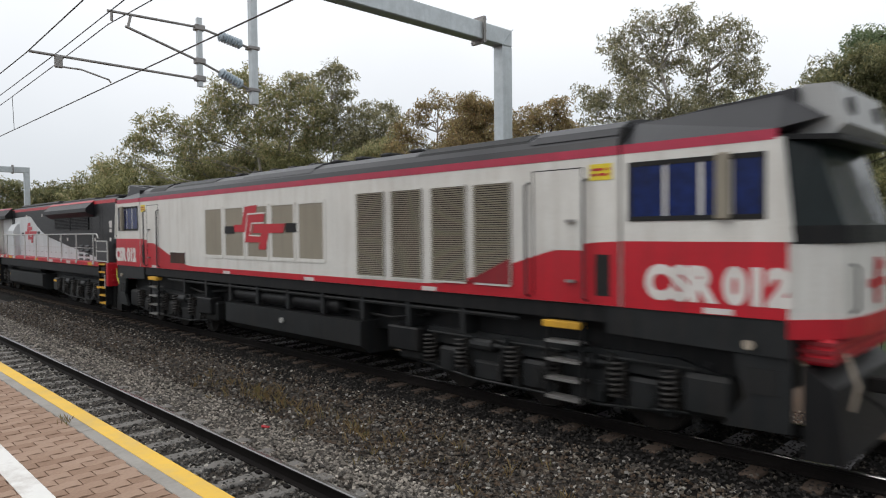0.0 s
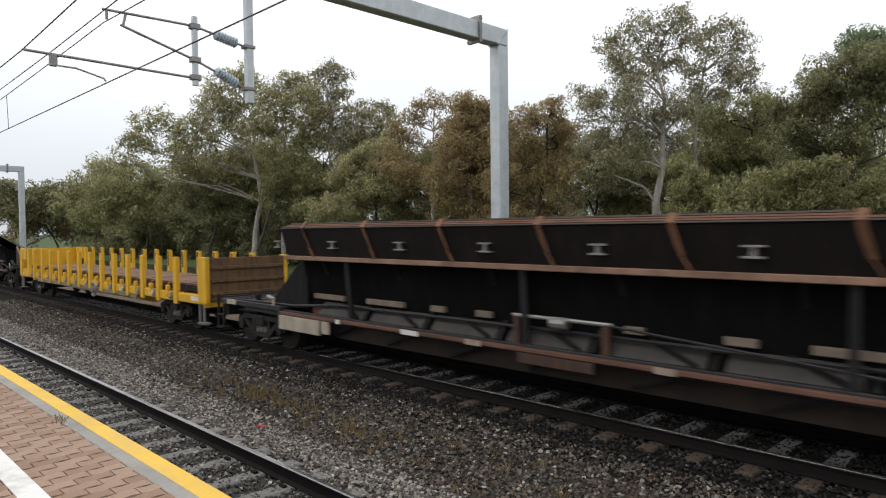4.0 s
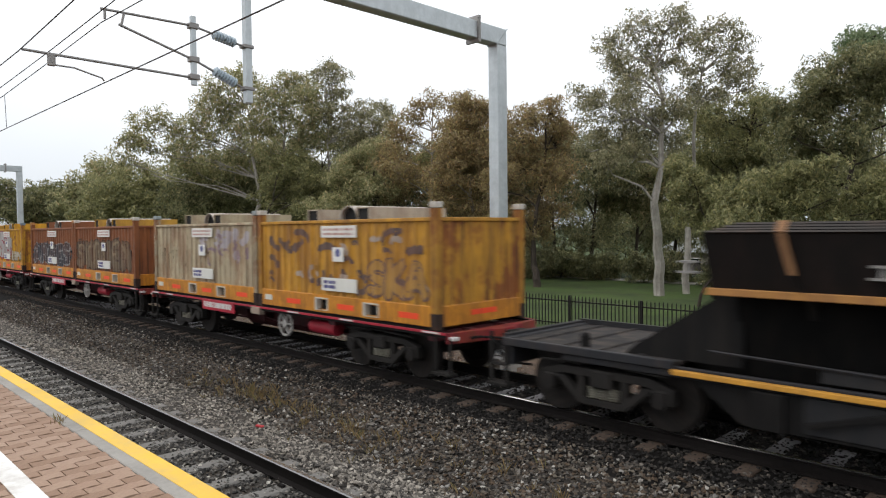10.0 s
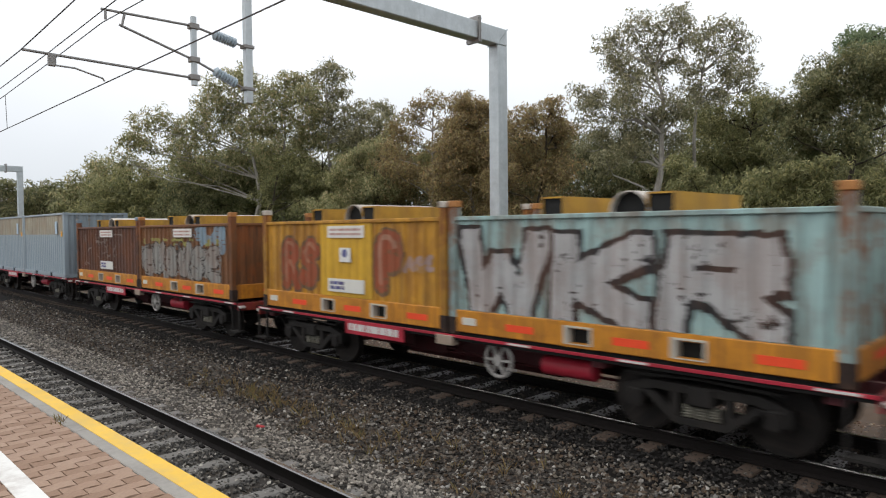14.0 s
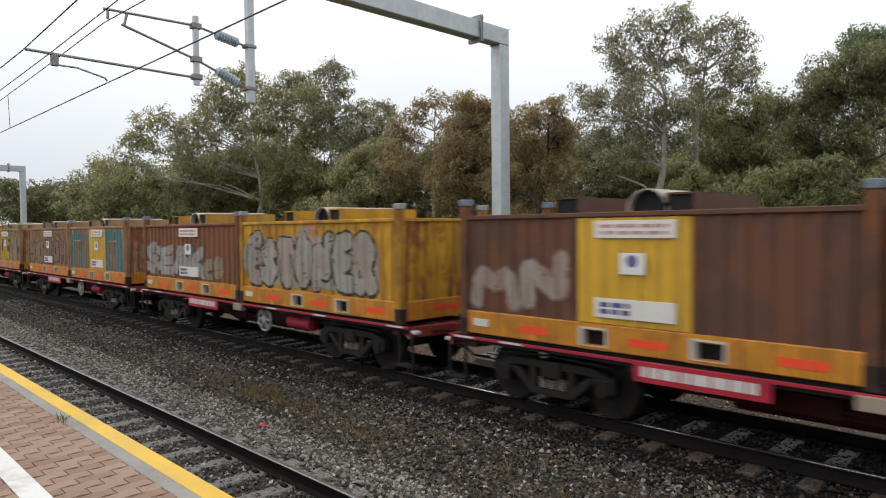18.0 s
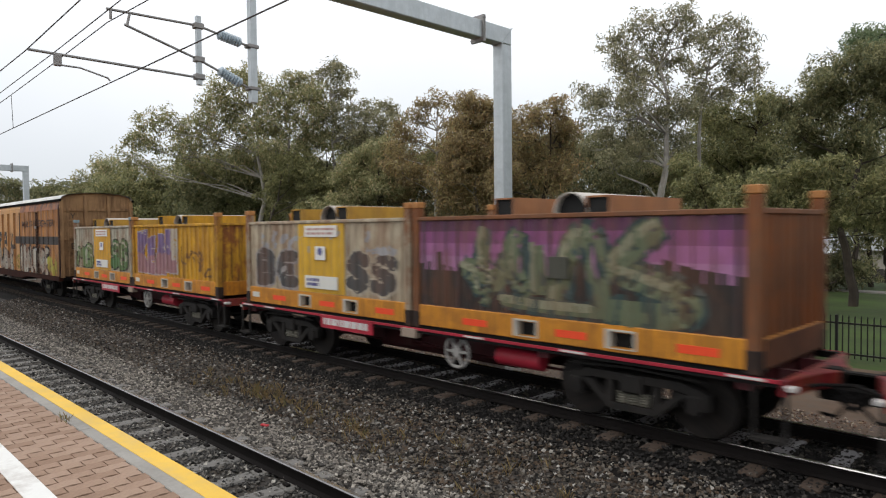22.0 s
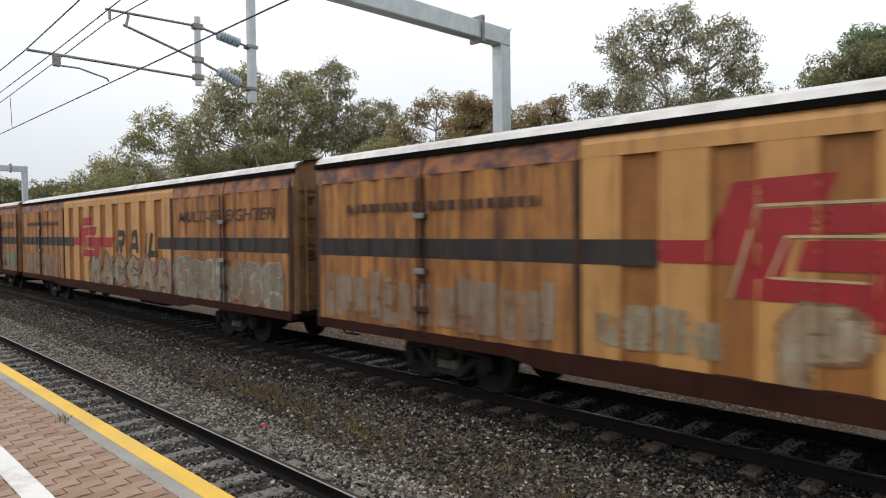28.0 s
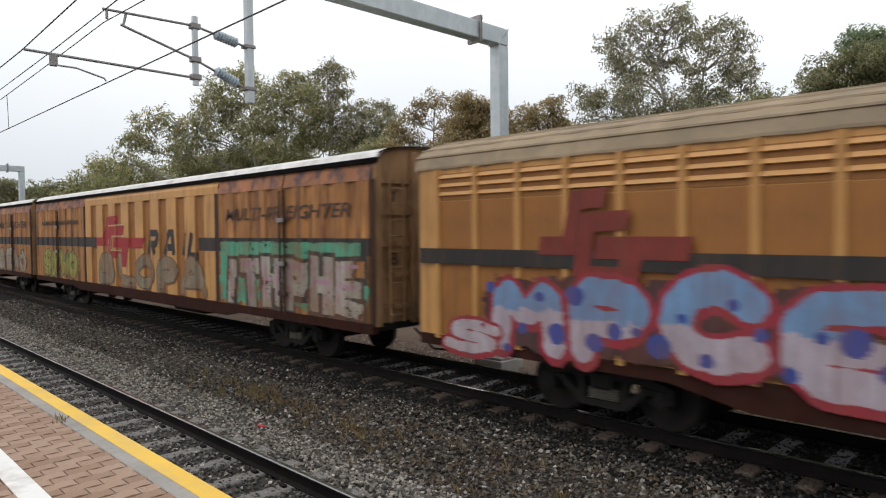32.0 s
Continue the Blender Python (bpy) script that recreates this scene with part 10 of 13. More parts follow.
def red_white_loco(s):
    """Full-width twin-cab diesel; origin at the leading side corner."""
    L, half = 20.95, 1.45
    w = thing("diesel_locomotive", "white and red twin-cab diesel locomotive with a dark roof", "locomotive", at_s(s))
    part("body", Mesh().box(-2.1, -L + 2.1, -half, half, 1.73, 3.75, 0.02), "loco_white", w, "white body side")
    for y in (-half - 0.004, half - 0.05):
        part("stripe", Mesh().box(-2.1, -L + 2.1, y, y + 0.054, 3.74, 3.86), "loco_stripe", w, "pinkish red roof-edge stripe")
    sec = [(-half, 3.86), (-half + 0.03, 3.96), (-half + 0.13, 4.07), (-1.12, 4.17), (-0.85, 4.22), (-0.5, 4.25), (0.5, 4.25), (0.85, 4.22), (1.12, 4.17), (half - 0.13, 4.07), (half - 0.03, 3.96), (half, 3.86)]
    part("roof", Mesh().prism(sec, -2.12, -L + 2.12, "x"), "loco_grey", w, "dark grey roof")
    for a, b, mt, h in ((-2.15, -3.6, "loco_grey", 0.05), (-3.7, -6.2, "loco_under", 0.03), (-9.4, -12.5, "loco_grey", 0.04), (-14.0, -16.6, "loco_frame", 0.03), (-17.0, -18.2, "loco_under", 0.04)):
        part("roof_hatch", Mesh().prism([(y * 0.98, z + h) for y, z in sec[1:-1]], a, b, "x"), mt, w)
    rv = Mesh()
    for k in range(9):
        rv.box(-6.6 - 0.85 * k, -6.9 - 0.85 * k, -0.9, 0.9, 4.2, 4.29, 0.03)
    part("roof_vent", rv, "loco_under", w)
    for d, x0 in ((1, 0.0), (-1, -L)):
        X = lambda v: x0 + d * v
        cab = part("cab", Mesh().prism([(X(-2.06), 1.73), (X(0.0), 1.73), (X(0.0), 2.62), (X(-0.12), 3.75), (X(-2.06), 3.75)], -half, half), "loco_white", w, "white cab")
        # nose with chamfered corners
        nose = Mesh().prism([(X(-0.01), -half), (X(0.42), -0.98), (X(0.5), -0.5), (X(0.5), 0.5), (X(0.42), 0.98), (X(-0.01), half)], 1.70, 2.60, "z")
        part("nose", nose, "loco_white", cab)
        lip = Mesh().prism([(X(-0.02), -half - 0.005), (X(0.46), -1.0), (X(0.54), -0.5), (X(0.54), 0.5), (X(0.46), 1.0), (X(-0.02), half + 0.005)], 2.58, 2.78, "z")
        part("nose_lip", lip, "loco_under", cab, "black rubbing lip")
        ws = Mesh().add([(X(0.0), -half + 0.02, 2.66), (X(0.46), -0.96, 2.66), (X(0.5), 0.0, 2.66), (X(0.46), 0.96, 2.66), (X(0.0), half - 0.02, 2.66),
                         (X(-0.11), -half + 0.05, 3.76), (X(0.12), -0.95, 3.76), (X(0.15), 0.0, 3.76), (X(0.12), 0.95, 3.76), (X(-0.11), half - 0.05, 3.76)],
                        [(0, 1, 6, 5), (1, 2, 7, 6), (2, 3, 8, 7), (3, 4, 9, 8), (5, 6, 7, 8, 9), (4, 3, 2, 1, 0)])
        part("windscreen", ws, "glass_dark", cab, "dark raked windscreen")
        for y in (-1, 1):
            part("pillar", Mesh().beam((X(0.02), y * (half - 0.01), 2.6), (X(-0.1), y * (half - 0.03), 3.76), 0.05, 0.12, (0, 1, 0)), "loco_white", cab)
        brow = Mesh().prism([(X(-0.05), 3.84), (X(0.28), 3.80), (X(0.42), 3.92), (X(0.30), 4.38), (X(-0.05), 4.40)], -0.92, 0.92)
        part("brow", brow, "loco_pale", cab, "pale headlight brow")
        part("roof_tray", Mesh().prism([(X(-2.06), 3.87), (X(-0.06), 3.84), (X(-0.06), 4.36), (X(-0.9), 4.28), (X(-2.06), 4.14)], -1.02, 1.02), "loco_grey", cab)
        for y in (-0.8, 0.0, 0.8):
            part("roof_pipe", Mesh().tube([(X(-0.3), y, 4.32), (X(-1.0), y, 4.29), (X(-1.9), y, 4.19)], 0.035, 6), "loco_under", cab)
        part("aerial_box", Mesh().box(X(-0.9), X(-1.5), -0.45, 0.45, 4.2, 4.32, 0.03), "loco_under", cab)
        side = Mesh().add([(X(-2.06), -half, 3.86), (X(-0.12), -half, 3.86), (X(0.24), -1.02, 4.0), (X(-2.06), -1.02, 4.18), (X(-0.2), -1.02, 4.3), (X(-2.06), half, 3.86), (X(-0.12), half, 3.86), (X(0.24), 1.02, 4.0), (X(-2.06), 1.02, 4.18), (X(-0.2), 1.02, 4.3)],
                          [(0, 1, 2, 4, 3), (5, 8, 9, 7, 6), (0, 5, 6, 1), (1, 6, 7, 2), (3, 4, 9, 8), (0, 3, 8, 5), (2, 7, 9, 4)])
        part("cab_roof", side, "loco_grey", cab)
        part("sun_visor", Mesh().prism([(X(-0.1), -1.38), (X(0.36), -0.95), (X(0.42), 0.95), (X(-0.1), 1.38)], 3.74, 3.80, "z"), "loco_under", cab)
        for y in (-0.55, 0.55):
            part("headlight", Mesh().lathe((X(0.36), y, 4.08), [(-0.06, 0.17), (0.02, 0.17), (0.03, 0.12)], 16, "x"), "loco_under", cab, "round headlight")
        for y in (-half - 0.004, half - 0.06):
            part("stripe", Mesh().box(X(-2.06), X(-0.13), y, y + 0.064, 3.74, 3.86), "loco_stripe", cab)
        part("gap", Mesh().box(X(-2.06), X(-2.1), -half + 0.03, half - 0.03, 1.75, 4.1), "dark_gap", w)
        slab("red_panel", [(X(0.0), 1.73), (X(-2.05), 1.73), (X(-2.05), 2.60), (X(0.0), 2.60)], half, 0.004, "loco_red", cab, "red lower cab side")
        slab("red_panel", [(X(-2.1), 2.60)] + curve(X(-2.1), 2.60, X(-5.9), 1.86, 9) + [(X(-5.9), 1.74), (X(-2.1), 1.74)], half, 0.004, "loco_red", w, "red sweep")
        part("nose_band", Mesh().prism([(X(-0.005), -half - 0.004), (X(0.43), -0.985), (X(0.51), -0.5), (X(0.51), 0.5), (X(0.43), 0.985), (X(-0.005), half + 0.004)], 1.52, 1.74, "z"), "loco_red", cab, "red nose skirt")
        for a, b in ((-1.91, -1.48), (-1.42, -1.02), (-0.96, -0.80), (-0.60, -0.28)):
            win = part("window", Mesh().box(X(a), X(b), -half - 0.006, -half + 0.02, 2.92, 3.56), "glass_blue", cab, "window with a blue blind")
        part("window_frame", Mesh().box(X(-1.96), X(-0.24), -half - 0.012, -half - 0.001, 3.56, 3.62).box(X(-1.96), X(-0.24), -half - 0.014, -half - 0.001, 2.86, 2.92).box(X(-1.96), X(-1.91), -half - 0.012, -half - 0.001, 2.9, 3.58).box(X(-0.28), X(-0.24), -half - 0.012, -half - 0.001, 2.9, 3.58), "dark_gap", cab)
        part("mirror_arm", Mesh().box(X(-0.78), X(-0.62), -half - 0.10, -half - 0.01, 2.86, 3.64, 0.02), "filter", cab, "fawn mirror housing")
        part("wiper", Mesh().tube([(X(0.5), 0.4, 2.68), (X(0.36), 0.1, 3.3)], 0.012, 5), "loco_under", cab)
        for s2 in (-1, 1):
            me = lettering("CSR 012", 0.53, 0.002, 0.0, 0.034)
            for v in me.vertices:
                a, b = v.co.x * 0.93, v.co.y * 1.04
                d2 = 0.003 if v.co.z > 0 else 0.0
                v.co = (X(-0.84) + (a if s2 < 0 else -a), s2 * (half + 0.006 + d2), 1.90 + b)
            me.materials.append(M["letter_white"])
            part("lettering", me, None, cab)
        part("emblem", Mesh().box(X(0.512), X(0.520), -0.35, 0.35, 2.05, 2.15).box(X(0.512), X(0.521), -0.1, 0.1, 1.85, 2.4).box(X(0.512), X(0.522), -0.05, 0.25, 2.25, 2.35), "loco_red", cab, "red emblem")
        part("handrail", Mesh().tube([(X(0.47), -0.85, 1.8), (X(0.53), -0.85, 1.85), (X(0.53), -0.85, 2.3), (X(0.47), -0.85, 2.35)], 0.018, 6), "loco_under", cab)
        # doors
        dr = part("door", Mesh().box(X(-2.68), X(-3.51), -half - 0.008, -half - 0.004 + 0.02, 2.47, 3.6), "loco_white", w, "body door")
        part("door_line", Mesh().box(X(-2.66), X(-3.53), -half - 0.009, -half + 0.0, 3.6, 3.615).box(X(-2.66), X(-2.675), -half - 0.009, -half, 1.8, 3.6).box(X(-3.515), X(-3.53), -half - 0.009, -half, 1.8, 3.6), "loco_under", dr)
        for hz in (2.86, 2.02):
            part("door_handle", Mesh().box(X(-2.78), X(-2.92), -half - 0.06, -half - 0.01, hz, hz + 0.04), "galv_dark", dr)
        handrail(w, X(-2.60), -half - 0.09, 1.78, 3.45)
        handrail(w, X(-3.60), -half - 0.09, 1.78, 3.45)
        # flat black patch draws the shade of a step recess
        part("step_well", Mesh().box(X(-2.24), X(-2.46), -half - 0.01, -half, 1.86, 2.42), "dark_gap", w)
        part("notice", Mesh().box(X(-2.2), X(-2.55), -half - 0.008, -half, 3.42, 3.64), "clean", w, "yellow notice", col=(0.70, 0.56, 0.03))
        part("notice_lines", bars(*sorted((X(-2.23), X(-2.52))), 3.46, 3.60, 2, -half - 0.009, 4), "plain", w, col=(0.5, 0.03, 0.03))
        # buffer beam, plough, steps
        part("buffer_beam", Mesh().box(X(0.05), X(0.38), -1.18, 1.18, 1.22, 1.52, 0.03), "loco_red", w, "red buffer beam")
        for z in (1.27, 1.36, 1.45):
            # darker red strips stand in for the shade in the beam's slots
            part("beam_slot", Mesh().box(X(0.03), X(0.388), -1.2, 1.19, z, z + 0.04), "red_shade", w)
        part("jumper_hose", Mesh().tube([(X(0.42), -0.9, 1.35), (X(0.55), -0.92, 1.0), (X(0.5), -0.95, 0.72)], 0.03, 6), "dirty_cream", w)
        part("plough", Mesh().prism([(X(0.1), 0.18), (X(0.55), 0.2), (X(0.42), 1.0), (X(0.1), 1.22)], -1.3, 1.3), "loco_under", w)
        part("skirt", Mesh().prism([(X(0.02), 1.30), (X(-2.3), 1.36), (X(-2.3), 1.73), (X(0.02), 1.73)], -half + 0.02, half - 0.02), "loco_frame", w, "slate grey underframe skirt")
        part("guard_leg", Mesh().prism([(X(0.02), 0.45), (X(-0.75), 0.42), (X(-0.5), 0.8), (X(-0.62), 1.3), (X(0.02), 1.3)], -half + 0.06, -half + 0.14), "loco_frame", w)
        # flat black patch draws the shade of the cutout
        part("guard_hollow", Mesh().box(X(-0.12), X(-0.46), -half + 0.05, -half + 0.062, 0.85, 1.15), "dark_gap", w)
        part("lamp_socket", Mesh().lathe((X(-0.42), -half, 1.42), [(-0.03, 0.06), (0.03, 0.05)], 10), "dirty_cream", w)
        coupler(w, X(0.45), d)
        lad = Mesh()
        for a in (-2.72, -3.32):
            lad.beam((X(a), -half + 0.05, 0.3), (X(a), -half + 0.05, 1.5), 0.05, 0.05)
        part("ladder", lad, "loco_under", w)
        for k in range(4):
            part("ladder_rung", Mesh().box(X(-2.74), X(-3.30), -half - 0.02, -half + 0.2, 0.33 + 0.27 * k, 0.37 + 0.27 * k), "galv_dark", w)
        part("yellow_step", Mesh().box(X(-2.72), X(-3.35), -half - 0.03, -half + 0.15, 1.36, 1.46, 0.01), "yellow_step", w, "yellow step")
    # intakes, filter panels
    for a, b in ((-7.79, -6.95), (-6.75, -5.92), (-5.70, -4.87), (-4.72, -3.93)):
        grille(w, a, b, 1.93, 3.48, half, 44, "filter")
    part("red_mesh", Mesh().prism([(-3.96, 2.33), (-3.96, 1.935), (-4.87, 1.935)], -half - 0.0362, -half - 0.0125), "red_shade", w, "darker red over the intake")
    ex = part("exhaust_vent", Mesh().box(-15.61, -16.58, -half - 0.012, -half + 0.01, 1.92, 2.22), "rust_dark", w, "dark oil-stained vent")
    part("vent_lip", Mesh().box(-15.57, -16.62, -half - 0.03, -half, 2.22, 2.245), "loco_white", ex)
    for k in range(5):
        a = -14.30 + 1.12 * k
        part("filter_panel", Mesh().box(a, a + 0.90, -half - 0.006, -half + 0.01, 2.2, 3.36), "filter", w, "fawn mesh panel")
        part("panel_frame", Mesh().box(a - 0.06, a + 0.96, -half - 0.016, -half, 3.36, 3.42).box(a - 0.06, a + 0.96, -half - 0.016, -half, 2.12, 2.2).box(a - 0.08, a, -half - 0.014, -half, 2.14, 3.4).box(a + 0.90, a + 0.98, -half - 0.0145, -half, 2.14, 3.4), "loco_white", w)
    emblem(w, FLAT(half + 0.012), -11.55, 2.85, 0.98, 0.68, "loco_red", edge="letter_white")
    part("emblem_end", Mesh().box(-13.2, -12.7, -half - 0.022, -half - 0.016, 2.74, 2.92).box(-10.35, -9.9, -half - 0.022, -half - 0.016, 2.76, 2.96), "loco_under", w)
    slab("red_sill", [(-2.1, 1.735), (-L + 2.1, 1.735), (-L + 2.1, 1.86), (-2.1, 1.86)], half, 0.0035, "loco_red", w)
    for x in (-0.6, -5.6, -9.3, -13.0, -17.6):
        part("white_plate", Mesh().box(x, x - 0.36, -half - 0.006, -half, 1.74, 1.81), "white_mark", w)
    part("frame", Mesh().box(-0.6, -L + 0.6, -half + 0.42, half - 0.42, 0.86, 1.73, 0.02).box(-0.6, -L + 0.6, -half + 0.05, half - 0.05, 1.5, 1.73), "loco_under", w)
    for k in range(9):
        part("frame_bracket", Mesh().box(-5.0 - 1.35 * k, -5.12 - 1.35 * k, -half + 0.06, -0.9, 1.06, 1.5, 0.01), "loco_frame", w)
    part("conduit", Mesh().tube([(-3.9, -half + 0.1, 1.42), (-17.0, -half + 0.1, 1.42)], 0.035, 6), "loco_frame", w)
    tank = Mesh().prism([(-half + 0.02, 1.02), (-half + 0.02, 0.55), (-1.2, 0.38), (1.2, 0.38), (half - 0.02, 0.55), (half - 0.02, 1.02)], -7.75, -13.3, "x")
    part("fuel_tank", tank, "loco_frame", w, "black fuel tank")
    part("tank_cap", Mesh().lathe((-10.6, -half, 0.8), [(-0.03, 0.06), (0.02, 0.06)], 10), "handrail", w)
    for y in (-1, 1):
        part("air_tank", Mesh().lathe((-10.95, y * 1.15, 1.24), [(-2.35, 0.06), (-2.28, 0.17), (2.28, 0.17), (2.35, 0.06)], 18, "x"), "loco_under", w, "long air tank", smooth=True)
    part("pipe", Mesh().tube([(-8.6, -1.2, 1.2), (-7.0, -1.25, 1.15), (-6.0, -1.2, 1.3)], 0.03, 6).tube([(-13.4, -1.2, 1.3), (-15, -1.25, 1.15), (-16, -1.2, 1.25)], 0.03, 6), "loco_under", w)
    for x in (-6.55, -14.6):
        part("tool_box", Mesh().box(x - 0.4, x + 0.4, -1.42, -1.0, 0.62, 1.05, 0.03), "loco_under", w)
    loco_bogie(w, -3.75)
    loco_bogie(w, -17.2)
    return enlist(w, s)


def black_white_loco(s):
    """Hood diesel running long hood first; origin at the leading frame end."""
    L, half, hood = 21.3, 1.43, 1.10
    w = thing("diesel_locomotive", "black, white and red hood diesel locomotive with a side walkway", "locomotive", at_s(s))
    part("frame", Mesh().box(-0.1, -21.2, -half + 0.06, half - 0.06, 1.25, 1.61, 0.02).box(-0.9, -20.6, -0.85, 0.85, 0.86, 1.25), "loco_under", w)
    part("walkway", Mesh().box(-0.95, -16.9, -half, half, 1.61, 1.76, 0.01), "loco_red", w, "red walkway edge")
    for x, c in ((-1.6, "yellow_step"), (-6.6, "white_mark"), (-8.9, "yellow_step"), (-4.2, "white_mark"), (-13.6, "yellow_step"), (-12.9, "white_mark"), (-15.4, "white_mark")):
        part("sill_plate", Mesh().box(x, x - 0.5, -half - 0.006, -half, 1.63, 1.74), c, w)
    part("hood", Mesh().prism([(-hood, 1.76), (-hood, 3.95), (-hood + 0.12, 4.06), (hood - 0.12, 4.06), (hood, 3.95), (hood, 1.76)], -0.05, -15.6, "x"), "loco_black", w, "glossy black hood")
    for y in (-hood - 0.006, hood - 0.1):
        part("stripe", Mesh().box(-0.05, -15.6, y, y + 0.106, 3.86, 3.98), "loco_red", w, "red roof-edge stripe")
    rf = Mesh().box(-1.2, -2.4, -0.7, 0.7, 4.05, 4.2, 0.05).box(-3.2, -7.4, -0.8, 0.8, 4.05, 4.16, 0.05).box(-8.2, -14.6, -0.75, 0.75, 4.05, 4.22, 0.08)
    part("roof_hatch", rf, "loco_under", w)
    white = [(-14.27, 3.58), (-11.6, 3.62), (-11.2, 3.54), (-10.4, 3.19), (-9.43, 2.86), (-8.3, 2.63), (-7.2, 2.49), (-5.26, 2.24), (-3.74, 2.08), (-1.48, 1.82), (-1.48, 1.77), (-14.27, 1.77)]
    slab("white_sweep", white, hood, 0.005, "loco_white_cool", w, "white swoosh on the hood side")
    emblem(w, FLAT(hood + 0.008), -11.3, 2.82, 0.86, 0.62, "loco_red")
    part("emblem_end", Mesh().box(-13.0, -12.6, -hood - 0.011, -hood - 0.005, 2.72, 2.86).box(-10.2, -9.75, -hood - 0.011, -hood - 0.005, 2.74, 2.9), "loco_black", w)
    rad = Mesh().prism([(-hood, 3.40), (-half + 0.03, 3.58), (-half + 0.03, 3.72), (-hood - 0.02, 3.97), (-hood, 3.97)], -2.3, -7.9, "x").prism([(hood, 3.40), (half - 0.03, 3.58), (half - 0.03, 3.72), (hood + 0.02, 3.97), (hood, 3.97)], -2.3, -7.9, "x")
    part("radiator_wing", rad, "loco_black", w, "flared black radiator wing")
    part("wing_stripe", Mesh().beam((-2.3, -hood - 0.03, 3.97), (-7.9, -hood - 0.03, 3.97), 0.10, 0.012, (0, -0.7, 0.7)), "loco_red", w)
    for a, b in ((-7.35, -5.2), (-5.1, -2.95)):
        grille(w, a, b, 2.94, 3.40, hood, 8, "loco_black")
    part("side_door", Mesh().box(-1.7, -2.5, -hood - 0.012, -hood, 2.86, 3.40, 0.006), "loco_black", w)
    for x in (-2.95, -3.72):
        for k in range(4):
            part("vent_louvre", Mesh().prism([(-hood, 2.35 - 0.17 * k), (-hood - 0.05, 2.28 - 0.17 * k), (-hood, 2.24 - 0.17 * k)], x, x - 0.45, "x"), "loco_black", w)
    part("door_line", Mesh().box(-2.6, -2.62, -hood - 0.004, -hood, 1.8, 3.8).box(-1.4, -1.42, -hood - 0.004, -hood, 1.8, 3.8), "dark_gap", w)
    for x in (-0.55, -5.6, -8.6, -9.3, -2.2, -6.6, -12.0):
        part("notice", Mesh().box(x, x - 0.14, -hood - 0.012, -hood, 2.5 if x > -3 or x == -5.6 or x == -6.6 else 3.55, 2.62 if x > -3 or x == -5.6 or x == -6.6 else 3.68), "white_mark", w)
    part("notice", Mesh().box(-0.45, -0.72, -hood - 0.008, -hood, 2.98, 3.22).box(-0.48, -0.72, -hood - 0.008, -hood, 2.82, 2.94), "white_mark", w)
    for k in range(14):
        part("latch", Mesh().box(-14.6 + 0.72 * k, -14.45 + 0.72 * k, -hood - 0.02, -hood - 0.004, 1.98, 2.02), "loco_pale", w)
    # leading end of the hood
    e = part("hood_end", Mesh().box(-0.05, 0.0, -hood + 0.05, hood - 0.05, 1.8, 4.0, 0.02), "loco_pale", w, "pale hood end with lamps")
    part("emblem", Mesh().box(0.0, 0.01, -0.75, 0.75, 2.9, 3.03).box(0.0, 0.011, -0.42, -0.2, 2.9, 3.34).box(0.0, 0.012, -0.42, 0.4, 3.22, 3.34).box(0.0, 0.013, -0.1, 0.5, 2.6, 2.72).box(0.0, 0.0115, 0.1, 0.3, 2.6, 3.0), "loco_red", e, "red emblem")
    part("end_door", Mesh().box(0.0, 0.012, -0.6, 0.6, 1.8, 2.5), "loco_black", e)
    for y in (-0.78, 0.78):
        part("lamp", Mesh().box(0.0, 0.06, y - 0.16, y + 0.16, 3.3, 3.9, 0.02).lathe((0.07, y, 3.45), [(-0.03, 0.10), (0.01, 0.10)], 14, "x").lathe((0.07, y, 3.75), [(-0.03, 0.07), (0.01, 0.07)], 14, "x"), "loco_under", e)
    part("number_light", Mesh().box(0.0, 0.03, -0.25, 0.25, 3.55, 3.8), "letter_white", e)
    part("mesh_gate", Mesh().box(-0.1, -1.14, -half + 0.02, -half + 0.04, 1.78, 2.48), "loco_grey", w)
    gf = Mesh()
    for p, q in (((-0.06, 1.76), (-0.06, 2.52)), ((-1.17, 1.76), (-1.17, 2.52)), ((-0.06, 2.5), (-1.17, 2.5)), ((-0.06, 1.8), (-1.17, 1.8)), ((-0.06, 2.15), (-1.17, 2.15))):
        gf.tube([(p[0], -half + 0.03, p[1]), (q[0], -half + 0.03, q[1])], 0.025, 6)
    part("gate_frame", gf, "handrail", w)
    # walkway rail
    part("handrail", Mesh().tube([(-0.95, -half + 0.02, 2.6), (-1.1, -half + 0.02, 2.76), (-15.4, -half + 0.02, 2.76)], 0.022, 6), "handrail", w, "long pale handrail")
    part("handrail", Mesh().tube([(-1.5, -half + 0.02, 2.25), (-15.4, -half + 0.02, 2.25)], 0.012, 6), "handrail", w)
    for x in (-1.5, -3.45, -5.4, -7.3, -9.2, -11.1, -13.0, -14.6, -15.4):
        part("stanchion", Mesh().tube([(x, -half + 0.02, 1.70), (x, -half + 0.02, 2.76)], 0.024, 6).box(x - 0.09, x + 0.09, -half - 0.02, -half + 0.03, 1.66, 1.78, 0.01), "handrail", w)
    # pilot, steps at the leading end
    part("pilot", Mesh().box(0.0, -0.18, -half, half, 0.95, 1.76, 0.02), "loco_red", w, "red pilot")
    part("plough", Mesh().prism([(0.05, 0.2), (-0.35, 0.2), (-0.3, 0.95), (0.0, 0.95)], -1.2, 1.2), "loco_under", w)
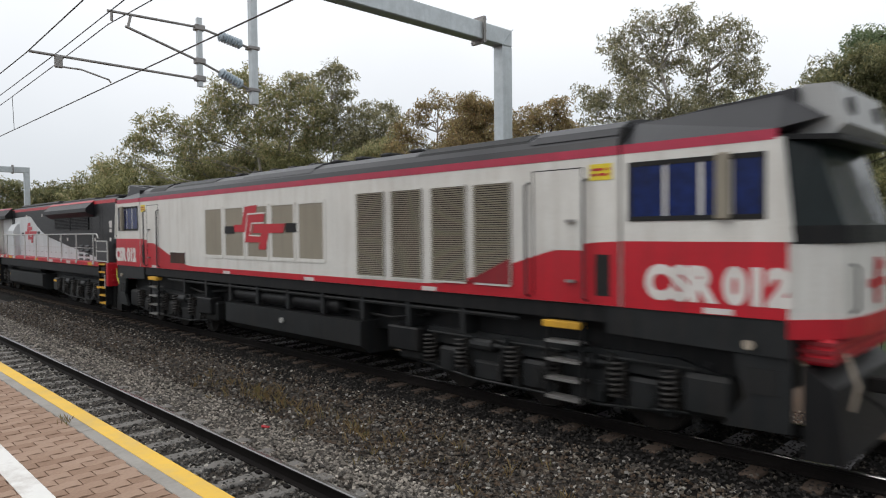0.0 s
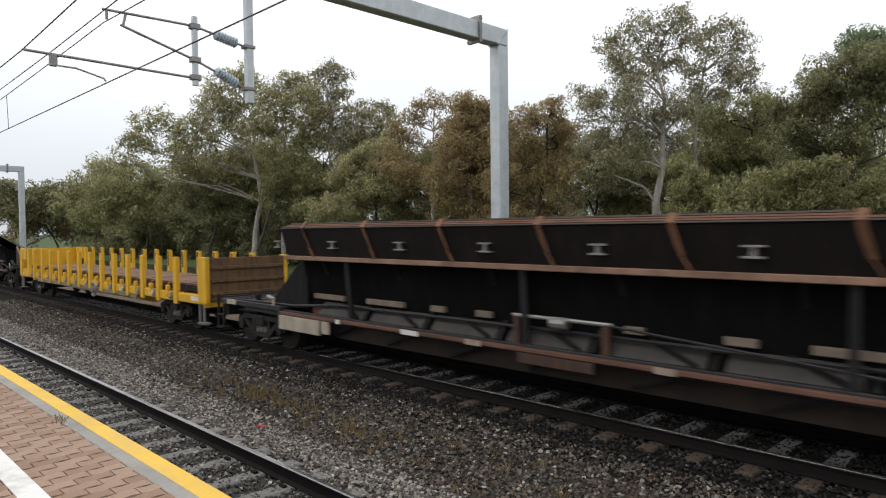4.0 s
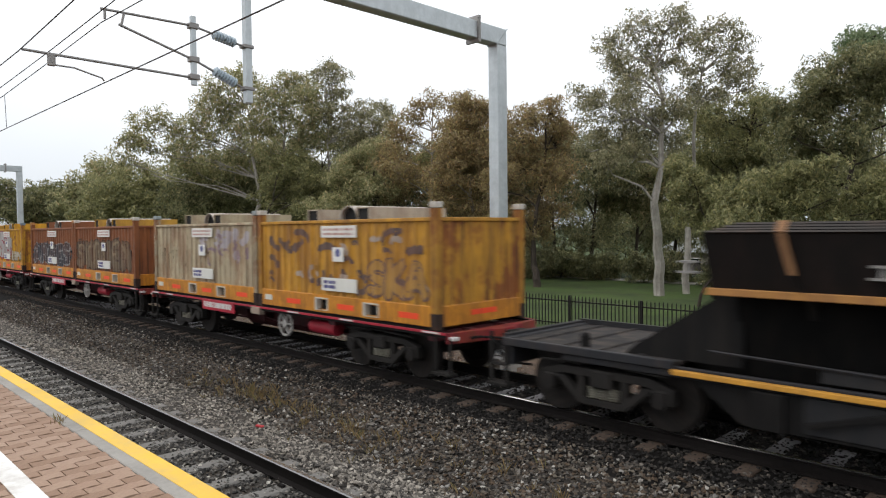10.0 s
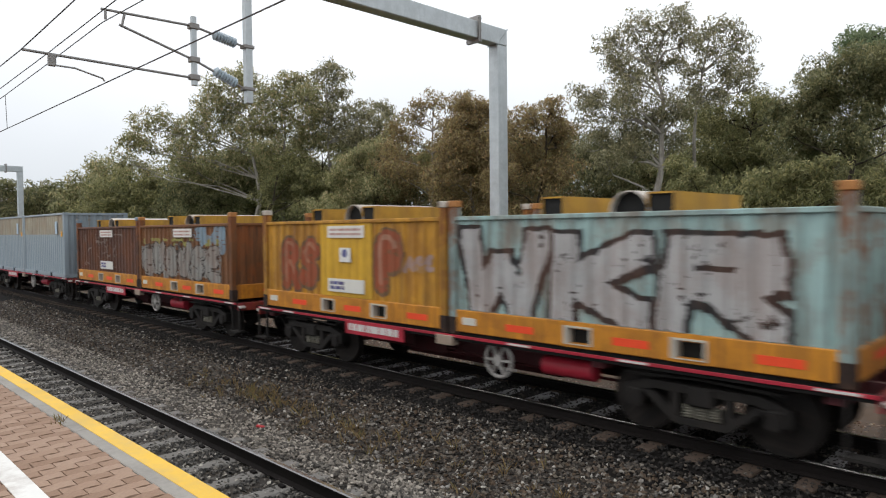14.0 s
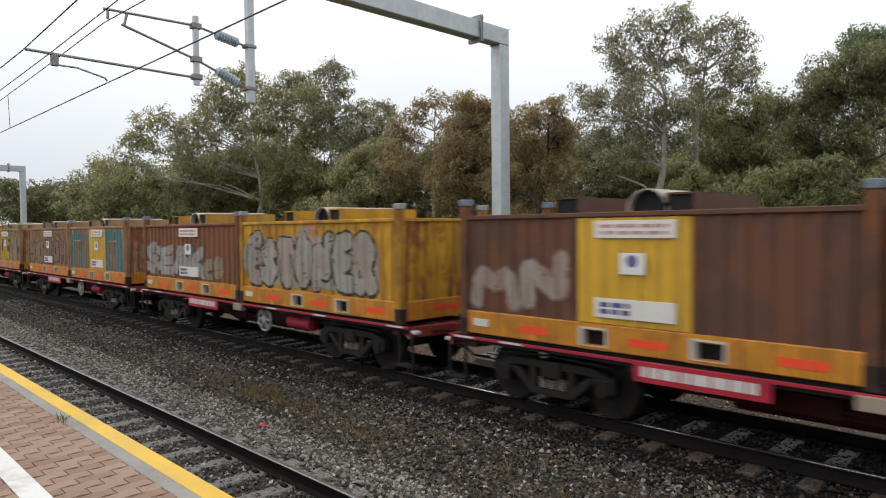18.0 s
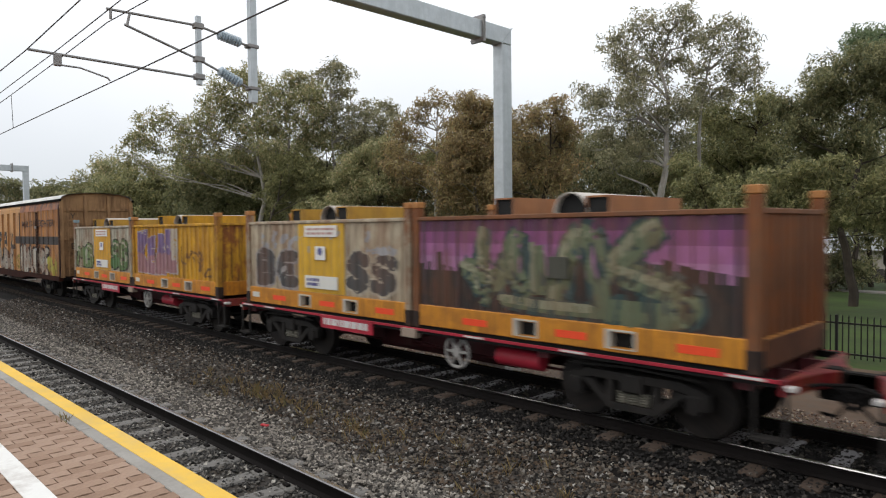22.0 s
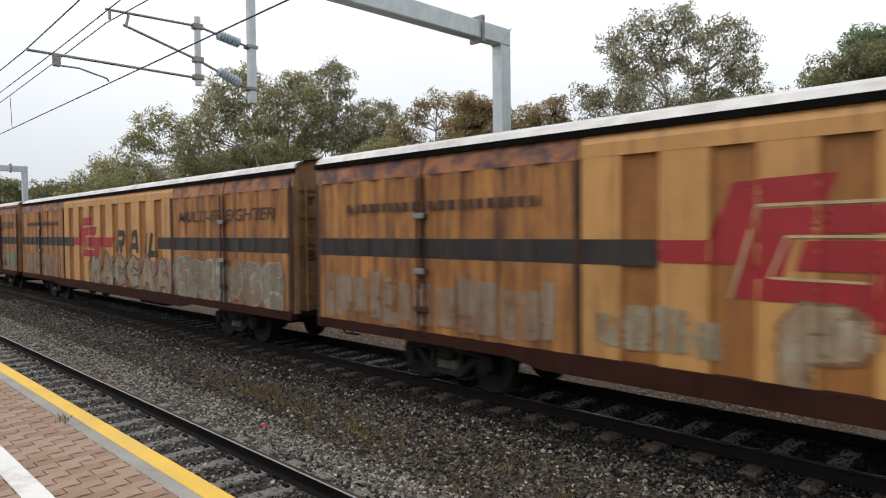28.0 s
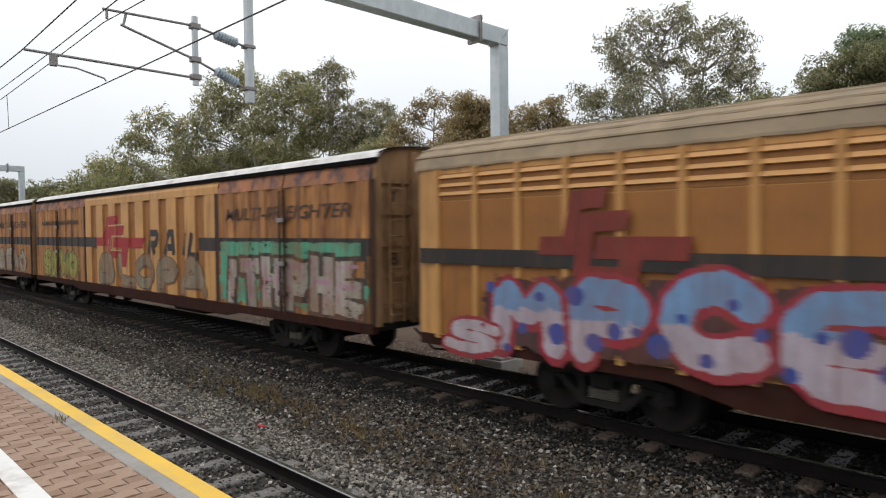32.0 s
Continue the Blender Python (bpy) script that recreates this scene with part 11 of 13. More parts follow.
    part("pilot_fin", Mesh().box(0.0, 0.04, -1.3, -0.4, 1.1, 1.16).box(0.0, 0.04, -1.3, -0.4, 1.3, 1.36).box(0.0, 0.04, -1.3, -0.4, 1.5, 1.56), "loco_red", w)
    part("jumper_cable", Mesh().tube([(0.02, -1.12, 1.55), (0.12, -1.14, 1.25), (0.3, -1.14, 1.06), (0.48, -1.12, 1.12), (0.62, -1.08, 1.45)], 0.04, 8), "cable_yellow", w, "yellow jumper cable")
    st = Mesh().box(-0.22, -0.26, -half, -1.0, 0.3, 1.7).box(-0.88, -0.92, -half, -1.0, 0.3, 1.7)
    part("step_side", st, "loco_under", w)
    for k in range(6):
        part("step", Mesh().box(-0.26, -0.88, -half - 0.01, -1.1, 0.32 + 0.27 * k, 0.37 + 0.27 * k), "yellow_step", w, "yellow-edged step")
    part("grab_rail", Mesh().tube([(-0.1, -half - 0.06, 0.9), (-0.1, -half - 0.06, 1.35)], 0.018, 6), "handrail", w)
    coupler(w, 0.0, 1)
    # cab at the trailing end
    cb, ce = -16.75, -21.4
    cab = part("cab", Mesh().prism([(cb, 1.52), (ce + 0.08, 1.52), (ce, 2.6), (ce + 0.22, 3.73), (cb, 3.73)], -half, half), "loco_white", w, "white and red cab")
    part("cab_roof", Mesh().prism([(cb, 4.02), (ce + 0.6, 4.02), (ce + 0.85, 4.09), (cb, 4.12)], -hood - 0.02, hood + 0.02), "loco_pale", cab, "pale cab roof")
    part("roof_slope", Mesh().add([(-18.3, -half - 0.01, 3.72), (ce + 0.25, -half - 0.01, 3.70), (ce + 0.56, -hood - 0.06, 4.03), (-18.3, -hood - 0.06, 4.05), (-18.3, half, 3.72), (ce + 0.25, half, 3.70), (ce + 0.56, hood + 0.06, 4.03), (-18.3, hood + 0.06, 4.05)],
                                  [(0, 1, 2, 3), (7, 6, 5, 4), (0, 3, 7, 4), (1, 5, 6, 2), (0, 4, 5, 1), (3, 2, 6, 7)]), "loco_grey", cab, "ribbed grey roof slope")
    for k in range(5):
        f = (k + 0.5) / 5.6
        part("roof_rib", Mesh().tube([(-18.32, -half - 0.015 + (half - hood - 0.05) * f, 3.72 + 0.31 * f), (ce + 0.28 + 0.28 * f, -half - 0.015 + (half - hood - 0.05) * f, 3.71 + 0.31 * f)], 0.014, 5), "loco_pale", cab)
    part("roof_slope", Mesh().prism([(-half - 0.008, 3.70), (-hood - 0.06, 4.05), (hood + 0.06, 4.05), (half + 0.008, 3.70)], -18.31, -14.75, "x"), "loco_under", cab, "black roof behind the cab")
    part("stripe", Mesh().beam((-14.75, -hood - 0.055, 4.06), (ce + 0.6, -hood - 0.055, 4.04), 0.10, 0.014, (0, -0.7, 0.7)), "loco_stripe", cab, "red roof-edge stripe")
    part("black_band", Mesh().box(-14.72, -18.3, -half - 0.006, -hood + 0.02, 3.56, 3.71), "loco_under", cab, "black band over the cab door")
    part("red_panel", Mesh().prism([(ce + 0.075, 1.53), (ce + 0.003, 2.59), (-18.63, 2.59), (-18.63, 1.53)], -half - 0.005, -half + 0.002), "loco_red", cab, "red lower cab side")
    part("red_panel", Mesh().prism([(-18.62, 2.59), (-17.5, 2.59)] + curve(-17.5, 2.59, -15.55, 1.66, 8)[1:] + [(-15.55, 1.64), (-18.62, 1.53)], -half - 0.0055, -half + 0.001), "loco_red", w, "red sweep")
    part("white_corner", Mesh().prism([(ce - 0.008, 1.95), (ce - 0.004, 2.59), (ce + 0.2, 2.59), (ce + 0.2, 1.95)], -half - 0.007, -half + 0.01), "loco_white", cab)
    for a, b in ((-20.83, -20.25), (-20.21, -19.62), (-19.58, -19.05)):
        part("window", Mesh().box(a, b, -half - 0.008, -half, 2.80, 3.54), "glass_dark", cab, "dark cab window")
    part("window_frame", Mesh().box(-20.87, -19.01, -half - 0.014, -half, 3.54, 3.58).box(-20.87, -19.01, -half - 0.014, -half, 2.75, 2.80).box(-20.87, -20.83, -half - 0.014, -half, 2.8, 3.54).box(-19.05, -19.01, -half - 0.014, -half, 2.8, 3.54), "dark_gap", cab)
    part("window", Mesh().box(-18.66, -18.27, -half - 0.008, -half, 2.93, 3.5), "glass_dark", cab)
    part("door_line", Mesh().box(-18.645, -18.62, -half - 0.008, -half, 1.6, 3.7), "dark_gap", cab)
    door = part("cab_door", Mesh().box(-17.45, -16.78, -half - 0.008, -half, 2.6, 3.56), "loco_white", cab)
    part("window", Mesh().box(-17.32, -16.84, -half - 0.012, -half - 0.006, 2.85, 3.5), "glass_dark", door)
    part("windscreen", Mesh().prism([(ce - 0.01, 2.72), (ce + 0.15, 3.6), (ce + 0.2, 3.6), (ce + 0.04, 2.72)], -1.3, 1.3), "glass_dark", cab)
    part("marker", Mesh().lathe((ce - 0.02, -1.2, 2.72), [(-0.12, 0.1), (0.1, 0.12)], 12, "x"), "loco_under", cab)
    me = lettering("005", 0.55, 0.002, 0.0, 0.012)
    for v in me.vertices:
        v.co = (-19.45 + v.co.x * 0.9, -half - 0.008 - (0.003 if v.co.z > 0 else 0.0), 2.08 + v.co.y)
    me.materials.append(M["letter_white"])
    part("lettering", me, None, cab)
    for k in range(3):
        part("marking", Mesh().box(-20.82 + 0.31 * k, -20.58 + 0.31 * k, -half - 0.010, -half - 0.005, 2.08, 2.46, 0.0), "letter_white", cab)
    part("sill_plate", Mesh().box(-20.35, -19.85, -half - 0.01, -half, 1.66, 1.76), "yellow_step", cab)
    # parts between cab and hood
    part("equipment_box", Mesh().box(-16.74, -14.7, -hood - 0.01, hood + 0.01, 1.762, 3.69), "loco_white_cool", w)
    part("equipment_door", Mesh().box(-15.83, -14.90, -hood - 0.026, -hood - 0.005, 2.02, 3.40, 0.006), "loco_white_cool", w)
    part("equipment_vent", Mesh().box(-15.7, -14.98, -hood - 0.034, -hood - 0.02, 2.06, 2.42), "dark_gap", w)
    part("blower_duct", Mesh().prism([(-hood, 1.76), (-hood - 0.28, 1.76), (-hood - 0.28, 2.95), (-hood - 0.12, 3.25), (-hood, 3.31)], -13.4, -14.5, "x"), "loco_white_cool", w, "white blower duct")
    part("black_post", Mesh().box(-14.28, -14.84, -hood - 0.018, -hood, 1.8, 3.95), "loco_black", w)
    for a, z0, z1 in ((-18.5, 1.75, 2.75), (-16.92, 1.75, 2.75), (-16.68, 1.75, 2.6)):
        part("grab_rail", Mesh().tube([(a, -half - 0.05, z0), (a, -half - 0.05, z1)], 0.02, 6), "handrail" if a != -16.68 else "yellow_step", w)
    for k in range(4):
        part("step", Mesh().box(-16.2, -16.8, -half - 0.01, -1.1, 0.4 + 0.27 * k, 0.45 + 0.27 * k), "yellow_step", w)
    part("step_side", Mesh().box(-16.16, -16.2, -half, -1.1, 0.35, 1.6).box(-16.8, -16.84, -half, -1.1, 0.35, 1.6), "loco_under", w)
    part("plough", Mesh().prism([(ce + 0.05, 0.2), (ce + 0.75, 0.2), (ce + 0.6, 1.45), (ce + 0.05, 1.45)], -half + 0.05, half - 0.05), "loco_under", w)
    coupler(w, ce + 0.1, -1)
    tank = Mesh().prism([(-half + 0.02, 1.05), (-half + 0.02, 0.52), (-1.2, 0.36), (1.2, 0.36), (half - 0.02, 0.52), (half - 0.02, 1.05)], -8.3, -14.15, "x")
    part("fuel_tank", tank, "loco_frame", w, "black fuel tank")
    for y in (-1, 1):
        part("air_tank", Mesh().lathe((-10.9, y * 1.15, 1.24), [(-2.0, 0.06), (-1.93, 0.17), (1.93, 0.17), (2.0, 0.06)], 18, "x"), "loco_under", w, smooth=True)
    loco_bogie(w, -4.1)
    loco_bogie(w, -17.3)
    for x in (-1.4, -6.85, -14.55, -20.1):
        part("sand_mark", Mesh().box(x - 0.2, x + 0.2, -1.3, -1.285, 0.80, 0.88), "yellow_step", w)
    return enlist(w, s)


red_white_loco(-2.65)
black_white_loco(-24.6)


# x, y, leaf, bark, trunk radius, fork height, density, foliage masses (out along the park edge, height, radius)
# eight trees out of view, added to darken reflections and block low sky
tree(2.0, 28.6, "dark", "bark_dark", 0.2, 2.0, 0.7, ((-2.1, 9.2, 1.75), (0.8, 6.7, 1.73), (-0.5, 4.0, 1.43), (-2.6, 2.5, 1.87), (3.1, 5.5, 1.55), (-1.5, 9.5, 1.60), (-2.2, 10.5, 1.86), (-3.1, 6.5, 1.43), (0.9, 5.6, 1.48), (-1.3, 7.9, 1.60), (-0.1, 8.6, 1.58)), "unseen dark tree added to darken reflections and block low sky")
tree(8.5, 30.6, "dark", "bark_dark", 0.2, 2.0, 0.7, ((2.0, 11.1, 1.67), (0.6, 9.8, 1.73), (-2.1, 6.2, 1.39), (-3.3, 8.8, 1.50), (-1.7, 2.4, 1.31), (1.2, 5.6, 1.56), (1.2, 10.9, 1.72), (-1.9, 11.7, 1.41), (0.5, 8.4, 1.47), (2.6, 8.0, 1.73), (-2.5, 10.2, 1.47)), "unseen dark tree added to darken reflections and block low sky")
tree(15.0, 32.4, "dark", "bark_dark", 0.2, 2.0, 0.7, ((-1.2, 4.5, 1.50), (3.3, 8.0, 1.58), (0.4, 7.9, 1.46), (-2.9, 3.2, 1.65), (0.7, 10.8, 1.67), (2.4, 10.8, 1.60), (-0.5, 6.3, 1.52), (1.8, 7.2, 1.37), (3.1, 6.8, 1.75), (0.3, 7.3, 1.65), (-2.6, 3.3, 1.74)), "unseen dark tree added to darken reflections and block low sky")
tree(21.5, 28.8, "dark", "bark_dark", 0.2, 2.0, 0.7, ((2.1, 8.2, 1.76), (-0.8, 3.3, 1.76), (-1.9, 7.6, 1.72), (-1.5, 2.2, 1.65), (2.0, 7.0, 1.89), (-1.8, 8.1, 1.56), (0.5, 4.6, 1.44), (0.3, 7.1, 1.85), (0.7, 6.2, 1.69), (0.9, 5.5, 1.46), (1.2, 5.3, 1.32)), "unseen dark tree added to darken reflections and block low sky")
tree(28.0, 30.2, "dark", "bark_dark", 0.2, 2.0, 0.7, ((1.3, 7.2, 1.59), (2.2, 4.7, 1.51), (1.7, 7.4, 1.56), (2.6, 2.4, 1.62), (2.4, 8.9, 1.42), (2.1, 6.3, 1.86), (-1.2, 7.3, 1.69), (3.3, 4.8, 1.53), (-2.6, 7.4, 1.34), (2.4, 3.3, 1.41), (3.1, 6.0, 1.75)), "unseen dark tree added to darken reflections and block low sky")
tree(34.5, 29.5, "dark", "bark_dark", 0.2, 2.0, 0.7, ((-0.9, 10.1, 1.42), (2.8, 9.3, 1.71), (-1.6, 8.1, 1.84), (0.6, 4.0, 1.67), (3.1, 7.0, 1.39), (-2.0, 7.3, 1.33), (-3.4, 5.2, 1.45), (-0.0, 2.8, 1.64), (1.2, 4.8, 1.65), (0.2, 8.6, 1.65), (0.9, 6.7, 1.79)), "unseen dark tree added to darken reflections and block low sky")
tree(41.0, 28.7, "dark", "bark_dark", 0.2, 2.0, 0.7, ((2.5, 8.4, 1.30), (2.7, 6.7, 1.81), (1.4, 5.0, 1.37), (1.8, 7.5, 1.58), (-1.6, 4.9, 1.86), (-0.2, 3.8, 1.89), (3.3, 3.5, 1.42), (1.6, 5.1, 1.58), (1.3, 4.2, 1.66), (-2.0, 3.8, 1.63), (-0.5, 8.9, 1.39)), "unseen dark tree added to darken reflections and block low sky")
tree(47.5, 29.6, "dark", "bark_dark", 0.2, 2.0, 0.7, ((-1.1, 3.2, 1.49), (3.3, 5.6, 1.80), (3.2, 8.8, 1.41), (-0.5, 3.8, 1.45), (-1.1, 3.8, 1.71), (0.2, 5.0, 1.45), (-2.4, 3.3, 1.56), (-2.9, 7.2, 1.45), (1.9, 4.7, 1.81), (3.0, 11.0, 1.44), (2.9, 6.7, 1.83)), "unseen dark tree added to darken reflections and block low sky")
tree(-137.9, 31.4, "brown", "bark_dark", 0.25, 2.0, 1.0, ((-2.5, 9.9, 2.04), (0.5, 9.3, 2.04), (3.0, 8.1, 2.04), (-3.5, 7.4, 2.3), (-0.5, 6.5, 2.3), (2.5, 5.5, 2.3), (5.5, 6.1, 2.04), (-2.1, 3.8, 2.3), (1.4, 3.3, 2.3), (5.0, 3.7, 2.3), (8.0, 4.0, 2.04)), "far brown-grey tree past the gantry")
tree(-32.7, 49.2, "dark", "bark_dark", 0.16, 1.5, 1.1, ((-3.4, 4.2, 1.23), (-1.4, 4.4, 1.23), (0.5, 4.6, 1.36), (2.5, 4.1, 1.36), (-2.4, 2.9, 1.36), (-0.5, 3.0, 1.48), (1.5, 2.9, 1.48), (3.4, 3.1, 1.23), (-4.4, 3.1, 1.23), (4.9, 3.5, 1.11)), "dark tree behind the lawn")
tree(-15.5, 29.8, "gum_grey", "bark_pale", 0.215, 4.4, 0.85, ((-2.0, 12.1, 0.89), (-2.1, 11.0, 0.89), (-0.9, 12.6, 0.95), (0.5, 12.7, 0.89), (-0.3, 11.7, 0.95), (-1.4, 10.5, 1.02), (1.0, 11.9, 0.75), (-0.1, 10.7, 0.89), (0.7, 11.0, 0.68), (-3.4, 9.5, 0.82), (-2.8, 8.6, 1.09), (-1.7, 9.3, 1.16), (-1.4, 7.9, 1.23), (-2.7, 7.4, 1.02), (-0.4, 8.6, 1.23), (0.8, 8.7, 0.95), (-0.4, 7.1, 1.23), (1.0, 7.4, 1.02), (-1.6, 6.5, 0.95), (-2.8, 6.2, 0.82)), "tall pale-barked gum tree with an airy grey-green crown")
tree(-15.0, 31.6, "gum_grey", "bark_pale", 0.15, 4.5, 0.8, ((0.6, 12.4, 0.77), (1.4, 12.6, 0.84), (2.2, 12.2, 0.77), (0.9, 11.5, 0.84), (2.6, 11.5, 0.7), (3.3, 10.9, 0.7), (2.4, 10.4, 0.84), (3.2, 10.1, 0.49), (1.4, 10.6, 0.77), (0.4, 10.9, 0.7), (0.1, 9.8, 0.84), (1.2, 9.4, 0.77)), "pale-barked gum tree with a spreading airy top")
tree(-14.8, 36.1, "olive", "bark_dark", 0.2, 2.5, 1.1, ((-1.4, 9.4, 1.0), (-0.1, 9.2, 1.15), (1.2, 9.5, 1.07), (2.1, 10.1, 0.77), (2.3, 9.3, 0.92), (0.4, 8.2, 1.38), (-1.1, 8.2, 1.3), (1.7, 8.2, 1.3), (3.0, 8.4, 1.07), (-1.7, 7.0, 1.3), (-0.2, 6.8, 1.38), (1.3, 6.9, 1.38), (2.8, 7.0, 1.3), (3.4, 9.3, 0.61)), "spreading olive wattle tree")
tree(-9.1, 24.9, "olive", "bark_dark", 0.08, 1.6, 1.15, ((-0.4, 4.6, 0.87), (-0.9, 4.1, 0.82), (0.1, 4.1, 0.87), (-1.2, 3.5, 0.77), (-0.3, 3.4, 0.82), (0.5, 3.5, 0.77), (1.0, 4.2, 0.67), (0.9, 5.0, 0.51), (-1.8, 3.3, 0.61)), "low bushy olive tree with drooping leaves")
tree(-12.0, 26.2, "olive", "bark_dark", 0.06, 1.6, 1.1, ((-0.2, 5.0, 0.81), (-0.5, 5.6, 0.63), (0.2, 4.6, 0.81), (-0.2, 3.8, 0.86), (0.4, 3.7, 0.69), (-0.7, 4.4, 0.58)), "slim drooping olive sapling beside the lawn")
tree(-7.7, 26.3, "olive", "bark_dark", 0.09, 1.6, 1.05, ((-0.5, 5.0, 0.72), (-0.0, 4.6, 0.72), (0.2, 5.3, 0.56), (-0.8, 4.8, 0.51), (0.8, 4.1, 0.82), (1.6, 4.4, 0.87), (2.3, 4.0, 0.82), (1.2, 3.4, 0.72), (2.1, 3.2, 0.72), (0.3, 3.5, 0.61)), "low olive tree with bare lower limbs")
tree(-7.8, 30.5, "dark", "bark_dark", 0.16, 3.2, 1.2, ((-2.3, 8.1, 0.63), (-1.6, 8.6, 0.81), (-0.9, 9.3, 0.81), (-0.1, 9.2, 0.98), (0.8, 9.5, 1.09), (1.6, 9.6, 1.04), (-1.6, 7.7, 0.98), (-0.7, 8.2, 1.09), (0.4, 8.3, 1.09), (1.3, 8.6, 1.04), (-1.3, 6.8, 0.98), (-0.3, 7.1, 1.04), (0.1, 6.3, 0.86), (2.2, 8.4, 1.15), (-2.3, 6.9, 0.75), (-0.8, 6.1, 0.75), (2.4, 6.8, 1.15)), "dense dark spreading tree")
tree(-9.7, 41.3, "green", "bark_dark", 0.12, 4, 1.1, ((-1.2, 12.7, 0.77), (-0.5, 13.1, 0.84), (0.4, 13.3, 0.84), (1.2, 13.1, 1.0), (-0.2, 12.4, 1.0), (0.9, 12.3, 1.07), (-1.4, 12.0, 0.69), (1.9, 12.7, 1.15)), "bright green rounded tree")
tree(-56.3, 31.1, "gum", "bark_pale", 0.24, 6.0, 0.85, ((-8.2, 13.8, 1.19), (-9.3, 12.8, 1.32), (-7.5, 12.7, 1.32), (-10.6, 11.2, 1.32), (-11.5, 9.7, 1.32), (-9.3, 10.9, 1.45), (-7.5, 11.2, 1.58), (-6.2, 10.7, 1.45), (-10.4, 8.9, 1.19), (-4.9, 14.0, 1.45), (-3.7, 15.3, 1.45), (-2.2, 16.6, 1.58), (-0.7, 17.1, 1.45), (0.4, 16.0, 1.58), (-5.1, 12.7, 1.45), (-3.0, 13.7, 1.71), (-1.2, 14.5, 1.85), (0.9, 14.2, 1.45), (-4.1, 11.4, 1.71), (-1.8, 12.2, 1.85), (0.3, 12.4, 1.71), (-5.9, 9.1, 1.58), (-3.3, 9.6, 1.85), (-0.7, 10.1, 1.85)), "pale-barked gum tree with a wide spreading olive crown")
tree(-52.6, 32.0, "gum", "bark_pale", 0.2, 5.5, 0.9, ((-0.3, 15.9, 1.28), (0.9, 16.7, 1.28), (2.2, 16.1, 1.28), (-0.8, 14.6, 1.53), (1.2, 14.8, 1.79), (2.9, 14.6, 1.4), (0.1, 13.1, 1.79), (2.4, 12.8, 1.79), (-1.1, 12.3, 1.4), (3.9, 12.8, 1.28), (1.1, 11.1, 1.79), (3.1, 11.0, 1.66), (-0.9, 10.3, 1.66)), "tall gum tree with domed olive foliage")
tree(-49.4, 35.2, "gum_grey", "bark_pale", 0.17, 7, 0.85, ((-0.4, 17.3, 1.15), (0.7, 16.8, 1.15), (-1.1, 16.7, 0.89), (0.2, 15.8, 1.28), (1.1, 15.0, 0.89), (-0.3, 14.6, 1.28), (1.3, 13.9, 0.64), (-0.1, 13.3, 1.4), (2.7, 13.5, 1.28), (4.1, 14.1, 1.28), (5.2, 13.6, 1.15), (1.9, 12.4, 1.53), (3.7, 12.4, 1.66), (5.2, 12.2, 1.28), (0.6, 11.5, 1.66), (2.6, 10.8, 1.79), (4.6, 10.7, 1.53)), "slender gum tree with a small high crown")
tree(-34.5, 33.3, "brown", "bark_pale", 0.18, 4, 0.85, ((-1.1, 11.9, 0.82), (-0.0, 12.1, 0.92), (-1.8, 11.1, 0.82), (1.4, 11.9, 0.92), (2.4, 11.5, 0.92), (-0.8, 11.0, 0.82), (1.2, 10.8, 0.92), (2.8, 10.6, 1.02), (-2.7, 10.2, 0.92), (-1.7, 9.6, 1.02), (2.2, 9.6, 1.23), (3.4, 9.6, 1.12), (0.9, 9.0, 1.02), (-3.1, 8.8, 1.12), (-2.7, 7.4, 1.33), (2.5, 8.2, 1.33), (1.3, 7.4, 1.33), (-1.3, 7.0, 1.12)), "tree with russet brown foliage and bare twigs")
tree(-16.3, 43.1, "dark", "bark_dark", 0.18, 2.0, 1.0, ((-3.7, 9.2, 1.52), (-1.3, 9.3, 1.61), (1.2, 9.7, 1.52), (3.3, 9.6, 1.61), (-2.7, 7.1, 1.61), (-0.2, 7.2, 1.61), (2.2, 7.4, 1.61), (4.3, 7.5, 1.61), (5.4, 5.2, 1.61), (2.9, 5.1, 1.61), (-1.3, 5.3, 1.52)), "dense dark tree at the back of the lawn")
tree(-10.1, 46.6, "dark", "bark_dark", 0.18, 2.0, 1.0, ((-2.6, 10.8, 1.45), (-0.4, 11.1, 1.53), (-1.6, 8.8, 1.53), (0.8, 8.8, 1.53), (-0.9, 6.4, 1.53), (1.4, 6.4, 1.53), (-2.3, 6.1, 1.36), (0.1, 4.4, 1.45)), "dense dark tree at the back of the lawn")
tree(-55.6, 37.6, "gum", "bark_dark", 0.18, 3.0, 0.95, ((-4.3, 11.3, 1.97), (-1.5, 11.6, 1.97), (1.2, 11.8, 1.97), (4.0, 11.5, 1.97), (-3.2, 9.1, 1.97), (0.1, 9.1, 1.97), (3.4, 9.0, 1.97), (6.2, 9.3, 1.83), (-6.5, 9.1, 1.83), (-9.8, 8.6, 1.83)), "grey-green gum behind the tall ones")
tree(-37.9, 35.5, "brown", "bark_dark", 0.18, 3.0, 0.95, ((-2.1, 8.9, 1.44), (0.5, 8.6, 1.33), (2.7, 9.0, 1.44), (4.4, 8.6, 1.44), (-1.3, 6.9, 1.55), (1.3, 6.4, 1.55), (3.9, 6.6, 1.55), (-2.6, 5.6, 1.44), (0.4, 4.5, 1.55), (3.5, 4.5, 1.55)), "russet tree in the second row")
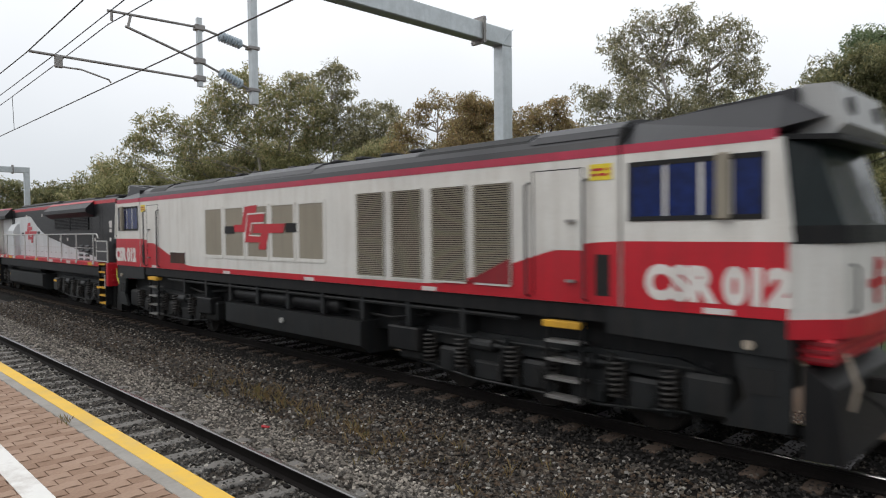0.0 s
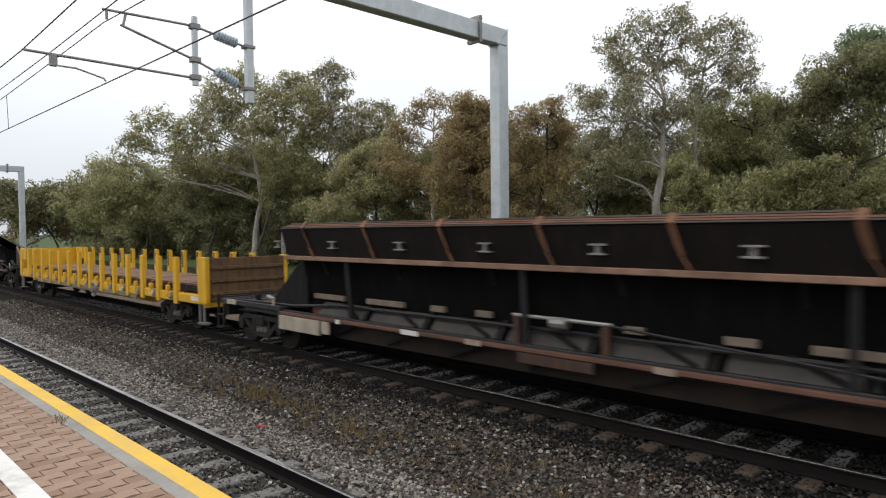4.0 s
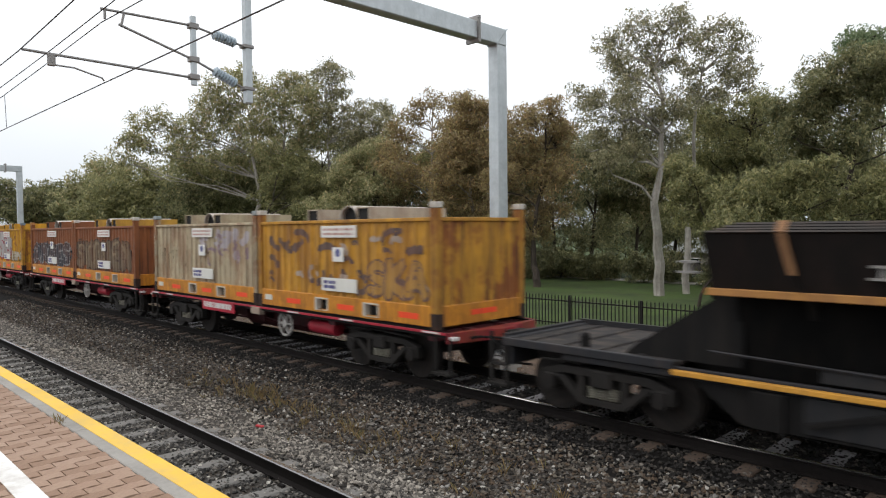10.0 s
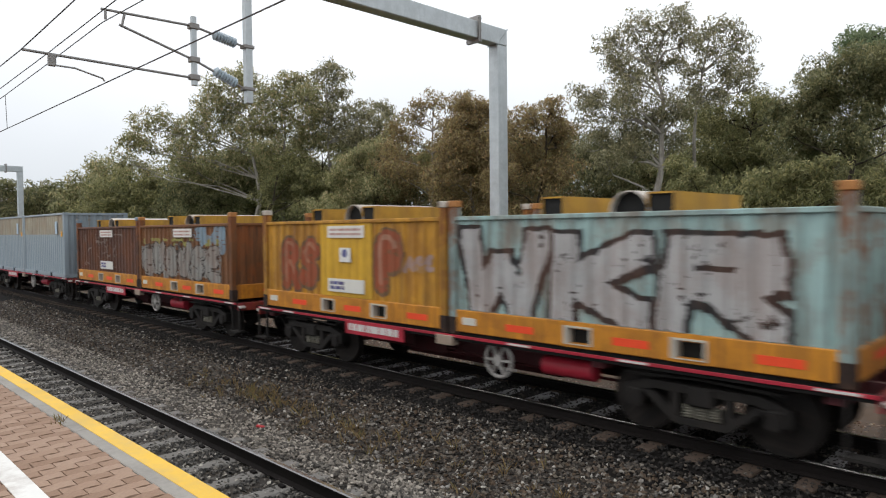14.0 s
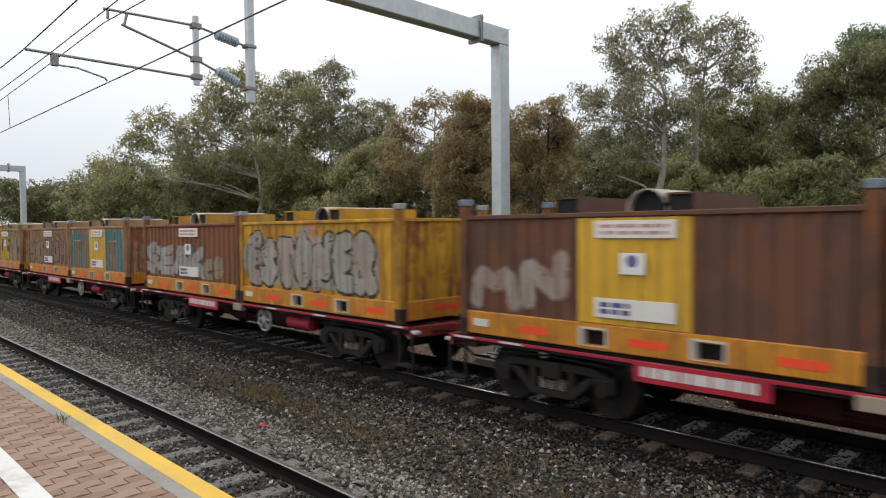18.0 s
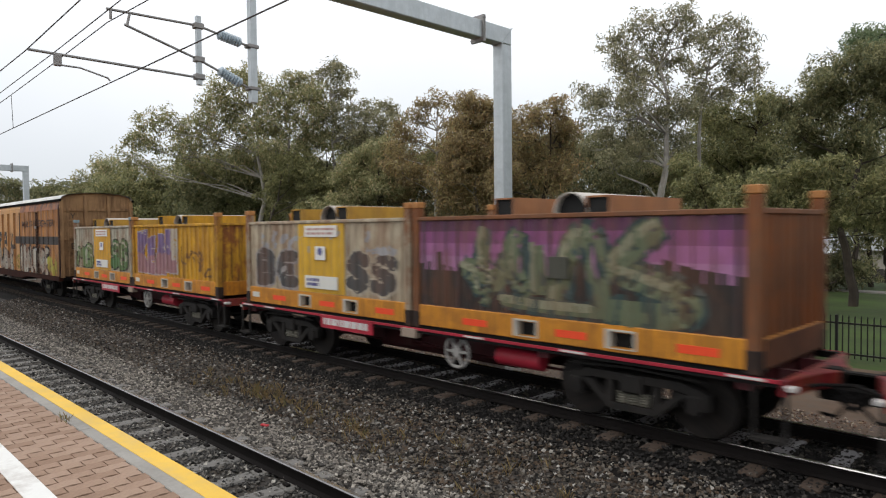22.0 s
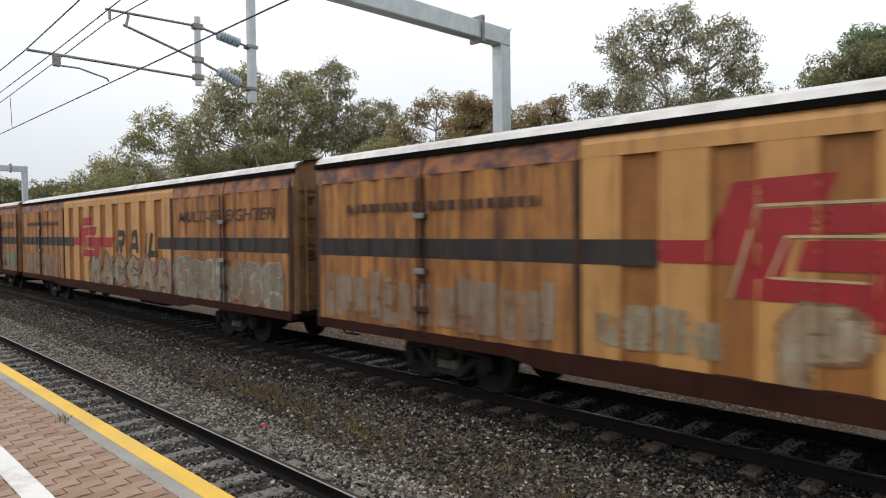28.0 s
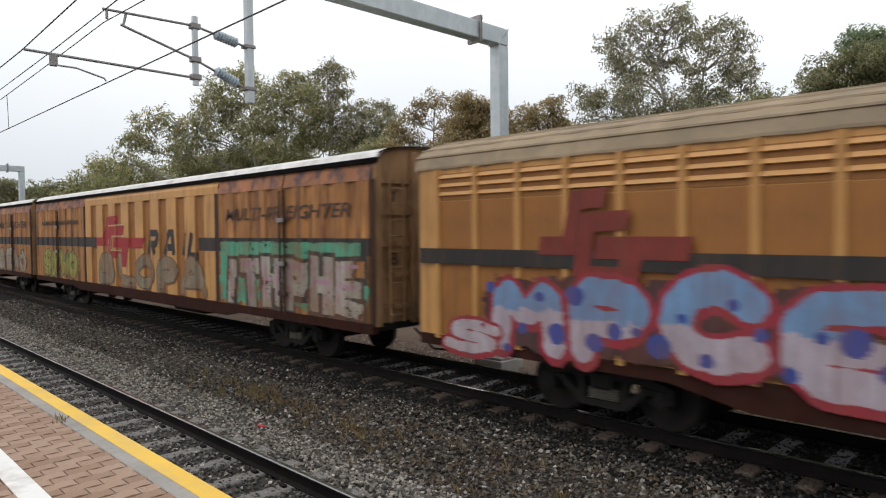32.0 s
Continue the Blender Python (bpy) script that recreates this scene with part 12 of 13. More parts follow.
tree(-85.8, 32, "olive", "bark_dark", 0.16, 1.5, 1.2, ((-5.3, 7.4, 2.97), (-2.3, 8.8, 2.80), (-4.1, 5.3, 2.54), (1.3, 9.7, 2.71), (-0.2, 6.5, 2.97), (4.0, 7.7, 2.97), (3.1, 4.3, 2.54), (6.1, 4.3, 2.54)), "bushy olive gum tree")
tree(-64.4, 31, "dark", "bark_dark", 0.2, 1.5, 1.2, ((-1.2, 9.1, 2.06), (1.2, 8.2, 2.26), (-2.2, 7.2, 2.06), (0.2, 5.8, 2.06), (2.6, 9.9, 1.92), (1.9, 6.1, 2.06), (4.0, 8.2, 1.92)), "dense dark olive tree")
tree(-52.1, 30, "olive", "bark_dark", 0.16, 2, 1.2, ((1.4, 7.6, 1.83), (0.2, 6.3, 1.65), (2.6, 6.3, 1.83), (1.1, 4.8, 1.77), (3.5, 8.0, 1.48), (4.9, 6.8, 1.71), (4.0, 5.1, 1.65), (2.3, 8.9, 1.48)), "rounded olive tree with russet tips")
tree(-41.2, 32, "gum", "bark_dark", 0.18, 2, 1.1, ((-1.2, 7.5, 1.68), (0.3, 6.9, 1.58), (-1.8, 5.6, 1.58), (-0.2, 8.5, 1.47), (1.7, 9.5, 1.58), (-0.7, 5.1, 1.58), (1.4, 5.9, 1.58), (-2.8, 4.6, 1.47)), "dark green tree in the park")
tree(-29.9, 32, "brown", "bark_pale", 0.18, 4, 1.0, ((-0.5, 11.3, 0.93), (0.5, 10.8, 1.07), (-1.0, 9.6, 1.20), (0.2, 9.2, 1.24), (-1.5, 8.1, 1.33), (-0.2, 7.4, 1.33), (-1.8, 6.3, 1.33), (-0.2, 5.6, 1.42), (0.9, 7.8, 1.33), (-1.6, 4.5, 1.33), (0.6, 4.1, 1.24)), "tree with russet brown foliage")
tree(-22.9, 30, "brown", "bark_dark", 0.2, 1.2, 1.1, ((-0.3, 9.4, 1.09), (0.8, 9.6, 0.92), (-1.0, 8.1, 1.26), (1.2, 8.1, 1.18), (-1.8, 9.0, 0.97), (-0.6, 6.7, 1.39), (1.1, 6.2, 1.39), (-1.8, 5.8, 1.26), (-1.0, 4.5, 1.26), (0.7, 4.1, 1.34), (-0.6, 2.9, 1.26), (-1.9, 3.5, 1.16), (1.5, 9.0, 1.05)), "dense russet brown tree")
tree(-28.1, 33, "brown", "bark_dark", 0.18, 1.2, 1.1, ((-1.7, 10.1, 1.34), (-0.7, 10.6, 1.21), (-1.9, 8.2, 1.46), (-0.5, 8.2, 1.46), (-1.5, 6.3, 1.46), (-1.0, 4.3, 1.46), (-2.7, 7.0, 1.46)), "old gum tree with a russet under-storey")
tree(-115.3, 36, "gum", "bark_dark", 0.2, 2, 1.1, ((1.5, 13.3, 2.88), (-1.3, 11.3, 2.70), (3.7, 11.5, 3.05), (0.5, 8.8, 3.23), (-3.1, 8.8, 2.70)), "far gum tree at the edge of the park")
tree(-129.1, 34, "dark", "bark_dark", 0.2, 1, 1.2, ((0.6, 9.8, 2.52), (-1.8, 10.5, 2.33), (-3.3, 8.9, 2.52), (-5.2, 9.9, 2.52), (-7.2, 10.8, 2.52), (-10.1, 10.4, 2.91), (-0.9, 7.4, 2.91), (-4.3, 6.5, 2.91), (-8.2, 7.5, 2.91), (2.5, 6.9, 2.91)), "dark pine-like tree in the distance")
tree(-118.3, 39, "dark", "bark_dark", 0.06, 0.5, 1.2, ((2.1, 0.3, 3.48), (2.1, -0.8, 2.46), (-0.3, -1.0, 3.15), (3.6, 6.0, 2.95), (-2.3, 2.4, 3.07), (-4.3, 5.2, 2.74), (3.7, 0.5, 2.61), (2.7, 5.8, 3.12), (-3.3, 7.0, 3.40), (-2.6, 5.2, 3.53), (3.4, 4.5, 3.50), (0.3, 1.3, 2.66)), "dark shrub at the back of the park")
tree(-107.1, 39, "dark", "bark_dark", 0.06, 0.5, 1.2, ((-1.7, 3.9, 2.43), (-2.9, 6.2, 2.57), (0.9, 6.6, 2.96), (-1.3, 4.2, 3.11), (-0.1, 4.2, 2.76), (1.7, 6.2, 3.27), (-4.0, 0.8, 3.13), (-4.0, 0.5, 2.64), (0.7, 6.6, 2.30), (-2.7, -0.8, 2.46), (2.1, -0.6, 3.24), (-1.3, 3.9, 2.80)), "dark shrub at the back of the park")
tree(-88.6, 37, "dark", "bark_dark", 0.06, 0.5, 1.2, ((0.6, 0.9, 2.27), (-1.4, 3.2, 2.81), (-2.1, 2.7, 2.26), (-2.5, 4.3, 2.57), (-2.9, 1.6, 2.21), (2.1, 1.9, 2.58), (-1.4, 2.9, 2.58), (-3.0, 2.1, 2.76), (-3.4, 1.2, 2.24), (-1.8, 1.8, 2.07), (3.4, 1.8, 2.65), (-1.2, 4.7, 2.81)), "dark shrub at the back of the park")
tree(-78.4, 37, "dark", "bark_dark", 0.06, 0.5, 1.2, ((0.8, 1.0, 1.87), (-0.4, 4.9, 2.47), (-1.3, 3.1, 2.60), (2.3, -0.2, 2.15), (-0.1, 1.4, 2.17), (-1.4, 3.4, 1.90), (-0.8, -0.2, 2.57), (0.8, 2.8, 2.06), (-2.7, 4.2, 2.42), (2.4, 3.6, 2.43), (1.8, 1.6, 2.33), (1.7, 3.6, 2.36)), "dark shrub at the back of the park")
tree(-75.4, 39, "dark", "bark_dark", 0.06, 0.5, 1.2, ((-1.6, -0.2, 2.35), (3.0, 3.7, 1.91), (2.3, 2.9, 2.39), (-1.1, 4.1, 2.00), (-0.0, 1.7, 2.05), (-1.5, 3.7, 2.53), (-0.6, 0.2, 1.91), (2.4, 3.0, 2.06), (-1.1, 4.9, 2.56), (-1.9, 3.6, 2.46), (-1.4, 5.3, 2.31), (-0.5, 2.0, 2.53)), "dark shrub at the back of the park")
tree(-70.2, 41, "dark", "bark_dark", 0.06, 0.5, 1.2, ((2.8, 3.8, 2.15), (2.3, 4.0, 2.50), (-1.9, 2.2, 2.21), (-2.0, 1.2, 1.86), (1.4, -0.2, 2.49), (-2.1, 0.4, 1.80), (3.0, 2.8, 2.15), (-0.5, 3.6, 2.24), (-2.7, 4.5, 2.28), (-0.8, 3.6, 2.47), (2.2, 0.5, 2.26), (0.3, -0.1, 2.15)), "dark shrub at the back of the park")
tree(-57.9, 37, "dark", "bark_dark", 0.06, 0.5, 1.2, ((-1.1, 2.7, 2.10), (-1.1, 3.5, 1.55), (-0.5, 2.4, 1.83), (-0.2, 4.5, 1.72), (-0.1, 4.3, 1.55), (-2.2, 1.2, 1.91), (-0.6, 3.6, 2.08), (0.2, 3.6, 2.05), (0.4, 3.1, 2.12), (-0.0, 2.9, 1.94), (-0.6, 1.0, 1.57), (0.5, 1.5, 1.67)), "dark shrub at the back of the park")
tree(-55.2, 39, "dark", "bark_dark", 0.06, 0.5, 1.2, ((-2.6, 0.5, 1.66), (2.3, 4.5, 1.47), (0.8, 0.4, 1.62), (-2.4, 4.6, 1.72), (-0.1, 2.4, 1.62), (-0.1, 5.1, 1.78), (1.8, 1.6, 1.64), (-0.1, 0.3, 1.80), (1.9, 0.8, 2.05), (-2.6, 4.6, 1.64), (1.1, 2.1, 1.94), (-2.5, 3.5, 1.91)), "dark shrub at the back of the park")
tree(-46.6, 37, "dark", "bark_dark", 0.06, 0.5, 1.2, ((-2.2, 3.9, 1.56), (2.0, 1.0, 1.61), (-2.3, 1.5, 1.54), (0.4, 1.8, 1.66), (-0.1, 0.9, 1.52), (-0.5, 1.2, 1.41), (-1.0, 1.3, 1.33), (1.6, 1.9, 1.55), (-1.0, 1.5, 1.83), (-1.7, 2.9, 1.62), (0.0, 3.5, 1.38), (0.4, 1.4, 1.33)), "dark shrub at the back of the park")
tree(-45.4, 39, "dark", "bark_dark", 0.06, 0.5, 1.2, ((1.5, 1.4, 1.70), (-2.3, 1.7, 1.89), (2.4, 1.8, 1.33), (1.7, 4.0, 1.69), (2.2, 1.7, 1.38), (-1.0, 0.9, 1.39), (0.5, 3.1, 1.40), (0.6, 4.8, 1.37), (-0.6, 4.7, 1.33), (0.4, 1.6, 1.83), (-1.7, 3.1, 1.49), (0.5, 2.8, 1.86)), "dark shrub at the back of the park")
tree(-38.8, 37, "dark", "bark_dark", 0.06, 0.5, 1.2, ((-1.5, 3.6, 1.47), (0.8, 3.6, 1.68), (0.2, 3.9, 1.20), (-1.1, 1.4, 1.32), (2.0, 1.5, 1.63), (-0.2, 3.2, 1.24), (-2.1, 3.4, 1.48), (-2.0, 1.3, 1.44), (-0.2, 3.2, 1.42), (2.0, 4.3, 1.45), (0.2, 3.2, 1.62), (1.9, 3.0, 1.60)), "dark shrub at the back of the park")
tree(-35.7, 37, "dark", "bark_dark", 0.06, 0.5, 1.2, ((2.0, 2.1, 1.54), (-1.5, 2.3, 1.30), (-1.1, 3.4, 1.44), (-0.6, 3.2, 1.19), (1.4, 2.2, 1.54), (-0.3, 1.4, 1.39), (0.4, 2.5, 1.50), (-0.4, 4.3, 1.14), (-1.2, 4.5, 1.58), (-0.1, 1.7, 1.12), (-0.1, 1.2, 1.44), (-0.3, 2.9, 1.17)), "dark shrub at the back of the park")
tree(-35.8, 41, "dark", "bark_dark", 0.06, 0.5, 1.2, ((-1.5, 3.2, 1.39), (1.7, 4.1, 1.32), (-1.0, 4.1, 1.34), (-1.2, 2.8, 1.20), (1.9, 3.2, 1.69), (0.8, 2.0, 1.44), (2.0, 4.2, 1.55), (-0.9, 2.0, 1.58), (-1.5, 3.9, 1.20), (-1.2, 4.4, 1.40), (2.1, 3.2, 1.35), (-0.1, 3.6, 1.58)), "dark shrub at the back of the park")
tree(-28.8, 37.0, "dark", "bark_dark", 0.05, 0.4, 1.4, ((1.0, 1.2, 0.80), (-1.7, 0.7, 0.97), (-0.9, 0.9, 0.88), (0.7, 1.2, 0.74), (1.2, 0.5, 0.92), (1.6, 0.6, 0.81), (1.2, 1.3, 0.89), (0.7, 0.7, 0.90), (1.1, 1.3, 1.01), (-0.2, 0.7, 1.02), (1.7, 1.1, 0.96), (0.5, 1.1, 0.81)), "low dark hedge shrub at the back of the park")
tree(-26.3, 37.0, "dark", "bark_dark", 0.05, 0.4, 1.4, ((-1.5, 0.3, 0.76), (-1.5, 0.6, 0.90), (-0.2, 1.0, 0.84), (1.0, 0.8, 0.74), (-1.8, 0.6, 0.92), (1.4, 0.3, 0.88), (-1.3, 0.8, 0.95), (-0.8, 0.9, 0.74), (0.1, 0.8, 0.93), (1.1, 0.4, 0.91), (-0.8, 0.8, 0.78), (0.7, 0.5, 0.99)), "low dark hedge shrub at the back of the park")
tree(-24.0, 37.0, "dark", "bark_dark", 0.05, 0.4, 1.4, ((-0.3, 1.0, 0.91), (0.2, 0.4, 0.88), (0.9, 0.8, 0.81), (1.1, 0.7, 0.97), (0.8, 0.6, 0.76), (1.1, 0.9, 0.72), (-1.5, 1.1, 0.76), (0.6, 1.0, 0.70), (0.9, 0.8, 0.68), (-1.5, 1.2, 0.78), (1.2, 0.4, 0.86), (-0.9, 0.9, 0.79)), "low dark hedge shrub at the back of the park")
tree(-41.8, 72.2, "dark", "bark_dark", 0.12, 1.0, 0.9, ((-3.2, 4.4, 2.49), (1.5, 6.4, 2.24), (-2.3, 3.7, 2.17), (2.8, 3.3, 1.90), (-1.3, 2.9, 2.18), (-0.4, 4.9, 2.43), (2.8, 4.5, 2.60), (0.8, 6.4, 2.47), (-0.6, 6.7, 2.62), (-3.0, 4.4, 2.20), (2.5, 5.2, 1.98), (-1.5, 6.0, 2.26)), "dark tree behind the houses", -2.4)
tree(-19.2, 37.0, "dark", "bark_dark", 0.05, 0.4, 1.4, ((-0.4, 0.5, 0.86), (0.5, 0.4, 0.64), (-0.0, 1.0, 0.66), (-0.8, 0.9, 0.65), (-0.3, 0.6, 0.71), (1.3, 0.5, 0.84), (-0.1, 0.8, 0.78), (-1.3, 1.1, 0.82), (-1.3, 0.7, 0.80), (1.0, 1.3, 0.82), (0.4, 0.8, 0.77), (0.1, 0.7, 0.75)), "low dark hedge shrub at the back of the park")
tree(-34.8, 75.9, "dark", "bark_dark", 0.12, 1.0, 0.9, ((0.4, 6.5, 1.86), (-0.6, 2.6, 1.77), (1.7, 5.9, 1.98), (-3.0, 3.4, 2.24), (2.3, 2.8, 2.09), (3.0, 6.7, 2.49), (-1.7, 6.7, 1.82), (3.0, 5.5, 2.03), (1.9, 2.8, 2.24), (0.4, 4.6, 1.82), (-2.5, 5.3, 2.38), (-0.6, 2.6, 2.30)), "dark tree behind the houses", -2.4)
tree(-15.3, 37.0, "dark", "bark_dark", 0.05, 0.4, 1.4, ((0.7, 0.8, 0.63), (0.5, 1.0, 0.67), (1.0, 0.5, 0.76), (1.4, 1.0, 0.60), (-0.6, 0.6, 0.79), (-1.3, 0.4, 0.60), (-0.2, 1.1, 0.76), (0.2, 0.7, 0.75), (0.1, 0.9, 0.64), (-0.1, 0.8, 0.65), (-0.2, 1.2, 0.82), (-0.5, 0.9, 0.62)), "low dark hedge shrub at the back of the park")
tree(-28.1, 75.9, "dark", "bark_dark", 0.12, 1.0, 0.9, ((0.4, 4.4, 1.98), (-0.9, 6.3, 2.24), (-0.9, 6.4, 2.36), (-2.3, 4.5, 1.69), (-1.9, 4.8, 1.94), (2.5, 3.0, 2.11), (1.7, 3.3, 1.63), (1.1, 6.1, 1.90), (-0.8, 3.6, 2.07), (-0.4, 5.3, 2.22), (-1.9, 3.0, 2.05), (0.4, 3.2, 2.30)), "dark tree behind the houses", -2.4)
tree(-12.0, 37.0, "dark", "bark_dark", 0.05, 0.4, 1.4, ((0.9, 1.1, 0.63), (-0.9, 0.5, 0.79), (0.7, 1.0, 0.78), (-0.1, 1.2, 0.78), (1.3, 1.1, 0.54), (-0.3, 1.0, 0.73), (-0.0, 0.5, 0.72), (-1.4, 0.6, 0.79), (0.7, 1.1, 0.63), (-1.0, 0.5, 0.71), (0.8, 1.1, 0.57), (-0.3, 0.5, 0.56)), "low dark hedge shrub at the back of the park")
tree(-10.4, 37.0, "dark", "bark_dark", 0.05, 0.4, 1.4, ((-0.8, 0.4, 0.59), (0.6, 1.1, 0.76), (0.1, 0.9, 0.57), (0.9, 0.5, 0.58), (-0.1, 1.1, 0.55), (0.9, 1.1, 0.72), (-1.3, 0.8, 0.76), (1.0, 1.1, 0.76), (-0.8, 0.6, 0.53), (0.0, 0.5, 0.67), (0.9, 0.8, 0.53), (-0.9, 0.6, 0.65)), "low dark hedge shrub at the back of the park")
tree(-18.3, 75.9, "dark", "bark_dark", 0.12, 1.0, 0.9, ((0.8, 4.1, 1.50), (-2.7, 3.7, 1.77), (2.1, 3.4, 2.11), (-0.8, 2.8, 1.99), (2.1, 5.9, 2.01), (-0.4, 2.9, 2.17), (-1.5, 4.9, 1.67), (-0.2, 5.5, 1.94), (-2.1, 5.9, 1.80), (-2.3, 5.1, 2.09), (2.1, 5.7, 1.50), (1.7, 2.9, 1.90)), "dark tree behind the houses", -2.4)
tree(-15.4, 72.2, "dark", "bark_dark", 0.12, 1.0, 0.9, ((-1.3, 3.3, 1.98), (-2.3, 5.7, 1.65), (-1.1, 3.8, 1.61), (1.3, 5.9, 1.71), (2.5, 4.0, 1.44), (-1.9, 4.2, 1.61), (-0.6, 4.8, 1.75), (2.5, 5.6, 1.75), (-1.1, 4.5, 1.84), (-1.9, 4.8, 1.82), (-2.5, 3.7, 1.65), (0.0, 4.2, 1.88)), "dark tree behind the houses", -2.4)
tree(-13.7, 75.9, "dark", "bark_dark", 0.12, 1.0, 0.9, ((-1.3, 4.0, 1.99), (1.5, 4.4, 1.69), (-2.1, 6.0, 1.99), (0.4, 5.5, 1.79), (0.6, 5.1, 1.65), (1.9, 4.2, 1.86), (0.8, 6.1, 1.56), (0.6, 6.0, 1.75), (1.7, 5.1, 1.67), (-0.2, 6.1, 1.41), (0.4, 4.4, 1.44), (1.3, 6.0, 1.99)), "dark tree behind the houses", -2.4)
tree(-137.0, 41, "dark", "bark_dark", 0.17, 1.2, 1.0, ((4.2, 8.6, 3.81), (-4.9, 8.6, 3.63), (-3.2, 8.5, 4.76), (2.7, 7.4, 4.89), (5.5, 6.3, 4.47), (0.9, 5.6, 4.12), (-4.9, 6.9, 4.62), (1.5, 5.5, 4.56), (-6.2, 6.6, 4.20), (0.5, 6.1, 4.45), (0.5, 4.1, 4.64), (2.9, 4.4, 3.66), (2.9, 6.3, 4.37), (0.1, 10.3, 3.81)), "dense dark tree behind the park")
tree(-125.2, 45, "dark", "bark_dark", 0.17, 1.2, 1.0, ((5.8, 8.2, 3.82), (-1.1, 8.2, 4.08), (-2.5, 7.1, 3.89), (2.0, 7.3, 3.97), (2.0, 5.8, 3.88), (1.5, 6.9, 3.65), (6.2, 5.8, 4.05), (0.3, 6.6, 3.71), (5.3, 7.5, 4.15), (5.5, 6.4, 3.46), (-0.8, 4.9, 4.15), (5.7, 6.9, 3.77), (-4.1, 4.3, 3.79), (0.1, 9.9, 3.64)), "dense dark tree behind the park")
tree(-98.9, 41, "gum", "bark_dark", 0.17, 1.2, 1.0, ((-4.0, 7.4, 3.24), (4.1, 7.2, 3.56), (1.5, 6.2, 2.96), (2.8, 6.8, 2.94), (1.4, 5.5, 3.50), (-4.6, 4.8, 3.27), (1.4, 5.1, 3.13), (-0.9, 6.2, 2.94), (-4.5, 4.5, 3.30), (3.9, 7.1, 3.17), (-3.3, 2.6, 3.74), (4.1, 4.5, 2.94), (-0.8, 6.1, 2.85), (0.1, 8.7, 2.99)), "grey-green gum behind the park")
tree(-92.3, 45, "dark", "bark_dark", 0.17, 1.2, 1.0, ((-3.9, 11.5, 3.83), (4.6, 11.0, 2.89), (2.8, 11.4, 3.38), (-4.1, 8.6, 3.39), (-0.5, 10.6, 3.40), (4.9, 9.5, 3.01), (0.2, 6.4, 3.20), (1.4, 5.5, 3.14), (3.2, 7.6, 2.93), (-4.5, 3.8, 3.30), (-0.6, 3.1, 3.42), (0.1, 8.8, 3.62), (-2.4, 6.5, 3.63), (0.1, 12.9, 2.93)), "dense dark tree behind the park")
tree(-67.6, 38, "dark", "bark_dark", 0.17, 1.2, 1.0, ((-2.2, 9.7, 2.77), (-3.0, 8.9, 2.25), (-2.5, 9.8, 2.52), (1.0, 7.8, 2.27), (1.6, 9.5, 2.64), (-1.9, 8.5, 2.18), (1.8, 9.3, 2.80), (-1.2, 6.8, 2.69), (-0.1, 4.7, 2.94), (-1.6, 7.7, 2.90), (-2.8, 6.8, 2.49), (3.8, 8.8, 2.70), (2.0, 3.4, 2.13), (0.1, 10.8, 2.26)), "dense dark tree behind the park")
tree(-65.4, 41, "olive", "bark_dark", 0.17, 1.2, 1.0, ((-1.6, 9.4, 2.67), (-0.2, 8.7, 2.61), (-1.3, 8.5, 2.84), (-3.7, 8.3, 2.72), (0.4, 8.1, 2.56), (-0.9, 8.8, 2.15), (3.7, 6.3, 2.29), (-2.5, 7.1, 2.73), (-0.7, 9.1, 2.51), (2.9, 5.4, 2.96), (-2.2, 8.0, 2.20), (3.4, 6.7, 2.66), (-2.1, 8.9, 2.64), (0.1, 10.6, 2.27)), "bushy olive tree behind the park")
tree(-56.2, 41, "dark", "bark_dark", 0.17, 1.2, 1.0, ((-1.7, 8.0, 2.08), (-3.1, 8.2, 2.58), (-2.8, 7.6, 2.31), (2.2, 7.2, 2.38), (-3.4, 6.2, 2.58), (0.9, 5.6, 2.45), (1.6, 5.1, 2.46), (-3.4, 4.6, 2.76), (-2.1, 7.9, 2.23), (-2.8, 6.3, 2.03), (-1.9, 8.2, 2.30), (-1.4, 3.6, 2.27), (-2.4, 1.7, 2.68), (0.1, 9.0, 2.07)), "dense dark tree behind the park")
tree(-45.4, 38, "dark", "bark_dark", 0.17, 1.2, 1.0, ((-0.5, 9.7, 1.96), (-2.8, 9.4, 2.21), (1.2, 8.4, 2.15), (1.7, 7.7, 2.32), (1.9, 8.5, 2.14), (1.0, 6.5, 2.18), (-0.3, 9.0, 1.91), (-1.5, 6.3, 2.21), (-1.8, 6.7, 2.26), (-0.8, 9.2, 2.10), (-0.8, 8.8, 1.88), (-3.0, 8.7, 1.98), (-2.3, 9.8, 2.06), (0.1, 10.6, 1.78)), "dense dark tree behind the park")
tree(-42.9, 41, "dark", "bark_dark", 0.17, 1.2, 1.0, ((-2.1, 8.7, 1.73), (0.7, 8.0, 2.02), (1.9, 8.0, 2.33), (0.7, 7.6, 1.81), (-0.4, 7.5, 2.26), (-1.6, 7.8, 2.26), (-2.6, 6.7, 1.84), (1.1, 6.1, 1.76), (1.5, 6.6, 1.91), (2.2, 4.3, 1.91), (1.2, 7.9, 2.05), (-2.6, 4.4, 2.33), (0.9, 8.4, 2.05), (0.1, 9.5, 1.79)), "dense dark tree behind the park")
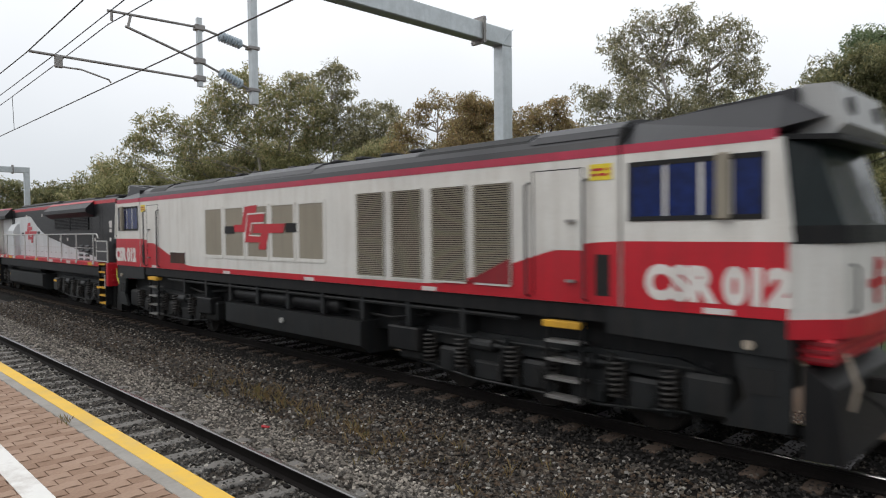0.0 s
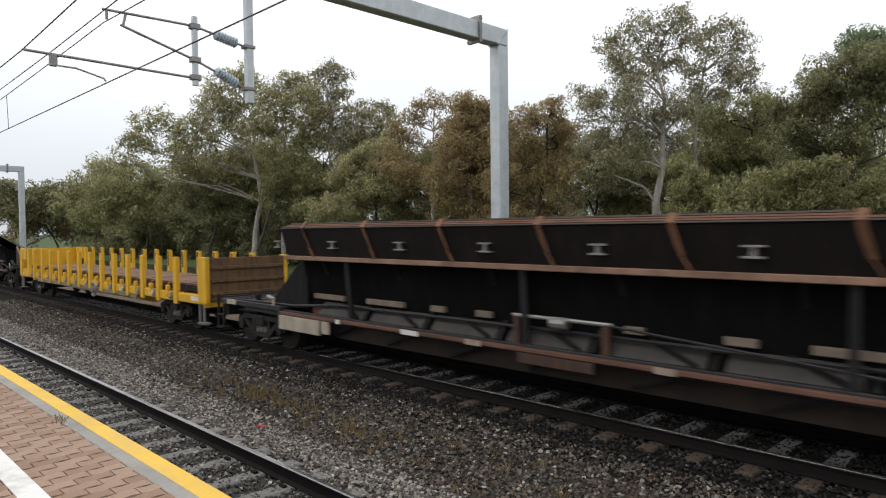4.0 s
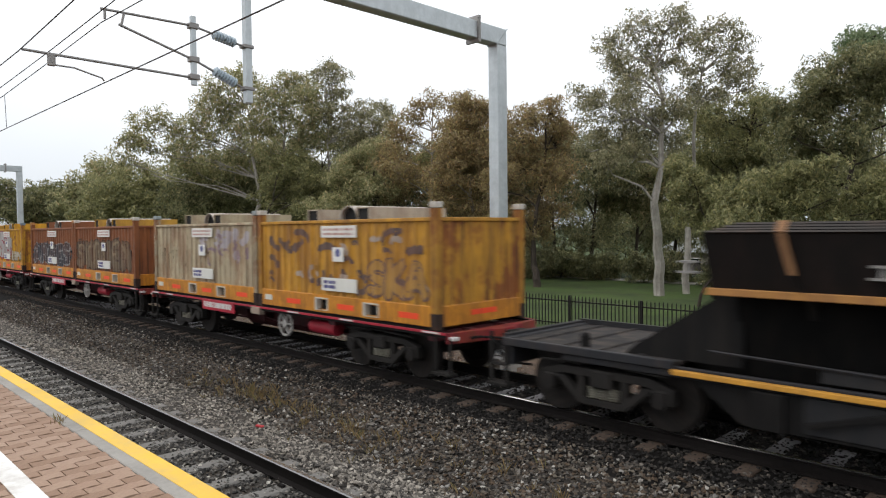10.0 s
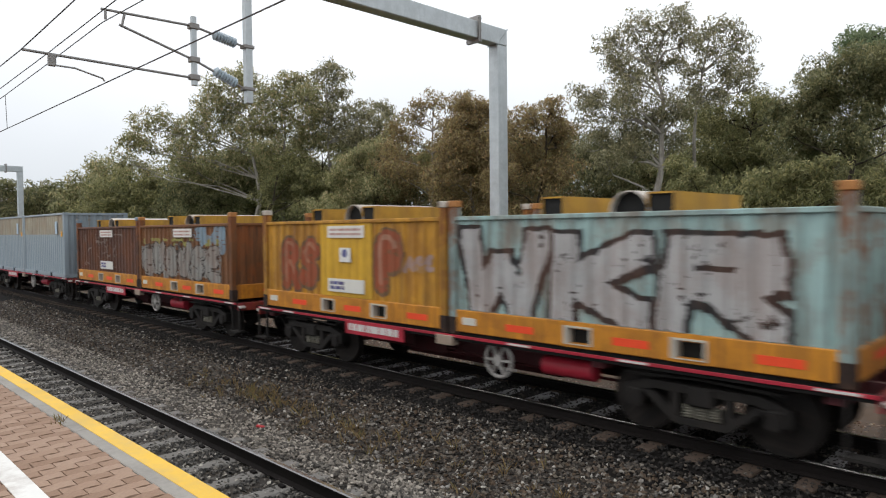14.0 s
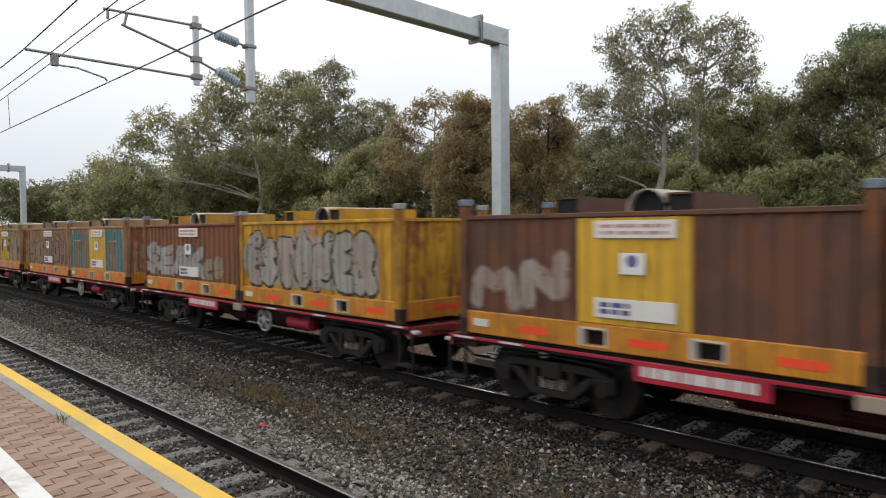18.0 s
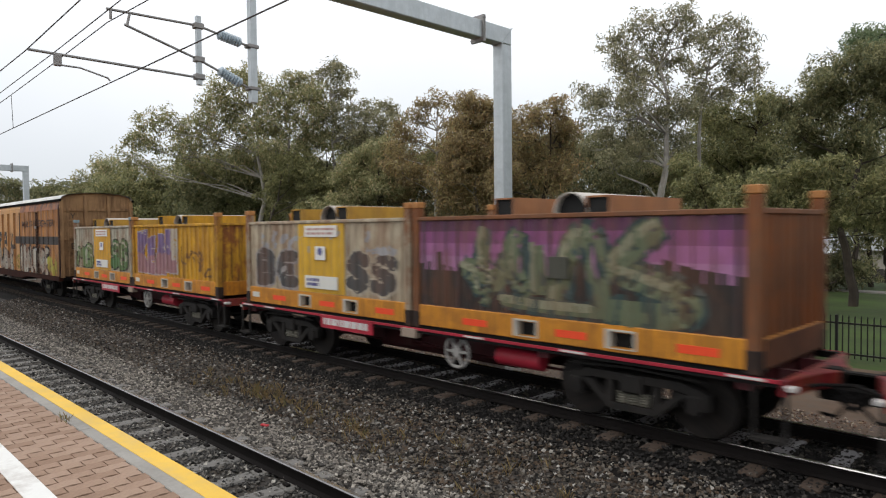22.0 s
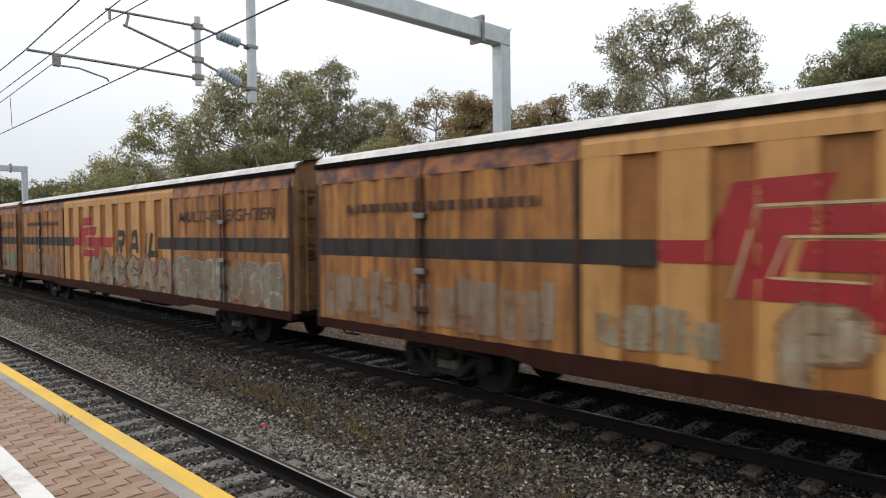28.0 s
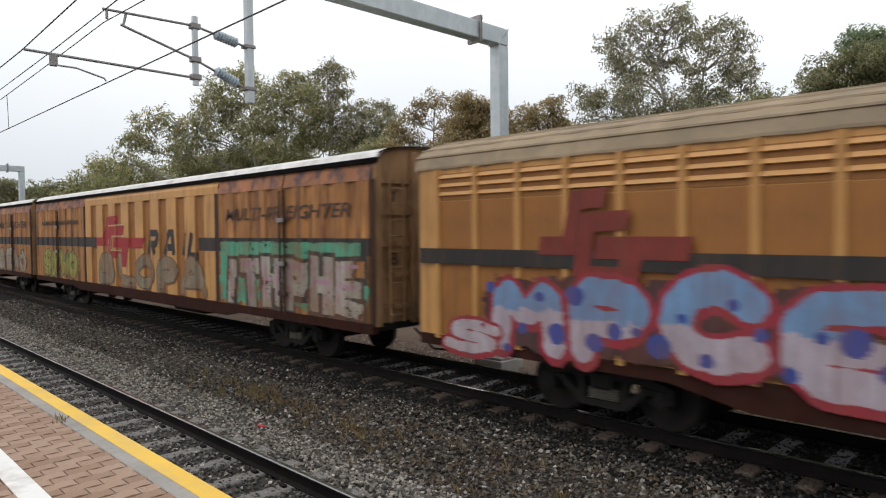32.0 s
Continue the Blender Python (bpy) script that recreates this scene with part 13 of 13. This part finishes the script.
tree(-35.7, 38, "olive", "bark_dark", 0.17, 1.2, 1.0, ((-1.8, 8.5, 1.76), (-2.3, 8.0, 1.63), (-1.1, 8.4, 1.67), (2.4, 7.9, 1.54), (-0.8, 6.1, 1.54), (-0.8, 7.9, 1.90), (-0.1, 8.2, 2.01), (-0.9, 5.6, 1.76), (2.1, 8.2, 1.62), (-1.1, 7.1, 1.99), (0.1, 6.5, 1.79), (1.9, 4.8, 1.76), (0.9, 4.2, 1.73), (0.1, 9.2, 1.57)), "bushy olive tree behind the park")
tree(-31.6, 38, "dark", "bark_dark", 0.17, 1.2, 1.0, ((-0.2, 8.6, 1.58), (-0.6, 8.3, 1.74), (-1.6, 8.2, 1.83), (-2.3, 8.6, 1.84), (2.1, 8.6, 1.45), (0.7, 7.9, 1.78), (-2.3, 7.1, 1.49), (-0.8, 5.8, 1.70), (1.8, 4.6, 1.76), (1.8, 7.8, 1.68), (-0.9, 5.0, 1.47), (2.0, 6.3, 1.85), (2.3, 1.8, 1.63), (0.1, 9.5, 1.48)), "dense dark tree behind the park")
tree(-29.3, 41, "dark", "bark_dark", 0.17, 1.2, 1.0, ((-1.8, 8.5, 1.73), (-0.7, 8.5, 1.99), (-2.5, 7.7, 1.60), (-1.5, 8.4, 1.95), (0.1, 8.4, 1.64), (-1.5, 8.1, 1.65), (1.0, 5.4, 1.80), (-2.4, 8.2, 1.74), (-2.0, 7.0, 1.62), (1.9, 8.6, 1.53), (-2.4, 5.8, 1.53), (2.2, 2.0, 1.61), (-0.9, 6.0, 1.42), (0.1, 9.3, 1.50)), "dense dark tree behind the park")
tree(-24.1, 38, "dark", "bark_dark", 0.17, 1.2, 1.0, ((2.3, 8.0, 1.38), (-1.9, 8.0, 1.76), (1.1, 6.9, 1.68), (1.3, 7.6, 1.34), (-1.0, 8.0, 1.34), (1.0, 6.7, 1.25), (-0.9, 5.2, 1.69), (1.1, 5.2, 1.72), (0.3, 6.4, 1.54), (-0.9, 7.9, 1.38), (-0.1, 7.4, 1.29), (-1.1, 5.9, 1.74), (-0.1, 2.6, 1.63), (0.1, 8.6, 1.32)), "dense dark tree behind the park")
tree(-22.9, 41, "gum", "bark_dark", 0.17, 1.2, 1.0, ((-0.6, 7.4, 1.40), (1.6, 7.1, 1.52), (0.9, 6.8, 1.39), (2.0, 6.5, 1.33), (-1.2, 6.7, 1.63), (-1.3, 5.3, 1.36), (1.3, 7.0, 1.61), (0.6, 4.5, 1.60), (-1.3, 5.7, 1.45), (-1.1, 4.8, 1.60), (1.4, 4.3, 1.64), (0.7, 4.4, 1.78), (2.4, 7.4, 1.29), (0.1, 8.1, 1.36)), "grey-green gum behind the park")
tree(-22.4, 45, "dark", "bark_dark", 0.17, 1.2, 1.0, ((1.5, 7.0, 1.82), (1.8, 6.6, 1.54), (-1.5, 6.5, 1.71), (1.2, 6.1, 1.82), (2.1, 6.7, 1.66), (-1.5, 5.3, 1.51), (1.7, 6.3, 1.71), (-0.9, 6.7, 1.49), (0.5, 3.5, 1.80), (-0.6, 3.7, 1.39), (-0.5, 2.6, 1.58), (1.9, 2.1, 1.88), (-2.2, 1.7, 1.58), (0.1, 7.7, 1.43)), "dense dark tree behind the park")
tree(-15.9, 38, "dark", "bark_dark", 0.17, 1.2, 1.0, ((1.1, 6.5, 1.31), (-1.2, 6.3, 1.44), (0.7, 6.4, 1.25), (1.3, 5.4, 1.50), (0.3, 5.2, 1.38), (-0.8, 4.5, 1.27), (-0.1, 4.5, 1.16), (1.3, 5.2, 1.30), (0.6, 5.8, 1.19), (0.9, 5.8, 1.15), (-1.5, 4.8, 1.29), (0.6, 6.5, 1.38), (-1.9, 3.3, 1.39), (0.0, 7.0, 1.15)), "dense dark tree behind the park")
tree(-14.0, 38, "dark", "bark_dark", 0.17, 1.2, 1.0, ((1.0, 5.6, 1.24), (-1.2, 5.7, 1.05), (1.1, 5.4, 1.47), (0.1, 5.0, 1.19), (-1.0, 5.6, 1.27), (1.3, 4.3, 1.19), (1.1, 4.6, 1.05), (1.9, 5.3, 1.28), (-0.9, 3.3, 1.15), (0.7, 4.5, 1.07), (-0.0, 2.8, 1.15), (-0.3, 5.0, 1.23), (-0.7, 2.8, 1.15), (0.0, 6.2, 1.11)), "dense dark tree behind the park")
tree(-11.8, 38, "dark", "bark_dark", 0.17, 1.2, 1.0, ((-0.9, 5.8, 1.26), (-0.0, 5.7, 1.22), (-0.8, 5.7, 1.32), (-1.4, 5.3, 1.32), (0.2, 4.6, 1.13), (1.7, 5.7, 1.37), (-0.2, 5.8, 1.11), (1.8, 4.1, 1.30), (1.2, 5.8, 1.13), (-0.1, 3.2, 1.37), (-1.3, 2.6, 1.23), (-0.7, 5.5, 1.18), (0.1, 4.1, 1.13), (0.0, 6.2, 1.06)), "dense dark tree behind the park")
tree(-9.7, 38, "dark", "bark_dark", 0.17, 1.2, 1.0, ((1.0, 6.0, 1.12), (-1.3, 6.0, 1.35), (0.5, 5.6, 1.22), (0.6, 5.5, 1.10), (-1.2, 6.0, 1.01), (-0.3, 6.1, 1.22), (-0.5, 5.6, 1.08), (0.0, 5.6, 1.29), (-0.0, 5.9, 0.99), (1.4, 4.3, 1.07), (0.8, 5.9, 1.31), (1.5, 3.5, 0.98), (-0.3, 2.6, 1.19), (0.0, 6.5, 1.01)), "dense dark tree behind the park")
tree(-8.7, 41, "dark", "bark_dark", 0.17, 1.2, 1.0, ((-1.6, 5.8, 1.07), (-0.2, 5.5, 1.37), (-0.0, 5.3, 1.05), (1.7, 4.9, 1.20), (1.4, 5.4, 1.40), (-0.6, 4.3, 1.34), (1.6, 4.4, 1.03), (-0.8, 4.3, 1.37), (0.7, 5.8, 1.14), (-0.5, 5.4, 1.09), (0.1, 4.6, 1.11), (-0.3, 2.4, 1.24), (0.9, 2.2, 1.01), (0.0, 6.3, 1.06)), "dense dark tree behind the park")


def houses():
    """Low pale houses and a paling fence beyond the park."""
    wall = surface("house_wall", (0.42, 0.38, 0.33), 0.9, var=0.15, amount=0.2)
    roof = surface("house_roof", (0.62, 0.64, 0.66), 0.5, var=0.15, amount=0.2)
    for x, y, w, d, h, rise, lbl in ((-82, 70, 9, 8, 2.6, 1.3, "low brick house with a pale roof"), (-25, 61, 13, 8, 2.7, 1.3, "low house with a pale metal roof"), (-14.5, 66, 13, 8, 2.9, 1.5, "house with a pale metal roof"), (-165, 68, 14, 9, 3.0, 1.8, "distant pale house behind trees"), (-125, 70, 12, 9, 2.8, 1.6, "distant pale house behind trees")):
        o = thing("house", lbl, "house", pose(x, y, -2.35), "houses beyond the park")
        part("wall", Mesh().box(-w / 2, w / 2, 0, d, 0, h), wall, o)
        part("roof", Mesh().prism([(-w / 2 - 0.5, h), (w / 2 + 0.5, h), (w / 2 - 2, h + rise), (-w / 2 + 2, h + rise)], -0.5, d + 0.5), roof, o)
        for k in (-0.3, 0.05, 0.3):
            win = part("window", Mesh().box(k * w, k * w + 1.3, -0.05, 0.02, 0.9, 2.1), "glass_dark", o)
            part("window_frame", Mesh().box(k * w - 0.06, k * w + 1.36, -0.07, 0.0, 2.1, 2.17).box(k * w - 0.06, k * w + 1.36, -0.07, 0.0, 0.83, 0.9), "letter_white", win)
    f = thing("paling_fence", "weathered grey paling fence at the back of the park", "fence", pose(0, 58, -2.3))
    pal = Mesh()
    for k in range(420):
        pal.box(-150 + 0.4 * k, -149.62 + 0.4 * k, -0.02, 0.02, 0, 1.75 + 0.06 * math.sin(k * 1.7))
    part("paling_run", pal, surface("paling", (0.07, 0.062, 0.055), 0.95, var=0.3, amount=0.4), f)["kind"] = "stuff"
    part("fence_rail", Mesh().box(-150, 18, 0.02, 0.07, 0.4, 0.5).box(-150, 18, 0.02, 0.07, 1.3, 1.4), "dirty_cream", f)


houses()
pavers()


# ---------------------------------------------------------------- what moves
def motions():
    for ob, s in MOVES:
        z = ob.matrix_world.translation.z if ob.parent is None else 0.0
        walk(ob, [(t, pose(s + SPEED * t, TRACK_Y, ob.location.z)) for t in (0.0, 16.0, 32.0)])
    for ob, lx, lz, s in SPINS:
        # each wheel rolls on the rail while it is near the platform
        t0, t1 = (-44 - s) / SPEED, (8 - s) / SPEED
        step = math.radians(85) * lz / SPEED
        rows = [(0.0, 0.0)]
        t, a = max(t0, 0.0), 0.0
        while t < min(t1, 32.0):
            if round(t * FPS) > round(rows[-1][0] * FPS):
                a += math.degrees((t - max(rows[-1][0], max(t0, 0.0))) * SPEED / lz)
                rows.append((t, a))
            t += 1 / FPS
        if rows[-1][0] < 32.0:
            rows.append((32.0, rows[-1][1]))
        walk(ob, [(t, pose(lx, 0, lz, 0, a, 0)) for t, a in rows])


motions()
